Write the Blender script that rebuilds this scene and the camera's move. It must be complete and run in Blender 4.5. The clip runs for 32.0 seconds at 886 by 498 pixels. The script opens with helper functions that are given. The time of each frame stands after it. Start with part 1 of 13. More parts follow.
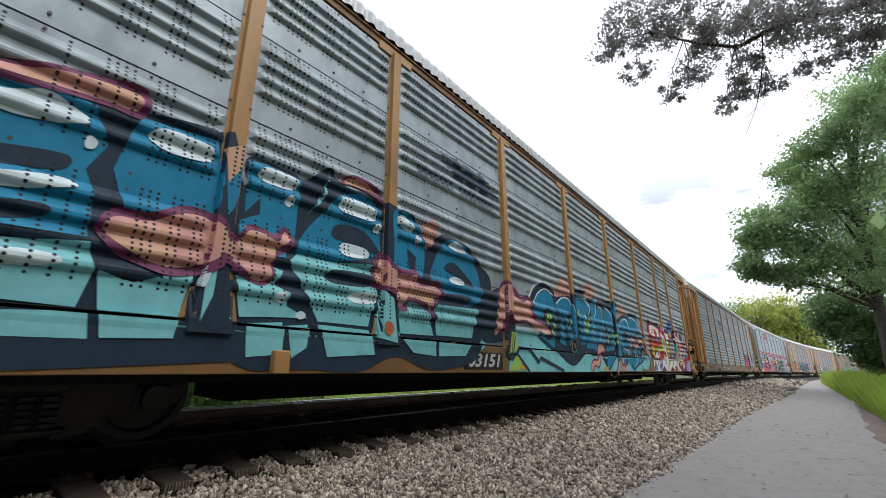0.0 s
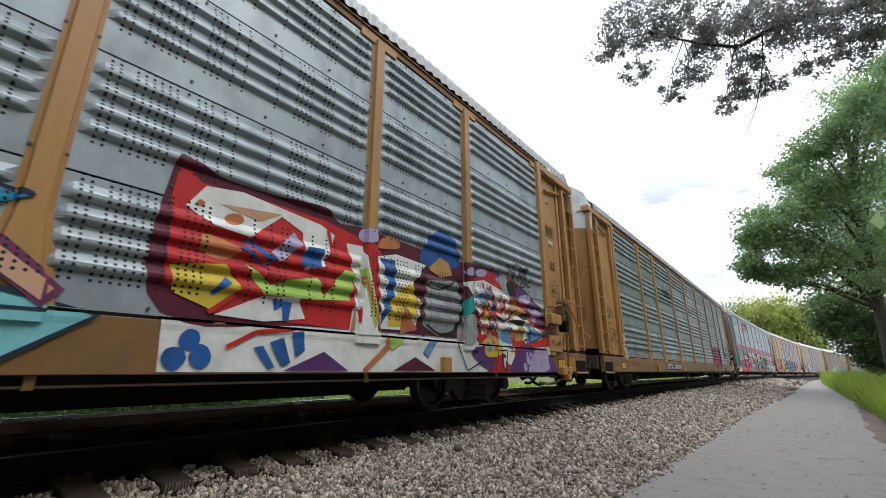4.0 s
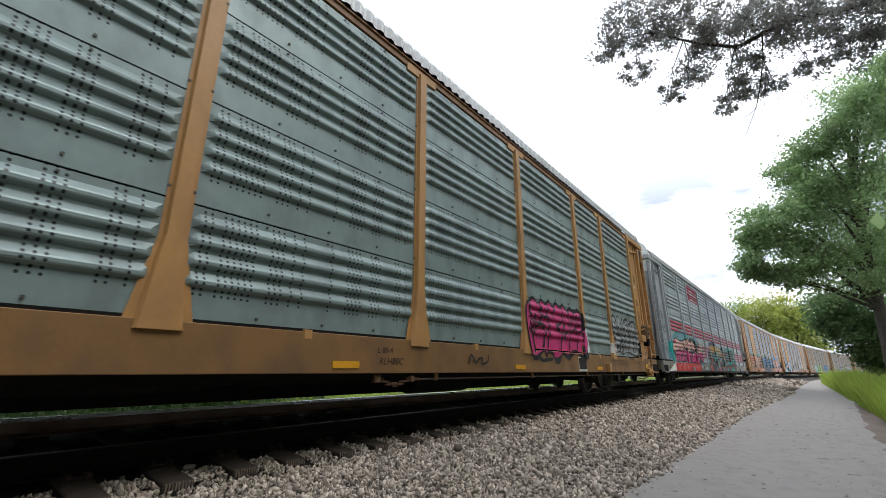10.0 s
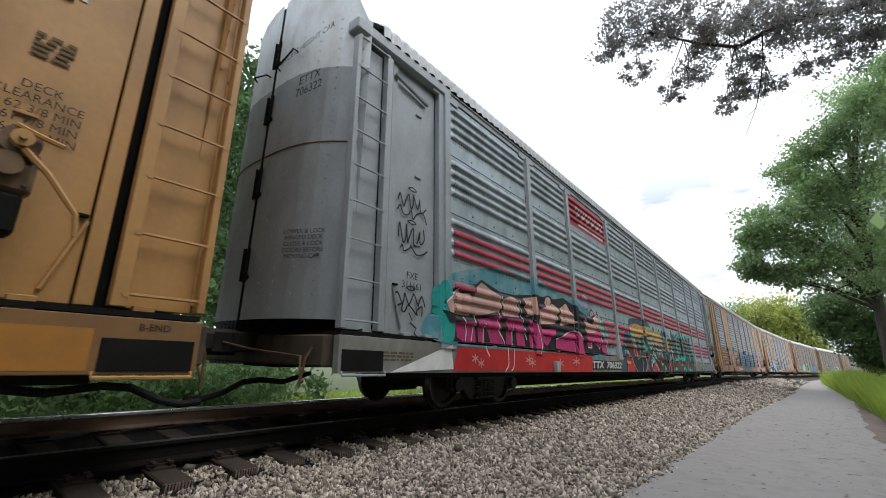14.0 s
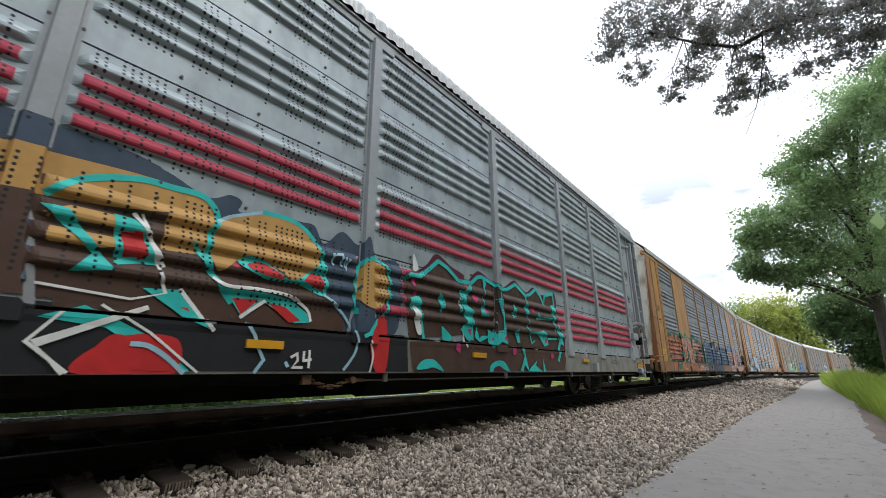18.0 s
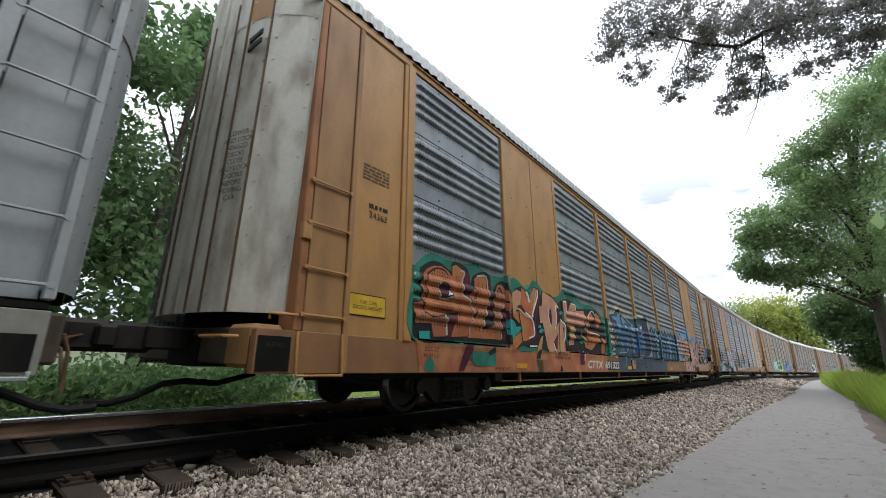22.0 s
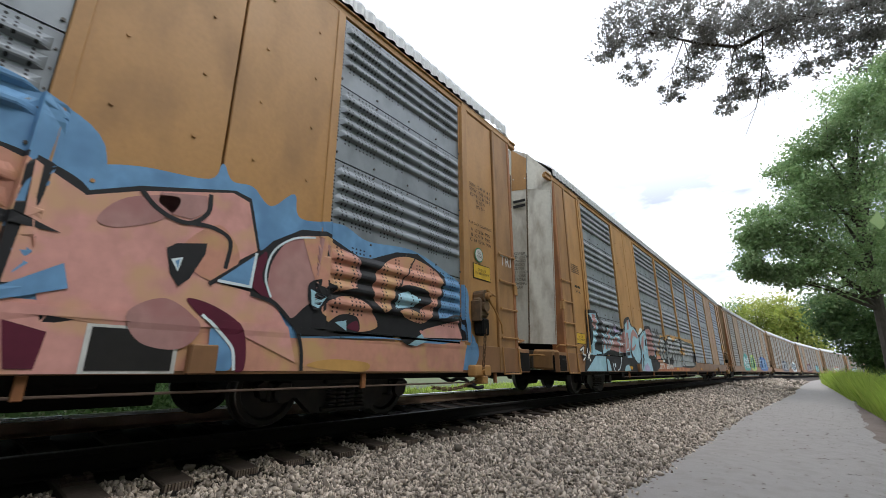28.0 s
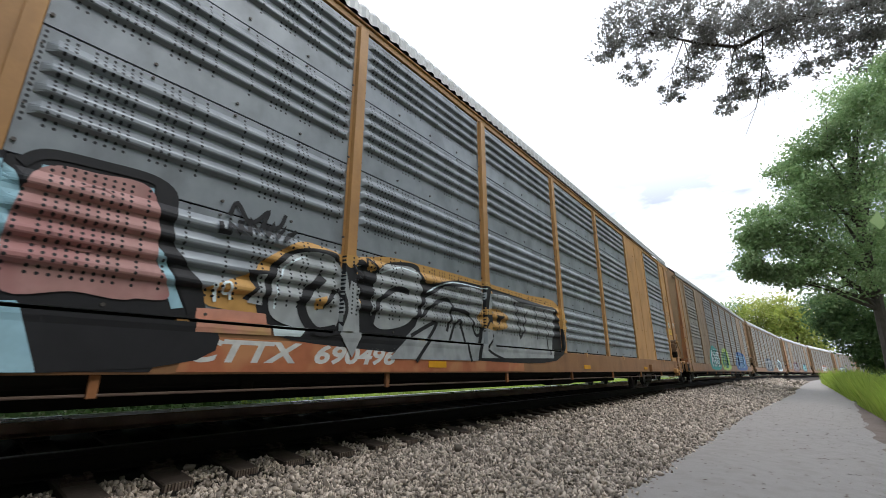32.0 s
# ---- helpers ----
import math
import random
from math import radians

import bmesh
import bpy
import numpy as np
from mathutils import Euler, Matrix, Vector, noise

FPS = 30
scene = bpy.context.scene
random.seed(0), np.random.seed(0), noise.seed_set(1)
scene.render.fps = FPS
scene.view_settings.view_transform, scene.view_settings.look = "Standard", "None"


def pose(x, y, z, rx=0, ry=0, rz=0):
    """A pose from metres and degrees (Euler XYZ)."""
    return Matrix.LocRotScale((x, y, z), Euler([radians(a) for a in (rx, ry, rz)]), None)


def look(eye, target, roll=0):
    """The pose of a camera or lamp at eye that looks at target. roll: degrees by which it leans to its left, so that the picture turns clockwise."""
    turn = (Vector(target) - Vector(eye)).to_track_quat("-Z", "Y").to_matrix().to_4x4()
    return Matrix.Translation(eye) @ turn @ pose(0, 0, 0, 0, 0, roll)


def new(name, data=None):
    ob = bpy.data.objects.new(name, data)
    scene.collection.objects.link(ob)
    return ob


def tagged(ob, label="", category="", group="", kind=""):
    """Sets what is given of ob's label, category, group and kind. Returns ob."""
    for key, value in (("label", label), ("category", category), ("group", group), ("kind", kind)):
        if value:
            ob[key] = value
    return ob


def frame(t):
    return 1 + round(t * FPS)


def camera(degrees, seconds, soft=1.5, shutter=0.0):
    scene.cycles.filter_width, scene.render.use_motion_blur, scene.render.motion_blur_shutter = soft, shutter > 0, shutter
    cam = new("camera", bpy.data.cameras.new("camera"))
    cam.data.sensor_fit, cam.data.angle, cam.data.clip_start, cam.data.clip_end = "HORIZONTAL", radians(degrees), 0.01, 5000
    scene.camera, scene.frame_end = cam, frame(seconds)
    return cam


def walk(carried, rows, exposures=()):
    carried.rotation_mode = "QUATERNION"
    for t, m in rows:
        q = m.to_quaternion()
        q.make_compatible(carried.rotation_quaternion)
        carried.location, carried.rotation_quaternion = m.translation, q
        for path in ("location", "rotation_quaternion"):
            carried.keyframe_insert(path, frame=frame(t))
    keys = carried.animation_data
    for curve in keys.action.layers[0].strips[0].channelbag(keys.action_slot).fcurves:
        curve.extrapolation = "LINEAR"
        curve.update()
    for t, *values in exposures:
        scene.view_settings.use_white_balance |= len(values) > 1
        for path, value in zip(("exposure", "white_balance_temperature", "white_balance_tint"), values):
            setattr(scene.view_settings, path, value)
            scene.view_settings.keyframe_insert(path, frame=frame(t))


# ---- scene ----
# ---------- camera ----------
RAIL_TO_EYE = 0.74
EYE = Vector((0.0, 0.0, RAIL_TO_EYE))
PITCH, TURN, LEAN = radians(14.61), radians(39.0), 1.93
AIM = EYE + Vector((-math.sin(TURN) * math.cos(PITCH), math.cos(TURN) * math.cos(PITCH), math.sin(PITCH)))
cam = camera(92.8, 32.0, 0.75, 0.1)
walk(cam, [(0.0, look(EYE, AIM, LEAN)), (32.0, look(EYE, AIM, LEAN))], [(0.0, 0.92), (32.0, 0.92)])

# ---------- sky and sun ----------
SUN_EL, SUN_AZ = radians(58), radians(70)
world = bpy.data.worlds.new("overcast_sky")
scene.world = world
world.use_nodes = True
wn, wl = world.node_tree.nodes, world.node_tree.links
wn.clear()
w_out = wn.new("ShaderNodeOutputWorld")
w_bg = wn.new("ShaderNodeBackground")
w_sky = wn.new("ShaderNodeTexSky")
w_sky.sky_type, w_sky.sun_disc = "NISHITA", False
w_sky.sun_elevation, w_sky.sun_rotation = SUN_EL, SUN_AZ
w_sky.air_density, w_sky.dust_density = 1.0, 3.0
w_scale = wn.new("ShaderNodeMixRGB")
w_scale.blend_type, w_scale.inputs[0].default_value = "MULTIPLY", 1.0
w_scale.inputs[2].default_value = (0.10, 0.10, 0.10, 1)
w_tc = wn.new("ShaderNodeTexCoord")
w_map = wn.new("ShaderNodeMapping")
w_map.inputs["Scale"].default_value = (1.6, 1.6, 4.5)
w_noise = wn.new("ShaderNodeTexNoise")
w_noise.inputs["Scale"].default_value = 2.2
w_noise.inputs["Detail"].default_value = 6.0
w_noise.inputs["Roughness"].default_value = 0.55
w_ramp = wn.new("ShaderNodeValToRGB")
w_ramp.color_ramp.elements[0].position, w_ramp.color_ramp.elements[0].color = 0.46, (0.40, 0.44, 0.53, 1)
w_ramp.color_ramp.elements[1].position, w_ramp.color_ramp.elements[1].color = 0.61, (0.97, 1.02, 1.10, 1)
w_high = wn.new("ShaderNodeSeparateXYZ")
w_fade = wn.new("ShaderNodeMapRange")
w_fade.inputs["From Min"].default_value, w_fade.inputs["From Max"].default_value = 0.33, 0.50
w_white = wn.new("ShaderNodeMixRGB")
w_white.inputs[2].default_value = (0.97, 1.05, 1.19, 1)
w_mix = wn.new("ShaderNodeMixRGB")
w_mix.inputs[0].default_value = 0.92
wl.new(w_tc.outputs["Generated"], w_map.inputs["Vector"])
wl.new(w_map.outputs[0], w_noise.inputs["Vector"])
wl.new(w_noise.outputs["Fac"], w_ramp.inputs[0])
wl.new(w_tc.outputs["Generated"], w_high.inputs[0])
wl.new(w_high.outputs["Z"], w_fade.inputs["Value"])
wl.new(w_fade.outputs[0], w_white.inputs[0])
wl.new(w_ramp.outputs[0], w_white.inputs[1])
wl.new(w_sky.outputs[0], w_scale.inputs[1])
wl.new(w_scale.outputs[0], w_mix.inputs[1])
wl.new(w_white.outputs[0], w_mix.inputs[2])
wl.new(w_mix.outputs[0], w_bg.inputs["Color"])
w_bg.inputs["Strength"].default_value = 1.0
wl.new(w_bg.outputs[0], w_out.inputs["Surface"])

sun_data = bpy.data.lights.new("sun", "SUN")
sun_data.energy, sun_data.angle, sun_data.color = 0.6, radians(25), (1.0, 0.96, 0.9)
sun = new("sun", sun_data)
sun.matrix_world = look((0, 0, 40), Vector((0, 0, 40)) - Vector((math.sin(SUN_AZ) * math.cos(SUN_EL), math.cos(SUN_AZ) * math.cos(SUN_EL), math.sin(SUN_EL))))


# ---------- materials ----------
def node_mat(name):
    m = bpy.data.materials.new(name)
    m.use_nodes = True
    n, l = m.node_tree.nodes, m.node_tree.links
    return m, n, l, n["Principled BSDF"]


def surface(name, color, rough=0.6, metal=0.0, dirt=(0.1, 0.09, 0.08), dirt_amount=0.35, scale=1.2, fine=30.0, streak=0.0, bump=0.15, vary=0.12, island=False, shine=0.5):
    """A weathered surface: two scales of noise, optional downward streaks, fine relief."""
    m, n, l, b = node_mat(name)
    tc, info = n.new("ShaderNodeTexCoord"), n.new("ShaderNodeObjectInfo")
    add = n.new("ShaderNodeVectorMath")
    add.operation = "ADD"
    big_off = n.new("ShaderNodeVectorMath")
    big_off.operation = "SCALE"
    one = n.new("ShaderNodeCombineXYZ")
    l.new(info.outputs["Random"], one.inputs[0])
    l.new(info.outputs["Random"], one.inputs[2])
    l.new(one.outputs[0], big_off.inputs[0])
    big_off.inputs["Scale"].default_value = 37.0
    l.new(tc.outputs["Object"], add.inputs[0])
    l.new(big_off.outputs[0], add.inputs[1])
    mp = n.new("ShaderNodeMapping")
    mp.inputs["Scale"].default_value = (1, 1, 1 - 0.85 * streak)
    l.new(add.outputs[0], mp.inputs["Vector"])
    big, small = n.new("ShaderNodeTexNoise"), n.new("ShaderNodeTexNoise")
    big.inputs["Scale"].default_value, big.inputs["Detail"].default_value = scale * (1 + 3 * streak), 5
    small.inputs["Scale"].default_value, small.inputs["Detail"].default_value = fine, 3
    l.new(mp.outputs[0], big.inputs["Vector"])
    l.new(add.outputs[0], small.inputs["Vector"])
    ramp = n.new("ShaderNodeMapRange")
    ramp.inputs["From Min"].default_value, ramp.inputs["From Max"].default_value = 0.45, 0.75
    ramp.inputs["To Max"].default_value = dirt_amount
    l.new(big.outputs["Fac"], ramp.inputs["Value"])
    base = n.new("ShaderNodeMixRGB")
    base.inputs[1].default_value = (*[c * (1 - vary) for c in color], 1)
    base.inputs[2].default_value = (*[min(1, c * (1 + vary)) for c in color], 1)
    if island:
        geo = n.new("ShaderNodeNewGeometry")
        l.new(geo.outputs["Random Per Island"], base.inputs[0])
    else:
        l.new(small.outputs["Fac"], base.inputs[0])
    mix = n.new("ShaderNodeMixRGB")
    mix.inputs[2].default_value = (*dirt, 1)
    l.new(ramp.outputs[0], mix.inputs[0])
    l.new(base.outputs[0], mix.inputs[1])
    l.new(mix.outputs[0], b.inputs["Base Color"])
    rr = n.new("ShaderNodeMapRange")
    rr.inputs["To Min"].default_value, rr.inputs["To Max"].default_value = max(0.05, rough - 0.12), min(1, rough + 0.12)
    l.new(big.outputs["Fac"], rr.inputs["Value"])
    l.new(rr.outputs[0], b.inputs["Roughness"])
    b.inputs["Metallic"].default_value = metal
    b.inputs["Specular IOR Level"].default_value = shine
    if bump:
        bp = n.new("ShaderNodeBump")
        bp.inputs["Strength"].default_value, bp.inputs["Distance"].default_value = bump, 0.01
        l.new(small.outputs["Fac"], bp.inputs["Height"])
        l.new(bp.outputs[0], b.inputs["Normal"])
    return m


def perforate(m, base=None, tall=1.0, gaps=()):
    """Punched holes in vertical columns: dark dots on the sheet's own coordinates."""
    n, l = m.node_tree.nodes, m.node_tree.links
    b = n["Principled BSDF"]
    src = b.inputs["Base Color"].links[0].from_socket
    tc, sep = n.new("ShaderNodeTexCoord"), n.new("ShaderNodeSeparateXYZ")
    l.new(tc.outputs["Object"], sep.inputs[0])

    def op(kind, a, c=0.0):
        k = n.new("ShaderNodeMath")
        k.operation = kind
        for i, v in ((0, a), (1, c)):
            if isinstance(v, (int, float)):
                k.inputs[i].default_value = v
            else:
                l.new(v, k.inputs[i])
        return k.outputs[0]
    px, pz = 0.056, 0.043
    height_in = sep.outputs["Z"]
    if base is not None:
        height_in = op("MODULO", op("SUBTRACT", sep.outputs["Z"], base), tall)
    cell = op("FLOOR", op("DIVIDE", sep.outputs["X"], px))
    pick = n.new("ShaderNodeTexWhiteNoise")
    pick.noise_dimensions = "1D"
    l.new(cell, pick.inputs["W"])
    on = op("GREATER_THAN", pick.outputs["Value"], 0.45)
    on = op("MULTIPLY", on, op("GREATER_THAN", height_in, 0.215))
    for lo, hi in gaps:
        far = op("ABSOLUTE", sep.outputs["X"])
        inside = op("MULTIPLY", op("GREATER_THAN", far, lo), op("LESS_THAN", far, hi))
        on = op("MULTIPLY", on, op("SUBTRACT", 1.0, inside))
    dx = op("MULTIPLY", op("SUBTRACT", op("FRACT", op("DIVIDE", sep.outputs["X"], px)), 0.5), px)
    dz = op("MULTIPLY", op("SUBTRACT", op("FRACT", op("DIVIDE", height_in, pz)), 0.5), pz)
    rad = op("SQRT", op("ADD", op("MULTIPLY", dx, dx), op("MULTIPLY", dz, dz)))
    dot = op("MULTIPLY", op("LESS_THAN", rad, 0.0118), on)
    mix = n.new("ShaderNodeMixRGB")
    mix.inputs[2].default_value = (0.012, 0.014, 0.016, 1)
    l.new(dot, mix.inputs[0])
    l.new(src, mix.inputs[1])
    l.new(mix.outputs[0], b.inputs["Base Color"])
    return m


TAN = surface("tan_paint", (0.40, 0.205, 0.062), 0.55, 0, (0.16, 0.085, 0.04), 0.5, 0.9, 22, 0.6, 0.1)
TAN_DARK = surface("brown_paint", (0.23, 0.11, 0.042), 0.6, 0, (0.12, 0.06, 0.03), 0.6, 0.9, 22, 0.6, 0.12)
# dirty tan, darkened further for the shade low on the side
TAN_SILL = surface("shaded_dirty_tan_sill_paint", (0.20, 0.10, 0.03), 0.6, 0, (0.10, 0.055, 0.028), 0.75, 1.1, 22, 0.4, 0.12)
# brown for the far cars, with distance haze in the colour
TAN_DULL = surface("haze_dulled_brown_paint", (0.25, 0.16, 0.085), 0.65, 0, (0.10, 0.07, 0.045), 0.7, 0.9, 22, 0.6, 0.12)
RUST = surface("rust_stained_paint", (0.30, 0.12, 0.04), 0.7, 0, (0.10, 0.04, 0.02), 0.7, 1.5, 24, 0.7, 0.2)
GALV = perforate(surface("galvanised_sheet", (0.335, 0.385, 0.405), 0.46, 0.25, (0.13, 0.15, 0.155), 0.6, 1.3, 9, 0.45, 0.06, 0.12))
GALV_TEAL = perforate(surface("teal_grey_galvanised_sheet", (0.215, 0.275, 0.265), 0.46, 0.25, (0.11, 0.13, 0.13), 0.6, 1.3, 9, 0.45, 0.06, 0.12))
# sheet colour of the far cars, dulled for haze
GALV_DULL = perforate(surface("haze_dulled_galvanised_sheet", (0.19, 0.175, 0.145), 0.55, 0.15, (0.10, 0.08, 0.055), 0.7, 1.0, 9, 0.3, 0.06, 0.10))
GALV_BLUE = perforate(surface("blue_grey_galvanised_sheet", (0.225, 0.25, 0.27), 0.46, 0.25, (0.10, 0.11, 0.12), 0.65, 1.3, 9, 0.45, 0.06, 0.12))
GREY = surface("grey_paint", (0.30, 0.32, 0.33), 0.5, 0.05, (0.13, 0.12, 0.11), 0.4, 0.9, 22, 0.6, 0.08)
GREY_SILL = surface("grimy_grey_sill_paint", (0.215, 0.212, 0.19), 0.6, 0, (0.10, 0.08, 0.055), 0.75, 1.4, 22, 0.4, 0.1)
GRIME = surface("brown_grime", (0.085, 0.068, 0.05), 0.8, 0, (0.03, 0.025, 0.02), 0.7, 2.5, 24, 0.3, 0.15, shine=0.2)
TAN_MID = surface("sooty_tan_paint", (0.31, 0.16, 0.056), 0.6, 0, (0.13, 0.068, 0.032), 0.65, 1.0, 22, 0.75, 0.12)
GEAR = surface("greasy_rusty_casting", (0.15, 0.09, 0.045), 0.65, 0.2, (0.04, 0.03, 0.022), 0.7, 6, 40, 0.1, 0.25)
CREAM = surface("grimy_cream_paint", (0.60, 0.57, 0.49), 0.6, 0, (0.17, 0.11, 0.06), 0.7, 1.3, 18, 0.75, 0.08)
WHITE = surface("white_paint", (0.66, 0.68, 0.68), 0.5, 0, (0.35, 0.30, 0.24), 0.5, 1.4, 20, 0.5, 0.06)
ROOF = surface("roof_sheet", (0.42, 0.43, 0.42), 0.45, 0.3, (0.3, 0.28, 0.25), 0.5, 1.0, 14, 0, 0.05)
ORANGE_SPOT = surface("orange_patch_paint", (0.36, 0.15, 0.022), 0.5, 0, (0.2, 0.1, 0.03), 0.4, 3, 30, 0.3, 0.05)
PIPE = surface("dull_brown_pipe", (0.16, 0.11, 0.085), 0.6, 0.3, (0.06, 0.04, 0.03), 0.6, 4, 40, 0, 0.1)
# stands for grime and also for shade beneath and between parts
BLACK = surface("black_grime_and_shade", (0.011, 0.0105, 0.010), 0.75, 0.0, (0.022, 0.019, 0.017), 0.6, 3, 30, 0.2, 0.2, shine=0.05)
STEEL = surface("dark_cast_steel", (0.022, 0.020, 0.019), 0.6, 0.4, (0.06, 0.045, 0.035), 0.6, 4, 40, 0.2, 0.2)
RUBBER = surface("black_rubber", (0.02, 0.02, 0.021), 0.7, 0, (0.05, 0.045, 0.04), 0.4, 5, 50, 0, 0.1, shine=0.15)
CHAIN = surface("rusty_chain_steel", (0.16, 0.09, 0.05), 0.7, 0.5, (0.08, 0.04, 0.02), 0.6, 12, 60, 0, 0.2)
TREAD = surface("polished_wheel_rim", (0.30, 0.29, 0.28), 0.35, 0.9, (0.06, 0.05, 0.045), 0.5, 6, 50, 0, 0.05)
# near rail: the train's shade is put into this black
RAIL_SHADED = surface("shaded_black_rail", (0.009, 0.008, 0.0075), 0.8, 0.0, (0.016, 0.013, 0.011), 0.5, 3, 40, 0, 0.2, shine=0.15)
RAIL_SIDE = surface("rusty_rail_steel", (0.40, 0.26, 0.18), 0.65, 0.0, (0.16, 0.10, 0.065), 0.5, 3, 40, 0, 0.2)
# near rail's head, darkened for the same shade
RAIL_HEAD_SHADED = surface("shaded_rail_head", (0.05, 0.048, 0.046), 0.5, 0.6, (0.02, 0.018, 0.017), 0.6, 2, 60, 0, 0.05)
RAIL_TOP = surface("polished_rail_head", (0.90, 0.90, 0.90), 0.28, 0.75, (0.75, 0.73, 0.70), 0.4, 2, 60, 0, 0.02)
BOLT = surface("dull_bolt_steel", (0.075, 0.068, 0.06), 0.6, 0.3, (0.07, 0.045, 0.03), 0.6, 6, 40, 0, 0.1)
TIE = surface("weathered_tie_wood", (0.062, 0.048, 0.039), 0.85, 0, (0.035, 0.028, 0.024), 0.7, 3, 35, 0, 0.6, shine=0.12)
PLATE_RUST = surface("dark_rusty_plate", (0.06, 0.042, 0.034), 0.75, 0.2, (0.03, 0.022, 0.018), 0.6, 5, 50, 0, 0.2, shine=0.15)
TIE_END = surface("grooved_tie_end", (0.17, 0.125, 0.095), 0.85, 0, (0.06, 0.045, 0.036), 0.6, 6, 50, 0, 0.4)
STONE = surface("ballast_stone", (0.395, 0.335, 0.275), 0.9, 0, (0.12, 0.09, 0.07), 0.55, 9, 60, 0, 0.3, 0.68, island=True, shine=0.15)
# bed coloured dark so gaps between the stones look shaded
BALLAST = surface("ballast_bed", (0.07, 0.06, 0.05), 0.95, 0, (0.06, 0.052, 0.046), 0.7, 14, 60, 0, 1.0, 0.5, shine=0.15)
# oily bed between the rails, with the train's deep shade in its colour
SHADED_BED = surface("shaded_oily_ballast_bed", (0.013, 0.012, 0.011), 0.95, 0, (0.022, 0.019, 0.017), 0.6, 7, 40, 0, 1.0, 0.4, shine=0.15)
PATH = surface("worn_asphalt_path", (0.275, 0.25, 0.232), 0.9, 0, (0.19, 0.168, 0.15), 0.45, 5.0, 110, 0, 0.3, 0.32)
SOIL = surface("grassy_soil", (0.075, 0.10, 0.032), 0.95, 0, (0.10, 0.08, 0.05), 0.6, 1.5, 20, 0, 0.8, 0.3)
BARE = surface("bare_dirt", (0.16, 0.12, 0.10), 0.95, 0, (0.10, 0.075, 0.06), 0.6, 2.5, 30, 0, 0.6, 0.25)


def leafy(name, color, back, rough=0.55):
    m, n, l, b = node_mat(name)
    geo = n.new("ShaderNodeNewGeometry")
    mix = n.new("ShaderNodeMixRGB")
    mix.inputs[1].default_value, mix.inputs[2].default_value = (*color, 1), (*back, 1)
    l.new(geo.outputs["Random Per Island"], mix.inputs[0])
    tc, no = n.new("ShaderNodeTexCoord"), n.new("ShaderNodeTexNoise")
    no.inputs["Scale"].default_value = 0.35
    l.new(tc.outputs["Object"], no.inputs["Vector"])
    m2 = n.new("ShaderNodeMixRGB")
    m2.blend_type, m2.inputs[0].default_value = "MULTIPLY", 0.6
    rp = n.new("ShaderNodeMapRange")
    rp.inputs["From Min"].default_value, rp.inputs["From Max"].default_value = 0.3, 0.7
    rp.inputs["To Min"].default_value, rp.inputs["To Max"].default_value = 0.5, 1.4
    l.new(no.outputs["Fac"], rp.inputs["Value"])
    l.new(mix.outputs[0], m2.inputs[1])
    l.new(rp.outputs[0], m2.inputs[2])
    l.new(m2.outputs[0], b.inputs["Base Color"])
    b.inputs["Roughness"].default_value = rough
    tr = n.new("ShaderNodeBsdfTranslucent")
    l.new(m2.outputs[0], tr.inputs["Color"])
    ms = n.new("ShaderNodeMixShader")
    ms.inputs[0].default_value = 0.58
    out = n["Material Output"]
    l.new(b.outputs[0], ms.inputs[1])
    l.new(tr.outputs[0], ms.inputs[2])
    l.new(ms.outputs[0], out.inputs["Surface"])
    return m


LEAF = leafy("green_leaves", (0.20, 0.325, 0.135), (0.36, 0.465, 0.22))
WEED = leafy("weed_leaves", (0.09, 0.17, 0.06), (0.22, 0.34, 0.13))
# darker copy of the green leaves, with canopy shade in the colour
LEAF_DARK = leafy("shade_dark_leaves", (0.10, 0.18, 0.075), (0.19, 0.29, 0.12))
LEAF_YELLOW = leafy("yellow_green_leaves", (0.32, 0.40, 0.09), (0.50, 0.52, 0.14))
# leaf colour greyed for the flare of the bright sky behind
LEAF_NEAR = leafy("oak_leaves_overhead", (0.24, 0.235, 0.21), (0.37, 0.365, 0.34))
GRASS = leafy("tall_grass_blades", (0.29, 0.42, 0.07), (0.46, 0.55, 0.12))
BARK = surface("grey_bark", (0.085, 0.07, 0.058), 0.9, 0, (0.04, 0.034, 0.028), 0.6, 3, 30, 0.4, 0.7)


# ---------- mesh helpers ----------
def mesh_of(bm, name, mats, smooth=False):
    me = bpy.data.meshes.new(name)
    bm.to_mesh(me)
    bm.free()
    for m in mats if isinstance(mats, (list, tuple)) else [mats]:
        me.materials.append(m)
    if smooth:
        me.polygons.foreach_set("use_smooth", [True] * len(me.polygons))
    return me


def place(name, me, parent, m=None, label=""):
    ob = new(name, me)
    if parent is not None:
        ob.parent = parent
    if m is not None:
        ob.matrix_basis = m
    if label:
        ob["label"] = label
    return ob


def part(name, bm, material, parent, label="", m=None, smooth=False):
    return place(name, mesh_of(bm, name, material, smooth), parent, m, label)


def box(bm, x0, x1, y0, y1, z0, z1, bevel=0.0, mi=0):
    r = bmesh.ops.create_cube(bm, size=1.0, matrix=Matrix.LocRotScale(((x0 + x1) / 2, (y0 + y1) / 2, (z0 + z1) / 2), None, (x1 - x0, y1 - y0, z1 - z0)))
    if bevel:
        e = list({e for v in r["verts"] for e in v.link_edges})
        bmesh.ops.bevel(bm, geom=e, offset=bevel, segments=1, affect="EDGES")
    return bm


def boxes(*dims, bevel=0.0):
    bm = bmesh.new()
    for d in dims:
        box(bm, *d, bevel=bevel)
    return bm


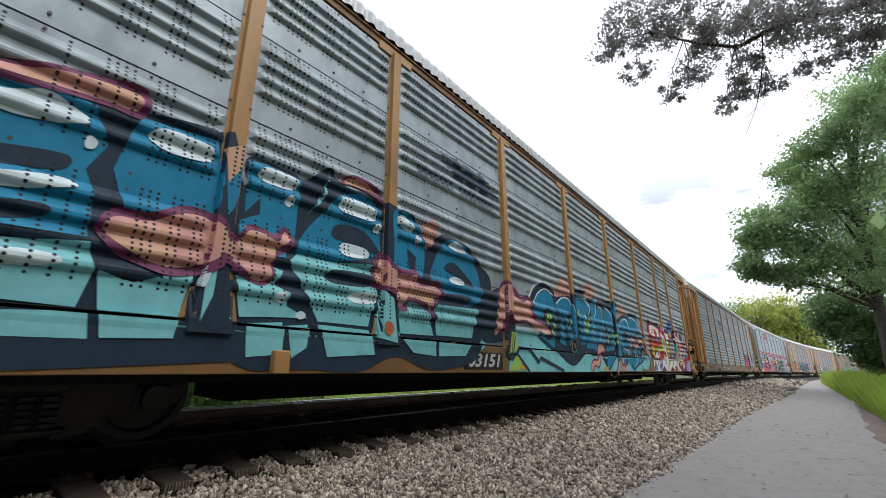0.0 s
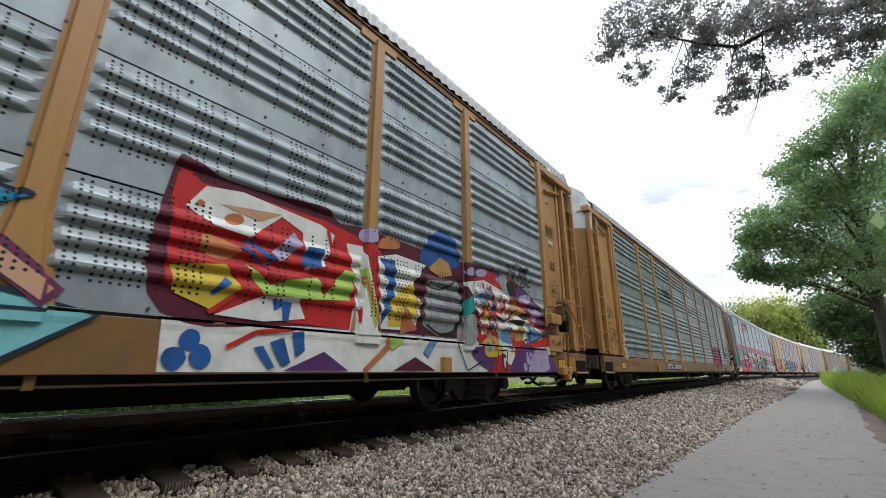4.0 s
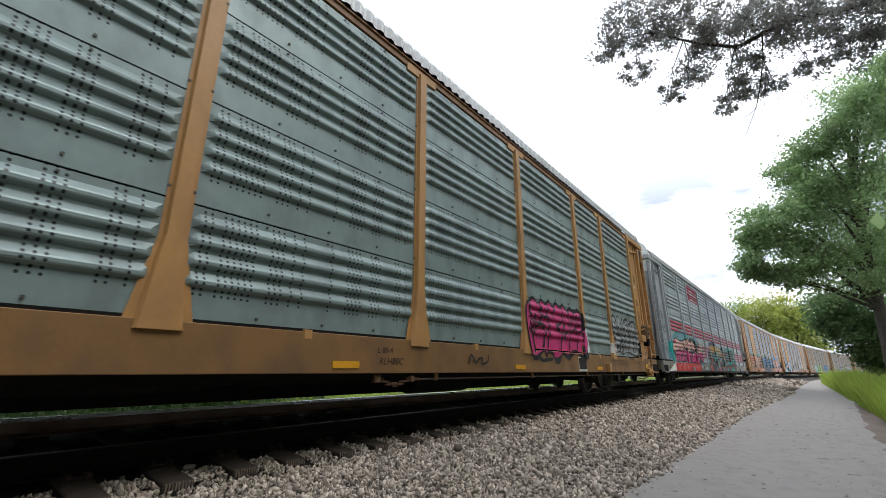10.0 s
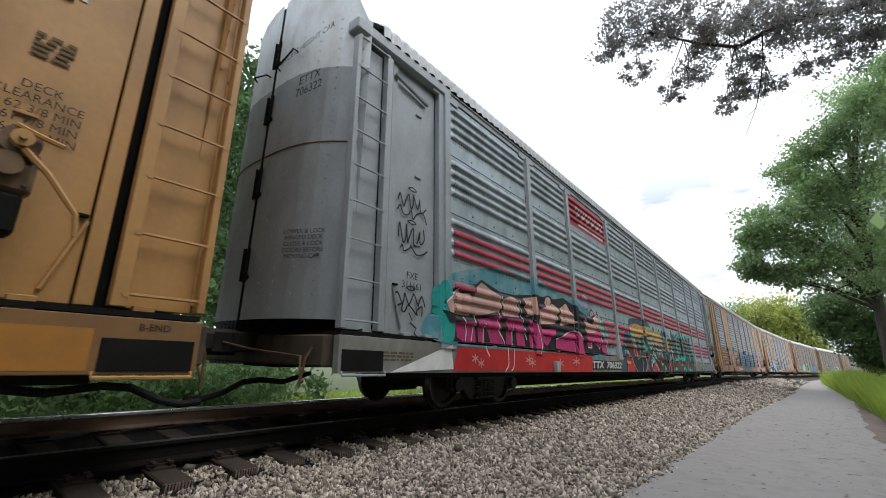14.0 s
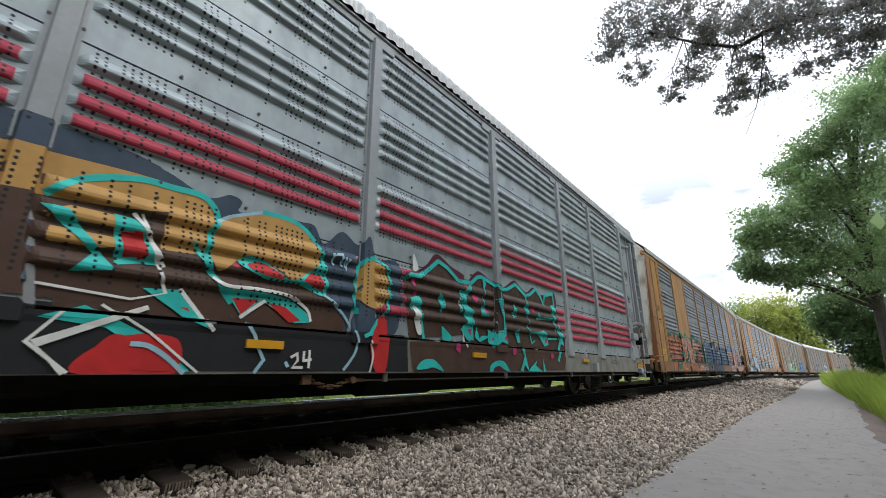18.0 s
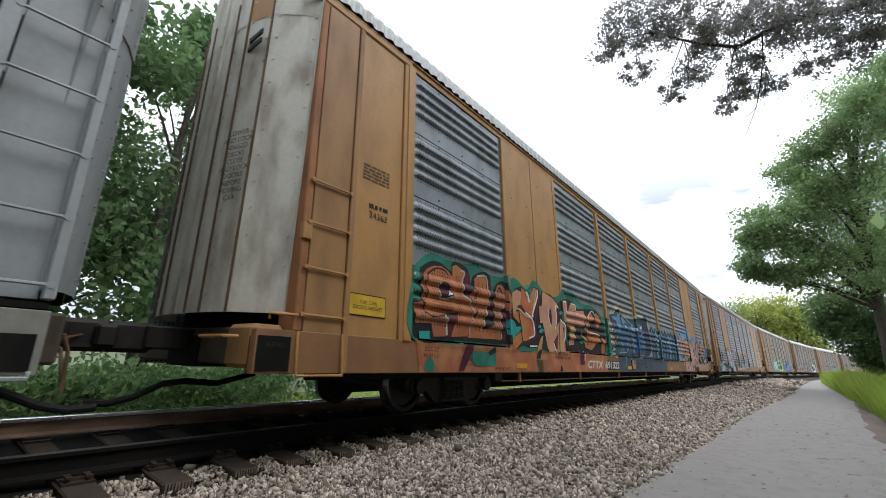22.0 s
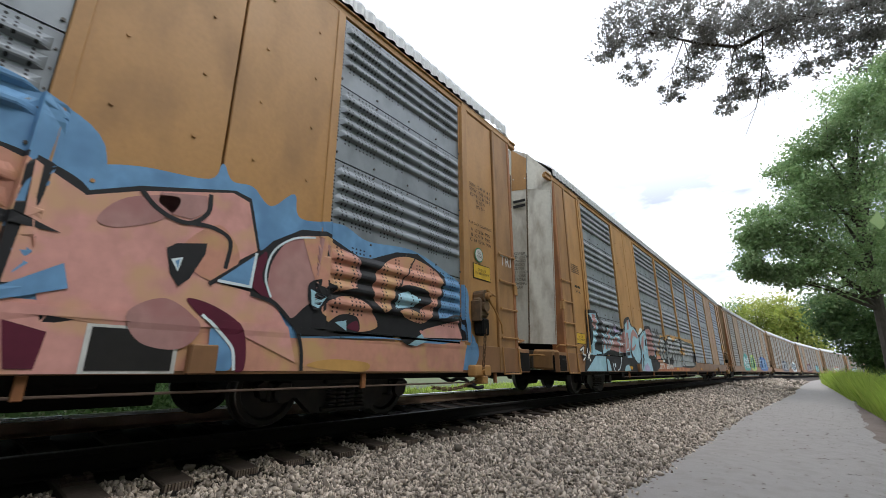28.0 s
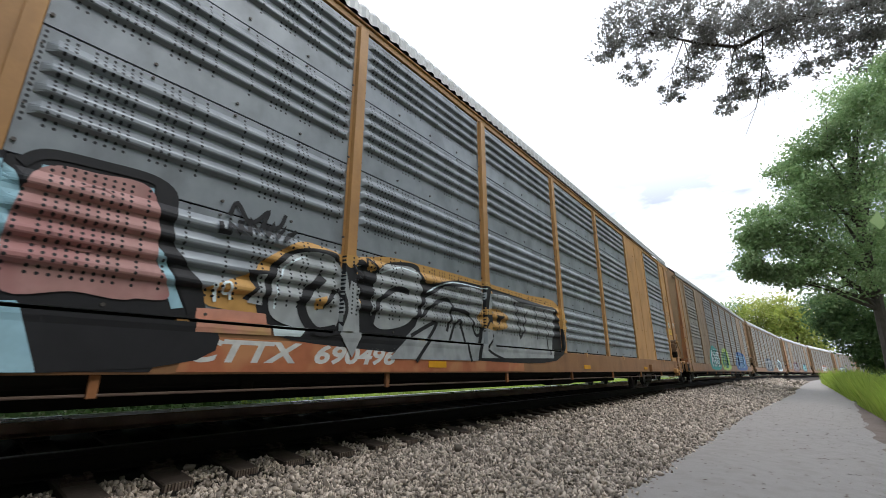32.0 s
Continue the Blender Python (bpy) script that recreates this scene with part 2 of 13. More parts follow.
def rod(bm, a, b, r, sides=8):
    a, b = Vector(a), Vector(b)
    d = b - a
    m = Matrix.Translation((a + b) / 2) @ d.to_track_quat("Z", "Y").to_matrix().to_4x4()
    bmesh.ops.create_cone(bm, cap_ends=True, segments=sides, radius1=r, radius2=r, depth=d.length, matrix=m)
    return bm


def tube(bm, pts, r, sides=6, taper=1.0):
    """A bent round bar through the points."""
    pts = [Vector(p) for p in pts]
    rings = []
    for i, p in enumerate(pts):
        d = (pts[min(i + 1, len(pts) - 1)] - pts[max(i - 1, 0)]).normalized()
        u = d.orthogonal().normalized() if i == 0 else (u - u.dot(d) * d).normalized()
        w = d.cross(u)
        rr = r * (1 + (taper - 1) * i / max(1, len(pts) - 1))
        rings.append([bm.verts.new(p + rr * (math.cos(2 * math.pi * k / sides) * u + math.sin(2 * math.pi * k / sides) * w)) for k in range(sides)])
    for a, b in zip(rings, rings[1:]):
        for k in range(sides):
            bm.faces.new((a[k], a[(k + 1) % sides], b[(k + 1) % sides], b[k]))
    bm.faces.new(rings[0][::-1])
    bm.faces.new(rings[-1])
    return bm


def lathe(bm, profile, axis_m, seg=28):
    """Turn (radius, along) pairs round the local Y axis."""
    rings = []
    for r, y in profile:
        rings.append([bm.verts.new(axis_m @ Vector((r * math.cos(2 * math.pi * k / seg), y, r * math.sin(2 * math.pi * k / seg)))) for k in range(seg)])
    for a, b in zip(rings, rings[1:]):
        for k in range(seg):
            bm.faces.new((a[k], a[(k + 1) % seg], b[(k + 1) % seg], b[k]))
    bm.faces.new(rings[0])
    bm.faces.new(rings[-1][::-1])
    return bm


# ---------- the line of the track ----------
TRACK_X, CURVE_FROM, CURVE_R = -5.2, 15.4, 624.0


def track(a):
    """Place and heading (from +Y, clockwise) at a metres along the track."""
    if a <= CURVE_FROM:
        return Vector((TRACK_X, a, 0.0)), 0.0
    th = (a - CURVE_FROM) / CURVE_R
    return Vector((TRACK_X + CURVE_R * (1 - math.cos(th)), CURVE_FROM + CURVE_R * math.sin(th), 0.0)), th


def beside(a, d, z):
    """A point d metres to the camera's side of the track's centre line."""
    p, th = track(a)
    return Vector((p.x + d * math.cos(th), p.y - d * math.sin(th), z))


def steps(knots, v):
    """Smooth interpolation in a short table."""
    for (a, fa), (b, fb) in zip(knots, knots[1:]):
        if v <= b:
            k = min(1, max(0, (v - a) / (b - a)))
            return fa + (fb - fa) * k
    return knots[-1][1]


PATH_NEAR = ((-40, 3.65), (5, 3.65), (14, 3.87), (24, 4.4), (32, 4.75), (60, 4.4), (95, 3.5), (400, 3.4))
PROFILE = ((-300, -0.3), (-60, -0.6), (-12, -0.75), (-3.6, -0.5), (-1.75, -0.2), (-1.3, -0.14), (1.2, -0.30), (1.42, -0.335), (2.1, -0.375), (3.5, -0.50), (6.4, -0.53), (8, -0.45), (14, -0.2), (60, 0.2), (400, 0.5))


def height(d):
    return steps(PROFILE, d)


# ---------- ground ----------
def build_ground():
    ss = [-60, -30, -15, -8, -5, -3, -2] + [x * 0.5 for x in range(-2, 40)] + [20 + x * 2 for x in range(1, 40)] + [110, 125, 140, 160, 190, 230, 280, 400, 700, 1400]
    ds = [-900, -400, -200, -100, -60, -30, -20, -12, -9, -7, -5, -4, -3.6, -3, -2.5, -2, -1.75, -1.4, -0.7, 0, 0.7, 1.4, 1.6, 1.75, 1.9, 2.1, 2.4, 2.7, 3, 3.3, 3.5, 3.8, 4.3, 5, 5.7, 6.4, 7, 8, 10, 14, 20, 30, 60, 100, 200, 400]
    bm = bmesh.new()
    grid = []
    for a in ss:
        row = []
        for d in ds:
            j = 0.02 * noise.noise((a * 1.3, d * 1.3, 0)) if abs(d) < 30 else 0
            row.append(bm.verts.new(beside(a, d, height(d) + j)))
        grid.append(row)
    for i in range(len(ss) - 1):
        for j in range(len(ds) - 1):
            f = bm.faces.new((grid[i][j], grid[i][j + 1], grid[i + 1][j + 1], grid[i + 1][j]))
            mid = (ds[j] + ds[j + 1]) / 2
            # the strip beneath the cars takes the bed darkened for shade
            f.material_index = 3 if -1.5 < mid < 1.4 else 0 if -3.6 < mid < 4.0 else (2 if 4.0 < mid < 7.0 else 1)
    ob = part("ground", bm, [BALLAST, SOIL, BARE, SHADED_BED], None, smooth=True)
    tagged(ob, "grey ballast bed with grassy soil either side", "ground", kind="structure")

    bm = bmesh.new()
    rows = []
    a = -6.0
    while a < 150:
        near = steps(PATH_NEAR, a) + 0.05 * noise.noise((a * 0.7, 3, 0))
        w = 2.55 + 0.09 * noise.noise((a * 0.9, 9, 0))
        rows.append([bm.verts.new(beside(a, near + w * k / 6, height(near + w * k / 6) + (0.035 if 0 < k < 6 else -0.004) + 0.012 * math.sin(math.pi * k / 6))) for k in range(7)])
        a += 0.3 if a < 30 else 1.5
    for p, q in zip(rows, rows[1:]):
        for k in range(6):
            bm.faces.new((p[k], p[k + 1], q[k + 1], q[k]))
    tagged(part("path", bm, PATH, None, smooth=True), "worn grey asphalt footpath beside the ballast", "path", kind="structure")


# the track is canted: its outer, far rail lies higher
NEAR_RAIL_Z, FAR_RAIL_Z = -0.035, 0.048
CANT = math.degrees(math.atan((FAR_RAIL_Z - NEAR_RAIL_Z) / 1.51))


def build_rails():
    sec = [(-0.07, -0.178), (0.07, -0.178), (0.07, -0.165), (0.012, -0.14), (0.009, -0.05), (0.036, -0.035), (0.036, -0.006), (0.028, 0.0), (-0.028, 0.0), (-0.036, -0.006), (-0.036, -0.035), (-0.009, -0.05), (-0.012, -0.14), (-0.07, -0.165)]
    for d in (0.755, -0.755):
        bm = bmesh.new()
        prev, a = None, -40.0
        while a < 330:
            ring = [bm.verts.new(beside(a, d + y, z + (NEAR_RAIL_Z if d > 0 else FAR_RAIL_Z))) for y, z in sec]
            if prev:
                for k in range(len(sec)):
                    f = bm.faces.new((prev[k], ring[k], ring[(k + 1) % len(sec)], prev[(k + 1) % len(sec)]))
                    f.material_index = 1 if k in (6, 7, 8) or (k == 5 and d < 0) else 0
            prev = ring
            a += 3.0
        bm.normal_update()
        bmesh.ops.recalc_face_normals(bm, faces=bm.faces)
        # near rail is painted as shaded, far rail as lit
        tagged(part("rail", bm, [RAIL_SHADED if d > 0 else RAIL_SIDE, RAIL_HEAD_SHADED if d > 0 else RAIL_TOP], None), "near steel rail coloured black for the train's shade" if d > 0 else "rusty steel rail with a polished head", "rail", "running rails", "structure")


TIE_AT = []


def build_ties():
    first = None
    rnd = random.Random(4)
    bm = bmesh.new()
    box(bm, -0.115, 0.115, -1.3, 1.3, -0.18, 0.0, bevel=0.012)
    me = mesh_of(bm, "tie", TIE)
    plate = mesh_of(boxes((-0.1, 0.1, -0.18, 0.18, 0, 0.018), (-0.1, 0.1, -0.12, -0.09, 0.018, 0.035), (-0.1, 0.1, 0.09, 0.12, 0.018, 0.035)), "tie_plate", PLATE_RUST)
    bm = rod(bmesh.new(), (0, 0, 0.015), (0, 0, 0.05), 0.012, 6)
    spike = mesh_of(box(bm, -0.02, 0.02, -0.02, 0.02, 0.045, 0.058), "spike", PLATE_RUST)
    bm = bmesh.new()
    for k in range(9):
        x = -0.096 + k * 0.024
        box(bm, x - 0.0075, x + 0.0075, 0, 0.012, -0.155, -0.006)
    end_plate = mesh_of(bm, "end_plate", TIE_END)
    a = -4.0
    while a < 78:
        p, th = track(a)
        TIE_AT.append(a)
        tie = tagged(new("railroad_tie", me), "weathered dark wooden railroad tie set in ballast", "railroad tie", "ties under the rails")
        z = (NEAR_RAIL_Z + FAR_RAIL_Z) / 2 - 0.178
        tie.matrix_basis = Matrix.Translation((p.x + rnd.uniform(-0.06, 0.06), p.y, z - 0.019 - rnd.random() * 0.006)) @ pose(0, 0, 0, 0, 0, -90 - math.degrees(th) + rnd.uniform(-1.2, 1.2)) @ pose(0, 0, 0, -CANT)
        if a < 26:
            for y in (0.755, -0.755):
                seat = place("tie_plate", plate, tie, pose(0, y, 0.001))
                if a < 6 and y > 0:
                    for sx in (-0.06, 0.06):
                        for sy in (-0.095, 0.095, 0.15):
                            place("spike", spike, seat, pose(sx, sy, 0))
        if a < 9:
            place("end_plate", end_plate, tie, pose(0, 1.299, 0), "ridged end face")["kind"] = "stuff"
        a += 0.56 + rnd.uniform(-0.03, 0.03)


def crushed(rng, n):
    """A broken stone: the hull of a few scattered points, of mean radius 1."""
    bm = bmesh.new()
    p = rng.normal(size=(n, 3))
    p *= rng.uniform(0.85, 1.15, (n, 1)) / np.linalg.norm(p, axis=1)[:, None]
    vs = [bm.verts.new(v) for v in p]
    r = bmesh.ops.convex_hull(bm, input=vs)
    inner = [e for e in r["geom_interior"] if isinstance(e, bmesh.types.BMVert)]
    bmesh.ops.delete(bm, geom=inner, context="VERTS")
    bmesh.ops.triangulate(bm, faces=bm.faces)
    bmesh.ops.recalc_face_normals(bm, faces=bm.faces)
    bm.verts.index_update()
    out = np.array([v.co[:] for v in bm.verts]), np.array([[v.index for v in f.verts] for f in bm.faces])
    bm.free()
    return out


def mesh_from(name, verts, faces, mat):
    """A mesh from arrays: all faces have the same number of corners."""
    me = bpy.data.meshes.new(name)
    k = faces.shape[1]
    me.vertices.add(len(verts))
    me.vertices.foreach_set("co", np.asarray(verts, np.float32).ravel())
    me.loops.add(faces.size)
    me.loops.foreach_set("vertex_index", faces.astype(np.int32).ravel())
    me.polygons.add(len(faces))
    me.polygons.foreach_set("loop_start", np.arange(0, faces.size, k, dtype=np.int32))
    me.update(calc_edges=True)
    me.materials.append(mat)
    return me


def build_stones():
    rng = np.random.default_rng(7)
    shapes = [crushed(rng, n) for n in (6, 7, 7, 8, 8, 8, 9, 10) * 4]
    vs, fs, base = [], [], 0
    for a0, a1, d0, d1, dens, size in ((-1.0, 4.5, 0.95, 4.0, 2100, 0.0185), (4.5, 8, 1.02, 4.0, 1350, 0.0225), (8, 16, 1.15, 4.2, 880, 0.0255), (16, 34, 1.2, 4.95, 320, 0.037), (34, 70, 1.2, 4.9, 52, 0.08), (0, 20, -3.2, -1.9, 60, 0.045)):
        n = int((a1 - a0) * (d1 - d0) * dens)
        for a, d, k, s in zip(rng.uniform(a0, a1, n), rng.uniform(d0, d1, n), rng.integers(0, 32, n), rng.lognormal(0, 0.33, n) * size):
            if d > steps(PATH_NEAR, a) + 0.02 + 0.24 * rng.random() ** 2 or (0 < d < 1.36 and a < 40 and min(abs(a - q) for q in TIE_AT) < 0.14):
                continue
            q = Euler(rng.uniform(0, 6.28, 3)).to_matrix()
            c = beside(a, d, height(d) + s * rng.uniform(-0.1, 0.8))
            v0, f0 = shapes[k]
            vs.append((v0 * s * np.array([1.25, 0.95, 0.68])) @ np.array(q).T + np.array(c))
            fs.append(f0 + base)
            base += len(v0)
    ob = new("ballast", mesh_from("ballast", np.concatenate(vs), np.concatenate(fs), STONE))
    tagged(ob, "loose grey and tan crushed ballast stones", "gravel", kind="stuff")


build_ground()
build_rails()
build_ties()
build_stones()


# ---------- the autorack cars ----------
# Car space: x along the train to its rear, y away from the camera's side, z up from the rail.
TILT = math.atan(0.045)
SIDE = Matrix.Translation((0, -1.6, 0.31)) @ Matrix.Rotation(-TILT, 4, "X")   # x, -proud, height along the leaning side
FAR_SIDE = Matrix.Diagonal((1, -1, 1, 1)) @ SIDE
SILL0, SILL1 = 0.253, 0.64
SHEET0, SHEET_H, SHEETS = 0.63, 0.978, 4
TOP = SHEET0 + SHEETS * SHEET_H
RIB0, RIB_STEP, RIB_W, RIB_OUT = 0.285, 0.162, 0.128, 0.042
RIB_SHAPE = ((0.0, 0.0), (0.17, 0.86), (0.27, 1.0), (0.46, 1.0), (0.58, 0.86), (1.0, 0.0))
POSTS_A = (-11.8, -9.1, -7.13, -4.3, -1.44, 1.44, 4.3, 7.13, 9.1, 11.8)
POSTS_B = (-11.73, -9.2, -7.0, -4.2, -1.45, 1.45, 4.2, 7.0, 9.2, 11.73)
POST_W = 0.15


def rib_profile():
    """(height in the sheet, proud) along one sheet."""
    out = [(0.0, 0.0)]
    for j in range(4):
        z = RIB0 + j * RIB_STEP
        out += [(z + k * RIB_W, r * RIB_OUT) for k, r in RIB_SHAPE]
    return out + [(SHEET_H - 0.016, 0.0)]


RIBS = rib_profile()
SHEET_MESHES = {}


def sheet_mesh(w, mat):
    """One pressed sheet with four ribs that run out before its edges, and bolts."""
    key = (round(w, 2), mat.name)
    if key not in SHEET_MESHES:
        bm = bmesh.new()
        cols = ((0, 0), (0.045, 0), (0.10, 0.85), (0.14, 1), (w - 0.14, 1), (w - 0.10, 0.85), (w - 0.045, 0), (w, 0))
        g = [[bm.verts.new((x, -0.004 - p * k, z)) for z, p in RIBS] for x, k in cols]
        for a, b in zip(g, g[1:]):
            for j in range(len(RIBS) - 1):
                bm.faces.new((a[j], b[j], b[j + 1], a[j + 1]))
        for z, i in ((0.0, 0), (SHEET_H - 0.016, -1)):
            edge = [bm.verts.new((x, 0.012, z)) for x, _ in cols]
            for k in range(len(cols) - 1):
                bm.faces.new((g[k][i], g[k + 1][i], edge[k + 1], edge[k]))
        skin = len(bm.faces)
        for x in (0.03, w * 0.25, w * 0.5, w * 0.75, w - 0.03):
            rod(bm, (x, 0.0, 0.085), (x, -0.018, 0.085), 0.014, 6)
        for x in (w * 0.25, w * 0.5, w * 0.75):
            rod(bm, (x, 0.0, 0.935), (x, -0.018, 0.935), 0.012, 6)
        for z in (0.35, 0.5, 0.66, 0.82):
            for x in (0.022, w - 0.022):
                rod(bm, (x, 0.0, z), (x, -0.012, z), 0.009, 6)
        bm.faces.ensure_lookup_table()
        for f in bm.faces[skin:]:
            f.material_index = 1
        me = mesh_of(bm, "side_sheet", [mat, BOLT])
        SHEET_MESHES[key] = me
    return SHEET_MESHES[key]


def roof_z(y, lift=0.0):
    """Height of the arched roof over the rail."""
    k = min(1.0, abs(y) / 1.42)
    return 5.79 - 0.62 * k ** 2.3 + lift


def roof_mesh(half):
    bm = bmesh.new()
    ys = [-1.44, -1.43, -1.36, -1.2, -0.95, -0.5, 0, 0.5, 0.95, 1.2, 1.36, 1.43, 1.44]
    rows, x, k = [], -half, 0
    while x <= half:
        up = 0.032 if k % 4 in (1, 2) else 0.0
        rows.append([bm.verts.new((x, y + math.copysign(up, y) * (abs(y) > 1.3), (5.0 if abs(y) > 1.435 else roof_z(y)) + up * (abs(y) < 1.4))) for y in ys])
        x += (0.05, 0.045, 0.05, 0.045)[k % 4]
        k += 1
    for a, b in zip(rows, rows[1:]):
        for j in range(len(ys) - 1):
            bm.faces.new((a[j], b[j], b[j + 1], a[j + 1]))
    return mesh_of(bm, "roof", ROOF)


def wheel_mesh():
    bm = bmesh.new()
    lathe(bm, [(0.08, -0.09), (0.10, -0.075), (0.11, -0.03), (0.27, -0.015), (0.295, -0.06), (0.345, -0.065), (0.355, -0.055), (0.358, 0.05), (0.383, 0.06), (0.38, 0.08), (0.29, 0.08), (0.27, 0.03), (0.11, 0.03), (0.09, 0.07)], Matrix())
    me = mesh_of(bm, "wheel", [STEEL, TREAD])
    for f in me.polygons:
        r = math.hypot(f.center.x, f.center.z)
        f.material_index = 1 if 0.343 < r < 0.36 and f.center.y < 0.05 else 0
    return me


WHEEL = wheel_mesh()
AXLE = mesh_of(rod(bmesh.new(), (0, -0.92, 0), (0, 0.92, 0), 0.075, 12), "axle", STEEL)


def side_frame_mesh():
    """Cast truck side frame: arched top and bottom chords, spring nest and axle boxes."""
    bm = bmesh.new()
    outer = [(-1.08, 0.42), (-0.95, 0.50), (-0.45, 0.53), (0.45, 0.53), (0.95, 0.50), (1.08, 0.42), (1.02, 0.30), (0.62, 0.29), (0.42, 0.12), (-0.42, 0.12), (-0.62, 0.29), (-1.02, 0.30)]
    for y0, y1 in ((-0.06, 0.06),):
        f = bm.faces.new([bm.verts.new((x, y0, z)) for x, z in outer])
        r = bmesh.ops.extrude_face_region(bm, geom=[f])
        bmesh.ops.translate(bm, verts=[v for v in r["geom"] if isinstance(v, bmesh.types.BMVert)], vec=(0, y1 - y0, 0))
    for s in (-1, 1):
        box(bm, s * 0.84 - 0.13, s * 0.84 + 0.13, -0.10, 0.08, 0.26, 0.46, 0.02)
        rod(bm, (s * 0.84, -0.16, 0.355), (s * 0.84, -0.09, 0.355), 0.10, 12)
    for x in (-0.2, -0.07, 0.07, 0.2):
        for k in range(5):
            rod(bm, (x, -0.085, 0.19 + k * 0.045), (x, -0.085, 0.215 + k * 0.045), 0.06, 8)
    box(bm, -0.30, 0.30, -0.12, 0.02, 0.42, 0.50, 0.015)
    box(bm, -0.32, 0.32, -0.10, 0.02, 0.13, 0.18, 0.015)
    bmesh.ops.recalc_face_normals(bm, faces=bm.faces)
    return mesh_of(bm, "side_frame", STEEL)


SIDE_FRAME = side_frame_mesh()
BOLSTER = mesh_of(boxes((-0.22, 0.22, -0.95, 0.95, 0.34, 0.52), (-0.35, 0.35, -0.3, 0.3, 0.5, 0.62), bevel=0.02), "bolster", STEEL)


def side_post_mesh(w, h, flare, mat, foot):
    """A pressed post with folded flanges; a flared foot reaches down over the sill."""
    bm = bmesh.new()
    fl = [(-w / 2 - 0.03, -0.012), (-w / 2, -0.014), (-w / 2 + 0.012, -0.062), (w / 2 - 0.012, -0.062), (w / 2, -0.014), (w / 2 + 0.03, -0.012)]
    zs = [(-foot, 2.35), (0.65, 1.0), (h, 1.0)] if flare > 1 else [(0.0, 1.0), (h, 1.0)]
    rows = [[bm.verts.new((x * k, y - (0.012 if k > 1.3 else 0), z)) for x, y in fl] for z, k in zs]
    for a, b in zip(rows, rows[1:]):
        for j in range(len(fl) - 1):
            bm.faces.new((a[j], a[j + 1], b[j + 1], b[j]))
    bm.faces.new(rows[0][::-1])
    return mesh_of(bm, "post", mat)


def text_mesh(words, size, mat, shear=0.0, bold=0.0, gap=1.0):
    cu = bpy.data.curves.new("lettering", "FONT")
    cu.body, cu.size, cu.shear, cu.offset, cu.space_character = words, size, shear, bold, gap
    cu.align_x, cu.align_y, cu.resolution_u = "CENTER", "CENTER", 3
    ob = bpy.data.objects.new("lettering", cu)
    me = bpy.data.meshes.new_from_object(ob)
    bpy.data.objects.remove(ob)
    me.materials.clear()
    me.materials.append(mat)
    return me


FACE = Matrix(((1, 0, 0, 0), (0, 0, -1, 0), (0, 1, 0, 0), (0, 0, 0, 1)))   # text plane to the side's plane


class Livery:
    def __init__(self, paint, sheet, sill, end, door, top_band):
        self.paint, self.sheet, self.sill, self.end, self.door, self.top_band = paint, sheet, sill, end, door, top_band


ROOF_ME = roof_mesh(13.2)


def add_running_gear(car):
    sets = []
    for s in (-1, 1):
        truck = place("truck", BOLSTER, car, pose(s * 10.05, 0, 0))
        for y in (-1, 1):
            place("side_frame", SIDE_FRAME, truck, pose(0, y * 0.99, 0) if y < 0 else pose(0, 0.99, 0, 0, 0, 180))
        for w in (-0.84, 0.84):
            axle = place("wheelset", AXLE, car, pose(s * 10.05 + w, 0, 0.358))
            place("wheel", WHEEL, axle, pose(0, -0.785, 0))
            place("wheel", WHEEL, axle, pose(0, 0.785, 0, 0, 0, 180))
            sets.append((axle, s * 10.05 + w))
    # underframe black includes the shade beneath the car
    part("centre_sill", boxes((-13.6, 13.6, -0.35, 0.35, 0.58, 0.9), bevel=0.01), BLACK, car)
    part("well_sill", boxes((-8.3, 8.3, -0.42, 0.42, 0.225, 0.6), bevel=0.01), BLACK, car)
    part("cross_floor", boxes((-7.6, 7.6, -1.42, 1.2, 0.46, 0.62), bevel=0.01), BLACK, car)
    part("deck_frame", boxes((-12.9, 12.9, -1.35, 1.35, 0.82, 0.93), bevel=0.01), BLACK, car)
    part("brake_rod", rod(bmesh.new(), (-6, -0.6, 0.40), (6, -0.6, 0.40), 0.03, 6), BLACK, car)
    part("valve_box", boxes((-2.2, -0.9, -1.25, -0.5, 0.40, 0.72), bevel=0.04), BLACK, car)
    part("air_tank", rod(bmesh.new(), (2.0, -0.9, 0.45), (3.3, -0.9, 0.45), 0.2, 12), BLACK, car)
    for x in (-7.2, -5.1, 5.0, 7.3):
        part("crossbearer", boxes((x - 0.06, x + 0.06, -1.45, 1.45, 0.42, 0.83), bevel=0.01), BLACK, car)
    for s in (-1, 1):
        bm = bmesh.new()
        box(bm, 13.4, 14.0, -0.14, 0.14, 0.74, 0.98, 0.02)
        box(bm, 13.9, 14.32, -0.11, 0.09, 0.70, 1.0, 0.04)
        box(bm, 14.18, 14.36, -0.2, 0.02, 0.74, 0.96, 0.03)
        place("coupler", mesh_of(bm, "coupler", STEEL), car, pose(0, 0, 0, 0, 0, 0 if s > 0 else 180))
        bm = bmesh.new()
        tube(bm, [(12.4, -0.62, 0.46), (13.0, -0.35, 0.36), (13.4, -0.25, 0.40), (13.64, -0.22, 0.375), (13.9, -0.2, 0.25), (14.1, -0.2, 0.20), (14.3, -0.2, 0.215)], 0.036, 8)
        place("brake_hose", mesh_of(bm, "brake_hose", RUBBER), car, pose(0, 0, 0, 0, 0, 0 if s > 0 else 180))
    return sets


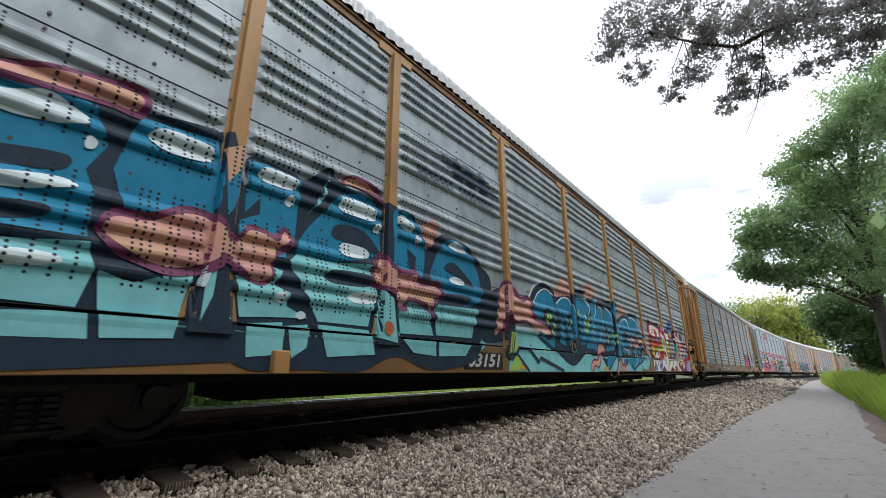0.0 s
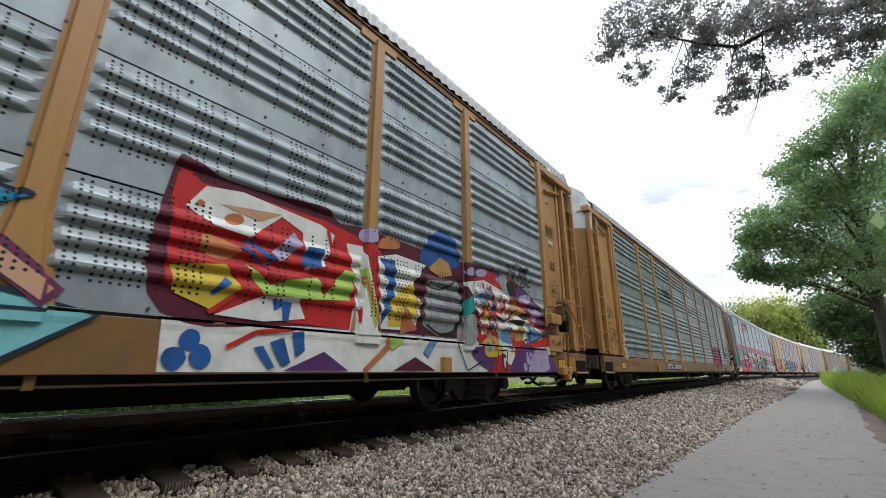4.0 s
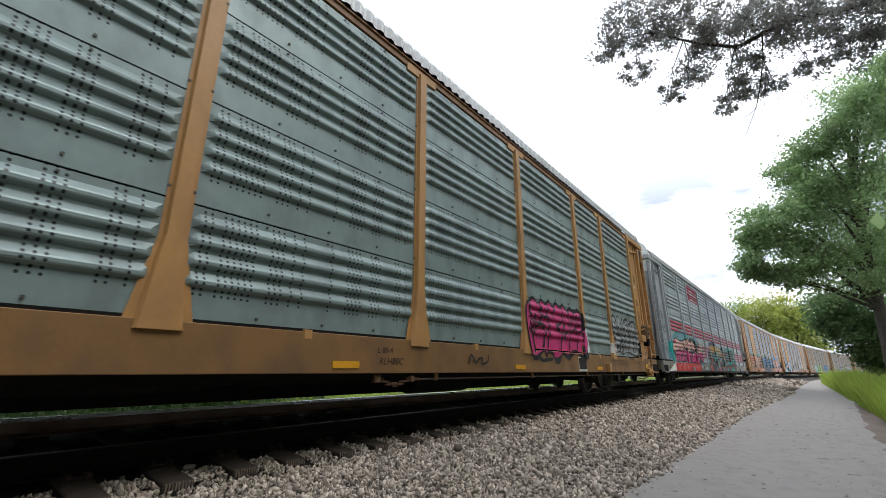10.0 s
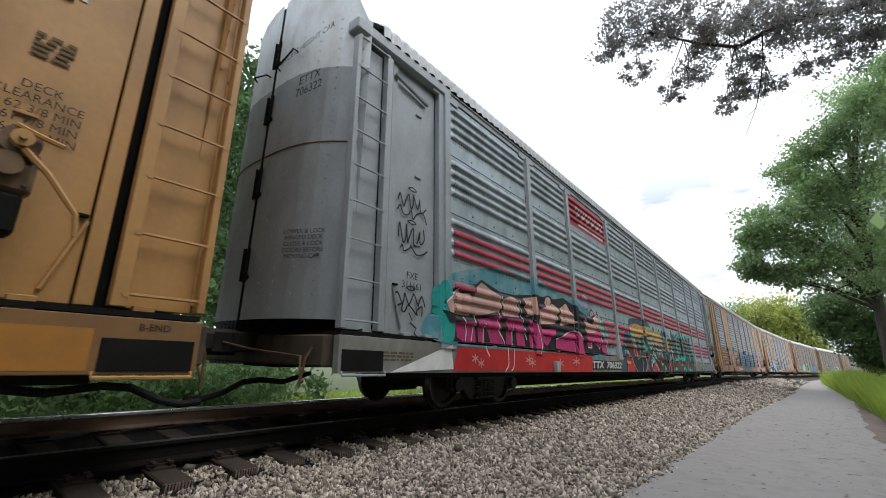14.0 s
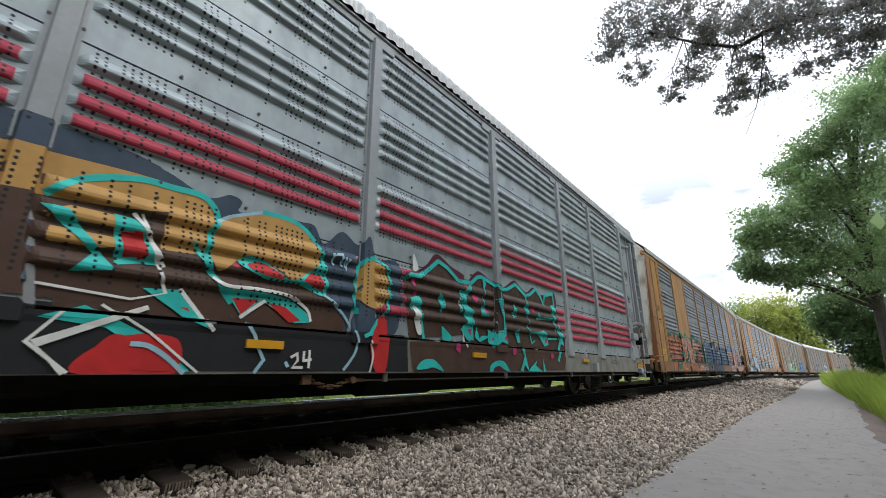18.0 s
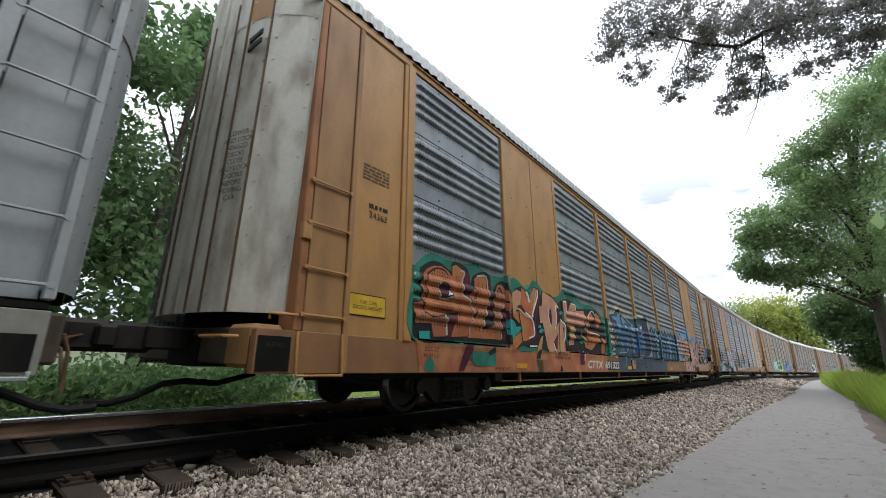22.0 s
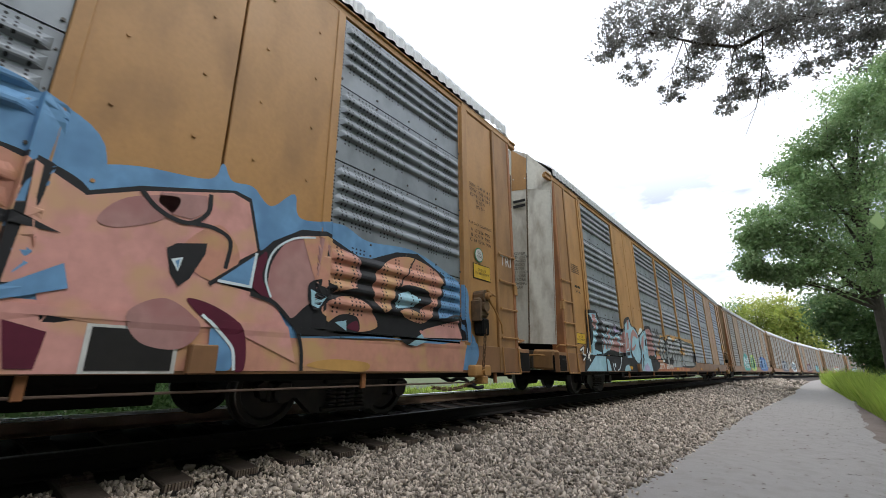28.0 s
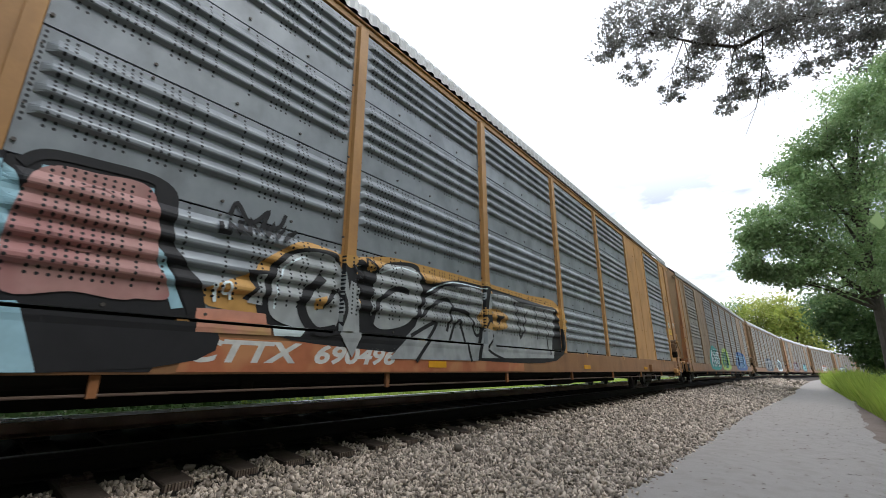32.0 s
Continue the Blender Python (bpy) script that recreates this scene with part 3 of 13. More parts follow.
def ladder_rungs(car, mat, x, w, zs, y=-0.07, frame_mat=None):
    """Round grab rungs with bolted ends on the leaning side."""
    bm = bmesh.new()
    tube(bm, [(-w / 2, 0, 0), (-w / 2, -0.07, 0), (w / 2, -0.07, 0), (w / 2, 0, 0)], 0.0125, 6)
    for s in (-1, 1):
        box(bm, s * w / 2 - 0.03, s * w / 2 + 0.03, -0.012, 0, -0.03, 0.03, 0.004)
        rod(bm, (s * w / 2, -0.085, 0), (s * w / 2, -0.05, 0), 0.024, 8)
    me = mesh_of(bm, "rung", mat)
    for z in zs:
        place("rung", me, car, SIDE @ pose(x, y + 0.03, z))


def body_core(car, half):
    """An added dark shell behind the sheets that keeps light out of the car."""
    bm = bmesh.new()
    sec = [(-1.46, 0.95), (-1.24, 5.0), (-0.95, 5.40), (0, 5.70), (0.95, 5.40), (1.24, 5.0), (1.46, 0.95)]
    a = [bm.verts.new((-half, y, z)) for y, z in sec]
    b = [bm.verts.new((half, y, z)) for y, z in sec]
    for k in range(len(sec)):
        j = (k + 1) % len(sec)
        bm.faces.new((a[k], a[j], b[j], b[k]))
    bm.faces.new(a[::-1])
    bm.faces.new(b)
    bmesh.ops.recalc_face_normals(bm, faces=bm.faces)
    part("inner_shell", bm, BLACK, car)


def rivets(bm, pts, r=0.011, out=0.008):
    for p, nrm in pts:
        rod(bm, Vector(p) - Vector(nrm) * 0.002, Vector(p) + Vector(nrm) * out, r, 6)


def radial_door(car, liv, s):
    """Two curved end door leaves, a pale top band, centre gap with hinge rods."""
    def bend(y):
        k = abs(y) / 1.46
        return 13.42 + 0.50 * (1 - k ** 3.2)
    for side in (-1, 1):
        for z0, z1, mat, nm in ((1.12, 4.35, liv.door, "end_door"), (4.35, None, liv.top_band, "door_top_band")):
            bm = bmesh.new()
            ys = [0.035, 0.3, 0.6, 0.85, 1.05, 1.2, 1.32, 1.42, 1.46]
            lo = [bm.verts.new((s * bend(y), side * y, z0)) for y in ys]
            hi = [bm.verts.new((s * bend(y), side * y, z1 if z1 else roof_z(y * 0.93, 0.05) - (0.22 if y > 1.4 else 0.0))) for y in ys]
            for j in range(len(ys) - 1):
                bm.faces.new((lo[j], lo[j + 1], hi[j + 1], hi[j]))
            bmesh.ops.recalc_face_normals(bm, faces=bm.faces)
            pts = []
            for y in (0.35, 0.62, 0.9, 1.15, 1.40):
                zz = z0 + 0.12
                while zz < (z1 or 5.2):
                    nrm = Vector((s, side * 0.4 * (y / 1.46) ** 2, 0)).normalized()
                    pts.append(((s * bend(y), side * y, zz), nrm))
                    zz += 0.155
            rivets(bm, pts)
            part(nm, bm, mat, car)
        ring = [(s * (bend(y) + 0.004), side * y, 3.28) for y in (0.05, 0.3, 0.6, 0.85, 1.05, 1.2, 1.32, 1.42)]
        part("door_seam", tube(bmesh.new(), ring, 0.009, 5), RUST if liv.door is TAN else GEAR, car)
        bar = [(s * (bend(0.2) + k), side * y, z) for k, y, z in ((0.0, 0.12, 4.60), (0.06, 0.14, 4.62), (0.06, 0.52, 4.74), (0.0, 0.55, 4.70))]
        part("door_handrail", tube(bmesh.new(), bar, 0.012, 6), BLACK, car)
        bm = bmesh.new()
        for z in (1.6, 2.7, 3.8, 4.7):
            rod(bm, (s * 13.94, side * 0.05, z), (s * 13.94, side * 0.05, z + 0.42), 0.022, 8)
            box(bm, s * 13.90 - 0.04, s * 13.90 + 0.04, side * 0.05 - 0.05, side * 0.05 + 0.05, z + 0.02, z + 0.07)
        part("hinge_rod", bm, BLACK, car)
    part("door_seal", boxes((min(s * 13.55, s * 13.915), max(s * 13.55, s * 13.915), -0.045, 0.045, 1.1, 5.75)), BLACK, car)


def clam_door(car, liv, s):
    """Folding end doors in flat vertical leaves with hinge seams and bolts."""
    xs = {1.42: 13.25, 0.98: 13.62, 0.62: 13.72, 0.34: 13.75, 0.03: 13.75}
    ys = [1.42, 0.98, 0.62, 0.34, 0.03]
    for side in (-1, 1):
        for y0, y1 in zip(ys, ys[1:]):
            x0, x1 = s * xs[y0], s * xs[y1]
            bm = bmesh.new()
            p = [Vector((x0, side * (y0 - 0.01), 1.12)), Vector((x1, side * (y1 + 0.01), 1.12)), Vector((x1, side * (y1 + 0.01), roof_z(y1))), Vector((x0, side * (y0 - 0.01), roof_z(y0) - (0.1 if y0 > 1.4 else 0)))]
            f = bm.faces.new([bm.verts.new(v) for v in p])
            r = bmesh.ops.extrude_face_region(bm, geom=[f])
            bmesh.ops.translate(bm, verts=[v for v in r["geom"] if isinstance(v, bmesh.types.BMVert)], vec=(-s * 0.035, 0, 0))
            bmesh.ops.recalc_face_normals(bm, faces=bm.faces)
            nrm = (p[1] - p[0]).cross(Vector((0, 0, 1))).normalized()
            if nrm.x * s < 0:
                nrm = -nrm
            pts = []
            for k in (0.12, 0.88):
                z = 1.3
                while z < 5.1:
                    pts.append((p[0].lerp(p[1], k) + Vector((0, 0, z - 1.12)), nrm))
                    z += 0.30
            rivets(bm, pts, 0.016, 0.012)
            part("end_door_leaf", bm, liv.door, car)
            bm = bmesh.new()
            rod(bm, p[0] + nrm * 0.01, p[0] + nrm * 0.01 + Vector((0, 0, 3.9)), 0.012, 6)
            part("hinge_rod", bm, GEAR if y0 < 1 else liv.door, car)
            bm = bmesh.new()
            top = roof_z(max(y0, y1))
            b0, b1 = p[0] + nrm * 0.006, p[1] + nrm * 0.006
            bm.faces.new([bm.verts.new(v) for v in ((b0.x, b0.y, 4.62), (b1.x, b1.y, 4.62), (b1.x, b1.y, roof_z(y1) - 0.02), (b0.x, b0.y, top - 0.12))])
            part("door_top_band", bm, liv.top_band if 0.9 < y0 < 1.0 else liv.door, car)


def chain_bm(p, q, sag=0.0, pitch=0.052, r=0.008):
    """Alternate links of round bar from p to q."""
    p, q = Vector(p), Vector(q)
    n = max(2, int((q - p).length / pitch))
    pts = [p.lerp(q, k / n) - Vector((0, 0, sag * math.sin(math.pi * k / n))) for k in range(n + 1)]
    bm = bmesh.new()
    for k, (a, b) in enumerate(zip(pts, pts[1:])):
        d = (b - a).normalized()
        off = Vector((0, 0.016, 0)) if k % 2 else d.cross(Vector((0, 1, 0))).normalized() * 0.016
        for g in (-1, 1):
            rod(bm, a - d * 0.01 + off * g, b + d * 0.01 + off * g, r, 5)
    return bm


def brake_stand(car, mat, x, lift=0.0):
    """Hand brake gear on the side near the rear: housing, drum, levers, clevis block and hanging chain."""
    bm = bmesh.new()
    box(bm, x - 0.12, x + 0.12, -0.17, -0.02, 1.30, 1.60, 0.03)
    rod(bm, (x + 0.01, -0.21, 1.62), (x + 0.01, -0.02, 1.62), 0.10, 14)
    box(bm, x - 0.15, x - 0.10, -0.20, -0.02, 1.24, 1.55, 0.012)
    gear = part("hand_brake", bm, GREY_SILL if mat is GREY else GEAR, car, "worn hand brake gear with a hanging chain", SIDE @ pose(0, 0, lift))
    bm = rod(bmesh.new(), (x + 0.01, -0.27, 1.62), (x + 0.01, -0.20, 1.62), 0.055, 12)
    rod(bm, (x + 0.01, -0.30, 1.62), (x + 0.01, -0.26, 1.62), 0.022, 6)
    part("drum", bm, mat, gear)
    bm = bmesh.new()
    rod(bm, (x - 0.02, -0.23, 1.46), (x - 0.02, -0.16, 1.46), 0.075, 12)
    for dx, dz in ((-0.08, 1.36), (0.08, 1.36), (0.08, 1.52), (-0.085, 1.52)):
        rod(bm, (x + dx, -0.19, dz), (x + dx, -0.16, dz), 0.016, 6)
    part("pinion", bm, GEAR, gear)
    bm = tube(bmesh.new(), [(x + 0.03, -0.24, 1.56), (x + 0.16, -0.25, 1.44), (x + 0.33, -0.26, 1.22), (x + 0.35, -0.26, 1.08)], 0.021, 6, 0.7)
    part("lever", bm, mat, gear)
    part("short_lever", tube(bmesh.new(), [(x - 0.03, -0.24, 1.70), (x + 0.10, -0.25, 1.66), (x + 0.20, -0.25, 1.64)], 0.016, 6), mat, gear)
    part("chain_guard", boxes((x - 0.09, x + 0.09, -0.20, -0.03, 1.04, 1.29), bevel=0.025), BLACK, gear)
    part("chain", chain_bm((x - 0.01, -0.19, 1.18), (x - 0.06, -0.16, 0.30 - lift)), CHAIN, gear, "rusty steel chain")
    bm = boxes((x - 0.28, x + 0.16, -0.16, -0.03, 0.20 - lift, 0.36 - lift), bevel=0.02)
    box(bm, x - 0.10, x + 0.02, -0.19, -0.02, 0.10 - lift, 0.21 - lift, 0.015)
    rod(bm, (x - 0.04, -0.20, 0.26 - lift), (x - 0.04, -0.15, 0.26 - lift), 0.045, 10)
    part("sheave_bracket", bm, mat, gear)
    part("lower_chain", chain_bm((x - 0.12, -0.08, 0.16 - lift), (x - 1.0, 0.02, 0.08 - lift), 0.07), CHAIN, gear, "rusty steel chain")


def add_sides(car, liv, posts, kind):
    """Near side: sheets, posts, sill. Far side: one ribbed wall."""
    shells = {}
    for i, (a, b) in enumerate(zip(posts, posts[1:])):
        wide = kind == "B" and i in (1, 7)
        if wide:
            bm = bmesh.new()
            for x0, x1 in ((a + 0.02, (a + b) / 2 - 0.01), ((a + b) / 2 + 0.01, b - 0.02)):
                box(bm, x0, x1, -0.035, 0.03, SHEET0 - 0.02, TOP, 0.008)
                k = SHEET0 + 0.3
                while k < TOP - 0.2:
                    for x in (x0 + 0.25, x1 - 0.25):
                        rod(bm, (x, -0.03, k), (x, -0.047, k), 0.016, 6)
                    k += 0.62
            box(bm, a - 0.06, a + 0.05, -0.05, 0.02, SHEET0 - 0.03, TOP, 0.008)
            box(bm, b - 0.05, b + 0.06, -0.05, 0.02, SHEET0 - 0.03, TOP, 0.008)
            part("brace_panel", bm, liv.paint, car, "smooth painted steel brace panel", SIDE)
            continue
        x0, x1 = a + POST_W / 2 - 0.01, b - POST_W / 2 + 0.01
        me = sheet_mesh(x1 - x0, liv.sheet)
        for k in range(SHEETS):
            place("side_sheet", me, car, SIDE @ pose(x0, 0, SHEET0 + k * SHEET_H))
        # black strip laid on the sheet paints the shadow gap below it
        part("slot", boxes((x0 + 0.05, x1 - 0.05, -0.010, 0.0, SHEET0 + 0.012, SHEET0 + 0.040)), BLACK, car, "black strip for the shaded gap under the sheets", SIDE)
        # hold-down clips and ledge under each bay
        part("ledge", boxes((x0 + 0.06, x1 - 0.06, -0.03, 0.0, SHEET0 - 0.02, SHEET0 + 0.012), (x0 + (x1 - x0) * 0.42, x0 + (x1 - x0) * 0.42 + 0.09, -0.05, 0.0, SHEET0 - 0.06, SHEET0 + 0.03), bevel=0.004), liv.paint, car, "", SIDE)
    flare = 1.6 if kind == "A" else 1.0
    pm = side_post_mesh(POST_W, TOP - SHEET0, flare, liv.paint, 0.06)
    for i, x in enumerate(posts):
        if kind == "B" and i in (1, 2, 7, 8):
            continue
        place("post", pm, car, SIDE @ pose(x, 0, SHEET0))
    bm = bmesh.new()
    box(bm, -13.62, 13.62, -0.045, 0.05, SILL0, SILL1, 0.005)
    sill = part("side_sill", bm, liv.sill, car, "", SIDE)
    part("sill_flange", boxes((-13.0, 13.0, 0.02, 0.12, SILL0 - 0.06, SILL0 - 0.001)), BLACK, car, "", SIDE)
    part("top_chord", boxes((-13.55, 13.55, -0.02, 0.06, TOP + 0.01, TOP + 0.10), (-13.55, 13.55, -0.045, 0.03, TOP + 0.10, TOP + 0.13), bevel=0.006), liv.paint if kind == "B" else TAN_DARK if liv.paint is TAN else liv.paint, car, "", SIDE)
    for x in posts if kind == "A" else ():
        part("cap_plate", boxes((x - 0.32, x + 0.32, -0.03, 0.0, TOP - 0.06, TOP + 0.07), bevel=0.004), liv.paint, car, "", SIDE)
    # pipe hung under the sill
    drop, first = (0.07, 1.45) if kind == "A" else (0.13, -9.5)
    bm = rod(bmesh.new(), (first, 0.02, SILL0 - drop), (12.2, 0.02, SILL0 - drop), 0.010, 6)
    pipe = part("sill_pipe", bm, PIPE, car, "", SIDE)
    br = mesh_of(boxes((-0.028, 0.028, -0.012, 0.03, -drop - 0.02, 0.0), bevel=0.005), "bracket", liv.sill if kind == "A" else RUST)
    for k in range(9):
        if first < -8.9 + k * 2.68:
            place("bracket", br, pipe, pose(-8.9 + k * 2.68, 0, SILL0 - 0.001))
    if kind == "A":
        links = [(0.82 + k * 0.056, SILL0 - 0.055 - 0.072 * math.sin(math.pi * k / 9)) for k in range(10)]
        bm = bmesh.new()
        for k, ((x0, z0), (x1, z1)) in enumerate(zip(links, links[1:])):
            for g in (-0.018, 0.018):
                q = (g, 0) if k % 2 else (0, g)
                rod(bm, (x0 - 0.012, 0.01 + q[0], z0 + q[1]), (x1 + 0.012, 0.01 + q[0], z1 + q[1]), 0.008, 5)
        chain = part("brake_chain", bm, CHAIN, pipe, "rusty hanging chain")
        part("clevis", rod(bmesh.new(), (1.34, -0.03, SILL0 - 0.065), (1.34, 0.04, SILL0 - 0.065), 0.035, 10), CHAIN, pipe)
        part("chain_anchor", boxes((0.74, 0.84, -0.01, 0.05, SILL0 - 0.10, SILL0 - 0.01), bevel=0.006), CHAIN, pipe)
        part("clevis_rod", boxes((1.34, 1.5, 0.0, 0.03, SILL0 - 0.085, SILL0 - 0.05), bevel=0.006), CHAIN, pipe)
    # far side
    bm = bmesh.new()
    prof = [(SILL0, 0.0), (SILL1, 0.0)] + [(SHEET0 + k * SHEET_H + z, p) for k in range(SHEETS) for z, p in RIBS]
    g = [[bm.verts.new((x, 0.0 - p, z)) for z, p in prof] for x in (-13.5, 13.5)]
    for j in range(len(prof) - 1):
        bm.faces.new((g[0][j], g[0][j + 1], g[1][j + 1], g[1][j]))
    part("far_side_wall", bm, liv.sheet, car, "", FAR_SIDE)


def ends_a(car, liv, s, brake):
    """Ends of the newer cars: ladder column, recessed smooth panel, sill steps, radial doors."""
    def sx(a, b):
        return (min(s * a, s * b), max(s * a, s * b))
    part("ladder_stile", boxes((*sx(13.0, 13.10), -0.05, 0.05, 0.71, TOP - 0.1), bevel=0.006), liv.end, car, "", SIDE)
    part("ladder_stile", boxes((*sx(13.56, 13.62), -0.05, 0.05, 0.71, TOP - 0.1), bevel=0.006), liv.end, car, "", SIDE)
    part("ladder_back", boxes((*sx(13.11, 13.55), 0.05, 0.08, 0.71, TOP - 0.1), bevel=0.006), liv.end, car, "", SIDE)
    part("end_panel", boxes((*sx(11.99, 12.81), 0.06, 0.09, 0.70, TOP), bevel=0.008), liv.end, car, "smooth recessed end panel", SIDE)
    part("panel_rib", boxes((*sx(12.82, 12.93), 0.03, 0.07, 0.70, TOP), bevel=0.008), liv.end, car, "", SIDE)
    part("gap_strip", boxes((*sx(12.935, 12.99), 0.09, 0.12, 0.70, TOP)), BLACK, car, "", SIDE)
    part("panel_edge", boxes((*sx(11.86, 11.98), -0.03, 0.07, 0.7, TOP), bevel=0.008), liv.end, car, "", SIDE)
    part("eave_plate", boxes((*sx(11.7, 13.66), -0.06, 0.15, TOP - 0.02, TOP + 0.16), bevel=0.02), liv.end, car, "", SIDE)
    part("door_strut", tube(bmesh.new(), [(s * 12.9, 0.0, TOP - 0.25), (s * 12.2, 0.02, TOP - 0.38)], 0.03, 6), liv.end, car, "", SIDE)
    part("door_strut", tube(bmesh.new(), [(s * 12.80, 0.04, 1.28), (s * 12.64, 0.04, 0.78)], 0.016, 6), liv.end, car, "", SIDE)
    part("latch", boxes((*sx(12.72, 12.80), 0.02, 0.06, 1.30, 1.325), bevel=0.006), BLACK, car, "", SIDE)
    for z in (1.9, 2.9, 3.9):
        part("hook", boxes((*sx(12.3, 12.42), 0.035, 0.06, z, z + 0.025), bevel=0.004), liv.end, car, "", SIDE)
    for x in (12.1, 12.5, 13.15):
        part("panel_foot", boxes((*sx(x, x + 0.14), -0.01, 0.07, SILL1 + 0.0, 0.73), bevel=0.006), liv.end, car, "", SIDE)
    # black plate paints the shaded inside of the pocket
    part("sill_pocket", boxes((*sx(13.0, 13.58), -0.052, -0.03, SILL0 + 0.02, SILL0 + 0.24)), BLACK, car, "black plate for the sill pocket's shaded opening", SIDE)
    part("step_rail", tube(bmesh.new(), [(s * 12.98, -0.05, SILL0 + 0.02), (s * 12.98, -0.07, SILL0 - 0.02), (s * 13.58, -0.07, SILL0 - 0.02), (s * 13.58, -0.05, SILL0 + 0.02)], 0.014, 6), liv.end, car, "", SIDE)
    part("deck_plate", boxes((*sx(11.9, 13.6), -0.03, 0.9, SILL1 + 0.01, SILL1 + 0.05)), BLACK, car, "", SIDE)
    part("end_sill", boxes((*sx(13.45, 13.72), -1.5, 1.5, 0.62, 0.95), bevel=0.02), GRIME, car)
    ladder_rungs(car, liv.end, s * 13.33, 0.5, [0.80 + 0.455 * k for k in range(9)], 0.0)
    part("uncoupling_lever", tube(bmesh.new(), [(s * 13.75, -1.35, 0.82), (s * 13.8, -1.32, 0.70), (s * 13.82, -1.3, 0.45), (s * 13.78, -1.2, 0.72), (s * 13.85, -0.3, 0.78), (s * 14.1, -0.1, 0.85)], 0.014, 6), GEAR, car)
    radial_door(car, liv, s)
    if brake:
        brake_stand(car, liv.end, s * 12.35)
        part("brake_box", boxes((11.72, 12.20, -0.15, -0.02, 1.16, 1.36), (11.66, 11.76, -0.06, -0.02, 1.10, 1.50), bevel=0.015), liv.end, car, "", SIDE)
        part("brake_rod_upper", tube(bmesh.new(), [(11.66, -0.05, 1.50), (11.95, -0.10, 1.52), (12.28, -0.12, 1.60)], 0.010, 5), liv.end, car, "", SIDE)


def ends_b(car, liv, s, brake):
    """Ends of the older cars: broad painted end panels, short ladder, grab irons, folding doors."""
    def sx(a, b):
        return (min(s * a, s * b), max(s * a, s * b))
    part("end_panel", boxes((*sx(11.87, 12.61), -0.02, 0.03, SHEET0 - 0.04, TOP), bevel=0.008), liv.end, car, "smooth painted end panel", SIDE)
    part("panel_edge", boxes((*sx(11.78, 11.86), -0.045, 0.02, SHEET0 - 0.04, TOP), bevel=0.008), liv.end, car, "", SIDE)
    part("corner_panel", boxes((*sx(12.70, 13.16), -0.035, 0.03, SILL0, TOP), bevel=0.008), TAN_MID, car, "rust-streaked corner panel", SIDE)
    part("panel_rib", boxes((*sx(12.62, 12.69), -0.055, 0.0, SILL0, TOP), bevel=0.008), TAN_MID, car, "", SIDE)
    part("corner_post", boxes((*sx(13.17, 13.26), -0.04, 0.25, SILL1, TOP), bevel=0.012), RUST, car, "rust-stained corner post", SIDE)
    part("kick_plate", boxes((*sx(13.165, 13.27), -0.07, 0.0, 1.55, 1.72), bevel=0.008), TAN, car, "", SIDE)
    part("eave_plate", boxes((*sx(11.7, 13.3), -0.04, 0.12, TOP, TOP + 0.12), bevel=0.02), liv.end, car, "", SIDE)
    # pocket opening drawn as a plate, its shade as black colour
    part("sill_pocket", boxes((*sx(13.28, 13.6), -0.052, 0.1, SILL0 + 0.02, SILL1 - 0.06)), BLACK, car, "black plate for the sill pocket's shaded opening", SIDE)
    part("step_rail", tube(bmesh.new(), [(s * 12.7, -0.05, SILL1), (s * 12.7, -0.08, SILL0 - 0.02), (s * 13.22, -0.08, SILL0 - 0.02), (s * 13.22, -0.05, SILL1)], 0.016, 6), liv.end, car, "", SIDE)
    part("end_sill", boxes((*sx(13.3, 13.55), -1.0, 1.5, 0.62, 0.98), bevel=0.02), GRIME, car)
    part("corner_block", boxes((*sx(13.28, 13.6), -1.5, -1.02, 0.60, 1.0), bevel=0.04), TAN_MID, car)
    ladder_rungs(car, liv.end, s * 12.95, 0.5, [0.80 + 0.47 * k for k in range(4)], -0.02)
    bm = bmesh.new()
    tube(bm, [(s * 13.62, -1.3, 0.88), (s * 13.75, -1.3, 0.88), (s * 13.75, -0.8, 0.88), (s * 13.62, -0.8, 0.88)], 0.016, 6)
    tube(bm, [(s * 13.45, -1.5, 1.06), (s * 13.5, -1.58, 1.10), (s * 13.2, -1.6, 1.10), (s * 13.15, -1.52, 1.06)], 0.016, 6)
    part("grab_iron", bm, liv.end, car)
    clam_door(car, liv, s)
    if brake:
        brake_stand(car, liv.end, s * 12.02, -0.26)


def autorack(k, kind, liv, label):
    car = tagged(new("autorack_car"), label, "rail car", "autorack cars of the passing train")
    posts = POSTS_A if kind == "A" else POSTS_B
    place("roof", ROOF_ME, car)
    body_core(car, 13.25 if kind == "A" else 13.1)
    add_sides(car, liv, posts, kind)
    for s in (-1, 1):
        (ends_a if kind == "A" else ends_b)(car, liv, s, s > 0)
    return car, add_running_gear(car)


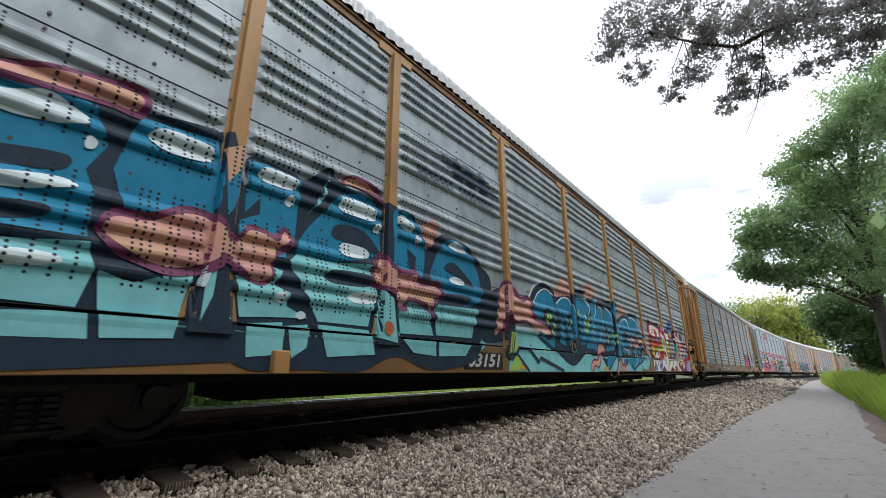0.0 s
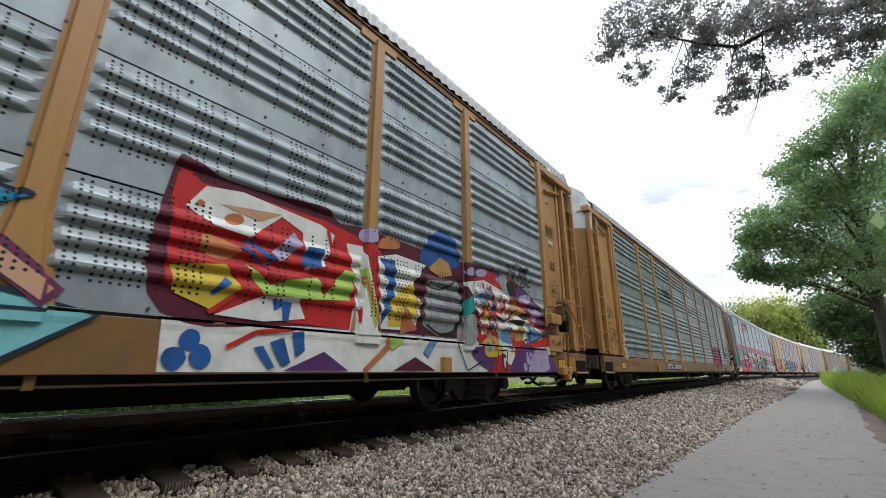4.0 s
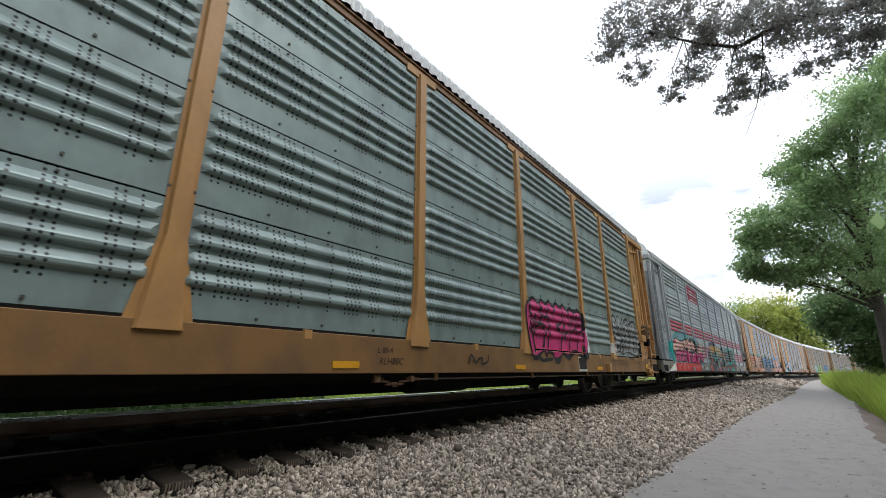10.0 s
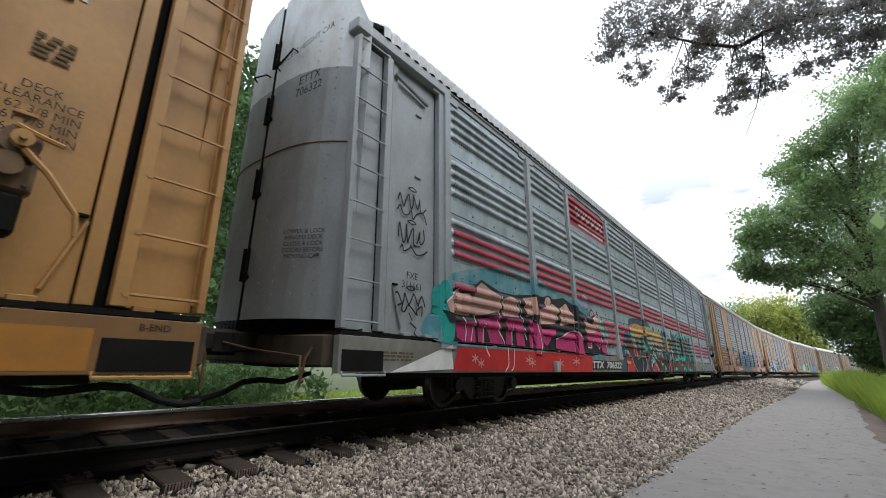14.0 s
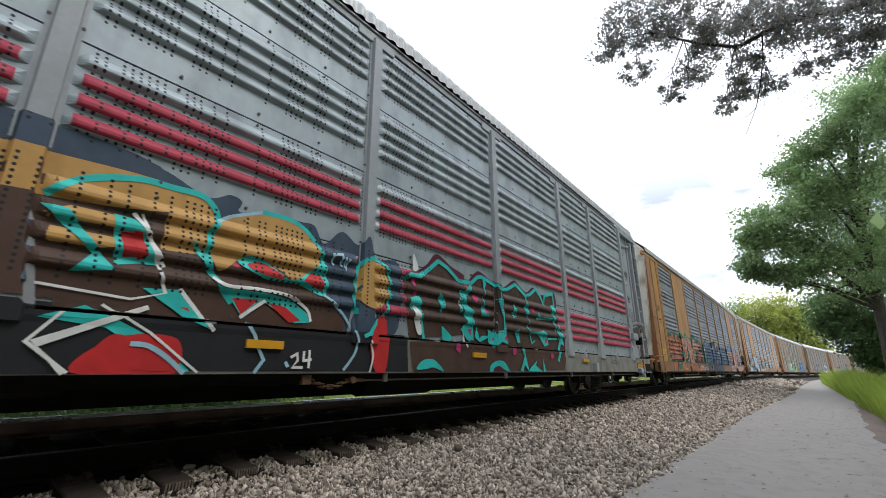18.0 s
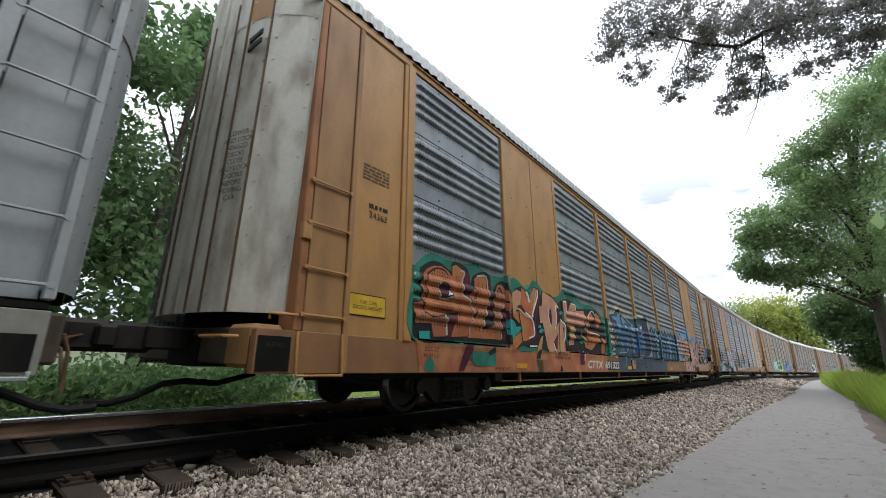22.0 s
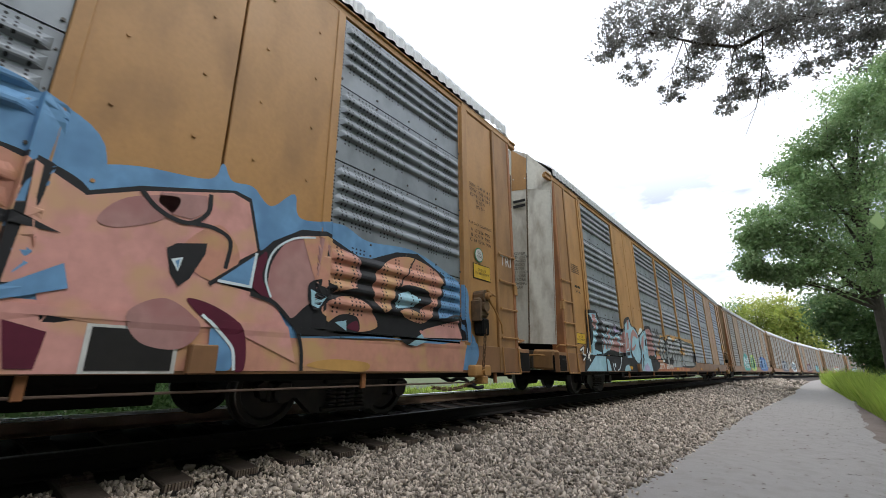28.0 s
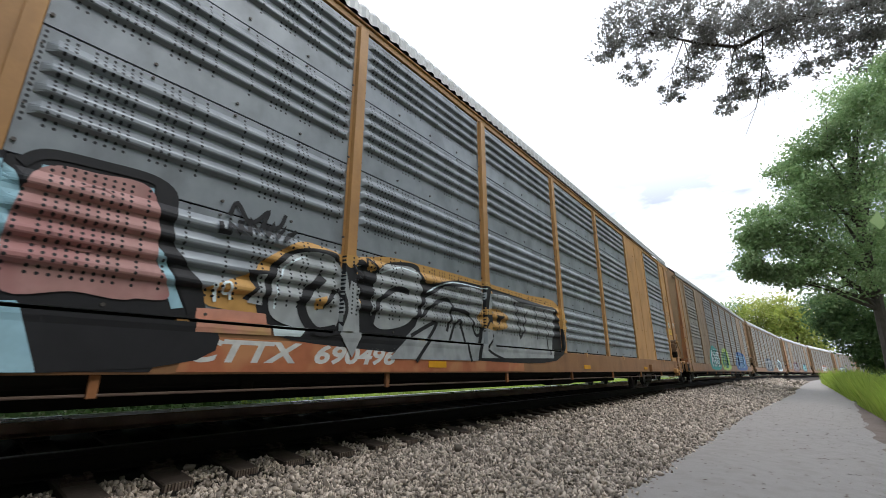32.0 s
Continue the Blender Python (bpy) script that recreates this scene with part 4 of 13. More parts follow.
YELLOW_CAR = Livery(TAN, GALV, TAN_SILL, TAN, TAN, WHITE)
TEAL_CAR = Livery(TAN, GALV_TEAL, TAN_SILL, TAN, TAN, WHITE)
GREY_CAR = Livery(GREY, GALV, GREY_SILL, GREY, GREY, WHITE)
BROWN_CAR = Livery(TAN, GALV_BLUE, TAN_DARK, TAN, CREAM, TAN)
# far cars: haze is put into these duller colours
DULL_CAR = Livery(TAN_DULL, GALV_DULL, TAN_DARK, TAN_DULL, TAN_DULL, TAN_DULL)
CARS = []
PLAN = (("A", YELLOW_CAR, "tan and galvanised autorack car covered in blue graffiti"),
        ("A", TEAL_CAR, "tan and galvanised autorack car with silver and pink graffiti"),
        ("A", GREY_CAR, "grey autorack car with red stripes and bright graffiti"),
        ("B", BROWN_CAR, "brown and galvanised autorack car with orange and blue graffiti"),
        ("B", BROWN_CAR, "brown and galvanised autorack car with pale blue graffiti"),
        ("B", DULL_CAR, "brown and galvanised autorack car with small graffiti"),
        ("A", DULL_CAR, "brown and galvanised autorack car, dulled for distance haze"),
        ("B", DULL_CAR, "distant brown and galvanised autorack car in haze-dulled colours"),
        ("A", DULL_CAR, "grey-brown autorack car, dulled for distance haze"),
        ("B", DULL_CAR, "rusty brown autorack car, distant"),
        ("A", DULL_CAR, "haze-dulled tan and galvanised autorack car at the tail"))
for number, (kind, liv, label) in enumerate(PLAN):
    CARS.append(autorack(number, kind, liv, label))


# ---------- paint on the cars: graffiti, stencils, plates ----------
# the second colour that was faded into a spray colour
SECOND = {"salmon": (0.50, 0.31, 0.14), "pink": (0.56, 0.33, 0.20), "orange": (0.40, 0.11, 0.05), "rust": (0.44, 0.20, 0.09), "steel": (0.025, 0.085, 0.17), "silver": (0.23, 0.25, 0.25), "slate": (0.03, 0.055, 0.085), "green": (0.03, 0.22, 0.16),
          "peach": (0.58, 0.28, 0.26), "royal": (0.02, 0.07, 0.20), "sky": (0.10, 0.22, 0.38), "mauve": (0.34, 0.16, 0.15), "haze": (0.20, 0.32, 0.34), "ice": (0.26, 0.44, 0.52), "cream": (0.38, 0.37, 0.30)}


def spray(name, color, holes=True, vary=0.14, gaps=()):
    m = surface("spray_" + name, color, 0.6, 0.0, tuple(c * 0.55 for c in color), 0.45, 2.2, 14, 0.35, 0.03, vary, shine=0.3)
    if name in SECOND:
        n, l = m.node_tree.nodes, m.node_tree.links
        b = n["Principled BSDF"]
        src = b.inputs["Base Color"].links[0].from_socket
        tc, no, rp, mix = n.new("ShaderNodeTexCoord"), n.new("ShaderNodeTexNoise"), n.new("ShaderNodeMapRange"), n.new("ShaderNodeMixRGB")
        no.inputs["Scale"].default_value, no.inputs["Detail"].default_value = 3.2, 2
        rp.inputs["From Min"].default_value, rp.inputs["From Max"].default_value = 0.48, 0.66
        mix.inputs[2].default_value = (*SECOND[name], 1)
        l.new(tc.outputs["Object"], no.inputs["Vector"])
        l.new(no.outputs["Fac"], rp.inputs["Value"])
        l.new(rp.outputs[0], mix.inputs[0])
        l.new(src, mix.inputs[1])
        l.new(mix.outputs[0], b.inputs["Base Color"])
    return perforate(m, SHEET0, SHEET_H, gaps) if holes else m


COLOURS = {
    "navy": (0.014, 0.030, 0.052), "blue": (0.008, 0.21, 0.37), "cyan": (0.20, 0.52, 0.55), "pale": (0.62, 0.72, 0.74), "pink": (0.60, 0.30, 0.26),
    "plum": (0.16, 0.035, 0.09), "lime": (0.34, 0.52, 0.10), "black": (0.016, 0.016, 0.018), "silver": (0.33, 0.35, 0.35), "hot": (0.50, 0.035, 0.16),
    "red": (0.50, 0.024, 0.024), "rose": (0.40, 0.04, 0.07), "orange": (0.48, 0.17, 0.06), "rust": (0.38, 0.13, 0.06), "salmon": (0.52, 0.25, 0.175), "teal": (0.02, 0.32, 0.28), "aqua": (0.03, 0.50, 0.45),
    "green": (0.02, 0.16, 0.11), "brown": (0.075, 0.040, 0.027), "ochre": (0.50, 0.28, 0.085), "cream": (0.46, 0.45, 0.36), "white": (0.72, 0.72, 0.68), "purple": (0.10, 0.035, 0.15), "yellow": (0.62, 0.46, 0.05), "royal": (0.02, 0.10, 0.33),
    "sky": (0.14, 0.30, 0.50), "ice": (0.32, 0.52, 0.60), "mauve": (0.40, 0.22, 0.20), "slate": (0.05, 0.075, 0.11), "maroon": (0.10, 0.012, 0.03), "lilac": (0.40, 0.34, 0.50), "steel": (0.045, 0.13, 0.23), "pine": (0.035, 0.11, 0.12), "haze": (0.09, 0.26, 0.30), "peach": (0.56, 0.34, 0.27)}
INK = {"A": {n: spray(n, c, gaps=((11.7, 20.0),)) for n, c in COLOURS.items()},
       "B": {n: spray(n, c, gaps=((6.92, 9.28), (11.7, 20.0))) for n, c in COLOURS.items()}}
STENCIL = spray("stencil_black", (0.015, 0.014, 0.013), False)
STENCIL_WHITE = spray("stencil_white", (0.55, 0.55, 0.52), False, 0.3)
PLATE = spray("yellow_plate", (0.60, 0.38, 0.03), False)
REFLECT = spray("amber_reflector", (0.62, 0.30, 0.01), False)
FADED = spray("faded_lettering", (0.12, 0.075, 0.035), False)


def smooth_path(pts, closed=False, n=5):
    p = [Vector((x, y, 0)) for x, y in pts]
    out = []
    m = len(p)
    for i in range(m if closed else m - 1):
        a, b, c, d = (p[(i - 1) % m], p[i], p[(i + 1) % m], p[(i + 2) % m]) if closed else (p[max(i - 1, 0)], p[i], p[i + 1], p[min(i + 2, m - 1)])
        for k in range(n):
            t = k / n
            out.append(0.5 * (2 * b + (c - a) * t + (2 * a - 5 * b + 4 * c - d) * t * t + (3 * b - 3 * c + d - a) * t ** 3))
    if not closed:
        out.append(p[-1])
    return [(v.x, v.y) for v in out]


def jag(pts, amount, seed, step=0.12):
    """Break a closed outline into short uneven steps."""
    rnd, out = random.Random(seed), []
    for (x0, y0), (x1, y1) in zip(pts, pts[1:] + pts[:1]):
        n = max(1, int(math.hypot(x1 - x0, y1 - y0) / step))
        for k in range(n):
            out.append((x0 + (x1 - x0) * k / n + rnd.uniform(-amount, amount), y0 + (y1 - y0) * k / n + rnd.uniform(-amount, amount)))
    return out


def out_at(kind, x, v):
    """How far the side stands proud at a place."""
    posts = POSTS_A if kind == "A" else POSTS_B
    posts_a = kind == "A" and 0.565 < v < SHEET0 + 0.65
    if posts_a:
        frac = (SHEET0 + 0.65 - v) / 0.71
        if min(abs(x - p) for p in posts) <= POST_W / 2 * (1 + 1.35 * frac) + 0.004:
            return 0.064 + 0.012 * frac
    if v < 0.61:
        return 0.046
    if v < 0.673:
        return 0.052
    if abs(x) > 11.88:
        return -0.06 if kind == "A" and abs(x) > 11.99 else 0.04
    if kind == "B" and 7.0 - 0.06 <= abs(x) <= 9.2 + 0.06:
        return 0.051 if min(abs(abs(x) - 7.0), abs(abs(x) - 9.2)) < 0.07 else 0.036
    spread = 1.0
    gap = min(abs(x - p) for p in posts)
    if gap <= POST_W / 2 * spread:
        return 0.064
    k = max(0.0, min(1.0, (gap - POST_W / 2 - 0.03) / 0.08))
    z = (v - SHEET0) % SHEET_H
    for (z0, p0), (z1, p1) in zip(RIBS, RIBS[1:]):
        if z0 <= z <= z1:
            return 0.004 + k * (p0 + (p1 - p0) * (z - z0) / max(1e-6, z1 - z0))
    return 0.004


SLOT0, SLOT1 = SHEET0 + 0.013, SHEET0 + 0.039
CUTS_V = sorted({0.564, 0.566, 0.61, 0.612, SLOT0, SLOT1, 0.672, 0.674} | {round(SHEET0 + k * SHEET_H + z, 4) for k in range(SHEETS) for z, _ in RIBS})


def split(poly, axis, c):
    """Cut one convex outline at a line: the part below and the part above."""
    low, high = [], []
    for p, q in zip(poly, poly[1:] + poly[:1]):
        if p[axis] <= c:
            low.append(p)
        if p[axis] >= c:
            high.append(p)
        if (p[axis] - c) * (q[axis] - c) < 0:
            t = (c - p[axis]) / (q[axis] - p[axis])
            m = tuple(a + (b - a) * t for a, b in zip(p, q))
            low.append(m)
            high.append(m)
    return low, high


def lay(bm, kind, lift):
    """Cut flat shapes (x, height) along the ribs and posts, and press them onto the side."""
    posts = POSTS_A if kind == "A" else POSTS_B
    xs = sorted(p + s * g for p in posts for s in (-1, 1) for g in ((0.074, 0.09, 0.115, 0.14, 0.165, 0.182) if kind == "A" else (0.074, 0.087, 0.135, 0.185)))
    polys = [[tuple(v.co) for v in f.verts] for f in bm.faces]
    bm.free()
    for axis, cuts in ((1, CUTS_V), (0, xs)):
        done = []
        for poly in polys:
            lo, hi = min(p[axis] for p in poly), max(p[axis] for p in poly)
            for c in cuts:
                if lo + 1e-5 < c < hi - 1e-5:
                    low, poly = split(poly, axis, c)
                    if len(low) > 2:
                        done.append(low)
                    if len(poly) < 3:
                        break
            if len(poly) > 2:
                done.append(poly)
        polys = done
    out = bmesh.new()
    for poly in polys:
        mx, mv = (sum(p[k] for p in poly) / len(poly) for k in (0, 1))
        if SLOT0 < mv < SLOT1 and abs(mx) < 11.6 and min(abs(mx - p) for p in posts) > 0.185 and not (kind == "B" and 6.9 < abs(mx) < 9.3):
            continue
        f = out.faces.new([out.verts.new((x, -out_at(kind, x, h) - lift - n, h)) for x, h, n in poly])
    return out


class Paint:
    """Collects shapes by layer and colour, then lays each as one part."""

    def __init__(self, car, kind):
        self.car, self.kind, self.layers, self.count, self.tag = car, kind, {}, 0, 0

    def bm(self, layer, ink):
        self.count += 1
        tag = (self.tag or self.count) if layer < 4 else 0
        return self.layers.setdefault((layer, ink, tag), bmesh.new()), (self.count % 8) * 0.0004

    def shape(self, layer, ink, pts):
        bm, n = self.bm(layer, ink)
        f = bm.faces.new([bm.verts.new((x, max(y, SILL0 + 0.004), n)) for x, y in pts])
        bmesh.ops.triangulate(bm, faces=[f])

    def blob(self, layer, ink, pts, rough=0.0, seed=1):
        p = smooth_path(pts, True, 6)
        self.shape(layer, ink, jag(p, rough, seed, 0.06) if rough else p)

    def line(self, layer, ink, pts, w, curved=False, closed=False):
        bm, n = self.bm(layer, ink)
        p = smooth_path(pts, closed, 5) if curved else list(pts)
        if closed:
            p.append(p[0])
            p.append(p[1])
        rows = []
        for i, (x, y) in enumerate(p):
            ax, ay = p[max(i - 1, 0)]
            bx, by = p[min(i + 1, len(p) - 1)]
            d = math.hypot(bx - ax, by - ay) or 1
            nx, ny = -(by - ay) / d, (bx - ax) / d
            k = 1.0
            if 0 < i < len(p) - 1:
                e0, e1 = math.hypot(x - ax, y - ay) or 1, math.hypot(bx - x, by - y) or 1
                dot = ((x - ax) * (bx - x) + (y - ay) * (by - y)) / (e0 * e1)
                k = min(1.6, 1 / max(0.5, math.sqrt(max(0.0, (1 + dot) / 2))))
            ex, ey = 0.0, 0.0
            if not closed and i in (0, len(p) - 1):
                s = -1 if i == 0 else 1
                ex, ey = s * (bx - ax) / d * w * 0.32, s * (by - ay) / d * w * 0.32
            rows.append((bm.verts.new((x + nx * w / 2 * k + ex, y + ny * w / 2 * k + ey, n)), bm.verts.new((x - nx * w / 2 * k + ex, y - ny * w / 2 * k + ey, n))))
        for a, b in zip(rows, rows[1:]):
            bm.faces.new((a[0], a[1], b[1], b[0]))

    def dot(self, layer, ink, x, y, r, sx=1.0):
        self.shape(layer, ink, [(x + r * sx * math.cos(k * math.pi / 5), y + r * math.sin(k * math.pi / 5)) for k in range(10)])

    def rect(self, layer, ink, x0, x1, y0, y1):
        self.shape(layer, ink, [(x0, y0), (x1, y0), (x1, y1), (x0, y1)])

    def done(self, name="graffiti"):
        words = {0: "background", 1: "backing", 2: "outline", 3: "fill", 4: "shade", 5: "highlight", 6: "accent"}
        for (layer, ink, tag), bm in sorted(self.layers.items(), key=lambda item: item[0]):
            ob = part(name + "_" + words[layer], lay(bm, self.kind, 0.003 + 0.0035 * layer), INK[self.kind][ink], self.car, ink + " spray paint", SIDE)
            if layer > 3:
                ob["kind"] = "stuff"
        self.layers = {}


# letters as strokes in a unit box
STROKES = {
    "A": (((0, 0), (0.35, 1), (0.65, 1), (1, 0)), ((0.2, 0.38), (0.8, 0.38))),
    "B": (((0.1, 0), (0.1, 1), (0.75, 1), (0.85, 0.75), (0.65, 0.55), (0.1, 0.53)), ((0.65, 0.53), (0.95, 0.35), (0.85, 0.03), (0.1, 0))),
    "C": (((1, 0.75), (0.75, 1), (0.25, 0.95), (0.02, 0.6), (0.1, 0.2), (0.5, 0), (1, 0.15)),),
    "E": (((1, 0.98), (0.2, 1), (0.05, 0.75), (0.05, 0.2), (0.25, 0), (1, 0.02)), ((0.1, 0.5), (0.8, 0.52))),
    "H": (((0.05, 0), (0.1, 1)), ((0.9, 1), (0.95, 0)), ((0.1, 0.5), (0.9, 0.5))),
    "I": (((0.5, 0), (0.5, 0.72)), ((0.45, 0.98), (0.6, 1.02))),
    "K": (((0.08, 0), (0.08, 1)), ((0.95, 1), (0.2, 0.5), (1, 0))),
    "M": (((0, 0), (0.08, 1), (0.5, 0.45), (0.92, 1), (1, 0)),),
    "N": (((0.05, 0), (0.05, 1), (0.95, 0.05), (0.95, 1)),),
    "O": (((0.5, 1), (0.1, 0.82), (0.0, 0.45), (0.2, 0.08), (0.55, 0), (0.9, 0.15), (1, 0.55), (0.85, 0.9), (0.55, 1)),),
    "P": (((0.1, -0.05), (0.1, 0.95), (0.7, 1), (0.98, 0.78), (0.85, 0.48), (0.15, 0.42)),),
    "R": (((0.08, 0), (0.08, 1), (0.75, 1), (0.95, 0.75), (0.75, 0.52), (0.15, 0.5)), ((0.4, 0.5), (1, 0))),
    "S": (((1, 0.92), (0.6, 1), (0.12, 0.9), (0.1, 0.6), (0.5, 0.5), (0.9, 0.4), (0.92, 0.12), (0.5, 0), (0, 0.08)),),
    "T": (((0, 0.95), (1, 1)), ((0.5, 1), (0.5, -0.05))),
    "U": (((0.05, 1), (0.05, 0.25), (0.3, 0), (0.7, 0), (0.95, 0.25), (0.95, 1)),),
    "W": (((0, 1), (0.2, 0), (0.5, 0.6), (0.8, 0), (1, 1)),),
    "Z": (((0, 1), (1, 0.95), (0.05, 0.02), (1, 0)),),
}


def letter(pt, ch, x0, x1, y0, y1, w, outline, fill, glow=None, low=None, split=None, edge=0.11, curved=False, lean=0.0):
    """One fat letter: dark outline, fill, a second colour low down, thin light edge."""
    def pos(p):
        return (x0 + (x1 - x0) * p[0] + lean * p[1] * (y1 - y0), y0 + (y1 - y0) * p[1])
    for s in STROKES[ch]:
        pts = [pos(p) for p in s]
        if curved:
            pts = smooth_path(pts, False, 4)
        pt.line(2, outline, pts, w + 2 * edge)
    for s in STROKES[ch]:
        pts = [pos(p) for p in s]
        if curved:
            pts = smooth_path(pts, False, 4)
        pt.line(3, fill, pts, w)
        if low:
            dense = []
            for (ax, ay), (bx, by) in zip(pts, pts[1:]):
                dense += [(ax + (bx - ax) * k / 8, ay + (by - ay) * k / 8) for k in range(8)]
            dense.append(pts[-1])
            run = []
            for q in dense + [(0, 99)]:
                if q[1] < split:
                    run.append(q)
                elif len(run) > 2:
                    pt.line(4, low, run, w * 0.985)
                    run = []
                else:
                    run = []
        if glow:
            for sgn in (1,):
                off = []
                for i, (x, y) in enumerate(pts):
                    ax, ay = pts[max(i - 1, 0)]
                    bx, by = pts[min(i + 1, len(pts) - 1)]
                    d = math.hypot(bx - ax, by - ay) or 1
                    off.append((x - (by - ay) / d * w * 0.40 * sgn, y + (bx - ax) / d * w * 0.40 * sgn))
                pt.line(5, glow, off, 0.028)


def scribble(pt, ink, x0, x1, y0, y1, seed, w=0.03, n=12, layer=5):
    """A quick handwritten tag: one looping line."""
    rnd = random.Random(seed)
    pts = []
    for k in range(n):
        pts.append((x0 + (x1 - x0) * (k + rnd.uniform(-0.7, 0.9)) / (n - 1), y0 + (y1 - y0) * (0.5 + 0.5 * math.sin(k * 2.1 + rnd.uniform(-0.6, 0.6)))))
    pt.line(layer, ink, pts, w, curved=True)


def letters_on(car, kind, words, x, v, size, mat=None, shear=0.0, bold=0.0, proud=None, name="lettering", gap=1.0):
    me = text_mesh(words, size, mat or STENCIL, shear, bold, gap)
    p = out_at(kind, x, v) if proud is None else proud
    place(name, me, car, SIDE @ pose(x, -p - 0.020, v) @ FACE)


def plate(car, name, mat, x, v, w, h, proud, label="", rim=True):
    if rim:
        part(name + "_rim", boxes((x - w / 2 - 0.012, x + w / 2 + 0.012, -proud - 0.006, -proud + 0.02, v - h / 2 - 0.012, v + h / 2 + 0.012)), STENCIL, car, "", SIDE)
    return part(name, boxes((x - w / 2, x + w / 2, -proud - 0.010, -proud + 0.02, v - h / 2, v + h / 2)), mat, car, label, SIDE)


def bars(car, mat, x, v, w, h, rows, proud, name="small_lettering", seed=1):
    """Small print as rows of short bars."""
    rnd, bm = random.Random(seed), bmesh.new()
    for r in range(rows):
        z, c = v + h / 2 - (r + 0.5) * h / rows, x - w / 2
        while c < x + w / 2 - 0.02:
            l = rnd.uniform(0.03, 0.12)
            box(bm, c, min(x + w / 2, c + l), -proud - 0.018, -proud - 0.012, z - h / rows * 0.28, z + h / rows * 0.28)
            c += l + rnd.uniform(0.015, 0.035)
    ob = part(name, bm, mat, car, "", SIDE)
    ob["kind"] = "stuff"


def logo_block(car, kind, x0, x1, v0, v1):
    """Dark slanted emblem over a row of bars."""
    pt = Paint(car, kind)
    w, h = x1 - x0, v1 - v0
    for k in range(5):
        y = v0 + h * (0.50 + 0.1 * k)
        pt.shape(3, "slate", [(x0 + 0.30 * w - 0.09 * k, y), (x1 - 0.10 * k, y), (x1 - 0.10 * k + 0.03, y + 0.035), (x0 + 0.30 * w - 0.09 * k + 0.03, y + 0.035)])
    for a in (0.35, 0.52, 0.72):
        pt.shape(3, "slate", [(x0 + a * w, v0 + 0.42 * h), (x0 + (a + 0.14) * w, v0 + 0.42 * h), (x0 + (a + 0.06) * w, v1), (x0 + (a - 0.03) * w, v1)])
    for k in range(16):
        if k != 7:
            a, b = x0 + w * k / 16 - 0.15, x0 + w * (k + 0.62) / 16 - 0.15
            pt.rect(4, "slate", a, b, v0 + 0.02 * h, v0 + 0.07 * h)
            pt.rect(4, "slate", a, a + 0.03, v0, v0 + 0.22 * h)
            pt.rect(4, "slate", a, b, v0 + 0.16 * h, v0 + 0.21 * h)
    pt.done("emblem")


def number_panel(car, kind, words, x0, x1, v0, v1, panel=True, mat=None):
    if panel:
        part("number_panel", boxes((x0 - 0.08, x1 + 0.08, -0.0485, -0.03, v0 - 0.035, v1 + 0.035)), STENCIL, car, "black number panel", SIDE)
    me = text_mesh(words, (v1 - v0) * 1.42, mat or STENCIL_WHITE, 0.25, 0.008, 1.0)
    xs = [v.co.x for v in me.vertices]
    k = (x1 - x0) / (max(xs) - min(xs))
    for v in me.vertices:
        v.co.x *= k
    place("car_number", me, car, SIDE @ pose((x0 + x1) / 2, -0.0525, (v0 + v1) / 2) @ FACE)


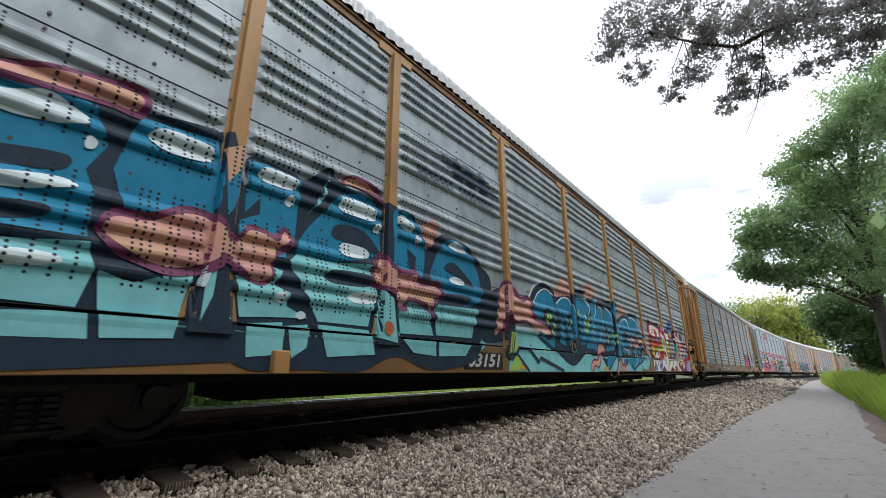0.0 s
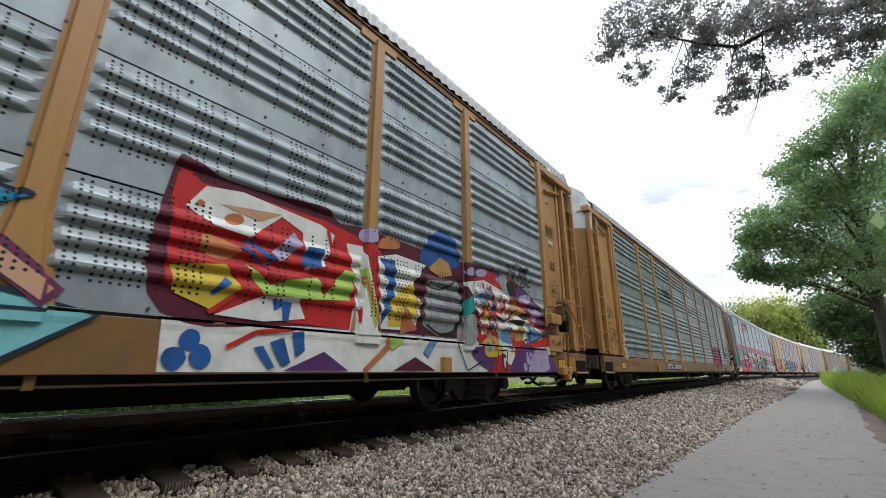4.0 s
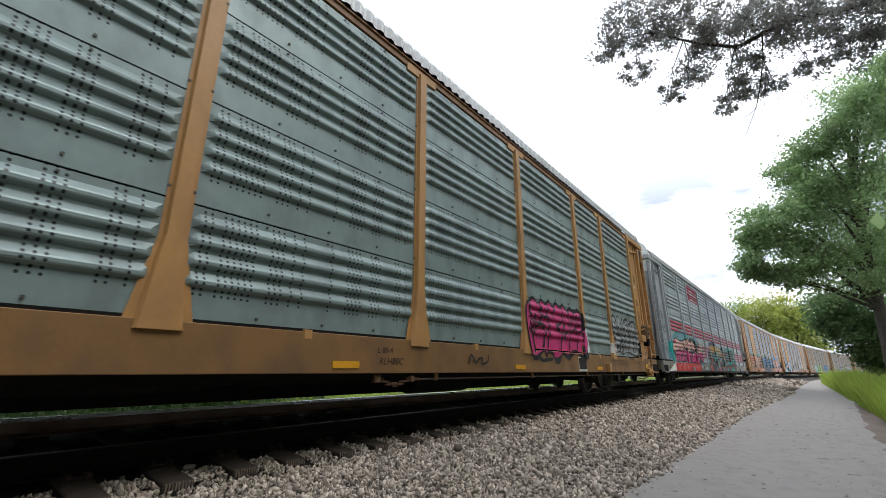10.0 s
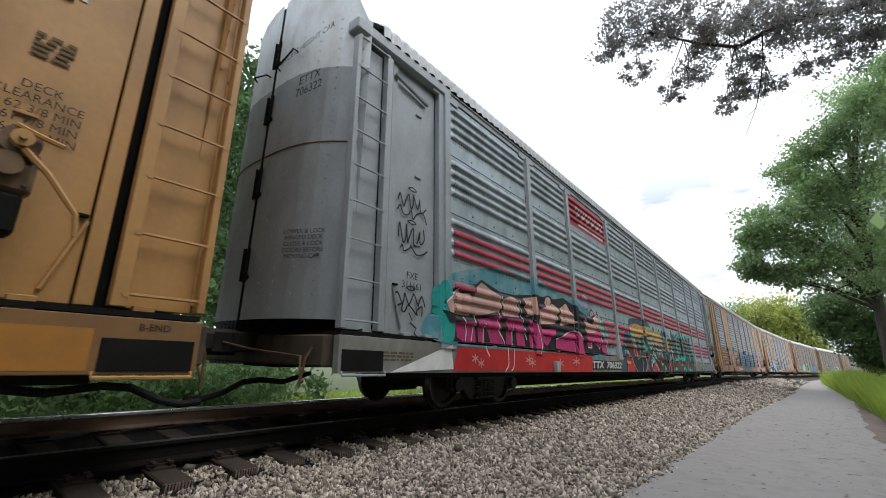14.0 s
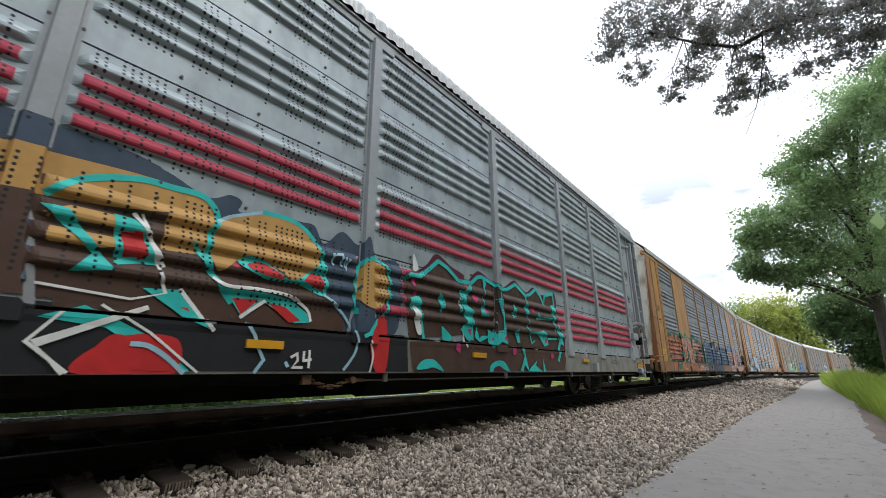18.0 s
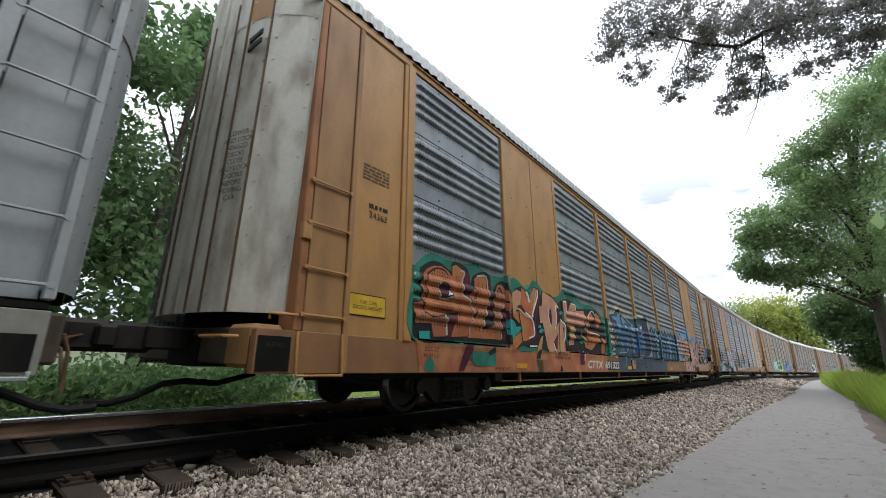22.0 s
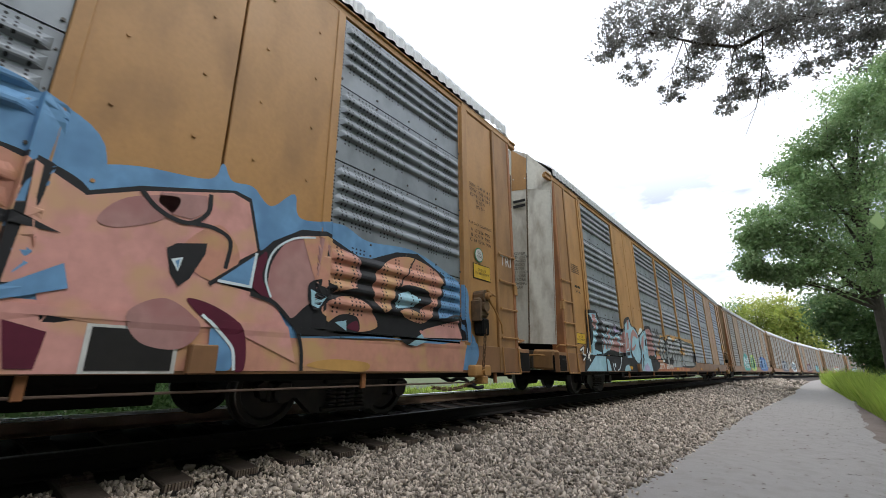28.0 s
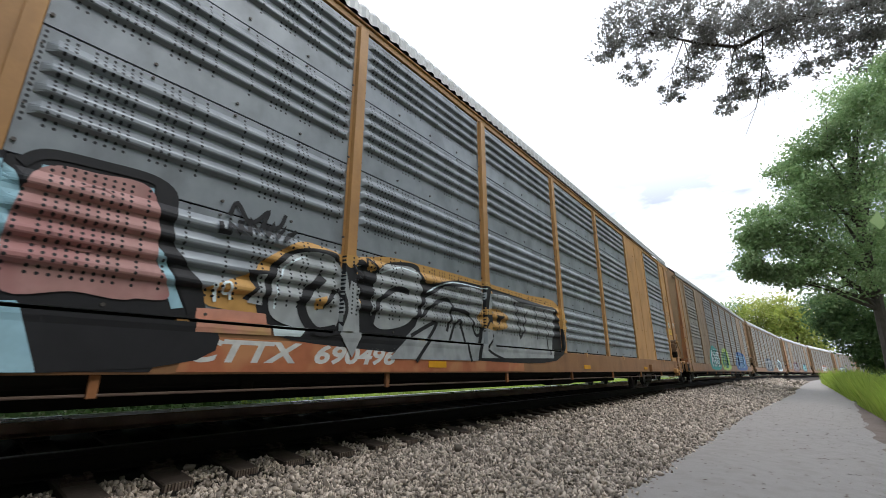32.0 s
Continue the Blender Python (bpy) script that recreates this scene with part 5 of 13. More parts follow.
def paint_car0(car):
    pt, K = Paint(car, "A"), "A"
    logo_block(car, K, -6.5, -4.55, 2.92, 3.5)
    # first blue piece
    pt.shape(1, "navy", ((-10.86, 2.12), (-10.6, 2.21), (-10.28, 2.29), (-9.82, 2.21), (-9.13, 2.34), (-8.97, 1.89), (-8.91, 0.35), (-10.2, 0.28), (-10.61, 0.28), (-10.99, 1.95)))
    pt.shape(2, "blue", ((-10.9, 1.98), (-10.57, 2.06), (-10.31, 2.11), (-10.09, 2.11), (-9.97, 1.85), (-10.06, 1.63), (-9.99, 1.48), (-9.97, 1.15), (-10.38, 1.13), (-10.7, 1.07)))
    pt.shape(3, "cyan", ((-10.68, 1.01), (-10.36, 1.06), (-9.95, 1.12), (-9.89, 0.93), (-9.94, 0.68), (-10.29, 0.69), (-10.61, 0.68)))
    pt.blob(3, "navy", ((-10.8, 1.53), (-10.48, 1.64), (-10.17, 1.69), (-10.18, 1.58), (-10.46, 1.51), (-10.77, 1.42)))
    pt.blob(4, "navy", ((-10.72, 1.2), (-10.26, 1.31), (-10.22, 1.23), (-10.7, 1.1)))
    pt.shape(2, "blue", ((-9.86, 1.99), (-9.81, 2.16), (-9.24, 2.23), (-9.15, 1.83), (-9.37, 1.4), (-9.79, 1.37), (-9.91, 1.69)))
    pt.shape(3, "cyan", ((-9.87, 0.94), (-9.65, 0.89), (-9.27, 1.05), (-9.35, 0.51), (-9.79, 0.49)))
    pt.shape(2, "cyan", ((-10.68, 0.59), (-9.88, 0.66), (-9.85, 0.48), (-10.65, 0.47)))
    pt.blob(5, "pale", ((-10.69, 1.95), (-10.56, 1.99), (-10.36, 2.08), (-10.14, 2.02), (-10.12, 1.94), (-10.32, 1.88), (-10.53, 1.86)))
    pt.blob(5, "pale", ((-9.75, 2.04), (-9.61, 2.14), (-9.3, 2.12), (-9.3, 1.98), (-9.62, 1.94)))
    pt.blob(5, "pale", ((-10.58, 1.42), (-10.45, 1.46), (-10.19, 1.52), (-10.09, 1.47), (-10.43, 1.37)))
    pt.blob(5, "pale", ((-10.03, 1.84), (-10.04, 1.8), (-10.06, 1.78), (-10.09, 1.78), (-10.1, 1.81), (-10.1, 1.85), (-10.08, 1.88), (-10.05, 1.87)))
    pt.blob(5, "pale", ((-10.35, 0.99), (-10.12, 1.0), (-10.08, 0.94), (-10.33, 0.9)))
    pt.blob(5, "plum", ((-9.94, 1.24), (-9.86, 1.4), (-9.65, 1.42), (-9.4, 1.56), (-9.12, 1.52), (-9.04, 1.29), (-9.1, 1.08), (-9.42, 0.97), (-9.65, 1.02), (-9.84, 1.1)))
    pt.blob(6, "pink", ((-9.9, 1.25), (-9.83, 1.34), (-9.64, 1.36), (-9.38, 1.49), (-9.11, 1.45), (-9.08, 1.28), (-9.16, 1.14), (-9.43, 1.04), (-9.65, 1.08), (-9.81, 1.15)))
    pt.blob(4, "plum", ((-10.82, 2.11), (-10.6, 2.19), (-10.2, 2.34), (-9.81, 2.39), (-9.81, 2.14), (-10.06, 2.13), (-10.57, 2.06)))
    pt.blob(5, "pink", ((-10.77, 2.1), (-10.59, 2.17), (-10.19, 2.29), (-9.86, 2.33), (-9.86, 2.19), (-10.07, 2.18), (-10.58, 2.1)))
    pt.shape(0, "cyan", ((-9.42, 0.65), (-8.86, 0.72), (-8.85, 0.67), (-7.36, 0.72), (-4.99, 0.71), (-5.32, 0.49), (-5.83, 0.48), (-6.91, 0.6), (-7.33, 0.45), (-7.96, 0.41), (-8.14, 0.44), (-8.33, 0.29), (-8.8, 0.39), (-8.92, 0.58), (-9.41, 0.58)))
    pt.blob(1, "navy", ((-9.83, 1.78), (-9.66, 1.96), (-9.48, 2.1), (-9.24, 2.13), (-9.15, 1.89), (-8.95, 1.89), (-8.96, 2.19), (-8.53, 2.2), (-8.35, 2.18), (-8.08, 2.42), (-7.87, 2.27), (-7.37, 2.31), (-7.12, 2.27), (-6.68, 2.23), (-6.45, 1.86), (-6.11, 2.16), (-5.51, 2.11), (-5.17, 1.91), (-4.81, 1.63), (-5.16, 0.7), (-5.47, 0.39), (-6.37, 0.29), (-6.99, 0.44), (-7.54, 0.27), (-8.12, 0.29), (-8.41, 0.29), (-8.74, 0.29), (-9.02, 0.45), (-9.15, 0.75), (-9.35, 0.66), (-9.58, 0.69)))
    pt.shape(2, "blue", ((-9.17, 2.01), (-9.0, 2.07), (-9.04, 1.66), (-9.09, 1.56)))
    pt.shape(2, "blue", ((-9.46, 2.0), (-9.23, 2.07), (-9.16, 1.7), (-9.2, 1.45), (-9.35, 1.45), (-9.52, 1.52)))
    pt.shape(2, "blue", ((-8.96, 2.15), (-8.78, 2.18), (-8.42, 2.14), (-8.41, 1.81), (-8.41, 1.54), (-8.5, 1.31), (-8.97, 1.24), (-8.96, 1.57), (-8.79, 1.67), (-8.8, 1.83), (-8.93, 1.65)))
    pt.shape(3, "cyan", ((-8.94, 1.08), (-8.76, 1.24), (-8.51, 1.18), (-8.58, 1.04), (-8.42, 0.98), (-8.43, 0.86), (-8.19, 0.77), (-8.65, 0.74), (-8.86, 0.72)))
    pt.shape(3, "cyan", ((-9.19, 0.65), (-9.19, 1.02), (-9.11, 1.16), (-9.12, 0.86)))
    pt.blob(2, "blue", ((-8.37, 1.38), (-8.32, 1.6), (-8.14, 1.85), (-7.86, 2.19), (-7.45, 2.23), (-7.29, 2.07), (-7.29, 1.81), (-7.33, 1.58), (-7.97, 1.38)))
    pt.shape(3, "cyan", ((-8.46, 1.29), (-8.37, 1.38), (-7.97, 1.38), (-7.32, 1.46), (-7.33, 1.18), (-7.41, 0.75), (-8.07, 0.75), (-8.19, 0.93)))
    pt.shape(3, "cyan", ((-8.07, 0.72), (-7.4, 0.71), (-7.33, 0.45), (-7.96, 0.41)))
    pt.blob(3, "navy", ((-7.98, 1.73), (-7.89, 1.82), (-7.58, 1.84), (-7.35, 1.7), (-7.29, 1.59), (-7.63, 1.64), (-7.94, 1.65)))
    pt.blob(4, "navy", ((-8.03, 1.23), (-7.92, 1.3), (-7.43, 1.32), (-7.46, 1.19), (-7.87, 1.15), (-8.01, 1.17)))
    pt.blob(2, "blue", ((-7.11, 2.2), (-6.8, 2.24), (-6.58, 2.07), (-6.47, 1.8), (-6.56, 1.45), (-7.04, 1.44), (-7.1, 1.82)))
    pt.shape(3, "navy", ((-6.81, 1.79), (-6.64, 1.71), (-6.68, 1.43), (-6.76, 1.41)))
    pt.shape(3, "cyan", ((-7.03, 1.11), (-6.43, 1.11), (-6.28, 0.72), (-6.97, 0.71)))
    pt.shape(3, "cyan", ((-7.25, 1.19), (-7.08, 1.1), (-7.0, 0.59), (-7.35, 0.64), (-7.31, 0.95)))
    pt.blob(2, "blue", ((-6.25, 1.76), (-6.0, 2.09), (-5.59, 2.09), (-5.26, 1.83), (-5.12, 1.4), (-5.49, 1.19), (-6.13, 1.25), (-6.38, 1.39)))
    pt.shape(3, "cyan", ((-6.28, 1.13), (-5.25, 1.17), (-5.4, 0.74), (-6.22, 0.73)))
    pt.blob(4, "navy", ((-6.05, 1.68), (-5.81, 1.79), (-5.34, 1.53), (-5.5, 1.5), (-5.87, 1.62)))
    pt.blob(4, "navy", ((-6.13, 1.29), (-5.49, 1.34), (-5.57, 1.2), (-6.09, 1.16)))
    pt.shape(3, "cyan", ((-6.92, 0.66), (-6.28, 0.66), (-6.27, 0.46), (-6.7, 0.49)))
    pt.shape(3, "cyan", ((-6.22, 0.64), (-5.48, 0.63), (-5.62, 0.48), (-6.21, 0.46)))
    pt.shape(3, "cyan", ((-8.42, 0.68), (-8.18, 0.71), (-8.2, 0.49), (-8.35, 0.39)))
    pt.shape(3, "cyan", ((-8.81, 0.67), (-8.45, 0.71), (-8.45, 0.42), (-8.78, 0.39)))
    pt.blob(5, "pale", ((-8.86, 2.04), (-8.82, 2.12), (-8.7, 2.15), (-8.48, 2.13), (-8.46, 2.03), (-8.56, 1.99), (-8.77, 1.98)))
    pt.blob(5, "pale", ((-8.46, 1.9), (-8.47, 1.86), (-8.5, 1.83), (-8.54, 1.83), (-8.56, 1.86), (-8.55, 1.91), (-8.52, 1.94), (-8.48, 1.93)))
    pt.blob(5, "pale", ((-7.92, 2.05), (-7.86, 2.15), (-7.48, 2.15), (-7.38, 2.06), (-7.44, 1.97), (-7.75, 1.95), (-7.91, 1.97)))
    pt.blob(5, "pale", ((-7.31, 1.92), (-7.32, 1.87), (-7.36, 1.84), (-7.4, 1.85), (-7.42, 1.88), (-7.41, 1.93), (-7.37, 1.96), (-7.33, 1.96)))
    pt.blob(5, "pale", ((-7.88, 1.53), (-7.82, 1.62), (-7.51, 1.62), (-7.48, 1.52), (-7.77, 1.47)))
    pt.blob(5, "pale", ((-7.73, 1.03), (-7.64, 1.1), (-7.35, 1.12), (-7.34, 1.02), (-7.63, 0.98)))
    pt.blob(5, "pale", ((-7.04, 2.13), (-6.9, 2.21), (-6.72, 2.1), (-6.78, 2.01), (-6.97, 2.06)))
    pt.blob(5, "pale", ((-6.58, 1.97), (-6.6, 1.92), (-6.64, 1.89), (-6.69, 1.9), (-6.71, 1.93), (-6.69, 1.98), (-6.65, 2.01), (-6.61, 2.0)))
    pt.blob(5, "pale", ((-5.96, 2.02), (-5.82, 2.11), (-5.55, 2.04), (-5.59, 1.97), (-5.85, 1.96)))
    pt.blob(5, "pale", ((-5.94, 1.53), (-5.8, 1.59), (-5.59, 1.55), (-5.65, 1.48), (-5.9, 1.47)))
    pt.blob(5, "pale", ((-8.45, 0.94), (-8.46, 0.9), (-8.5, 0.88), (-8.54, 0.89), (-8.57, 0.92), (-8.56, 0.96), (-8.52, 0.98), (-8.47, 0.97)))
    pt.blob(5, "pale", ((-9.24, 0.94), (-9.2, 1.09), (-9.16, 1.06), (-9.19, 0.93)))
    pt.blob(5, "pale", ((-8.22, 0.8), (-8.23, 0.77), (-8.27, 0.75), (-8.31, 0.76), (-8.33, 0.78), (-8.31, 0.81), (-8.28, 0.83), (-8.24, 0.82)))
    pt.blob(5, "plum", ((-9.52, 1.31), (-9.33, 1.35), (-9.24, 1.43), (-9.15, 1.49), (-9.06, 1.42), (-8.97, 1.42), (-8.89, 1.54), (-8.75, 1.54), (-8.62, 1.52), (-8.54, 1.61), (-8.44, 1.53), (-8.46, 1.4), (-8.58, 1.31), (-8.61, 1.25), (-8.61, 1.07), (-8.72, 1.01), (-8.83, 1.04), (-8.96, 1.09), (-9.07, 1.16), (-9.17, 1.19), (-9.27, 1.07), (-9.46, 1.06)))
    pt.blob(6, "pink", ((-9.51, 1.25), (-9.32, 1.31), (-9.23, 1.37), (-9.14, 1.42), (-9.05, 1.35), (-8.96, 1.36), (-8.88, 1.48), (-8.73, 1.48), (-8.6, 1.44), (-8.53, 1.56), (-8.47, 1.5), (-8.52, 1.44), (-8.6, 1.36), (-8.63, 1.25), (-8.64, 1.09), (-8.73, 1.05), (-8.81, 1.07), (-8.92, 1.15), (-9.08, 1.23), (-9.18, 1.23), (-9.28, 1.13), (-9.48, 1.11)))
    pt.blob(5, "plum", ((-7.95, 2.28), (-7.81, 2.43), (-7.56, 2.45), (-7.32, 2.37), (-7.29, 2.23), (-7.55, 2.3), (-7.8, 2.31)))
    pt.blob(6, "pink", ((-7.89, 2.3), (-7.81, 2.39), (-7.56, 2.4), (-7.37, 2.33), (-7.55, 2.33), (-7.8, 2.31)))
    pt.blob(5, "plum", ((-7.39, 1.53), (-7.25, 1.63), (-7.07, 1.52), (-6.79, 1.5), (-6.66, 1.55), (-6.56, 1.41), (-6.2, 1.45), (-6.09, 1.25), (-6.25, 1.16), (-6.33, 0.94), (-6.48, 1.06), (-6.81, 1.1), (-6.82, 0.99), (-7.0, 0.99), (-7.06, 1.14), (-7.25, 1.19), (-7.42, 1.22)))
    pt.blob(6, "pink", ((-7.34, 1.48), (-7.24, 1.56), (-7.09, 1.45), (-6.78, 1.43), (-6.68, 1.46), (-6.56, 1.34), (-6.26, 1.37), (-6.19, 1.26), (-6.31, 1.19), (-6.36, 1.03), (-6.48, 1.12), (-6.81, 1.16), (-6.88, 1.05), (-6.98, 1.05), (-7.04, 1.21), (-7.23, 1.24), (-7.38, 1.27)))
    pt.shape(4, "pink", ((-9.19, 2.16), (-9.02, 2.26), (-9.01, 2.06), (-9.13, 1.85)))
    pt.blob(4, "pink", ((-6.55, 2.13), (-6.32, 2.31), (-6.21, 2.18), (-6.42, 1.87)))
    pt.blob(5, "orange", ((-7.08, 0.75), (-7.1, 0.69), (-7.15, 0.67), (-7.2, 0.69), (-7.23, 0.74), (-7.22, 0.8), (-7.17, 0.83), (-7.11, 0.81)))
    pt.shape(3, "cyan", ((-8.24, 1.88), (-8.14, 2.11), (-8.07, 2.39), (-8.11, 2.05), (-8.29, 1.82)))
    pt.blob(2, "navy", ((-5.17, 1.18), (-4.9, 1.49), (-4.2, 1.61), (-4.23, 0.87), (-5.08, 0.71)))
    # second blue piece
    pt.shape(0, "cyan", ((-4.38, 0.98), (-3.24, 0.95), (-2.81, 0.87), (-1.71, 0.71), (-0.2, 0.65), (1.07, 0.64), (-0.21, 0.25), (-4.41, 0.27), (-4.35, 0.57)))
    pt.blob(1, "navy", ((-3.55, 1.56), (-3.31, 1.83), (-2.93, 1.96), (-2.49, 1.89), (-2.2, 1.83), (-1.62, 1.93), (-1.37, 1.96), (-1.11, 2.09), (-0.62, 2.12), (-0.29, 1.98), (0.59, 2.02), (1.34, 2.01), (1.23, 0.8), (-0.62, 0.75), (-1.7, 0.38), (-2.53, 0.63), (-3.14, 0.84), (-3.25, 1.03), (-3.4, 1.21)))
    pt.blob(2, "blue", ((-3.4, 1.17), (-3.37, 1.45), (-3.15, 1.7), (-2.8, 1.82), (-2.51, 1.75), (-2.4, 1.52), (-2.48, 1.01), (-2.53, 0.72), (-2.85, 0.74), (-3.15, 0.92), (-3.3, 1.11)))
    pt.blob(3, "navy", ((-2.5, 1.21), (-2.56, 0.96), (-2.75, 0.85), (-2.94, 0.91), (-3.03, 1.12), (-2.99, 1.35), (-2.81, 1.48), (-2.61, 1.43)))
    pt.shape(4, "lime", ((-2.85, 1.23), (-2.65, 1.41), (-2.59, 1.35), (-2.82, 1.14)))
    pt.shape(4, "lime", ((-2.67, 0.98), (-2.55, 1.24), (-2.51, 1.17), (-2.61, 0.94)))
    pt.shape(4, "lime", ((-2.9, 1.27), (-2.76, 1.41), (-2.71, 1.39), (-2.87, 1.22)))
    pt.shape(2, "blue", ((-2.41, 1.59), (-2.06, 1.79), (-1.62, 1.81), (-1.4, 1.56), (-1.43, 1.03), (-1.72, 0.79), (-1.88, 1.19), (-1.97, 1.39), (-2.11, 1.42), (-1.93, 0.77), (-2.25, 0.84), (-2.17, 1.36)))
    pt.blob(3, "navy", ((-1.79, 1.43), (-1.6, 1.49), (-1.55, 1.19), (-1.7, 1.11)))
    pt.shape(4, "lime", ((-1.73, 1.27), (-1.63, 1.4), (-1.59, 1.29), (-1.68, 1.18)))
    pt.shape(2, "blue", ((-1.29, 1.92), (-0.72, 1.96), (-0.29, 1.84), (-0.35, 1.62), (-0.62, 1.61), (-0.81, 0.86), (-1.13, 0.84), (-1.14, 1.48), (-1.28, 1.58)))
    pt.shape(2, "blue", ((-0.46, 1.47), (0.32, 1.89), (0.57, 1.56), (0.39, 0.82), (-0.62, 0.78)))
    pt.shape(4, "lime", ((-0.81, 1.17), (-0.57, 1.49), (-0.49, 1.4), (-0.72, 1.11)))
    pt.shape(4, "lime", ((-1.19, 1.54), (-1.08, 1.65), (-1.08, 1.5), (-1.17, 1.45)))
    pt.line(5, "pale", ((-3.37, 1.5), (-3.15, 1.72), (-2.81, 1.85), (-2.48, 1.78)), 0.03, True)
    pt.line(5, "pale", ((-2.32, 1.62), (-1.99, 1.78), (-1.62, 1.78), (-1.46, 1.55)), 0.03, True)
    pt.line(5, "pale", ((-1.2, 1.88), (-0.72, 1.89), (-0.46, 1.77)), 0.03, True)
    pt.line(5, "pale", ((-3.52, 1.61), (-3.35, 1.8), (-3.13, 1.92)), 0.05, True)
    pt.shape(2, "lime", ((-4.37, 0.92), (-4.05, 0.87), (-4.06, 0.7), (-4.39, 0.51), (-4.47, 0.54)))
    pt.shape(2, "lime", ((-4.39, 0.28), (-4.17, 0.57), (-3.97, 0.47), (-4.07, 0.27)))
    pt.line(3, "navy", ((-4.34, 0.97), (-4.47, 0.54), (-4.31, 0.46), (-4.05, 0.65), (-3.7, 0.65), (-3.34, 0.43), (-3.27, 0.51), (-2.27, 0.28)), 0.06, False)
    pt.line(3, "navy", ((-4.18, 0.59), (-3.74, 0.28)), 0.05, False)
    pt.line(3, "navy", ((-3.23, 0.91), (-2.41, 0.64), (-1.77, 0.43)), 0.05, False)
    pt.line(3, "navy", ((-4.22, 0.84), (-4.32, 0.53)), 0.03, False)
    pt.line(3, "navy", ((-4.28, 0.87), (-4.37, 0.51)), 0.02, False)
    pt.blob(3, "plum", ((-4.56, 0.79), (-4.44, 1.07), (-4.31, 1.2), (-4.14, 1.06), (-3.8, 1.09), (-3.5, 1.07), (-2.87, 0.96), (-2.78, 1.06), (-3.09, 1.19), (-3.42, 1.34), (-3.4, 1.55), (-3.62, 1.62), (-3.83, 1.56), (-3.99, 1.67), (-4.17, 1.74), (-4.41, 1.76), (-4.57, 1.62), (-4.67, 1.47)))
    pt.blob(4, "pink", ((-4.77, 0.85), (-4.64, 1.31), (-4.58, 1.55), (-4.4, 1.69), (-4.19, 1.69), (-4.02, 1.54), (-3.82, 1.46), (-3.56, 1.51), (-3.44, 1.2), (-3.08, 1.12), (-2.78, 1.08), (-2.77, 0.97), (-3.06, 0.95), (-3.5, 1.09), (-3.81, 1.15), (-4.09, 1.11), (-4.3, 1.27), (-4.46, 1.13), (-4.61, 0.91)))
    pt.blob(4, "pink", ((-2.39, 1.78), (-2.15, 2.13), (-1.87, 2.22), (-1.59, 2.0), (-1.54, 1.89), (-1.99, 1.82)))
    pt.blob(4, "pink", ((-0.72, 1.99), (-0.34, 2.33), (-0.05, 2.18), (-0.17, 2.01)))
    pt.shape(0, "cyan", ((-0.8, 0.68), (0.34, 0.67), (3.64, 0.67), (3.63, 0.27), (-0.71, 0.28)))
    pt.blob(1, "navy", ((-1.07, 1.74), (-0.95, 1.94), (-0.77, 1.98), (-0.58, 1.88), (-0.33, 1.88), (-0.21, 2.01), (-0.04, 2.04), (0.11, 1.94), (0.34, 1.96), (0.53, 1.91), (0.72, 2.01), (1.22, 1.88), (1.32, 2.08), (1.55, 2.19), (1.76, 2.07), (1.76, 1.81), (1.65, 1.63), (2.11, 1.78), (2.59, 1.86), (2.86, 1.7), (3.06, 1.7), (3.66, 1.97), (3.64, 0.78), (1.78, 0.62), (1.17, 0.58), (0.52, 0.29), (0.07, 0.57), (-0.8, 0.71)))
    pt.shape(2, "blue", ((-1.07, 1.49), (-0.99, 1.78), (-0.85, 1.96), (-0.7, 1.95), (-0.36, 1.8), (-0.42, 1.53), (-0.71, 1.58), (-0.8, 1.29), (-0.86, 1.01), (-0.92, 0.82)))
    pt.shape(2, "blue", ((-0.66, 1.19), (-0.49, 1.43), (-0.36, 1.44), (-0.2, 1.38), (-0.27, 1.15), (-0.34, 0.79), (-0.78, 0.78)))
    pt.blob(2, "blue", ((0.04, 1.82), (0.01, 1.63), (-0.1, 1.52), (-0.23, 1.55), (-0.3, 1.69), (-0.28, 1.87), (-0.18, 1.99), (-0.04, 1.97)))
    pt.shape(2, "blue", ((0.0, 1.51), (0.24, 1.88), (0.5, 1.8), (0.49, 1.4), (0.52, 0.98), (0.27, 0.99), (0.17, 1.2), (0.01, 0.93), (-0.14, 0.74), (-0.25, 0.76), (-0.17, 1.05)))
    pt.shape(2, "blue", ((0.57, 1.49), (0.71, 1.93), (1.28, 1.78), (1.25, 1.5), (1.16, 1.3), (1.26, 1.21), (1.19, 0.81), (0.65, 0.75), (0.56, 0.78), (0.69, 1.0), (0.74, 1.34)))
    pt.blob(2, "blue", ((1.69, 1.92), (1.65, 1.75), (1.53, 1.65), (1.4, 1.68), (1.34, 1.82), (1.37, 1.99), (1.49, 2.1), (1.62, 2.07)))
    pt.shape(2, "blue", ((1.37, 1.53), (1.75, 1.57), (1.81, 0.91), (1.7, 0.64), (1.27, 0.68), (1.44, 1.04)))
    pt.shape(2, "blue", ((0.4, 0.44), (0.53, 0.67), (1.12, 0.65), (0.83, 0.46), (0.53, 0.32)))
    pt.shape(2, "blue", ((1.79, 0.6), (3.64, 0.62), (3.64, 0.51), (2.64, 0.29), (2.18, 0.53), (1.8, 0.45)))
    pt.blob(3, "navy", ((0.68, 0.93), (0.74, 1.16), (0.83, 1.23), (0.94, 1.16), (0.92, 1.0), (0.78, 0.87)))
    pt.blob(3, "navy", ((1.29, 0.74), (1.29, 1.14), (1.35, 1.53), (1.45, 1.25), (1.45, 0.96)))
    pt.line(5, "pale", ((-0.48, 1.58), (-0.39, 1.78), (-0.65, 1.9), (-0.82, 1.92)), 0.04, True)
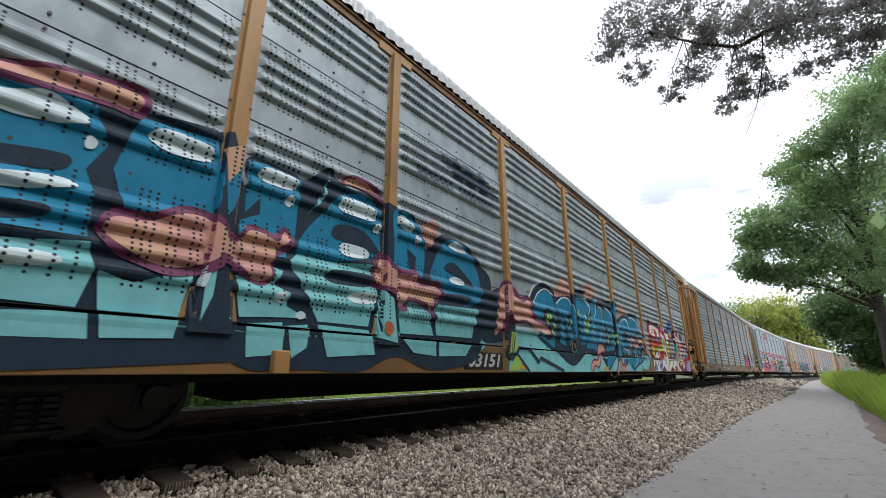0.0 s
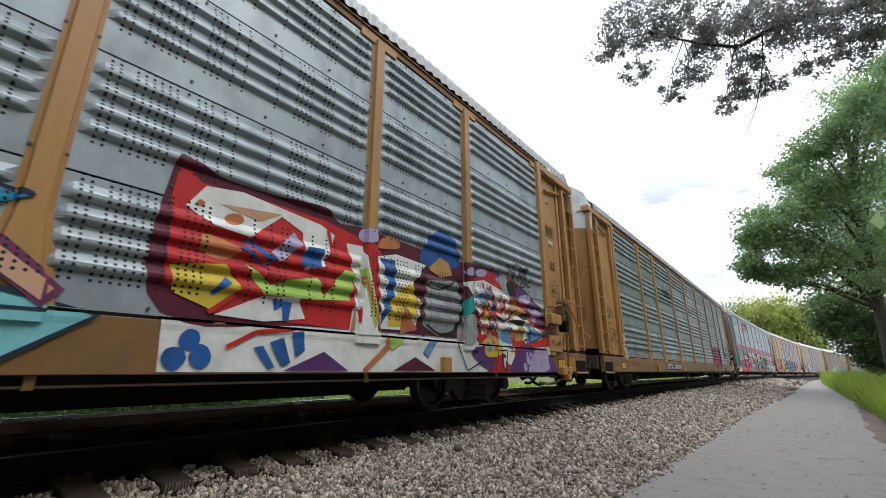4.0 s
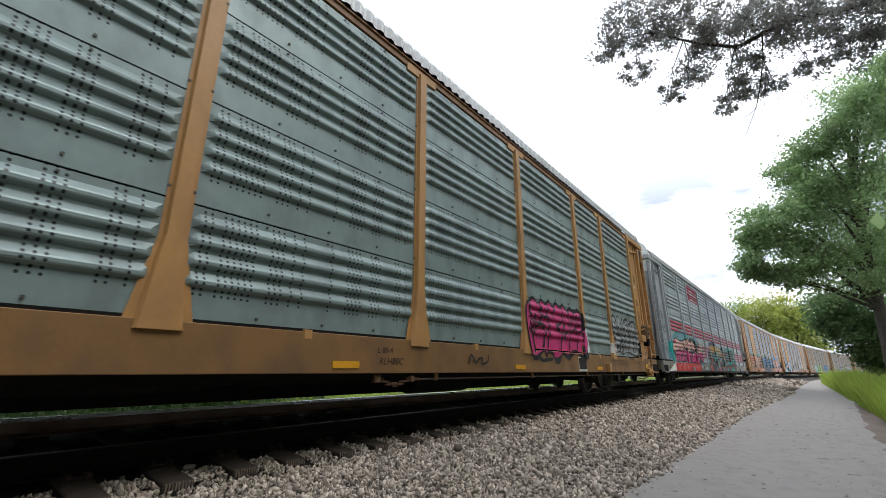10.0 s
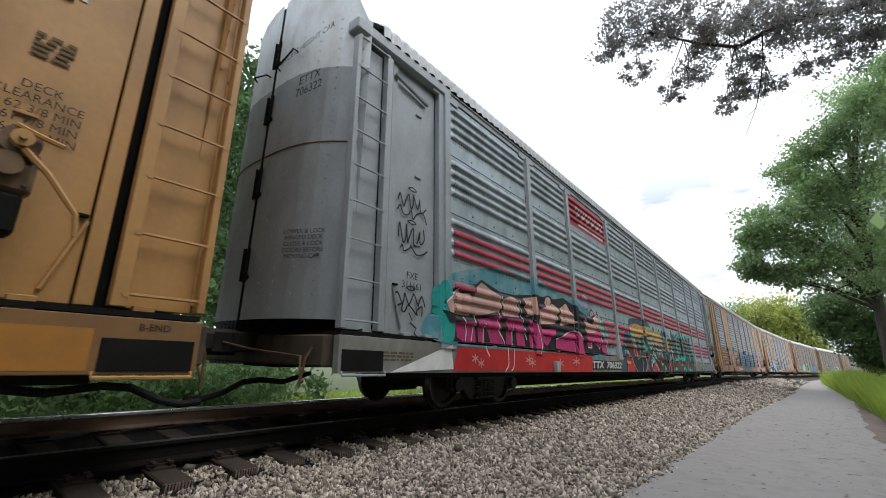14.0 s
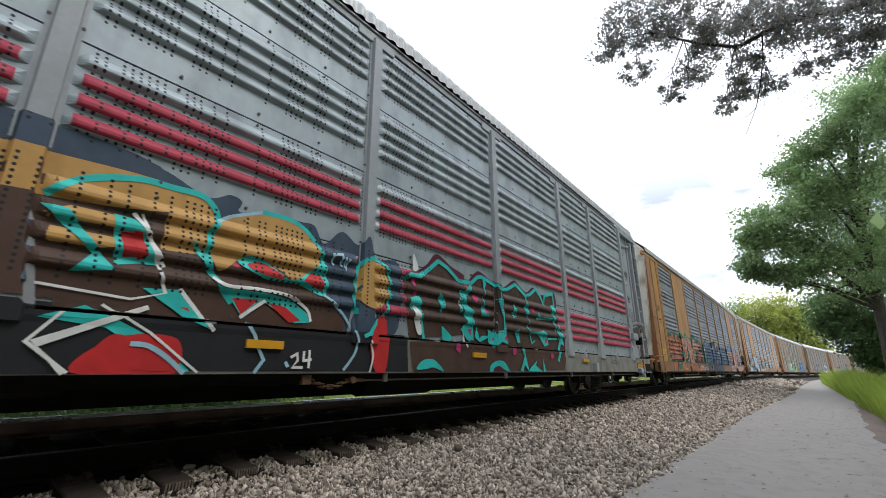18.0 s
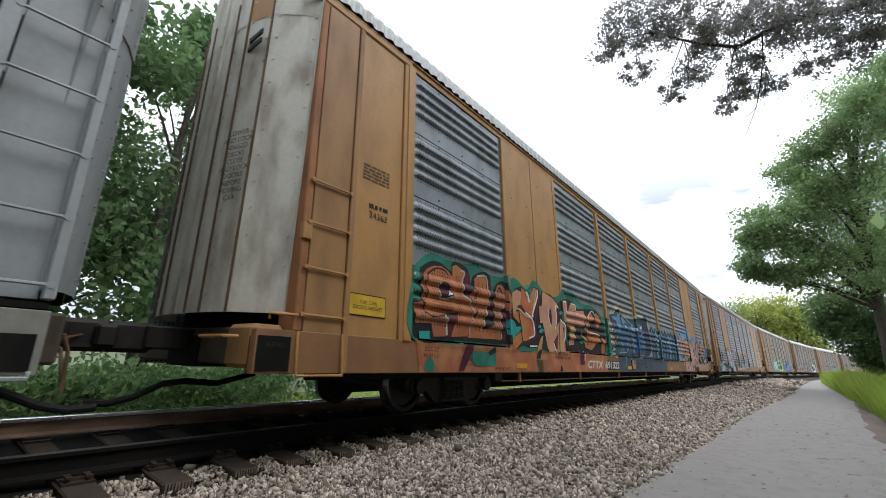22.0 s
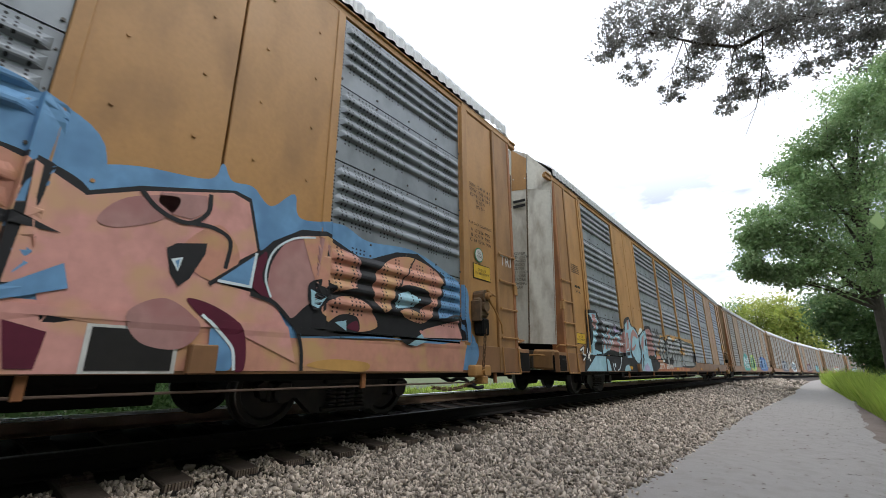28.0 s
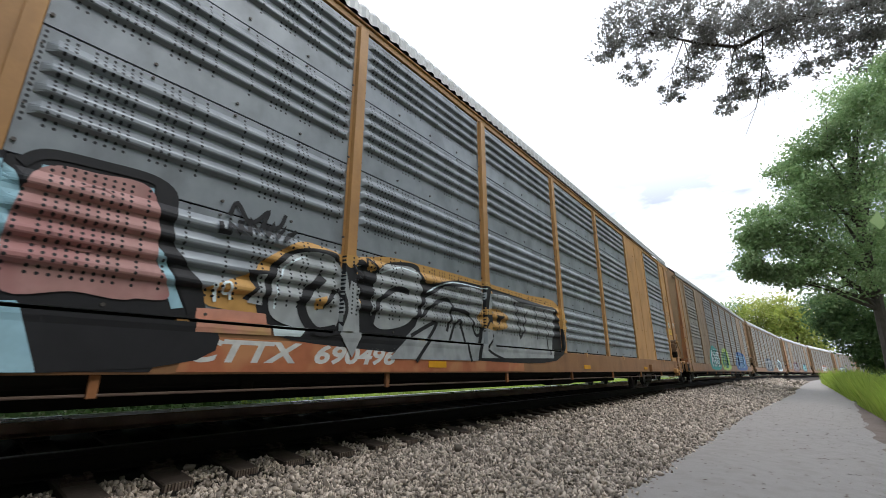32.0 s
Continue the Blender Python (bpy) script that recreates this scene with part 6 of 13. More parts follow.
    pt.line(5, "pale", ((-0.37, 0.88), (-0.34, 1.19), (-0.22, 1.38), (-0.35, 1.42)), 0.035, True)
    pt.line(5, "pale", ((-0.09, 1.56), (0.0, 1.68), (0.03, 1.87), (-0.01, 1.96)), 0.04, True)
    pt.line(5, "pale", ((0.26, 1.83), (0.48, 1.79), (0.45, 1.43), (0.51, 0.99)), 0.035, True)
    pt.line(5, "pale", ((0.14, 1.01), (0.22, 1.26)), 0.03, True)
    pt.line(5, "pale", ((0.79, 1.88), (1.23, 1.73), (1.23, 1.54)), 0.035, True)
    pt.line(5, "pale", ((0.66, 0.93), (0.76, 1.35)), 0.03, True)
    pt.line(5, "pale", ((1.08, 1.42), (1.2, 1.12), (1.16, 0.84)), 0.03, True)
    pt.line(5, "pale", ((1.54, 1.7), (1.63, 1.87), (1.59, 2.0)), 0.03, True)
    pt.line(5, "pale", ((1.71, 1.54), (1.78, 1.22), (1.76, 0.87)), 0.03, True)
    pt.line(5, "pale", ((-0.89, 1.15), (-0.83, 1.39), (-0.76, 1.53)), 0.05, True)
    pt.shape(4, "lime", ((-0.82, 1.12), (-0.71, 1.32), (-0.51, 1.4), (-0.62, 1.2), (-0.78, 1.11)))
    pt.shape(4, "lime", ((-0.77, 1.34), (-0.67, 1.45), (-0.55, 1.47), (-0.68, 1.37)))
    pt.shape(4, "lime", ((-0.38, 1.51), (-0.36, 1.59), (-0.33, 1.52)))
    pt.shape(4, "lime", ((-0.22, 1.16), (-0.19, 1.26), (-0.15, 1.27), (-0.18, 1.18)))
    pt.shape(4, "lime", ((0.56, 1.66), (0.58, 1.79), (0.63, 1.8), (0.6, 1.67)))
    pt.shape(4, "lime", ((0.74, 1.01), (0.8, 1.15), (0.89, 1.17), (0.83, 1.04)))
    pt.shape(4, "lime", ((0.21, 0.98), (0.23, 1.05), (0.27, 0.98)))
    pt.shape(4, "lime", ((1.28, 1.13), (1.28, 1.22), (1.41, 1.24), (1.42, 1.16)))
    pt.shape(4, "lime", ((1.31, 0.96), (1.32, 1.04), (1.44, 1.08), (1.43, 0.97)))
    pt.blob(4, "plum", ((-0.72, 0.31), (-0.68, 0.47), (-0.5, 0.56), (-0.29, 0.55), (-0.18, 0.7), (-0.06, 0.9), (0.12, 0.96), (0.33, 0.91), (0.48, 0.78), (0.42, 0.71), (0.05, 0.66), (-0.09, 0.45), (-0.25, 0.33), (-0.46, 0.38), (-0.61, 0.27)))
    pt.blob(5, "pink", ((-0.76, 0.28), (-0.68, 0.43), (-0.49, 0.51), (-0.28, 0.5), (-0.14, 0.64), (-0.02, 0.86), (0.15, 0.91), (0.34, 0.84), (0.39, 0.76), (0.15, 0.73), (0.0, 0.66), (-0.14, 0.48), (-0.28, 0.38), (-0.47, 0.42), (-0.62, 0.32), (-0.68, 0.28)))
    pt.line(4, "plum", ((1.14, 0.25), (1.27, 0.38), (1.41, 0.58), (1.52, 0.5), (1.61, 0.35), (1.73, 0.4), (1.87, 0.34), (2.02, 0.46), (2.11, 0.56)), 0.16, True)
    pt.line(5, "pink", ((1.19, 0.26), (1.3, 0.4), (1.42, 0.53), (1.51, 0.47), (1.6, 0.32), (1.74, 0.37), (1.87, 0.31), (2.01, 0.42)), 0.09, True)
    pt.blob(0, "pink", ((-0.76, 1.92), (-0.59, 2.21), (-0.17, 2.41), (-0.05, 2.2), (-0.05, 2.02), (-0.34, 1.89), (-0.6, 1.87)))
    pt.blob(0, "pink", ((1.75, 1.71), (1.85, 1.98), (2.09, 2.15), (2.44, 1.99), (2.48, 1.84), (2.05, 1.75)))
    pt.blob(1, "navy", ((2.15, 1.72), (2.35, 1.81), (2.58, 1.78), (2.73, 1.82), (2.82, 1.96), (3.17, 1.96), (3.55, 1.93), (3.83, 1.78), (3.74, 1.52), (4.06, 1.41), (4.3, 1.35), (4.08, 1.19), (3.92, 0.72), (3.07, 0.67), (2.65, 0.7), (2.37, 0.71)))
    pt.blob(2, "blue", ((2.2, 1.68), (2.36, 1.76), (2.58, 1.74), (2.74, 1.65), (2.79, 1.51), (2.77, 1.27), (2.6, 1.23), (2.45, 1.3), (2.35, 1.28), (2.32, 1.41), (2.39, 1.43), (2.25, 1.43)))
    pt.shape(2, "blue", ((2.31, 1.16), (2.48, 1.17), (2.75, 1.09), (2.84, 0.91), (2.84, 0.72), (2.39, 0.74)))
    pt.shape(2, "blue", ((2.83, 1.85), (3.21, 1.87), (3.78, 1.76), (3.69, 1.51), (3.3, 1.5), (3.21, 1.29), (3.26, 1.05), (3.33, 0.75), (3.12, 0.76), (3.12, 1.27), (2.91, 1.47)))
    pt.shape(2, "blue", ((3.72, 1.46), (4.04, 1.39), (4.27, 1.33), (4.08, 1.23), (3.86, 1.17), (3.47, 1.16)))
    pt.shape(2, "blue", ((3.47, 0.96), (3.75, 1.0), (3.86, 0.92), (3.68, 0.76), (3.46, 0.83)))
    pt.line(5, "pale", ((2.27, 1.68), (2.39, 1.72), (2.59, 1.7), (2.73, 1.58), (2.76, 1.32)), 0.035, True)
    pt.line(5, "pale", ((2.9, 1.81), (3.19, 1.83), (3.7, 1.72), (3.64, 1.51)), 0.035, True)
    pt.line(5, "pale", ((2.37, 1.15), (2.5, 1.16), (2.73, 1.11)), 0.03, True)
    pt.line(5, "pale", ((3.31, 1.06), (3.33, 1.32), (3.37, 1.44)), 0.035, True)
    pt.line(5, "pale", ((3.3, 0.9), (3.34, 0.69), (3.41, 0.55)), 0.03, True)
    pt.line(5, "pale", ((3.09, 0.84), (3.09, 0.58), (2.96, 0.44)), 0.03, True)
    pt.shape(4, "lime", ((2.85, 1.27), (2.93, 1.35), (3.08, 1.43), (3.0, 1.33)))
    pt.shape(4, "lime", ((3.43, 1.25), (3.45, 1.32), (3.55, 1.38), (3.49, 1.24)))
    pt.shape(4, "lime", ((2.35, 1.29), (2.34, 1.31), (2.41, 1.33), (2.4, 1.3)))
    pt.line(5, "plum", ((2.43, 0.74), (2.57, 0.9), (2.74, 1.04), (2.88, 1.21), (3.02, 1.12), (3.12, 0.98), (3.35, 1.0), (3.62, 1.19), (3.86, 1.2), (4.11, 1.03), (4.46, 0.75)), 0.17, True)
    pt.line(6, "pink", ((2.43, 0.74), (2.57, 0.9), (2.74, 1.04), (2.89, 1.19), (3.02, 1.11), (3.12, 0.97), (3.35, 1.0), (3.63, 1.15), (3.86, 1.16), (4.07, 1.02), (4.44, 0.76)), 0.11, True)
    pt.shape(2, "blue", ((2.48, 0.65), (3.17, 0.68), (3.51, 0.7), (3.93, 0.63), (2.99, 0.36), (2.78, 0.29), (2.52, 0.47)))
    pt.line(3, "navy", ((2.52, 0.46), (2.76, 0.29), (2.91, 0.38), (3.94, 0.6), (4.11, 0.7)), 0.05, False)
    pt.shape(3, "cyan", ((3.99, 0.64), (4.15, 0.76), (4.73, 0.63), (4.27, 0.31), (4.04, 0.34), (3.03, 0.29), (3.08, 0.37), (3.55, 0.47)))
    pt.line(4, "navy", ((4.0, 0.67), (4.14, 0.77), (4.75, 0.64), (4.27, 0.29)), 0.035, False)
    pt.line(4, "navy", ((4.0, 0.64), (4.48, 0.64)), 0.02, False)
    pt.shape(2, "blue", ((1.82, 1.54), (2.18, 1.74), (2.62, 1.78), (2.86, 1.65), (2.82, 1.39), (2.26, 1.39), (2.03, 1.26), (2.12, 1.04), (2.72, 1.04), (2.56, 0.72), (1.97, 0.76), (1.8, 0.96)))
    pt.shape(2, "blue", ((2.98, 1.63), (3.5, 1.91), (3.66, 1.94), (3.65, 1.52), (3.23, 1.34), (3.19, 0.8), (2.91, 0.78)))
    pt.line(5, "pale", ((1.86, 1.5), (2.18, 1.69), (2.63, 1.72), (2.78, 1.54)), 0.03, True)
    pt.line(5, "pale", ((1.89, 0.97), (2.16, 0.86), (2.55, 0.85)), 0.03, True)
    # third piece, many colours
    pt.blob(1, "maroon", ((5.03, 1.86), (5.17, 1.96), (5.4, 1.9), (5.9, 1.9), (6.23, 1.93), (6.49, 1.94), (6.7, 1.84), (6.99, 1.87), (7.57, 1.86), (8.07, 1.84), (8.9, 1.85), (10.0, 1.88), (10.93, 1.7), (11.66, 1.29), (11.88, 0.97), (11.82, 0.76), (6.81, 0.71), (5.12, 0.7)))
    pt.shape(0, "white", ((5.12, 0.68), (6.81, 0.69), (11.67, 0.72), (11.69, 0.25), (5.15, 0.27)))
    pt.shape(2, "red", ((5.05, 1.63), (5.07, 1.87), (5.17, 1.87), (5.25, 1.8), (5.86, 1.82), (6.49, 1.81), (7.05, 1.73), (7.29, 1.66), (7.54, 1.32), (6.92, 0.7), (5.46, 0.73), (5.31, 0.9), (5.1, 0.91)))
    pt.shape(3, "white", ((5.16, 1.57), (5.29, 1.78), (5.6, 1.83), (6.44, 1.75), (6.62, 1.68), (6.54, 1.29), (6.29, 1.23), (6.24, 1.61), (6.0, 1.71), (5.7, 1.42), (5.38, 1.45)))
    pt.shape(4, "salmon", ((5.41, 1.66), (6.0, 1.73), (5.78, 1.6)))
    pt.shape(4, "lilac", ((5.92, 1.33), (6.14, 1.59), (6.24, 1.48), (6.01, 1.25)))
    pt.shape(4, "royal", ((6.22, 1.27), (6.29, 1.47), (6.49, 1.49), (6.46, 1.27)))
    pt.shape(4, "royal", ((5.63, 1.31), (5.7, 1.42), (5.97, 1.28), (5.9, 1.18)))
    pt.blob(4, "orange", ((5.3, 1.63), (5.29, 1.6), (5.26, 1.59), (5.24, 1.59), (5.23, 1.61), (5.24, 1.63), (5.26, 1.65), (5.29, 1.64)))
    pt.blob(4, "orange", ((5.31, 1.23), (5.33, 1.37), (5.55, 1.33), (5.63, 1.27), (5.48, 1.17)))
    pt.blob(4, "orange", ((5.64, 1.57), (5.62, 1.53), (5.56, 1.5), (5.5, 1.5), (5.47, 1.54), (5.49, 1.58), (5.55, 1.61), (5.61, 1.61)))
    pt.shape(3, "yellow", ((5.12, 1.07), (5.52, 1.14), (5.7, 0.96), (5.46, 0.76), (5.17, 0.86)))
    pt.shape(4, "royal", ((5.44, 0.89), (5.54, 1.04), (5.6, 0.99), (5.47, 0.87)))
    pt.shape(3, "lime", ((5.69, 1.18), (5.93, 1.06), (6.44, 1.18), (6.54, 1.0), (6.76, 1.32), (6.92, 1.31), (6.86, 1.0), (6.39, 0.95), (5.89, 0.93)))
    pt.shape(3, "white", ((5.5, 0.72), (5.89, 0.92), (6.25, 0.95), (6.35, 0.76), (5.94, 0.7)))
    pt.shape(4, "royal", ((5.99, 0.9), (6.19, 0.9), (6.17, 0.72), (6.11, 0.73), (6.09, 0.85), (6.02, 0.8)))
    pt.shape(3, "white", ((6.79, 1.63), (7.02, 1.65), (7.27, 0.86), (7.39, 0.66), (6.89, 0.65), (6.95, 1.11)))
    pt.shape(4, "lime", ((6.98, 1.36), (7.07, 1.4), (7.27, 0.86), (7.2, 0.72)))
    pt.line(4, "orange", ((7.04, 1.28), (7.32, 0.67)), 0.05, False)
    pt.line(5, "red", ((6.54, 1.7), (6.59, 1.54), (6.52, 1.29), (5.93, 1.06), (5.95, 1.18), (5.69, 1.35)), 0.04, False)
    pt.line(5, "red", ((5.46, 0.74), (5.7, 0.94), (5.64, 1.1)), 0.04, False)
    pt.blob(3, "orange", ((7.26, 1.69), (7.37, 1.86), (7.6, 1.85), (7.59, 1.75)))
    pt.blob(3, "lilac", ((7.25, 1.82), (7.21, 1.75), (7.1, 1.7), (6.99, 1.71), (6.95, 1.76), (6.99, 1.84), (7.1, 1.88), (7.21, 1.88)))
    pt.shape(3, "white", ((7.26, 1.58), (7.56, 1.67), (8.13, 1.64), (7.81, 1.28), (8.02, 1.11), (7.92, 0.76), (7.33, 0.74)))
    pt.shape(4, "royal", ((7.29, 1.57), (7.55, 1.59), (7.53, 1.06), (7.33, 0.76), (7.41, 1.3)))
    pt.shape(4, "yellow", ((7.47, 1.09), (7.82, 1.36), (7.98, 1.06), (7.79, 0.79), (7.45, 0.77)))
    pt.shape(5, "orange", ((7.7, 1.08), (7.96, 0.78), (7.65, 0.7)))
    pt.blob(2, "royal", ((8.02, 1.66), (8.16, 2.02), (8.41, 2.2), (8.71, 2.17), (8.89, 1.8), (8.45, 1.65)))
    pt.shape(4, "ochre", ((8.17, 1.6), (8.42, 1.81), (8.63, 1.76), (8.7, 1.6), (8.44, 1.52)))
    pt.shape(3, "silver", ((8.12, 1.43), (8.78, 1.52), (8.91, 1.15), (8.7, 0.8), (8.37, 0.72), (8.07, 0.84)))
    pt.line(5, "black", ((8.05, 1.59), (8.11, 1.39), (8.42, 1.35), (8.87, 1.58), (8.94, 1.41), (8.8, 0.89), (8.45, 0.75), (8.15, 0.85)), 0.03, True)
    pt.blob(5, "lilac", ((8.5, 1.11), (8.46, 1.04), (8.39, 1.0), (8.33, 1.03), (8.31, 1.09), (8.34, 1.16), (8.41, 1.2), (8.48, 1.18)))
    pt.shape(4, "teal", ((8.87, 1.19), (9.12, 1.36), (9.24, 1.18), (8.99, 1.03)))
    pt.blob(3, "silver", ((8.82, 0.68), (8.89, 0.98), (9.18, 1.08), (9.29, 0.88), (9.12, 0.65)))
    pt.shape(3, "white", ((8.96, 1.54), (9.55, 1.67), (10.18, 1.56), (10.37, 1.33), (10.94, 1.13), (10.87, 0.77), (9.45, 0.93), (9.21, 1.31)))
    pt.shape(4, "sky", ((9.26, 1.36), (9.64, 1.56), (9.77, 1.41), (9.44, 1.26)))
    pt.shape(4, "salmon", ((9.3, 0.96), (9.55, 0.98), (9.82, 0.72), (9.67, 0.74)))
    pt.shape(4, "sky", ((9.89, 0.82), (10.19, 1.0), (10.37, 0.7), (10.04, 0.73)))
    pt.shape(4, "sky", ((10.92, 1.02), (11.65, 0.93), (10.86, 0.74)))
    pt.shape(4, "ochre", ((10.18, 1.26), (10.45, 1.44), (10.84, 1.27), (10.22, 1.12)))
    pt.line(5, "maroon", ((9.64, 1.56), (9.86, 1.33), (9.63, 1.17), (10.09, 1.06), (10.48, 1.29)), 0.035, False)
    pt.blob(4, "lilac", ((9.63, 1.8), (9.57, 1.74), (9.45, 1.71), (9.34, 1.71), (9.3, 1.75), (9.35, 1.8), (9.47, 1.84), (9.59, 1.84)))
    pt.blob(4, "lilac", ((9.25, 1.74), (9.21, 1.69), (9.11, 1.66), (9.02, 1.66), (8.98, 1.7), (9.03, 1.75), (9.12, 1.79), (9.22, 1.78)))
    pt.blob(4, "lilac", ((11.11, 1.56), (11.04, 1.49), (10.88, 1.45), (10.74, 1.46), (10.69, 1.51), (10.76, 1.58), (10.92, 1.62), (11.06, 1.61)))
    pt.blob(4, "lilac", ((11.44, 1.32), (11.37, 1.26), (11.23, 1.22), (11.1, 1.23), (11.05, 1.29), (11.12, 1.35), (11.26, 1.39), (11.4, 1.38)))
    pt.blob(3, "silver", ((9.99, 1.78), (10.23, 1.86), (10.34, 1.52), (10.17, 1.53)))
    pt.shape(2, "purple", ((6.15, 0.28), (6.57, 0.46), (6.88, 0.28)))
    pt.shape(2, "maroon", ((7.53, 0.28), (7.9, 0.44), (8.29, 0.28)))
    pt.line(4, "orange", ((7.42, 0.66), (7.44, 0.55), (7.1, 0.28)), 0.06, False)
    pt.blob(3, "royal", ((5.41, 0.51), (5.39, 0.46), (5.34, 0.43), (5.28, 0.45), (5.26, 0.51), (5.28, 0.56), (5.33, 0.59), (5.39, 0.57)))
    pt.blob(3, "royal", ((5.33, 0.37), (5.3, 0.31), (5.25, 0.28), (5.19, 0.31), (5.16, 0.37), (5.18, 0.43), (5.24, 0.45), (5.3, 0.43)))
    pt.blob(3, "royal", ((5.51, 0.38), (5.49, 0.32), (5.44, 0.29), (5.38, 0.32), (5.35, 0.38), (5.37, 0.45), (5.42, 0.48), (5.48, 0.45)))
    pt.shape(3, "royal", ((5.85, 0.47), (5.93, 0.49), (6.06, 0.31), (6.0, 0.29)))
    pt.shape(3, "royal", ((5.99, 0.52), (6.12, 0.57), (6.21, 0.35), (6.13, 0.31)))
    pt.shape(3, "royal", ((6.2, 0.62), (6.32, 0.64), (6.35, 0.46), (6.26, 0.4)))
    pt.line(3, "red", ((5.63, 0.47), (5.86, 0.6), (6.21, 0.65)), 0.04, False)
    pt.shape(3, "sky", ((8.05, 0.5), (8.17, 0.66), (8.32, 0.64), (8.15, 0.43)))
    pt.blob(3, "purple", ((9.17, 0.61), (9.7, 0.59), (9.65, 0.28), (9.19, 0.45)))
    pt.blob(3, "purple", ((10.18, 0.28), (10.6, 0.66), (11.11, 0.68), (10.76, 0.28)))
    pt.blob(3, "lilac", ((10.89, 0.28), (11.09, 0.63), (11.58, 0.67), (11.56, 0.28)))
    pt.line(4, "black", ((8.77, 0.64), (8.99, 0.28), (9.37, 0.41)), 0.02, False)
    pt.shape(3, "lime", ((7.39, 0.66), (7.74, 0.66), (7.51, 0.5)))
    pt.line(4, "black", ((9.75, 0.28), (9.85, 0.59), (10.12, 0.6), (10.07, 0.28)), 0.02, False)
    pt.blob(2, "red", ((9.25, 1.47), (9.34, 1.69), (9.47, 1.82), (9.63, 1.85), (9.83, 1.83), (10.04, 1.77), (10.24, 1.83), (10.49, 1.79), (10.6, 1.6), (10.61, 1.46), (10.83, 1.41), (11.04, 1.35), (11.3, 1.1), (11.63, 1.03), (11.91, 0.94), (11.84, 0.76), (11.5, 0.71), (10.72, 0.64), (10.66, 0.52), (10.53, 0.27), (9.54, 0.27)))
    pt.shape(3, "white", ((9.32, 1.3), (9.44, 1.57), (9.69, 1.57), (9.9, 1.49), (10.15, 1.43), (10.1, 1.21), (9.99, 1.05), (9.83, 0.93), (9.44, 0.8)))
    pt.shape(4, "orange", ((9.94, 1.28), (9.94, 1.51), (10.02, 1.48), (10.03, 1.26)))
    pt.shape(4, "royal", ((9.71, 1.32), (9.82, 1.33), (9.84, 1.13), (9.73, 1.15)))
    pt.shape(4, "yellow", ((9.41, 1.18), (9.54, 1.34), (9.59, 1.06), (9.48, 0.98)))
    pt.shape(4, "royal", ((9.62, 0.94), (9.73, 1.02), (9.76, 0.92), (9.65, 0.87)))
    pt.line(5, "red", ((9.37, 1.07), (9.52, 1.22), (9.66, 1.08), (9.84, 1.22), (10.0, 1.18), (10.15, 1.41)), 0.06, False)
    pt.line(5, "red", ((9.5, 1.6), (9.65, 1.07), (9.6, 0.83)), 0.05, False)
    pt.line(5, "red", ((9.71, 1.58), (9.82, 1.12), (9.82, 0.88)), 0.05, False)
    pt.blob(3, "lime", ((10.05, 1.17), (10.17, 1.42), (10.3, 1.36), (10.49, 1.32), (10.54, 1.21), (10.28, 1.13), (10.1, 1.14)))
    pt.shape(4, "red", ((10.11, 1.16), (10.21, 1.33), (10.28, 1.22)))
    pt.shape(3, "white", ((10.02, 1.73), (10.13, 1.74), (10.3, 1.53), (10.29, 1.43), (10.16, 1.51), (10.08, 1.62)))
    pt.blob(4, "black", ((10.24, 1.72), (10.47, 1.78), (10.57, 1.59), (10.53, 1.43), (10.39, 1.46)))
    pt.blob(3, "black", ((10.55, 1.3), (10.75, 1.33), (10.98, 1.3), (10.87, 1.16), (10.66, 1.15)))
    pt.blob(3, "black", ((10.24, 1.08), (10.55, 1.13), (10.79, 1.11), (10.71, 1.02), (10.39, 1.06)))
    pt.shape(3, "black", ((10.75, 0.79), (11.63, 1.03), (11.91, 0.96), (11.64, 0.91), (11.06, 0.76)))
    pt.shape(3, "ochre", ((10.22, 0.96), (10.43, 0.94), (10.71, 1.06), (10.78, 0.97), (10.75, 0.79), (10.49, 0.76), (10.28, 0.85)))
    pt.blob(4, "orange", ((10.48, 0.83), (10.47, 0.8), (10.44, 0.78), (10.4, 0.79), (10.38, 0.82), (10.39, 0.85), (10.42, 0.87), (10.46, 0.87)))
    pt.blob(4, "orange", ((10.7, 0.92), (10.7, 0.89), (10.67, 0.87), (10.63, 0.88), (10.62, 0.91), (10.62, 0.94), (10.65, 0.96), (10.68, 0.95)))
    pt.blob(4, "orange", ((10.52, 0.92), (10.52, 0.89), (10.49, 0.88), (10.47, 0.88), (10.45, 0.91), (10.46, 0.94), (10.48, 0.95), (10.51, 0.94)))
    pt.blob(4, "orange", ((10.6, 0.97), (10.59, 0.95), (10.57, 0.94), (10.55, 0.94), (10.54, 0.96), (10.55, 0.98), (10.57, 0.99), (10.58, 0.98)))
    pt.blob(4, "orange", ((10.31, 0.94), (10.3, 0.91), (10.26, 0.89), (10.23, 0.9), (10.21, 0.92), (10.21, 0.96), (10.25, 0.98), (10.29, 0.97)))
    pt.shape(3, "white", ((10.82, 1.1), (11.11, 1.1), (11.56, 0.94), (11.49, 0.85), (10.82, 0.74)))
    pt.shape(4, "royal", ((10.86, 1.05), (10.88, 1.05), (10.9, 0.77), (10.88, 0.77)))
    pt.shape(4, "royal", ((10.92, 1.04), (11.02, 1.04), (11.04, 0.79), (10.95, 0.77)))
    pt.shape(4, "royal", ((11.08, 1.06), (11.38, 0.91), (11.11, 0.81)))
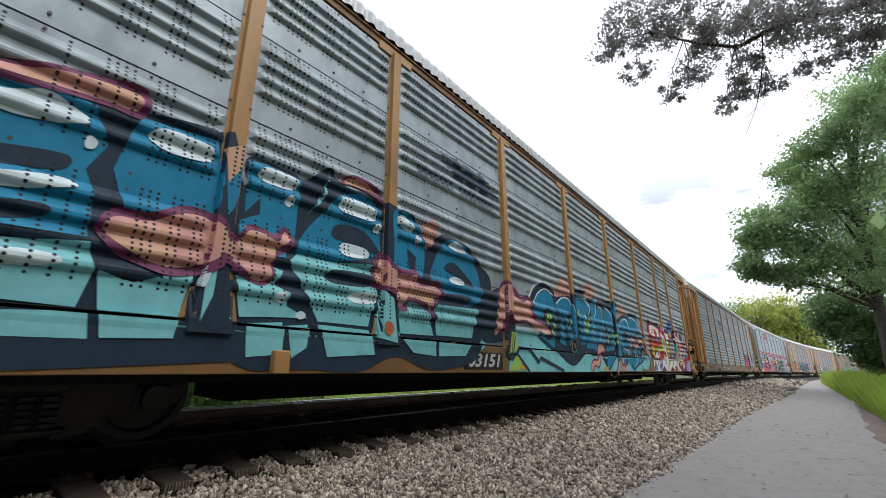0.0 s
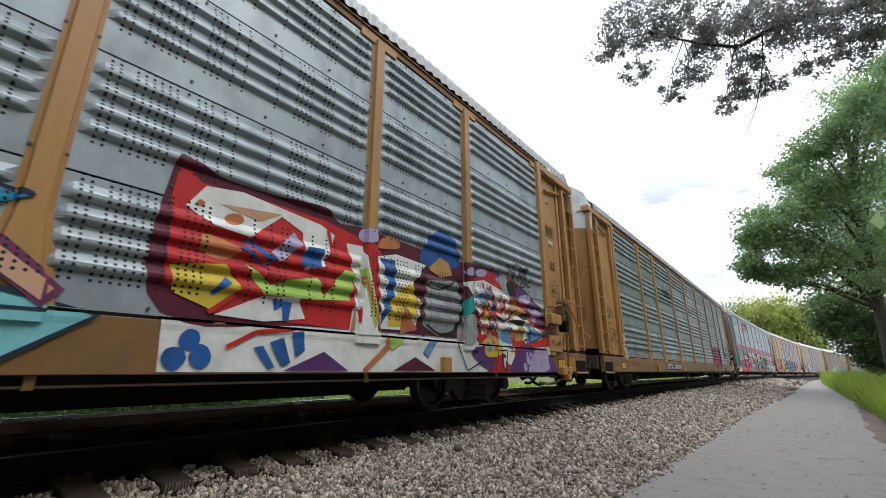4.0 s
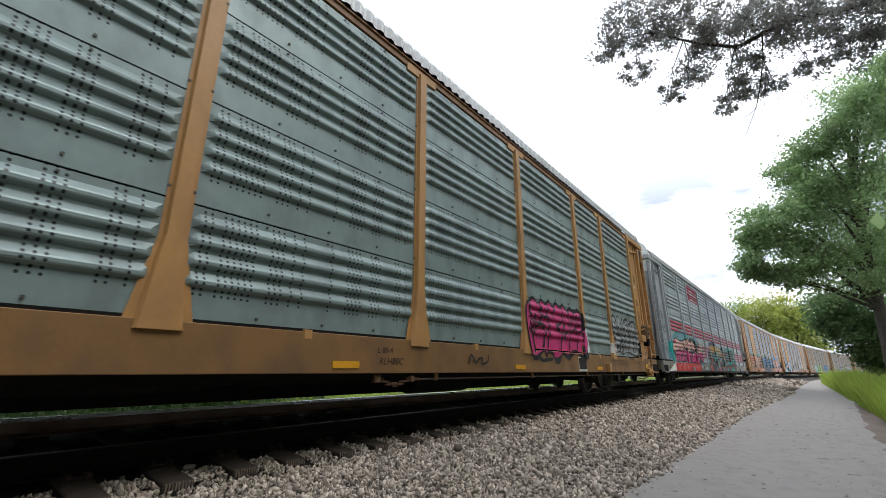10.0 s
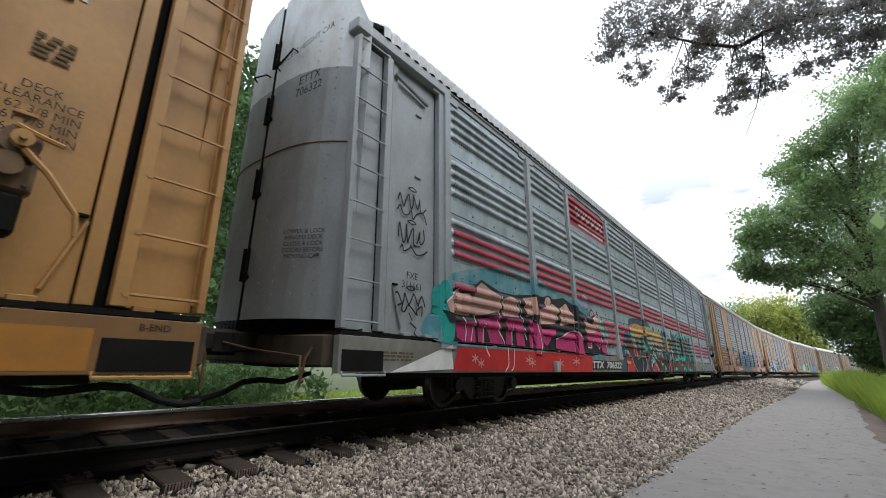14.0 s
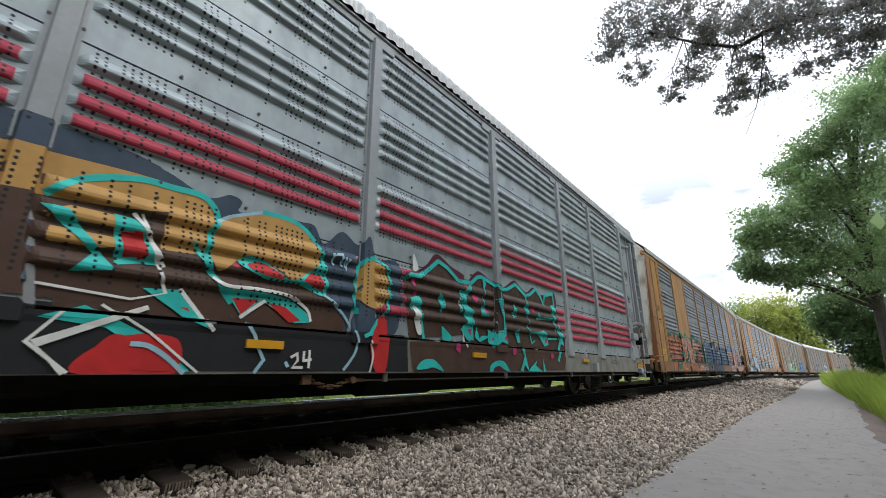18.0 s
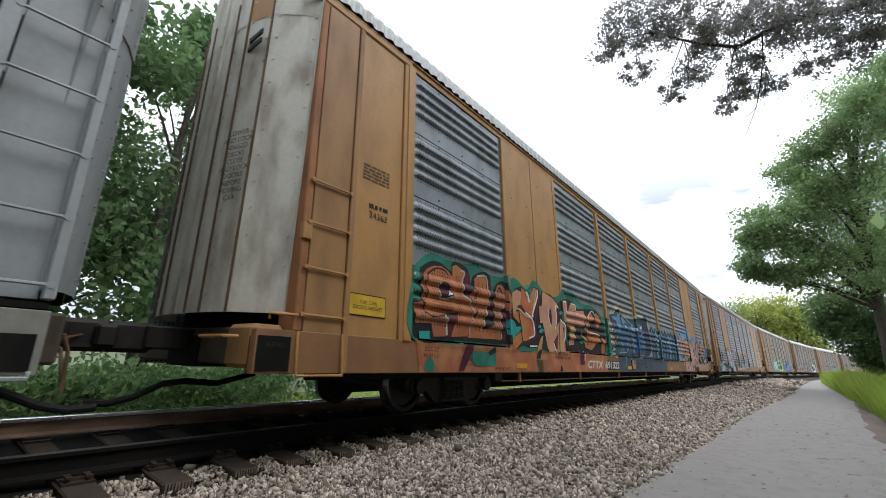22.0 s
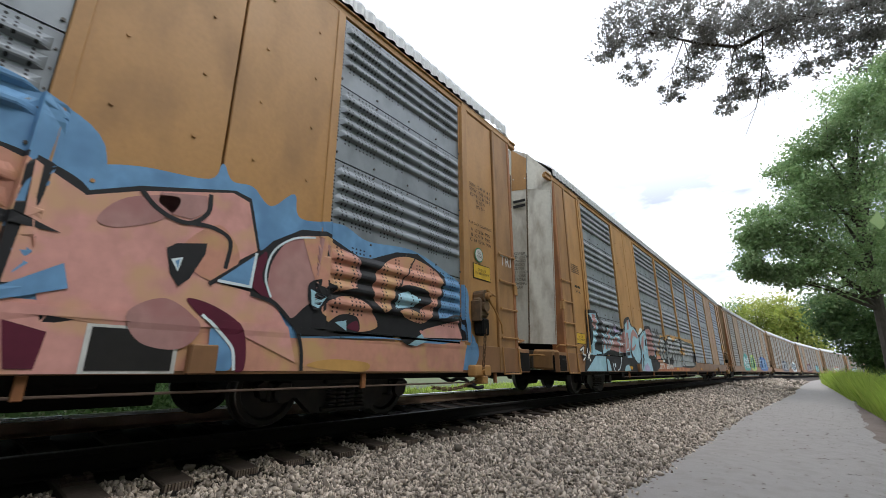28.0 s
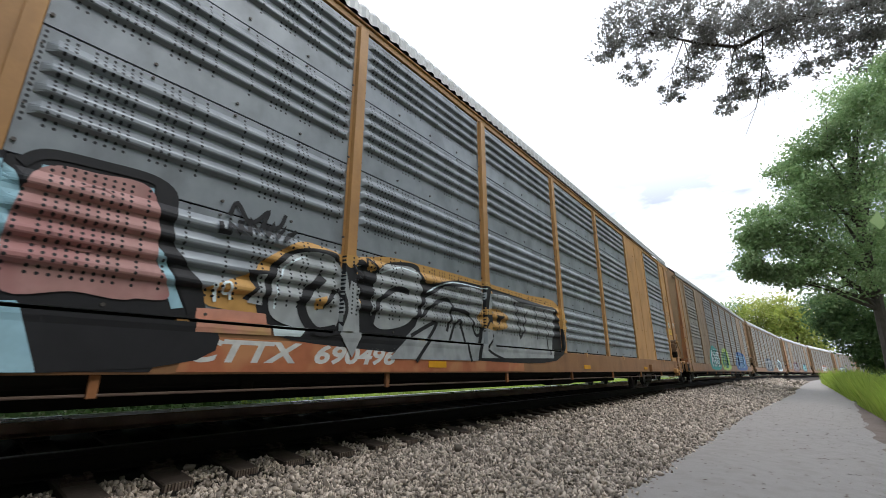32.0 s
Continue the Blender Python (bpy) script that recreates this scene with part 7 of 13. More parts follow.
    pt.blob(3, "white", ((9.92, 0.87), (10.06, 0.98), (10.27, 0.82), (10.36, 0.68), (10.32, 0.44), (10.17, 0.38), (9.99, 0.53)))
    pt.shape(4, "royal", ((10.02, 0.89), (10.14, 0.93), (10.15, 0.86), (10.04, 0.81)))
    pt.shape(4, "royal", ((10.04, 0.79), (10.2, 0.83), (10.26, 0.73), (10.06, 0.73)))
    pt.shape(4, "royal", ((10.11, 0.68), (10.3, 0.67), (10.29, 0.6), (10.2, 0.63)))
    pt.blob(3, "yellow", ((9.46, 0.69), (9.69, 0.8), (9.9, 0.76), (9.92, 0.53), (9.51, 0.49)))
    pt.shape(4, "sky", ((9.52, 0.67), (9.64, 0.72), (9.65, 0.57), (9.56, 0.54)))
    pt.shape(4, "orange", ((9.71, 0.73), (9.81, 0.72), (9.82, 0.57), (9.73, 0.58)))
    pt.blob(2, "purple", ((10.58, 0.27), (10.67, 0.49), (10.86, 0.65), (11.28, 0.67), (11.56, 0.58), (11.88, 0.44), (11.9, 0.26)))
    pt.blob(4, "lilac", ((11.07, 0.38), (11.06, 0.32), (11.0, 0.29), (10.94, 0.32), (10.91, 0.38), (10.92, 0.43), (10.97, 0.46), (11.04, 0.44)))
    pt.blob(4, "lilac", ((10.9, 0.46), (10.88, 0.4), (10.84, 0.38), (10.78, 0.4), (10.75, 0.45), (10.76, 0.5), (10.81, 0.53), (10.87, 0.51)))
    pt.blob(4, "lilac", ((10.97, 0.56), (10.96, 0.52), (10.93, 0.51), (10.89, 0.52), (10.87, 0.55), (10.88, 0.59), (10.91, 0.61), (10.95, 0.59)))
    pt.blob(4, "lilac", ((11.24, 0.47), (11.22, 0.42), (11.17, 0.39), (11.11, 0.41), (11.08, 0.46), (11.09, 0.52), (11.15, 0.54), (11.21, 0.52)))
    pt.blob(4, "lilac", ((11.37, 0.55), (11.36, 0.5), (11.31, 0.48), (11.26, 0.5), (11.23, 0.54), (11.24, 0.59), (11.29, 0.61), (11.35, 0.6)))
    pt.blob(4, "lilac", ((11.41, 0.41), (11.39, 0.35), (11.33, 0.33), (11.27, 0.35), (11.24, 0.4), (11.25, 0.45), (11.31, 0.48), (11.38, 0.46)))
    pt.blob(4, "lilac", ((11.52, 0.45), (11.51, 0.41), (11.47, 0.39), (11.43, 0.4), (11.4, 0.44), (11.42, 0.48), (11.46, 0.5), (11.5, 0.48)))
    pt.blob(4, "lilac", ((10.77, 0.34), (10.76, 0.29), (10.72, 0.27), (10.67, 0.29), (10.65, 0.34), (10.65, 0.39), (10.7, 0.41), (10.74, 0.39)))
    pt.blob(4, "lilac", ((11.12, 0.59), (11.11, 0.56), (11.08, 0.54), (11.05, 0.55), (11.03, 0.58), (11.04, 0.61), (11.07, 0.63), (11.1, 0.62)))
    pt.blob(4, "lilac", ((11.56, 0.35), (11.54, 0.3), (11.49, 0.28), (11.42, 0.3), (11.39, 0.35), (11.41, 0.4), (11.47, 0.42), (11.53, 0.4)))
    pt.blob(4, "lilac", ((11.66, 0.35), (11.65, 0.31), (11.6, 0.29), (11.55, 0.31), (11.52, 0.35), (11.54, 0.4), (11.58, 0.41), (11.64, 0.4)))
    pt.blob(4, "lilac", ((10.92, 0.3), (10.91, 0.25), (10.87, 0.25), (10.83, 0.26), (10.81, 0.29), (10.82, 0.33), (10.85, 0.35), (10.9, 0.34)))
    pt.blob(4, "lilac", ((11.18, 0.31), (11.17, 0.27), (11.13, 0.25), (11.08, 0.27), (11.05, 0.31), (11.07, 0.35), (11.11, 0.37), (11.16, 0.36)))
    pt.blob(4, "lilac", ((11.27, 0.64), (11.26, 0.6), (11.23, 0.58), (11.18, 0.59), (11.16, 0.63), (11.17, 0.66), (11.21, 0.68), (11.25, 0.67)))
    pt.blob(4, "lilac", ((11.42, 0.64), (11.42, 0.61), (11.39, 0.6), (11.35, 0.61), (11.34, 0.63), (11.34, 0.66), (11.37, 0.68), (11.41, 0.67)))
    pt.blob(4, "lilac", ((10.83, 0.57), (10.82, 0.54), (10.8, 0.52), (10.77, 0.53), (10.75, 0.56), (10.76, 0.59), (10.78, 0.6), (10.81, 0.59)))
    pt.blob(1, "purple", ((9.77, 1.93), (9.91, 1.86), (10.12, 1.84), (10.17, 1.8), (10.03, 1.8), (9.85, 1.74)))
    pt.blob(1, "purple", ((10.58, 1.6), (10.71, 1.72), (10.99, 1.68), (11.09, 1.49), (11.33, 1.43), (11.48, 1.17), (11.5, 1.05), (11.11, 1.14), (10.97, 1.34), (10.65, 1.4)))
    pt.blob(4, "lilac", ((10.66, 1.48), (10.66, 1.45), (10.64, 1.43), (10.62, 1.44), (10.61, 1.46), (10.61, 1.49), (10.63, 1.5), (10.65, 1.5)))
    pt.blob(4, "lilac", ((10.8, 1.53), (10.79, 1.47), (10.75, 1.44), (10.71, 1.45), (10.68, 1.49), (10.69, 1.55), (10.73, 1.58), (10.77, 1.58)))
    pt.blob(4, "lilac", ((10.91, 1.51), (10.9, 1.46), (10.86, 1.43), (10.82, 1.44), (10.8, 1.48), (10.81, 1.53), (10.84, 1.56), (10.88, 1.55)))
    pt.blob(4, "lilac", ((11.06, 1.34), (11.05, 1.3), (11.02, 1.28), (10.99, 1.28), (10.97, 1.32), (10.98, 1.36), (11.01, 1.38), (11.04, 1.37)))
    pt.blob(4, "lilac", ((11.19, 1.27), (11.18, 1.22), (11.13, 1.19), (11.09, 1.2), (11.06, 1.24), (11.07, 1.3), (11.11, 1.33), (11.16, 1.32)))
    pt.blob(4, "lilac", ((11.3, 1.26), (11.28, 1.21), (11.25, 1.18), (11.2, 1.19), (11.18, 1.23), (11.19, 1.28), (11.23, 1.31), (11.27, 1.3)))
    pt.blob(4, "lilac", ((11.16, 1.17), (11.15, 1.14), (11.13, 1.12), (11.1, 1.13), (11.09, 1.15), (11.09, 1.18), (11.12, 1.2), (11.14, 1.19)))
    pt.blob(4, "lilac", ((10.03, 1.76), (10.03, 1.73), (10.01, 1.71), (9.99, 1.71), (9.97, 1.74), (9.97, 1.77), (9.99, 1.79), (10.01, 1.79)))
    pt.blob(4, "lilac", ((9.96, 1.76), (9.96, 1.73), (9.94, 1.71), (9.92, 1.71), (9.9, 1.74), (9.9, 1.77), (9.92, 1.79), (9.94, 1.79)))
    pt.blob(3, "white", ((10.06, 0.41), (10.06, 0.33), (10.03, 0.3), (10.0, 0.33), (9.97, 0.4), (9.97, 0.47), (9.99, 0.51), (10.03, 0.48)))
    pt.line(4, "maroon", ((10.07, 0.41), (10.07, 0.32), (10.04, 0.29), (9.99, 0.32), (9.96, 0.4), (9.96, 0.48), (9.99, 0.52), (10.04, 0.49)), 0.05, True)
    pt.line(5, "black", ((10.23, 1.88), (10.34, 2.04), (10.29, 2.04), (10.37, 2.0), (10.34, 1.95), (10.47, 1.93), (10.43, 1.8), (10.47, 1.9), (10.52, 1.8)), 0.03, True)
    pt.line(5, "black", ((10.52, 1.96), (10.48, 2.05), (10.55, 2.13), (10.68, 2.11), (10.73, 2.05), (10.65, 1.93), (10.65, 1.82), (10.64, 1.97)), 0.03, True)
    pt.line(5, "black", ((10.74, 2.08), (10.7, 1.92), (10.79, 1.94), (10.81, 2.07), (10.89, 1.89), (10.87, 2.1), (10.96, 1.98), (10.95, 2.15), (10.94, 2.02), (10.99, 2.13), (11.03, 2.03), (11.12, 1.92), (10.97, 1.8), (11.12, 1.79)), 0.03, True)
    pt.line(5, "black", ((10.92, 1.82), (10.9, 1.78), (10.84, 1.74), (10.78, 1.74), (10.76, 1.76), (10.77, 1.8), (10.83, 1.83), (10.89, 1.84), (10.92, 1.82)), 0.025, True)
    pt.done()
    letters_on(car, K, "2023..", 3.55, 0.36, 0.13, INK["A"]["navy"], shear=0.3, proud=0.07)
    number_panel(car, K, "03151", -5.56, -4.68, 0.33, 0.51)
    end_a_marks(car, False)


def end_a_marks(car, grey):
    """Stencils and plates that the newer cars share."""
    K = "A"
    letters_on(car, K, "DECK\nCLEARANCE\nA 62 3/8 MIN\nB 61 7/8 MIN\nC 64 7/8 MIN", 12.4, 1.95, 0.085, proud=-0.06)
    if not grey:
        letters_on(car, K, "FT-649", 11.95, 0.79, 0.16, proud=0.09)
    part("foot_plate", boxes((11.68, 12.28, -0.088, -0.06, 0.64, 0.94), bevel=0.004), GREY if grey else TAN, car, "", SIDE)
    plate(car, "data_plate", GREY if grey else TAN, 12.36, 3.25, 0.46, 0.26, -0.062)
    bars(car, STENCIL if grey else FADED, 12.36, 3.25, 0.38, 0.2, 4, -0.052, seed=2)
    plate(car, "white_plate", STENCIL_WHITE, 12.38, 2.98, 0.22, 0.08, -0.062, "small white data plate", False)
    bars(car, STENCIL if grey else FADED, 12.4, 2.45, 0.22, 0.2, 5, -0.062, seed=3)
    if not grey:
        plate(car, "warning_plate", PLATE, -12.08, 0.42, 0.36, 0.13, 0.046, "yellow warning plate")
        letters_on(car, K, "THIS CAR\nEXCESS HEIGHT", -12.08, 0.42, 0.045, proud=0.05)
    plate(car, "warning_plate", PLATE, 12.25, 0.42, 0.30, 0.13, 0.046, "yellow warning plate")
    letters_on(car, K, "THIS CAR\nEXCESS HEIGHT", 12.25, 0.42, 0.038, proud=0.05)
    letters_on(car, K, "B-END", 13.3, 0.575, 0.07, proud=0.03)
    part("orange_patch", boxes((12.45, 12.95, -0.048, -0.03, 0.28, 0.55)), ORANGE_SPOT, car, "", SIDE)
    for x in (-3.69, 0.3, 3.65, 7.9) if grey else (-3.95, 0.3, 4.0, 7.9):
        plate(car, "reflector", REFLECT, x, 0.50 if grey else 0.34, 0.34, 0.07, 0.07 if grey else 0.046, "amber reflector strip", False)
    bars(car, FADED, -10.9, 0.48, 0.9, 0.09, 2, 0.03, seed=4)
    bars(car, FADED, -12.75, 0.44, 0.5, 0.12, 3, 0.03, seed=5)
    part("jacking_pad", boxes((-8.55, -8.40, -0.13, -0.04, SILL0, SILL0 + 0.2), bevel=0.01), GREY if grey else TAN, car, "", SIDE)
    part("jacking_pad", boxes((8.40, 8.55, -0.13, -0.04, SILL0, SILL0 + 0.2), bevel=0.01), GREY if grey else TAN, car, "", SIDE)
    for y, nm in ((-0.75, "EXCESS HEIGHT CAR"),):
        me = text_mesh(nm, 0.13, STENCIL)
        place("lettering", me, car, Matrix.Translation((-13.935, y, 4.72)) @ Matrix.Rotation(radians(-90), 4, "Z") @ FACE)
    bars_end = text_mesh("LOWER & LOCK\nHINGED DECK\nCLOSE & LOCK\nDOORS BEFORE\nMOVING CAR", 0.075, STENCIL)
    place("lettering", bars_end, car, Matrix.Translation((-13.80, -1.02, 1.97)) @ Matrix.Rotation(radians(-65), 4, "Z") @ FACE)


def paint_car1(car):
    pt, K = Paint(car, "A"), "A"
    logo_block(car, K, -6.4, -4.6, 2.92, 3.5)
    # pink and silver bubble letters
    pt.blob(1, "black", ((4.36, 0.63), (4.27, 0.98), (4.24, 1.32), (4.32, 1.51), (4.46, 1.53), (4.61, 1.63), (4.74, 1.63), (4.87, 1.55), (5.02, 1.65), (5.2, 1.58), (5.36, 1.67), (5.52, 1.57), (5.69, 1.66), (5.89, 1.6), (6.06, 1.67), (6.23, 1.55), (6.42, 1.64), (6.59, 1.58), (6.92, 1.64), (7.12, 1.45), (7.11, 1.18), (7.24, 0.94), (7.19, 0.61), (6.93, 0.48), (6.57, 0.63), (6.28, 0.57), (6.08, 0.48), (5.79, 0.59), (5.62, 0.43), (5.43, 0.42), (5.28, 0.58), (5.11, 0.59), (5.04, 0.51), (4.92, 0.62), (4.62, 0.46), (4.46, 0.53)))
    pt.blob(2, "hot", ((4.4, 0.61), (4.3, 0.99), (4.28, 1.29), (4.33, 1.45), (4.47, 1.46), (4.61, 1.56), (4.74, 1.57), (4.86, 1.5), (4.9, 1.49), (5.03, 1.59), (5.2, 1.52), (5.38, 1.6), (5.5, 1.5), (5.7, 1.59), (5.89, 1.53), (6.07, 1.59), (6.22, 1.47), (6.43, 1.55), (6.56, 1.49), (6.9, 1.55), (7.03, 1.43), (7.03, 1.23), (7.16, 0.94), (7.08, 0.72), (6.89, 0.65), (6.56, 0.72), (6.2, 0.65), (6.0, 0.59), (5.78, 0.66), (5.68, 0.58), (5.43, 0.53), (5.32, 0.62), (5.11, 0.67), (5.03, 0.6), (4.92, 0.66), (4.6, 0.55), (4.45, 0.58)))
    pt.line(5, "black", ((4.64, 1.3), (4.71, 1.15), (4.82, 1.13), (4.9, 1.23), (4.89, 1.46), (4.86, 1.52)), 0.06, True)
    pt.line(5, "black", ((4.67, 1.01), (4.75, 1.13), (4.88, 1.14), (5.0, 1.09), (5.05, 0.9), (5.01, 0.76), (4.96, 0.72)), 0.06, True)
    pt.line(5, "black", ((4.92, 1.49), (4.94, 1.33), (5.07, 1.28), (5.19, 1.36), (5.23, 1.49)), 0.05, True)
    pt.line(5, "black", ((5.15, 1.33), (5.22, 1.26), (5.23, 0.99), (5.18, 0.72)), 0.05, True)
    pt.line(5, "black", ((5.56, 1.53), (5.46, 1.42), (5.44, 1.29)), 0.05, True)
    pt.line(5, "black", ((5.9, 1.53), (5.92, 1.37), (5.82, 1.21), (5.56, 1.15), (5.75, 1.06), (5.83, 0.91), (5.8, 0.71)), 0.05, True)
    pt.line(5, "black", ((6.18, 1.47), (6.26, 1.3), (6.21, 1.11), (6.01, 1.02), (5.9, 1.07), (5.94, 1.16), (6.08, 1.23)), 0.045, True)
    pt.line(5, "black", ((6.14, 1.06), (6.24, 0.97), (6.24, 0.72)), 0.045, True)
    pt.line(5, "black", ((6.48, 1.47), (6.41, 1.34), (6.36, 1.06), (6.51, 1.16), (6.68, 1.03), (6.66, 0.74)), 0.045, True)
    pt.line(5, "black", ((6.64, 1.19), (6.59, 1.38), (6.67, 1.46), (6.74, 1.3), (6.81, 1.24), (6.95, 1.35), (6.88, 1.48), (6.79, 1.42)), 0.04, True)
    pt.line(5, "black", ((6.71, 1.1), (6.96, 1.16), (7.11, 1.25)), 0.045, True)
    pt.line(5, "black", ((5.89, 0.92), (6.01, 1.02)), 0.04, True)
    pt.line(5, "black", ((4.37, 1.42), (4.44, 1.15), (4.48, 0.85), (4.54, 0.61)), 0.05, True)
    pt.line(5, "black", ((4.48, 1.44), (4.5, 1.22), (4.61, 1.12), (4.56, 0.98), (4.64, 0.64)), 0.05, True)
    pt.line(5, "black", ((4.33, 1.04), (4.4, 0.95), (4.44, 1.03)), 0.045, True)
    pt.line(4, "pink", ((4.45, 0.58), (4.74, 0.66), (5.34, 0.65), (5.93, 0.65), (6.83, 0.64)), 0.03, False)
    pt.shape(1, "pale", ((7.1, 1.18), (7.19, 1.24), (7.26, 0.69), (7.11, 0.66)))
    pt.line(1, "black", ((4.5, 0.49), (4.67, 0.53), (4.88, 0.47), (5.05, 0.48), (5.27, 0.5)), 0.06, True)
    pt.blob(1, "black", ((9.12, 1.42), (9.11, 1.54), (9.2, 1.62), (9.29, 1.69), (9.43, 1.78), (9.58, 1.76), (9.68, 1.66), (9.83, 1.78), (9.99, 1.78), (10.13, 1.6), (10.26, 1.77), (10.35, 1.65), (10.5, 1.75), (10.77, 1.78), (10.93, 1.65), (11.18, 1.74), (11.52, 1.76), (11.65, 1.55), (11.79, 1.33), (11.71, 1.04), (11.79, 0.77), (11.53, 0.67), (11.02, 0.71), (10.7, 0.74), (10.38, 0.77), (9.98, 0.71), (9.77, 0.77), (9.43, 0.73), (9.31, 0.77), (9.23, 0.87), (9.26, 1.1), (9.18, 1.2)))
    pt.blob(2, "silver", ((9.19, 1.42), (9.23, 1.59), (9.44, 1.71), (9.59, 1.66), (9.67, 1.53), (9.7, 1.63), (9.83, 1.74), (10.0, 1.71), (10.1, 1.55), (10.28, 1.7), (10.39, 1.61), (10.51, 1.69), (10.78, 1.7), (10.93, 1.59), (11.18, 1.67), (11.52, 1.66), (11.63, 1.4), (11.72, 1.23), (11.63, 0.98), (11.7, 0.81), (11.53, 0.73), (11.01, 0.75), (10.7, 0.8), (10.38, 0.79), (9.98, 0.74), (9.76, 0.81), (9.42, 0.77), (9.33, 0.83), (9.29, 1.08), (9.35, 1.29), (9.25, 1.33)))
    pt.line(5, "black", ((9.51, 1.57), (9.49, 1.35), (9.54, 1.23), (9.57, 1.37), (9.53, 1.54)), 0.045, True)
    pt.line(5, "black", ((9.67, 1.5), (9.69, 1.33), (9.64, 1.22), (9.81, 1.21), (9.93, 1.1), (9.86, 0.94), (9.71, 0.79)), 0.05, True)
    pt.line(5, "black", ((9.3, 1.17), (9.36, 1.01), (9.49, 0.94), (9.68, 0.96), (9.84, 1.05), (9.84, 1.12)), 0.05, True)
    pt.line(5, "black", ((9.37, 0.95), (9.51, 0.87), (9.63, 0.9)), 0.04, True)
    pt.line(5, "black", ((9.71, 1.48), (9.76, 1.35), (9.95, 1.15), (9.97, 0.99), (9.92, 0.82), (9.99, 0.74)), 0.05, True)
    pt.line(5, "black", ((9.95, 1.26), (9.9, 1.5), (9.95, 1.53), (9.99, 1.3)), 0.04, True)
    pt.line(5, "black", ((10.1, 1.51), (10.08, 1.43), (10.26, 1.44), (10.3, 1.26), (10.17, 1.02), (10.03, 0.8)), 0.05, True)
    pt.line(5, "black", ((10.26, 1.6), (10.27, 1.37), (10.36, 1.09), (10.37, 0.84)), 0.04, True)
    pt.line(5, "black", ((10.47, 1.66), (10.56, 1.28), (10.61, 1.57), (10.7, 1.55), (10.65, 1.18), (10.55, 1.01), (10.57, 0.79)), 0.04, True)
    pt.line(5, "black", ((10.83, 1.63), (10.81, 1.41), (10.64, 1.33), (10.82, 1.29), (10.75, 1.11), (10.59, 1.01)), 0.04, True)
    pt.line(5, "black", ((10.97, 1.67), (10.95, 1.36), (11.11, 1.34), (11.16, 1.62)), 0.035, True)
    pt.line(5, "black", ((11.01, 1.28), (10.99, 1.03), (11.06, 0.76)), 0.035, True)
    pt.line(5, "black", ((11.28, 1.2), (11.25, 1.12), (11.16, 1.07), (11.07, 1.09), (11.03, 1.16), (11.06, 1.24), (11.15, 1.29), (11.24, 1.27), (11.28, 1.2)), 0.03, True)
    pt.line(5, "black", ((11.25, 0.94), (11.23, 0.85), (11.16, 0.81), (11.09, 0.83), (11.05, 0.92), (11.07, 1.01), (11.14, 1.05), (11.22, 1.02), (11.25, 0.94)), 0.03, True)
    pt.line(5, "black", ((11.32, 1.66), (11.31, 1.38), (11.48, 1.37), (11.46, 1.65)), 0.035, True)
    pt.line(5, "black", ((11.32, 1.34), (11.44, 1.18), (11.67, 1.26)), 0.035, True)
    pt.line(5, "black", ((11.39, 1.09), (11.53, 0.75), (11.6, 0.98), (11.65, 0.78)), 0.035, True)
    pt.line(5, "black", ((10.88, 1.91), (10.97, 1.73), (11.1, 1.7)), 0.04, True)
    pt.line(6, "white", ((8.91, 0.72), (8.89, 0.89), (8.95, 0.95), (8.95, 0.77), (8.91, 0.72)), 0.03, True)
    pt.line(6, "white", ((8.96, 0.88), (8.98, 0.96), (9.02, 0.91), (8.99, 0.71), (9.08, 0.71)), 0.03, True)
    pt.line(6, "white", ((9.09, 0.7), (9.08, 0.93), (9.14, 0.8), (9.17, 0.98), (9.2, 0.7)), 0.03, True)
    pt.line(5, "black", ((10.34, 0.66), (10.4, 0.61), (10.43, 0.67), (10.46, 0.6), (10.49, 0.65), (10.56, 0.6), (10.59, 0.64), (10.64, 0.59), (10.69, 0.65), (10.74, 0.58), (10.8, 0.63)), 0.02, True)
    # chalky white tags
    pt.line(5, "silver", ((-10.95, 1.5), (-10.85, 1.15), (-10.75, 0.75)), 0.07)
    pt.line(5, "silver", ((-10.95, 1.5), (-10.4, 1.47), (-9.8, 1.42)), 0.06)
    pt.line(5, "black", ((-11.65, 1.05), (-11.75, 1.15), (-11.6, 0.95), (-11.35, 0.78), (-11.0, 0.85), (-10.85, 1.05), (-10.75, 1.1), (-10.8, 0.85), (-10.6, 0.72)), 0.035, True)
    pt.line(6, "white", ((-11.65, 1.03), (-11.73, 1.13), (-11.58, 0.94), (-11.34, 0.79), (-11.02, 0.86), (-10.86, 1.04)), 0.016, True)
    for k in range(4):
        x = -10.55 + k * 0.24
        pt.line(5, "black", ((x, 0.95), (x - 0.07, 0.82), (x + 0.03, 0.73), (x + 0.09, 0.86), (x, 0.95)), 0.035, True)
        pt.line(6, "pale", ((x, 0.93), (x - 0.06, 0.82), (x + 0.03, 0.75), (x + 0.08, 0.86), (x, 0.93)), 0.018, True)
    pt.line(5, "black", ((-9.75, 0.8), (-9.2, 0.9), (-9.05, 0.86), (-9.18, 0.78)), 0.025)
    for x, y in ((-8.3, 1.4), (-8.12, 1.42), (-7.98, 1.4), (-5.8, 0.95), (-5.55, 0.95), (-5.38, 1.0)):
        pt.line(5, "pale", ((x - 0.04, y + 0.1), (x - 0.06, y - 0.05), (x + 0.04, y - 0.1), (x + 0.05, y + 0.02), (x - 0.03, y)), 0.03, True)
    scribble(pt, "pale", -6.9, -5.1, 0.75, 1.0, 12, 0.03, 9)
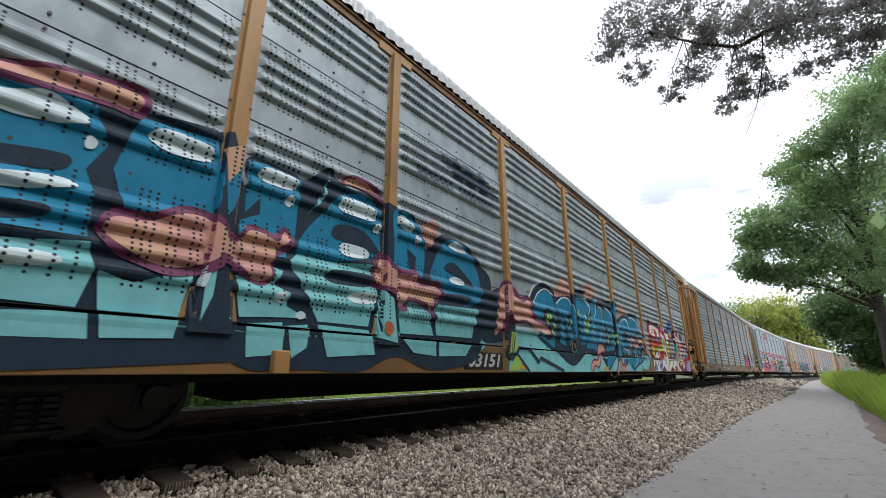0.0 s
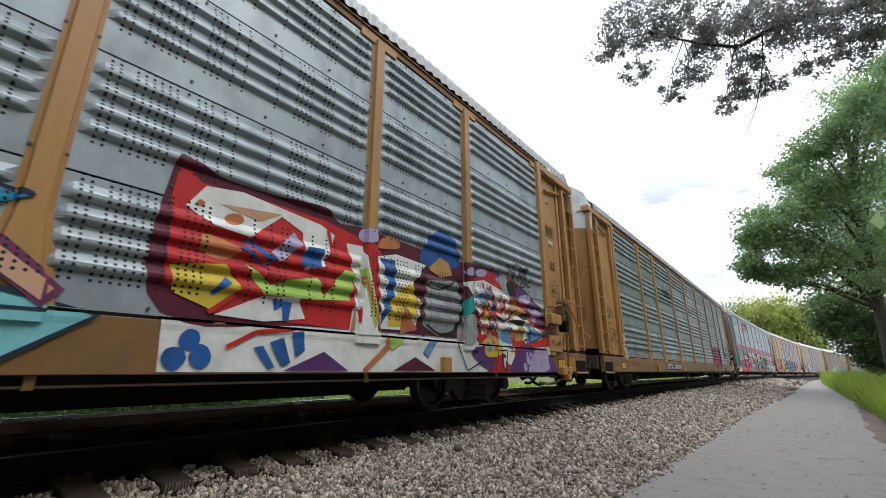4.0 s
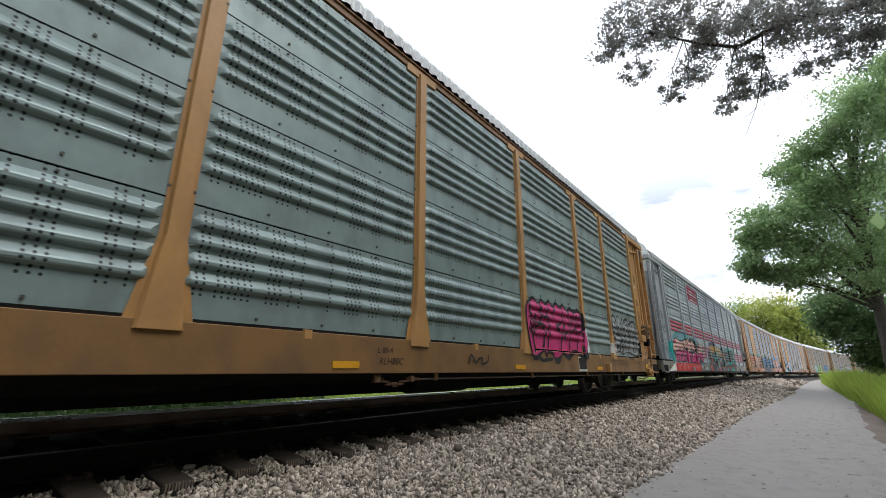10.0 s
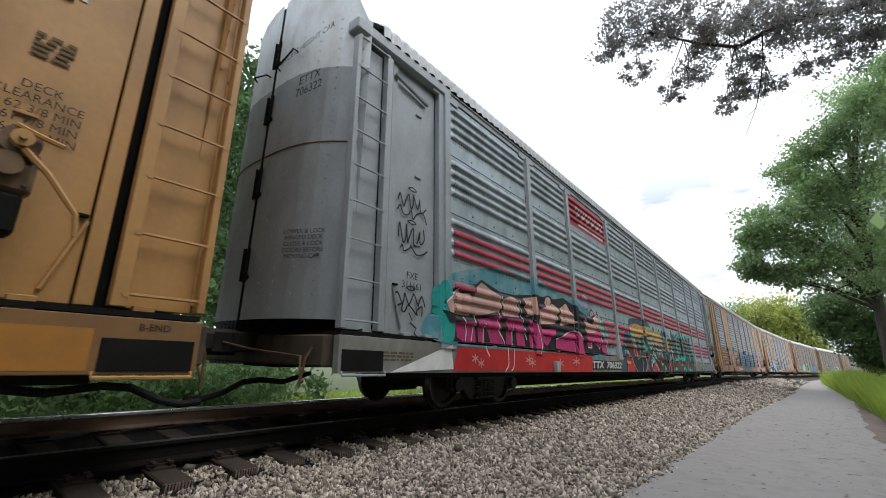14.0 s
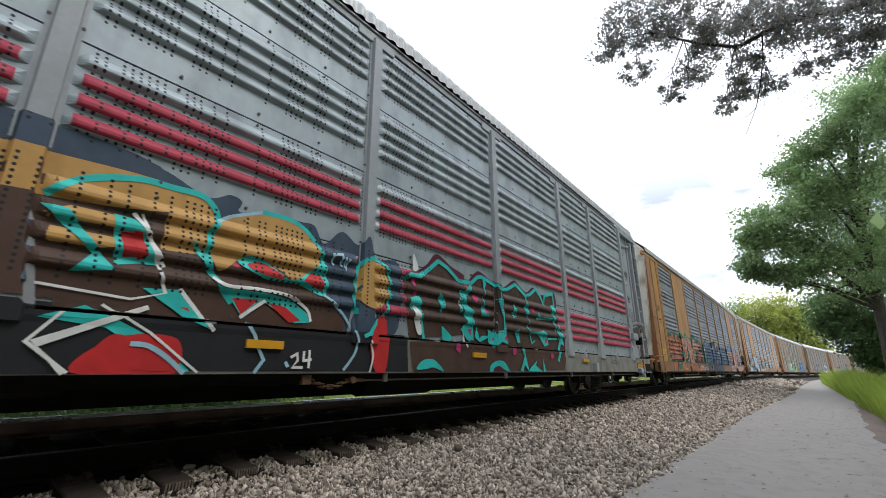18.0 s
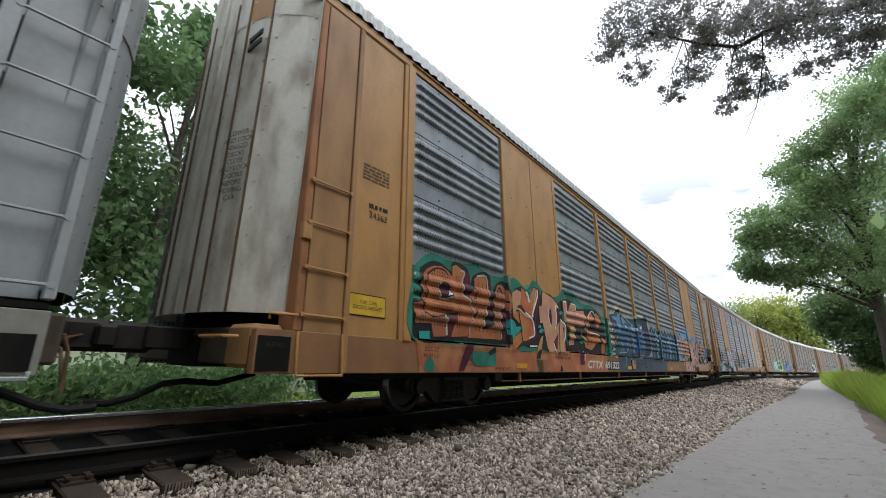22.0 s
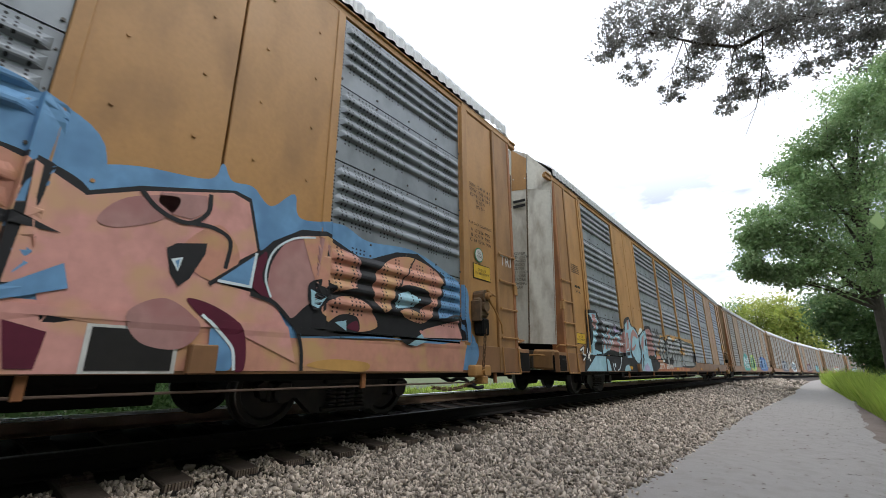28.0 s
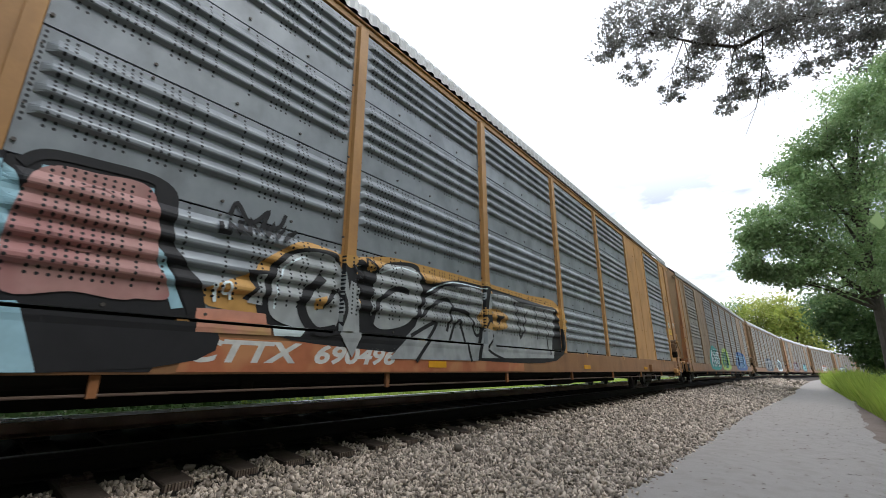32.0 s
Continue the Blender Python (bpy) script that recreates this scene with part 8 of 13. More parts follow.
    scribble(pt, "silver", -6.9, -6.0, 0.72, 0.98, 14, 0.045, 7)
    scribble(pt, "black", 2.4, 3.0, 0.36, 0.5, 15, 0.03, 8)
    for k, y in enumerate((1.75, 1.58, 1.4, 1.05, 0.9)):
        pt.line(6, "pale", ((-4.38, y), (-4.28, y + 0.06), (-4.24, y - 0.05), (-4.34, y - 0.07)), 0.022, True)
    for pts in (((-11.97, 1.06), (-11.78, 1.25), (-11.89, 1.27), (-11.93, 1.23), (-11.8, 1.08)), ((-11.8, 1.01), (-11.94, 0.98), (-11.94, 0.88), (-11.84, 0.88), (-11.82, 0.82), (-11.94, 0.83)), ((-11.95, 0.62), (-11.92, 0.77), (-11.77, 0.77), (-11.79, 0.69), (-11.91, 0.67), (-11.77, 0.65))):
        pt.line(6, "pale", pts, 0.024, True)
    pt.done()
    end = Paint(car, "A")
    for pts in (((-12.76, 1.91), (-12.74, 1.99), (-12.69, 2.02), (-12.65, 1.93), (-12.65, 1.87)),
                ((-12.64, 1.89), (-12.70, 1.9), (-12.75, 1.82), (-12.75, 1.74), (-12.71, 1.7), (-12.64, 1.71), (-12.63, 1.78), (-12.67, 1.77)),
                ((-12.52, 1.97), (-12.58, 1.97), (-12.61, 1.9), (-12.55, 1.85), (-12.50, 1.82), (-12.54, 1.74), (-12.60, 1.72)),
                ((-12.52, 1.97), (-12.46, 1.91), (-12.45, 1.73)),
                ((-12.47, 1.91), (-12.41, 1.98), (-12.36, 1.96), (-12.37, 1.88), (-12.31, 1.87), (-12.26, 1.81), (-12.33, 1.71), (-12.43, 1.73), (-12.49, 1.81)),
                ((-12.75, 1.33), (-12.73, 1.44), (-12.59, 1.39)),
                ((-12.71, 1.31), (-12.62, 1.38), (-12.51, 1.39), (-12.48, 1.34), (-12.53, 1.22), (-12.60, 1.13), (-12.67, 1.1), (-12.74, 1.11), (-12.79, 1.17), (-12.76, 1.25), (-12.69, 1.29), (-12.63, 1.26), (-12.64, 1.2)),
                ((-12.53, 1.22), (-12.60, 1.12), (-12.61, 1.07), (-12.53, 1.06), (-12.49, 1.14), (-12.46, 1.09), (-12.39, 1.23), (-12.35, 1.41)),
                ((-12.35, 1.41), (-12.31, 1.4), (-12.29, 1.13)),
                ((-12.35, 1.41), (-12.38, 1.31), (-12.29, 1.13)),
                ((-12.29, 1.13), (-12.23, 1.19), (-12.24, 1.34), (-12.19, 1.37), (-12.09, 1.36)),
                ((-12.26, 1.24), (-12.12, 1.29)),
                ((-12.33, 1.04), (-12.20, 1.06), (-12.08, 1.09))):
        end.line(5, "black", pts, 0.022, True)
    end.done("tag")
    # chalk tag and arrow on the curved end door
    bm = bmesh.new()
    for pts in (
            ((0.95, 1.98), (0.9, 1.6)),
            ((0.82, 1.68), (0.89, 1.59), (1.06, 1.7)),
            ((0.66, 1.43), (0.57, 1.43), (0.54, 1.33), (0.59, 1.29), (0.66, 1.35), (0.75, 1.62), (0.76, 1.36)),
            ((0.69, 1.37), (0.83, 1.41)),
            ((0.9, 1.45), (0.83, 1.43), (0.82, 1.37), (0.89, 1.34), (0.94, 1.4), (0.89, 1.45)),
            ((0.92, 1.53), (0.97, 1.32), (1.02, 1.48)),
            ((1.09, 1.57), (1.04, 1.32), (1.22, 1.34), (1.3, 1.41), (1.23, 1.5), (1.09, 1.57)),
            ((0.64, 1.25), (0.83, 1.29), (1.02, 1.29), (1.2, 1.25)),
            ((0.78, 1.24), (0.88, 1.26), (0.97, 1.24)),
        ):
        p = [(-13.425 - 0.5 * (1 - (y / 1.46) ** 3.2), -y, z) for y, z in smooth_path(pts, False, 4)]
        tube(bm, p, 0.011, 4)
    part("chalk_tag", bm, STENCIL_WHITE, car, "white chalk tag and arrow")
    letters_on(car, K, "NS", -12.58, 1.70, 0.13, proud=-0.06)
    letters_on(car, K, "34532", -12.58, 1.53, 0.125, proud=-0.06)
    number_panel(car, K, "ETTX  703493", -7.1, -4.68, 0.35, 0.50)
    letters_on(car, K, "L-89-4", -0.15 + 1.0, 0.50, 0.09, proud=0.03)
    letters_on(car, K, "RLH80C", 0.95, 0.38, 0.11, proud=0.03, shear=0.2)
    letters_on(car, K, "SPECIAL NO. 24\nBRAKE BEAM REQUIRED", 9.7, 0.49, 0.085, proud=0.03)
    letters_on(car, K, "28\" WHEELS", 11.2, 0.50, 0.07, proud=0.03)
    part("data_board_rim", boxes((6.60, 7.07, -0.050, -0.03, 0.27, 0.57)), STENCIL_WHITE, car, "white border", SIDE)
    part("data_board", boxes((6.62, 7.05, -0.054, -0.03, 0.31, 0.55)), STENCIL, car, "black data board", SIDE)
    me = text_mesh("ETTX\n703493", 0.17, STENCIL)
    place("lettering", me, car, Matrix.Translation((-13.90, -0.88, 4.1)) @ Matrix.Rotation(radians(-84), 4, "Z") @ FACE)
    end_a_marks(car, False)


def paint_car2(car):
    pt, K = Paint(car, "A"), "A"
    # red pinstripes on the ribs
    for a, b in zip(POSTS_A, POSTS_A[1:]):
        for k, ribs in ((1, (0, 1, 2)), (0, (0, 1, 2, 3))):
            for j in ribs:
                z = SHEET0 + k * SHEET_H + RIB0 + j * RIB_STEP
                pt.rect(0, "rose", a + 0.16, b - 0.16, z + 0.012, z + RIB_W - 0.012)
    pt.rect(0, "rose", -7.02, -4.42, 3.72, 4.5)
    for k in range(6):
        x = -6.6 + k * 0.34
        pt.line(1, "white", ((x, 4.15), (x + 0.12, 4.3), (x + 0.22, 4.15), (x + 0.1, 4.02), (x, 4.15)), 0.05, True)
    pt.rect(1, "white", -6.4, -4.6, 3.80, 3.86)
    # pink piece
    pt.blob(0, "haze", ((-11.80, 1.33), (-11.72, 1.62), (-10.49, 1.93), (-9.48, 2.02), (-7.98, 1.86), (-6.2, 1.67), (-5.4, 0.97), (-11.78, 0.61)))
    pt.shape(1, "red", ((-11.59, 0.6), (-6.42, 0.62), (-6.5, 0.26), (-11.72, 0.28)))
    pt.shape(1, "black", ((-11.93, 1.18), (-11.56, 1.46), (-11.49, 1.41), (-11.21, 1.44), (-11.15, 1.38), (-11.09, 1.55), (-10.9, 1.67), (-10.34, 1.55), (-9.78, 1.57), (-9.13, 1.67), (-8.28, 1.69), (-7.72, 1.79), (-6.63, 1.57), (-5.89, 1.41), (-5.09, 0.84), (-6.42, 0.6), (-11.78, 0.67), (-11.82, 0.95)))
    pt.shape(3, "peach", ((-11.88, 1.19), (-11.56, 1.42), (-11.47, 1.37), (-11.23, 1.4), (-11.15, 1.34), (-11.08, 1.51), (-10.9, 1.62), (-10.39, 1.47), (-10.39, 1.22), (-11.16, 1.06), (-11.79, 1.05)))
    pt.shape(3, "peach", ((-10.33, 1.43), (-10.01, 1.52), (-9.81, 1.47), (-9.76, 1.18), (-10.35, 1.15)))
    pt.shape(3, "peach", ((-9.57, 1.55), (-9.13, 1.62), (-9.05, 1.3), (-9.5, 1.21)))
    pt.shape(3, "peach", ((-9.01, 1.4), (-8.33, 1.59), (-8.04, 1.52), (-8.27, 1.19), (-9.1, 1.11)))
    pt.shape(3, "peach", ((-8.0, 1.53), (-7.64, 1.68), (-7.16, 1.3), (-8.04, 1.17)))
    pt.shape(3, "hot", ((-11.71, 0.9), (-11.45, 0.99), (-11.12, 1.03), (-11.11, 0.68), (-11.44, 0.68), (-11.66, 0.77)))
    pt.shape(3, "hot", ((-11.07, 1.03), (-10.38, 1.15), (-10.43, 0.99), (-10.31, 0.69), (-11.04, 0.69)))
    pt.shape(3, "hot", ((-10.22, 1.13), (-9.69, 1.14), (-9.56, 0.69), (-10.23, 0.7)))
    pt.shape(3, "hot", ((-9.43, 1.17), (-9.03, 1.08), (-8.89, 0.68), (-9.39, 0.66)))
    pt.shape(3, "hot", ((-8.93, 1.04), (-8.17, 1.1), (-8.7, 0.73), (-8.94, 0.86)))
    pt.shape(3, "hot", ((-8.28, 0.9), (-7.38, 1.12), (-6.89, 1.05), (-6.84, 0.61), (-8.3, 0.71)))
    pt.shape(4, "black", ((-11.95, 1.08), (-11.45, 1.02), (-11.2, 1.09), (-11.15, 0.99), (-11.8, 0.92)))
    pt.shape(4, "black", ((-10.88, 0.94), (-10.77, 0.85), (-10.72, 0.71), (-10.88, 0.7)))
    pt.shape(4, "black", ((-10.04, 1.03), (-9.9, 0.92), (-9.87, 0.7), (-10.05, 0.71)))
    pt.line(5, "white", ((-11.45, 1.02), (-11.36, 0.86), (-11.38, 0.69)), 0.02, True)
    pt.line(5, "white", ((-10.88, 1.02), (-10.92, 0.67), (-10.81, 0.49)), 0.02, True)
    pt.line(5, "white", ((-11.08, 1.46), (-11.14, 1.06), (-11.24, 0.7)), 0.018, True)
    pt.line(5, "white", ((-10.36, 1.46), (-10.49, 0.98), (-10.29, 0.72), (-10.25, 0.4), (-10.37, 0.27)), 0.02, True)
    pt.line(5, "white", ((-9.77, 1.48), (-9.66, 1.06), (-9.52, 0.81)), 0.02, True)
    pt.line(5, "white", ((-9.18, 1.11), (-9.06, 0.75), (-9.14, 0.55)), 0.02, True)
    pt.line(5, "white", ((-11.88, 1.19), (-11.56, 1.42)), 0.02, True)
    pt.line(5, "white", ((-8.26, 0.89), (-7.39, 1.11), (-7.0, 0.99)), 0.02, True)
    pt.line(5, "white", ((-10.03, 0.99), (-10.07, 0.41), (-10.17, 0.28)), 0.02, True)
    pt.blob(3, "black", ((-8.76, 1.54), (-8.65, 1.7), (-8.37, 1.73), (-8.33, 1.6), (-8.54, 1.47)))
    pt.blob(4, "peach", ((-8.69, 1.56), (-8.6, 1.68), (-8.44, 1.69), (-8.41, 1.6), (-8.56, 1.51)))
    pt.line(5, "peach", ((-11.27, 0.42), (-11.13, 0.48)), 0.02, False)
    pt.line(5, "peach", ((-11.27, 0.48), (-11.13, 0.43)), 0.02, False)
    pt.line(5, "peach", ((-11.2, 0.51), (-11.2, 0.39)), 0.02, False)
    pt.line(5, "peach", ((-11.12, 0.36), (-10.98, 0.42)), 0.02, False)
    pt.line(5, "peach", ((-11.12, 0.41), (-10.98, 0.36)), 0.02, False)
    pt.line(5, "peach", ((-11.05, 0.45), (-11.05, 0.33)), 0.02, False)
    pt.line(5, "peach", ((-9.66, 0.43), (-9.45, 0.5)), 0.02, False)
    pt.line(5, "peach", ((-9.66, 0.49), (-9.45, 0.43)), 0.02, False)
    pt.line(5, "peach", ((-9.55, 0.54), (-9.56, 0.39)), 0.02, False)
    pt.line(5, "peach", ((-9.55, 0.38), (-9.32, 0.45)), 0.02, False)
    pt.line(5, "peach", ((-9.54, 0.45), (-9.33, 0.38)), 0.02, False)
    pt.line(5, "peach", ((-9.43, 0.49), (-9.44, 0.34)), 0.02, False)
    pt.line(5, "peach", ((-8.4, 0.38), (-8.11, 0.46)), 0.02, False)
    pt.line(5, "peach", ((-8.39, 0.45), (-8.11, 0.38)), 0.02, False)
    pt.line(5, "peach", ((-8.24, 0.5), (-8.26, 0.33)), 0.02, False)
    pt.line(5, "peach", ((-7.61, 0.43), (-7.26, 0.51)), 0.02, False)
    pt.line(5, "peach", ((-7.6, 0.51), (-7.27, 0.43)), 0.02, False)
    pt.line(5, "peach", ((-7.42, 0.56), (-7.45, 0.38)), 0.02, False)
    pt.blob(0, "haze", ((-6.75, 1.72), (-6.61, 1.84), (-6.36, 1.86), (-6.28, 1.63), (-6.14, 1.55), (-5.64, 1.53), (-5.45, 1.54), (-5.36, 1.07), (-5.15, 0.91), (-5.21, 0.69), (-6.51, 0.59)))
    pt.blob(1, "lilac", ((-6.78, 1.86), (-6.57, 2.02), (-6.36, 1.9), (-6.39, 1.72), (-6.62, 1.74), (-6.75, 1.72)))
    pt.shape(1, "black", ((-6.7, 1.52), (-6.36, 1.41), (-6.25, 1.47), (-6.08, 1.35), (-6.13, 1.5), (-5.66, 1.67), (-5.65, 1.41), (-5.65, 1.25), (-5.57, 1.08), (-5.31, 1.06), (-5.21, 0.65), (-6.25, 0.67), (-6.54, 0.72)))
    pt.shape(3, "peach", ((-6.69, 1.47), (-6.41, 1.38), (-6.09, 1.32), (-6.1, 1.49), (-5.74, 1.61), (-5.66, 1.6), (-5.67, 1.4), (-5.66, 1.24), (-6.19, 1.14), (-6.62, 1.12)))
    pt.shape(3, "hot", ((-6.62, 1.11), (-6.19, 1.13), (-5.66, 1.23), (-5.59, 1.07), (-5.83, 0.8), (-6.3, 0.96), (-6.33, 0.8), (-6.56, 0.81)))
    pt.shape(3, "hot", ((-5.65, 0.86), (-5.5, 1.04), (-5.3, 1.02), (-5.23, 0.66), (-5.59, 0.74)))
    pt.blob(2, "black", ((-6.26, 1.5), (-6.24, 1.62), (-6.12, 1.72), (-5.99, 1.69), (-5.92, 1.58), (-6.19, 1.47)))
    pt.blob(3, "peach", ((-6.23, 1.51), (-6.21, 1.61), (-6.11, 1.68), (-6.02, 1.66), (-5.97, 1.6), (-6.14, 1.55)))
    pt.blob(4, "hot", ((-6.02, 1.34), (-5.97, 1.39), (-5.92, 1.35), (-5.97, 1.29)))
    pt.blob(4, "hot", ((-5.91, 1.27), (-5.87, 1.32), (-5.82, 1.26), (-5.88, 1.22)))
    pt.blob(1, "aqua", ((-5.63, 1.5), (-5.52, 1.54), (-5.42, 1.4), (-5.4, 1.11), (-5.53, 1.09), (-5.62, 1.3)))
    pt.blob(2, "lime", ((-5.5, 1.31), (-5.43, 1.35), (-5.4, 1.26), (-5.47, 1.21)))
    pt.blob(1, "aqua", ((-5.28, 1.28), (-5.14, 1.29), (-5.13, 1.14), (-5.24, 1.14)))
    pt.blob(1, "aqua", ((-5.25, 0.95), (-5.12, 0.87), (-5.12, 0.72), (-5.22, 0.74)))
    pt.line(5, "white", ((-6.3, 0.97), (-6.33, 0.8)), 0.03, True)
    pt.line(5, "white", ((-6.56, 0.8), (-6.33, 0.79)), 0.02, True)
    pt.line(5, "white", ((-5.66, 1.6), (-5.67, 1.39), (-5.66, 1.24), (-5.58, 1.08), (-5.83, 0.79)), 0.025, True)
    pt.line(5, "white", ((-5.33, 1.06), (-5.22, 0.65)), 0.025, True)
    pt.line(5, "white", ((-6.1, 1.49), (-5.74, 1.62)), 0.02, True)
    pt.shape(2, "white", [(-12.9, 0.26), (-11.75, 0.62), (-11.7, 0.3)])
    scribble(pt, "black", -5.15, -4.75, 0.8, 1.0, 31, 0.025, 7)
    scribble(pt, "black", -6.1, -5.35, 0.27, 0.33, 32, 0.02, 8)
    # ochre piece, then the brown piece with turquoise edges
    pt.shape(1, "brown", ((2.04, 1.37), (2.16, 1.44), (2.32, 1.46), (2.52, 1.58), (2.72, 1.74), (3.03, 1.67), (3.35, 1.53), (3.46, 0.79), (2.32, 0.67), (2.19, 0.67)))
    pt.shape(1, "brown", ((2.15, 0.62), (3.47, 0.7), (3.45, 0.26), (2.23, 0.26)))
    pt.blob(0, "maroon", ((2.06, 1.47), (2.3, 1.53), (2.51, 1.66), (2.72, 1.85), (3.06, 1.73), (3.38, 1.64), (3.1, 1.46), (2.57, 1.51), (2.18, 1.37)))
    pt.line(4, "aqua", ((2.08, 1.4), (2.16, 1.45), (2.32, 1.46), (2.52, 1.58), (2.74, 1.75), (2.95, 1.69), (3.22, 1.54), (3.48, 1.57)), 0.06, False)
    pt.shape(5, "aqua", ((2.15, 1.16), (2.34, 1.21), (2.47, 0.67), (2.42, 0.67), (2.33, 1.04), (2.18, 1.01)))
    pt.shape(5, "aqua", ((2.72, 1.3), (2.89, 1.22), (2.8, 1.02), (2.73, 1.14)))
    pt.shape(5, "aqua", ((2.81, 0.87), (3.06, 0.72), (2.9, 0.64), (2.81, 0.69)))
    pt.shape(5, "aqua", ((3.21, 1.3), (3.42, 1.5), (3.34, 1.28), (3.54, 1.13), (3.56, 0.71), (3.39, 0.71), (3.24, 0.85), (3.37, 0.96)))
    pt.shape(6, "hot", ((3.41, 0.87), (3.5, 0.86), (3.48, 0.77)))
    pt.blob(5, "white", ((2.22, 1.05), (2.31, 1.05), (2.37, 0.91), (2.4, 0.73), (2.31, 0.75)))
    pt.blob(6, "hot", ((2.25, 1.38), (2.25, 1.34), (2.23, 1.31), (2.2, 1.32), (2.19, 1.35), (2.19, 1.39), (2.21, 1.41), (2.23, 1.41)))
    pt.blob(6, "hot", ((3.18, 0.59), (3.17, 0.54), (3.14, 0.52), (3.09, 0.54), (3.07, 0.58), (3.08, 0.63), (3.12, 0.65), (3.16, 0.63)))
    pt.blob(6, "hot", ((3.65, 1.35), (3.64, 1.3), (3.6, 1.27), (3.55, 1.28), (3.52, 1.32), (3.54, 1.36), (3.58, 1.39), (3.63, 1.38)))
    pt.blob(6, "hot", ((2.29, 1.23), (2.28, 1.21), (2.27, 1.19), (2.24, 1.2), (2.23, 1.22), (2.23, 1.24), (2.25, 1.26), (2.27, 1.26)))
    pt.blob(5, "aqua", ((2.27, 0.3), (2.38, 0.4), (2.57, 0.42), (2.72, 0.35), (2.8, 0.27), (2.59, 0.32), (2.45, 0.3)))
    pt.blob(5, "white", ((2.22, 1.54), (2.23, 1.75), (2.32, 1.58), (2.28, 1.52)))
    pt.blob(0, "slate", ((-3.98, 0.68), (-3.84, 0.99), (-3.66, 1.17), (-3.61, 1.32), (-3.34, 1.38), (-3.13, 1.35), (-3.06, 1.58), (-2.93, 1.78), (-2.34, 1.85), (-1.6, 1.89), (-0.6, 1.76), (-0.61, 0.95), (-2.97, 0.7)))
    pt.shape(0, "black", ((-4.31, 0.27), (-4.0, 0.62), (-3.22, 0.7), (-0.62, 0.7), (-0.62, 0.25)))
    pt.shape(1, "slate", ((-4.36, 0.27), (-4.18, 0.52), (-3.98, 0.65), (-3.76, 0.67), (-3.77, 0.27)))
    pt.shape(1, "brown", ((-3.74, 0.98), (-3.58, 1.07), (-3.02, 1.21), (-2.86, 1.54), (-0.6, 1.64), (-0.62, 0.72), (-3.31, 0.73), (-3.74, 0.74)))
    pt.blob(2, "ochre", ((-3.07, 1.43), (-2.92, 1.59), (-2.33, 1.69), (-1.59, 1.67), (-0.6, 1.7), (-0.61, 1.46), (-1.65, 1.35), (-2.3, 1.29), (-2.68, 1.18), (-2.83, 1.24)))
    pt.shape(3, "aqua", ((-3.07, 1.43), (-2.97, 1.43), (-2.67, 1.1), (-2.55, 0.73), (-2.68, 0.64), (-2.89, 0.79), (-3.05, 1.08)))
    pt.blob(4, "red", ((-3.04, 1.08), (-3.02, 1.21), (-2.93, 1.2), (-2.8, 0.83), (-2.81, 0.71), (-2.97, 0.9)))
    pt.blob(4, "red", ((-2.77, 0.84), (-2.71, 0.99), (-2.6, 0.86), (-2.59, 0.67), (-2.72, 0.68)))
    pt.line(5, "white", ((-3.05, 1.47), (-2.92, 1.61)), 0.03, False)
    pt.line(5, "white", ((-2.67, 1.1), (-2.54, 0.74), (-2.68, 0.61)), 0.025, True)
    pt.shape(3, "aqua", ((-3.76, 0.74), (-3.75, 1.01), (-3.69, 0.85), (-3.48, 0.85), (-3.34, 0.73)))
    pt.blob(4, "red", ((-3.71, 0.73), (-3.65, 0.82), (-3.52, 0.74)))
    pt.line(5, "white", ((-3.74, 1.01), (-3.73, 0.87)), 0.03, False)
    pt.line(5, "white", ((-3.48, 0.85), (-3.34, 0.73)), 0.03, False)
    pt.blob(2, "slate", ((-3.29, 1.3), (-3.34, 1.21), (-3.46, 1.15), (-3.58, 1.16), (-3.63, 1.23), (-3.6, 1.31), (-3.48, 1.37), (-3.35, 1.37)))
    pt.shape(3, "red", ((-3.76, 0.67), (-3.49, 0.66), (-3.51, 0.26), (-3.78, 0.26)))
    pt.blob(3, "red", ((-3.49, 0.27), (-3.46, 0.59), (-3.34, 0.67), (-3.21, 0.57), (-3.09, 0.26)))
    pt.line(4, "ice", ((-3.49, 0.66), (-3.3, 0.67), (-3.16, 0.47), (-2.92, 0.27)), 0.035, True)
    pt.line(4, "ice", ((-3.75, 0.67), (-3.79, 0.27)), 0.025, False)
    pt.shape(3, "aqua", ((-2.44, 1.29), (-2.09, 1.3), (-2.22, 0.94), (-2.35, 1.1)))
    pt.blob(4, "red", ((-2.38, 1.21), (-2.27, 1.27), (-2.19, 1.19), (-2.25, 1.05)))
    pt.shape(3, "aqua", ((-1.87, 0.86), (-1.72, 1.34), (-1.54, 1.11), (-1.49, 0.84)))
    pt.shape(4, "red", ((-1.74, 0.89), (-1.72, 1.16), (-1.64, 0.9)))
    pt.shape(4, "red", ((-1.84, 0.91), (-1.81, 1.03), (-1.76, 0.9)))
    pt.line(5, "ice", ((-2.22, 0.94), (-2.17, 0.72), (-2.29, 0.27)), 0.03, True)
    pt.shape(3, "red", ((-1.8, 0.63), (-1.56, 0.67), (-1.69, 0.5)))
    pt.shape(3, "red", ((-1.94, 0.29), (-1.69, 0.45), (-1.55, 0.29)))
    pt.line(5, "ice", ((-1.83, 0.68), (-1.69, 0.48), (-1.97, 0.27)), 0.03, False)
    pt.line(5, "ice", ((-1.52, 0.7), (-1.66, 0.48), (-1.48, 0.27)), 0.03, False)
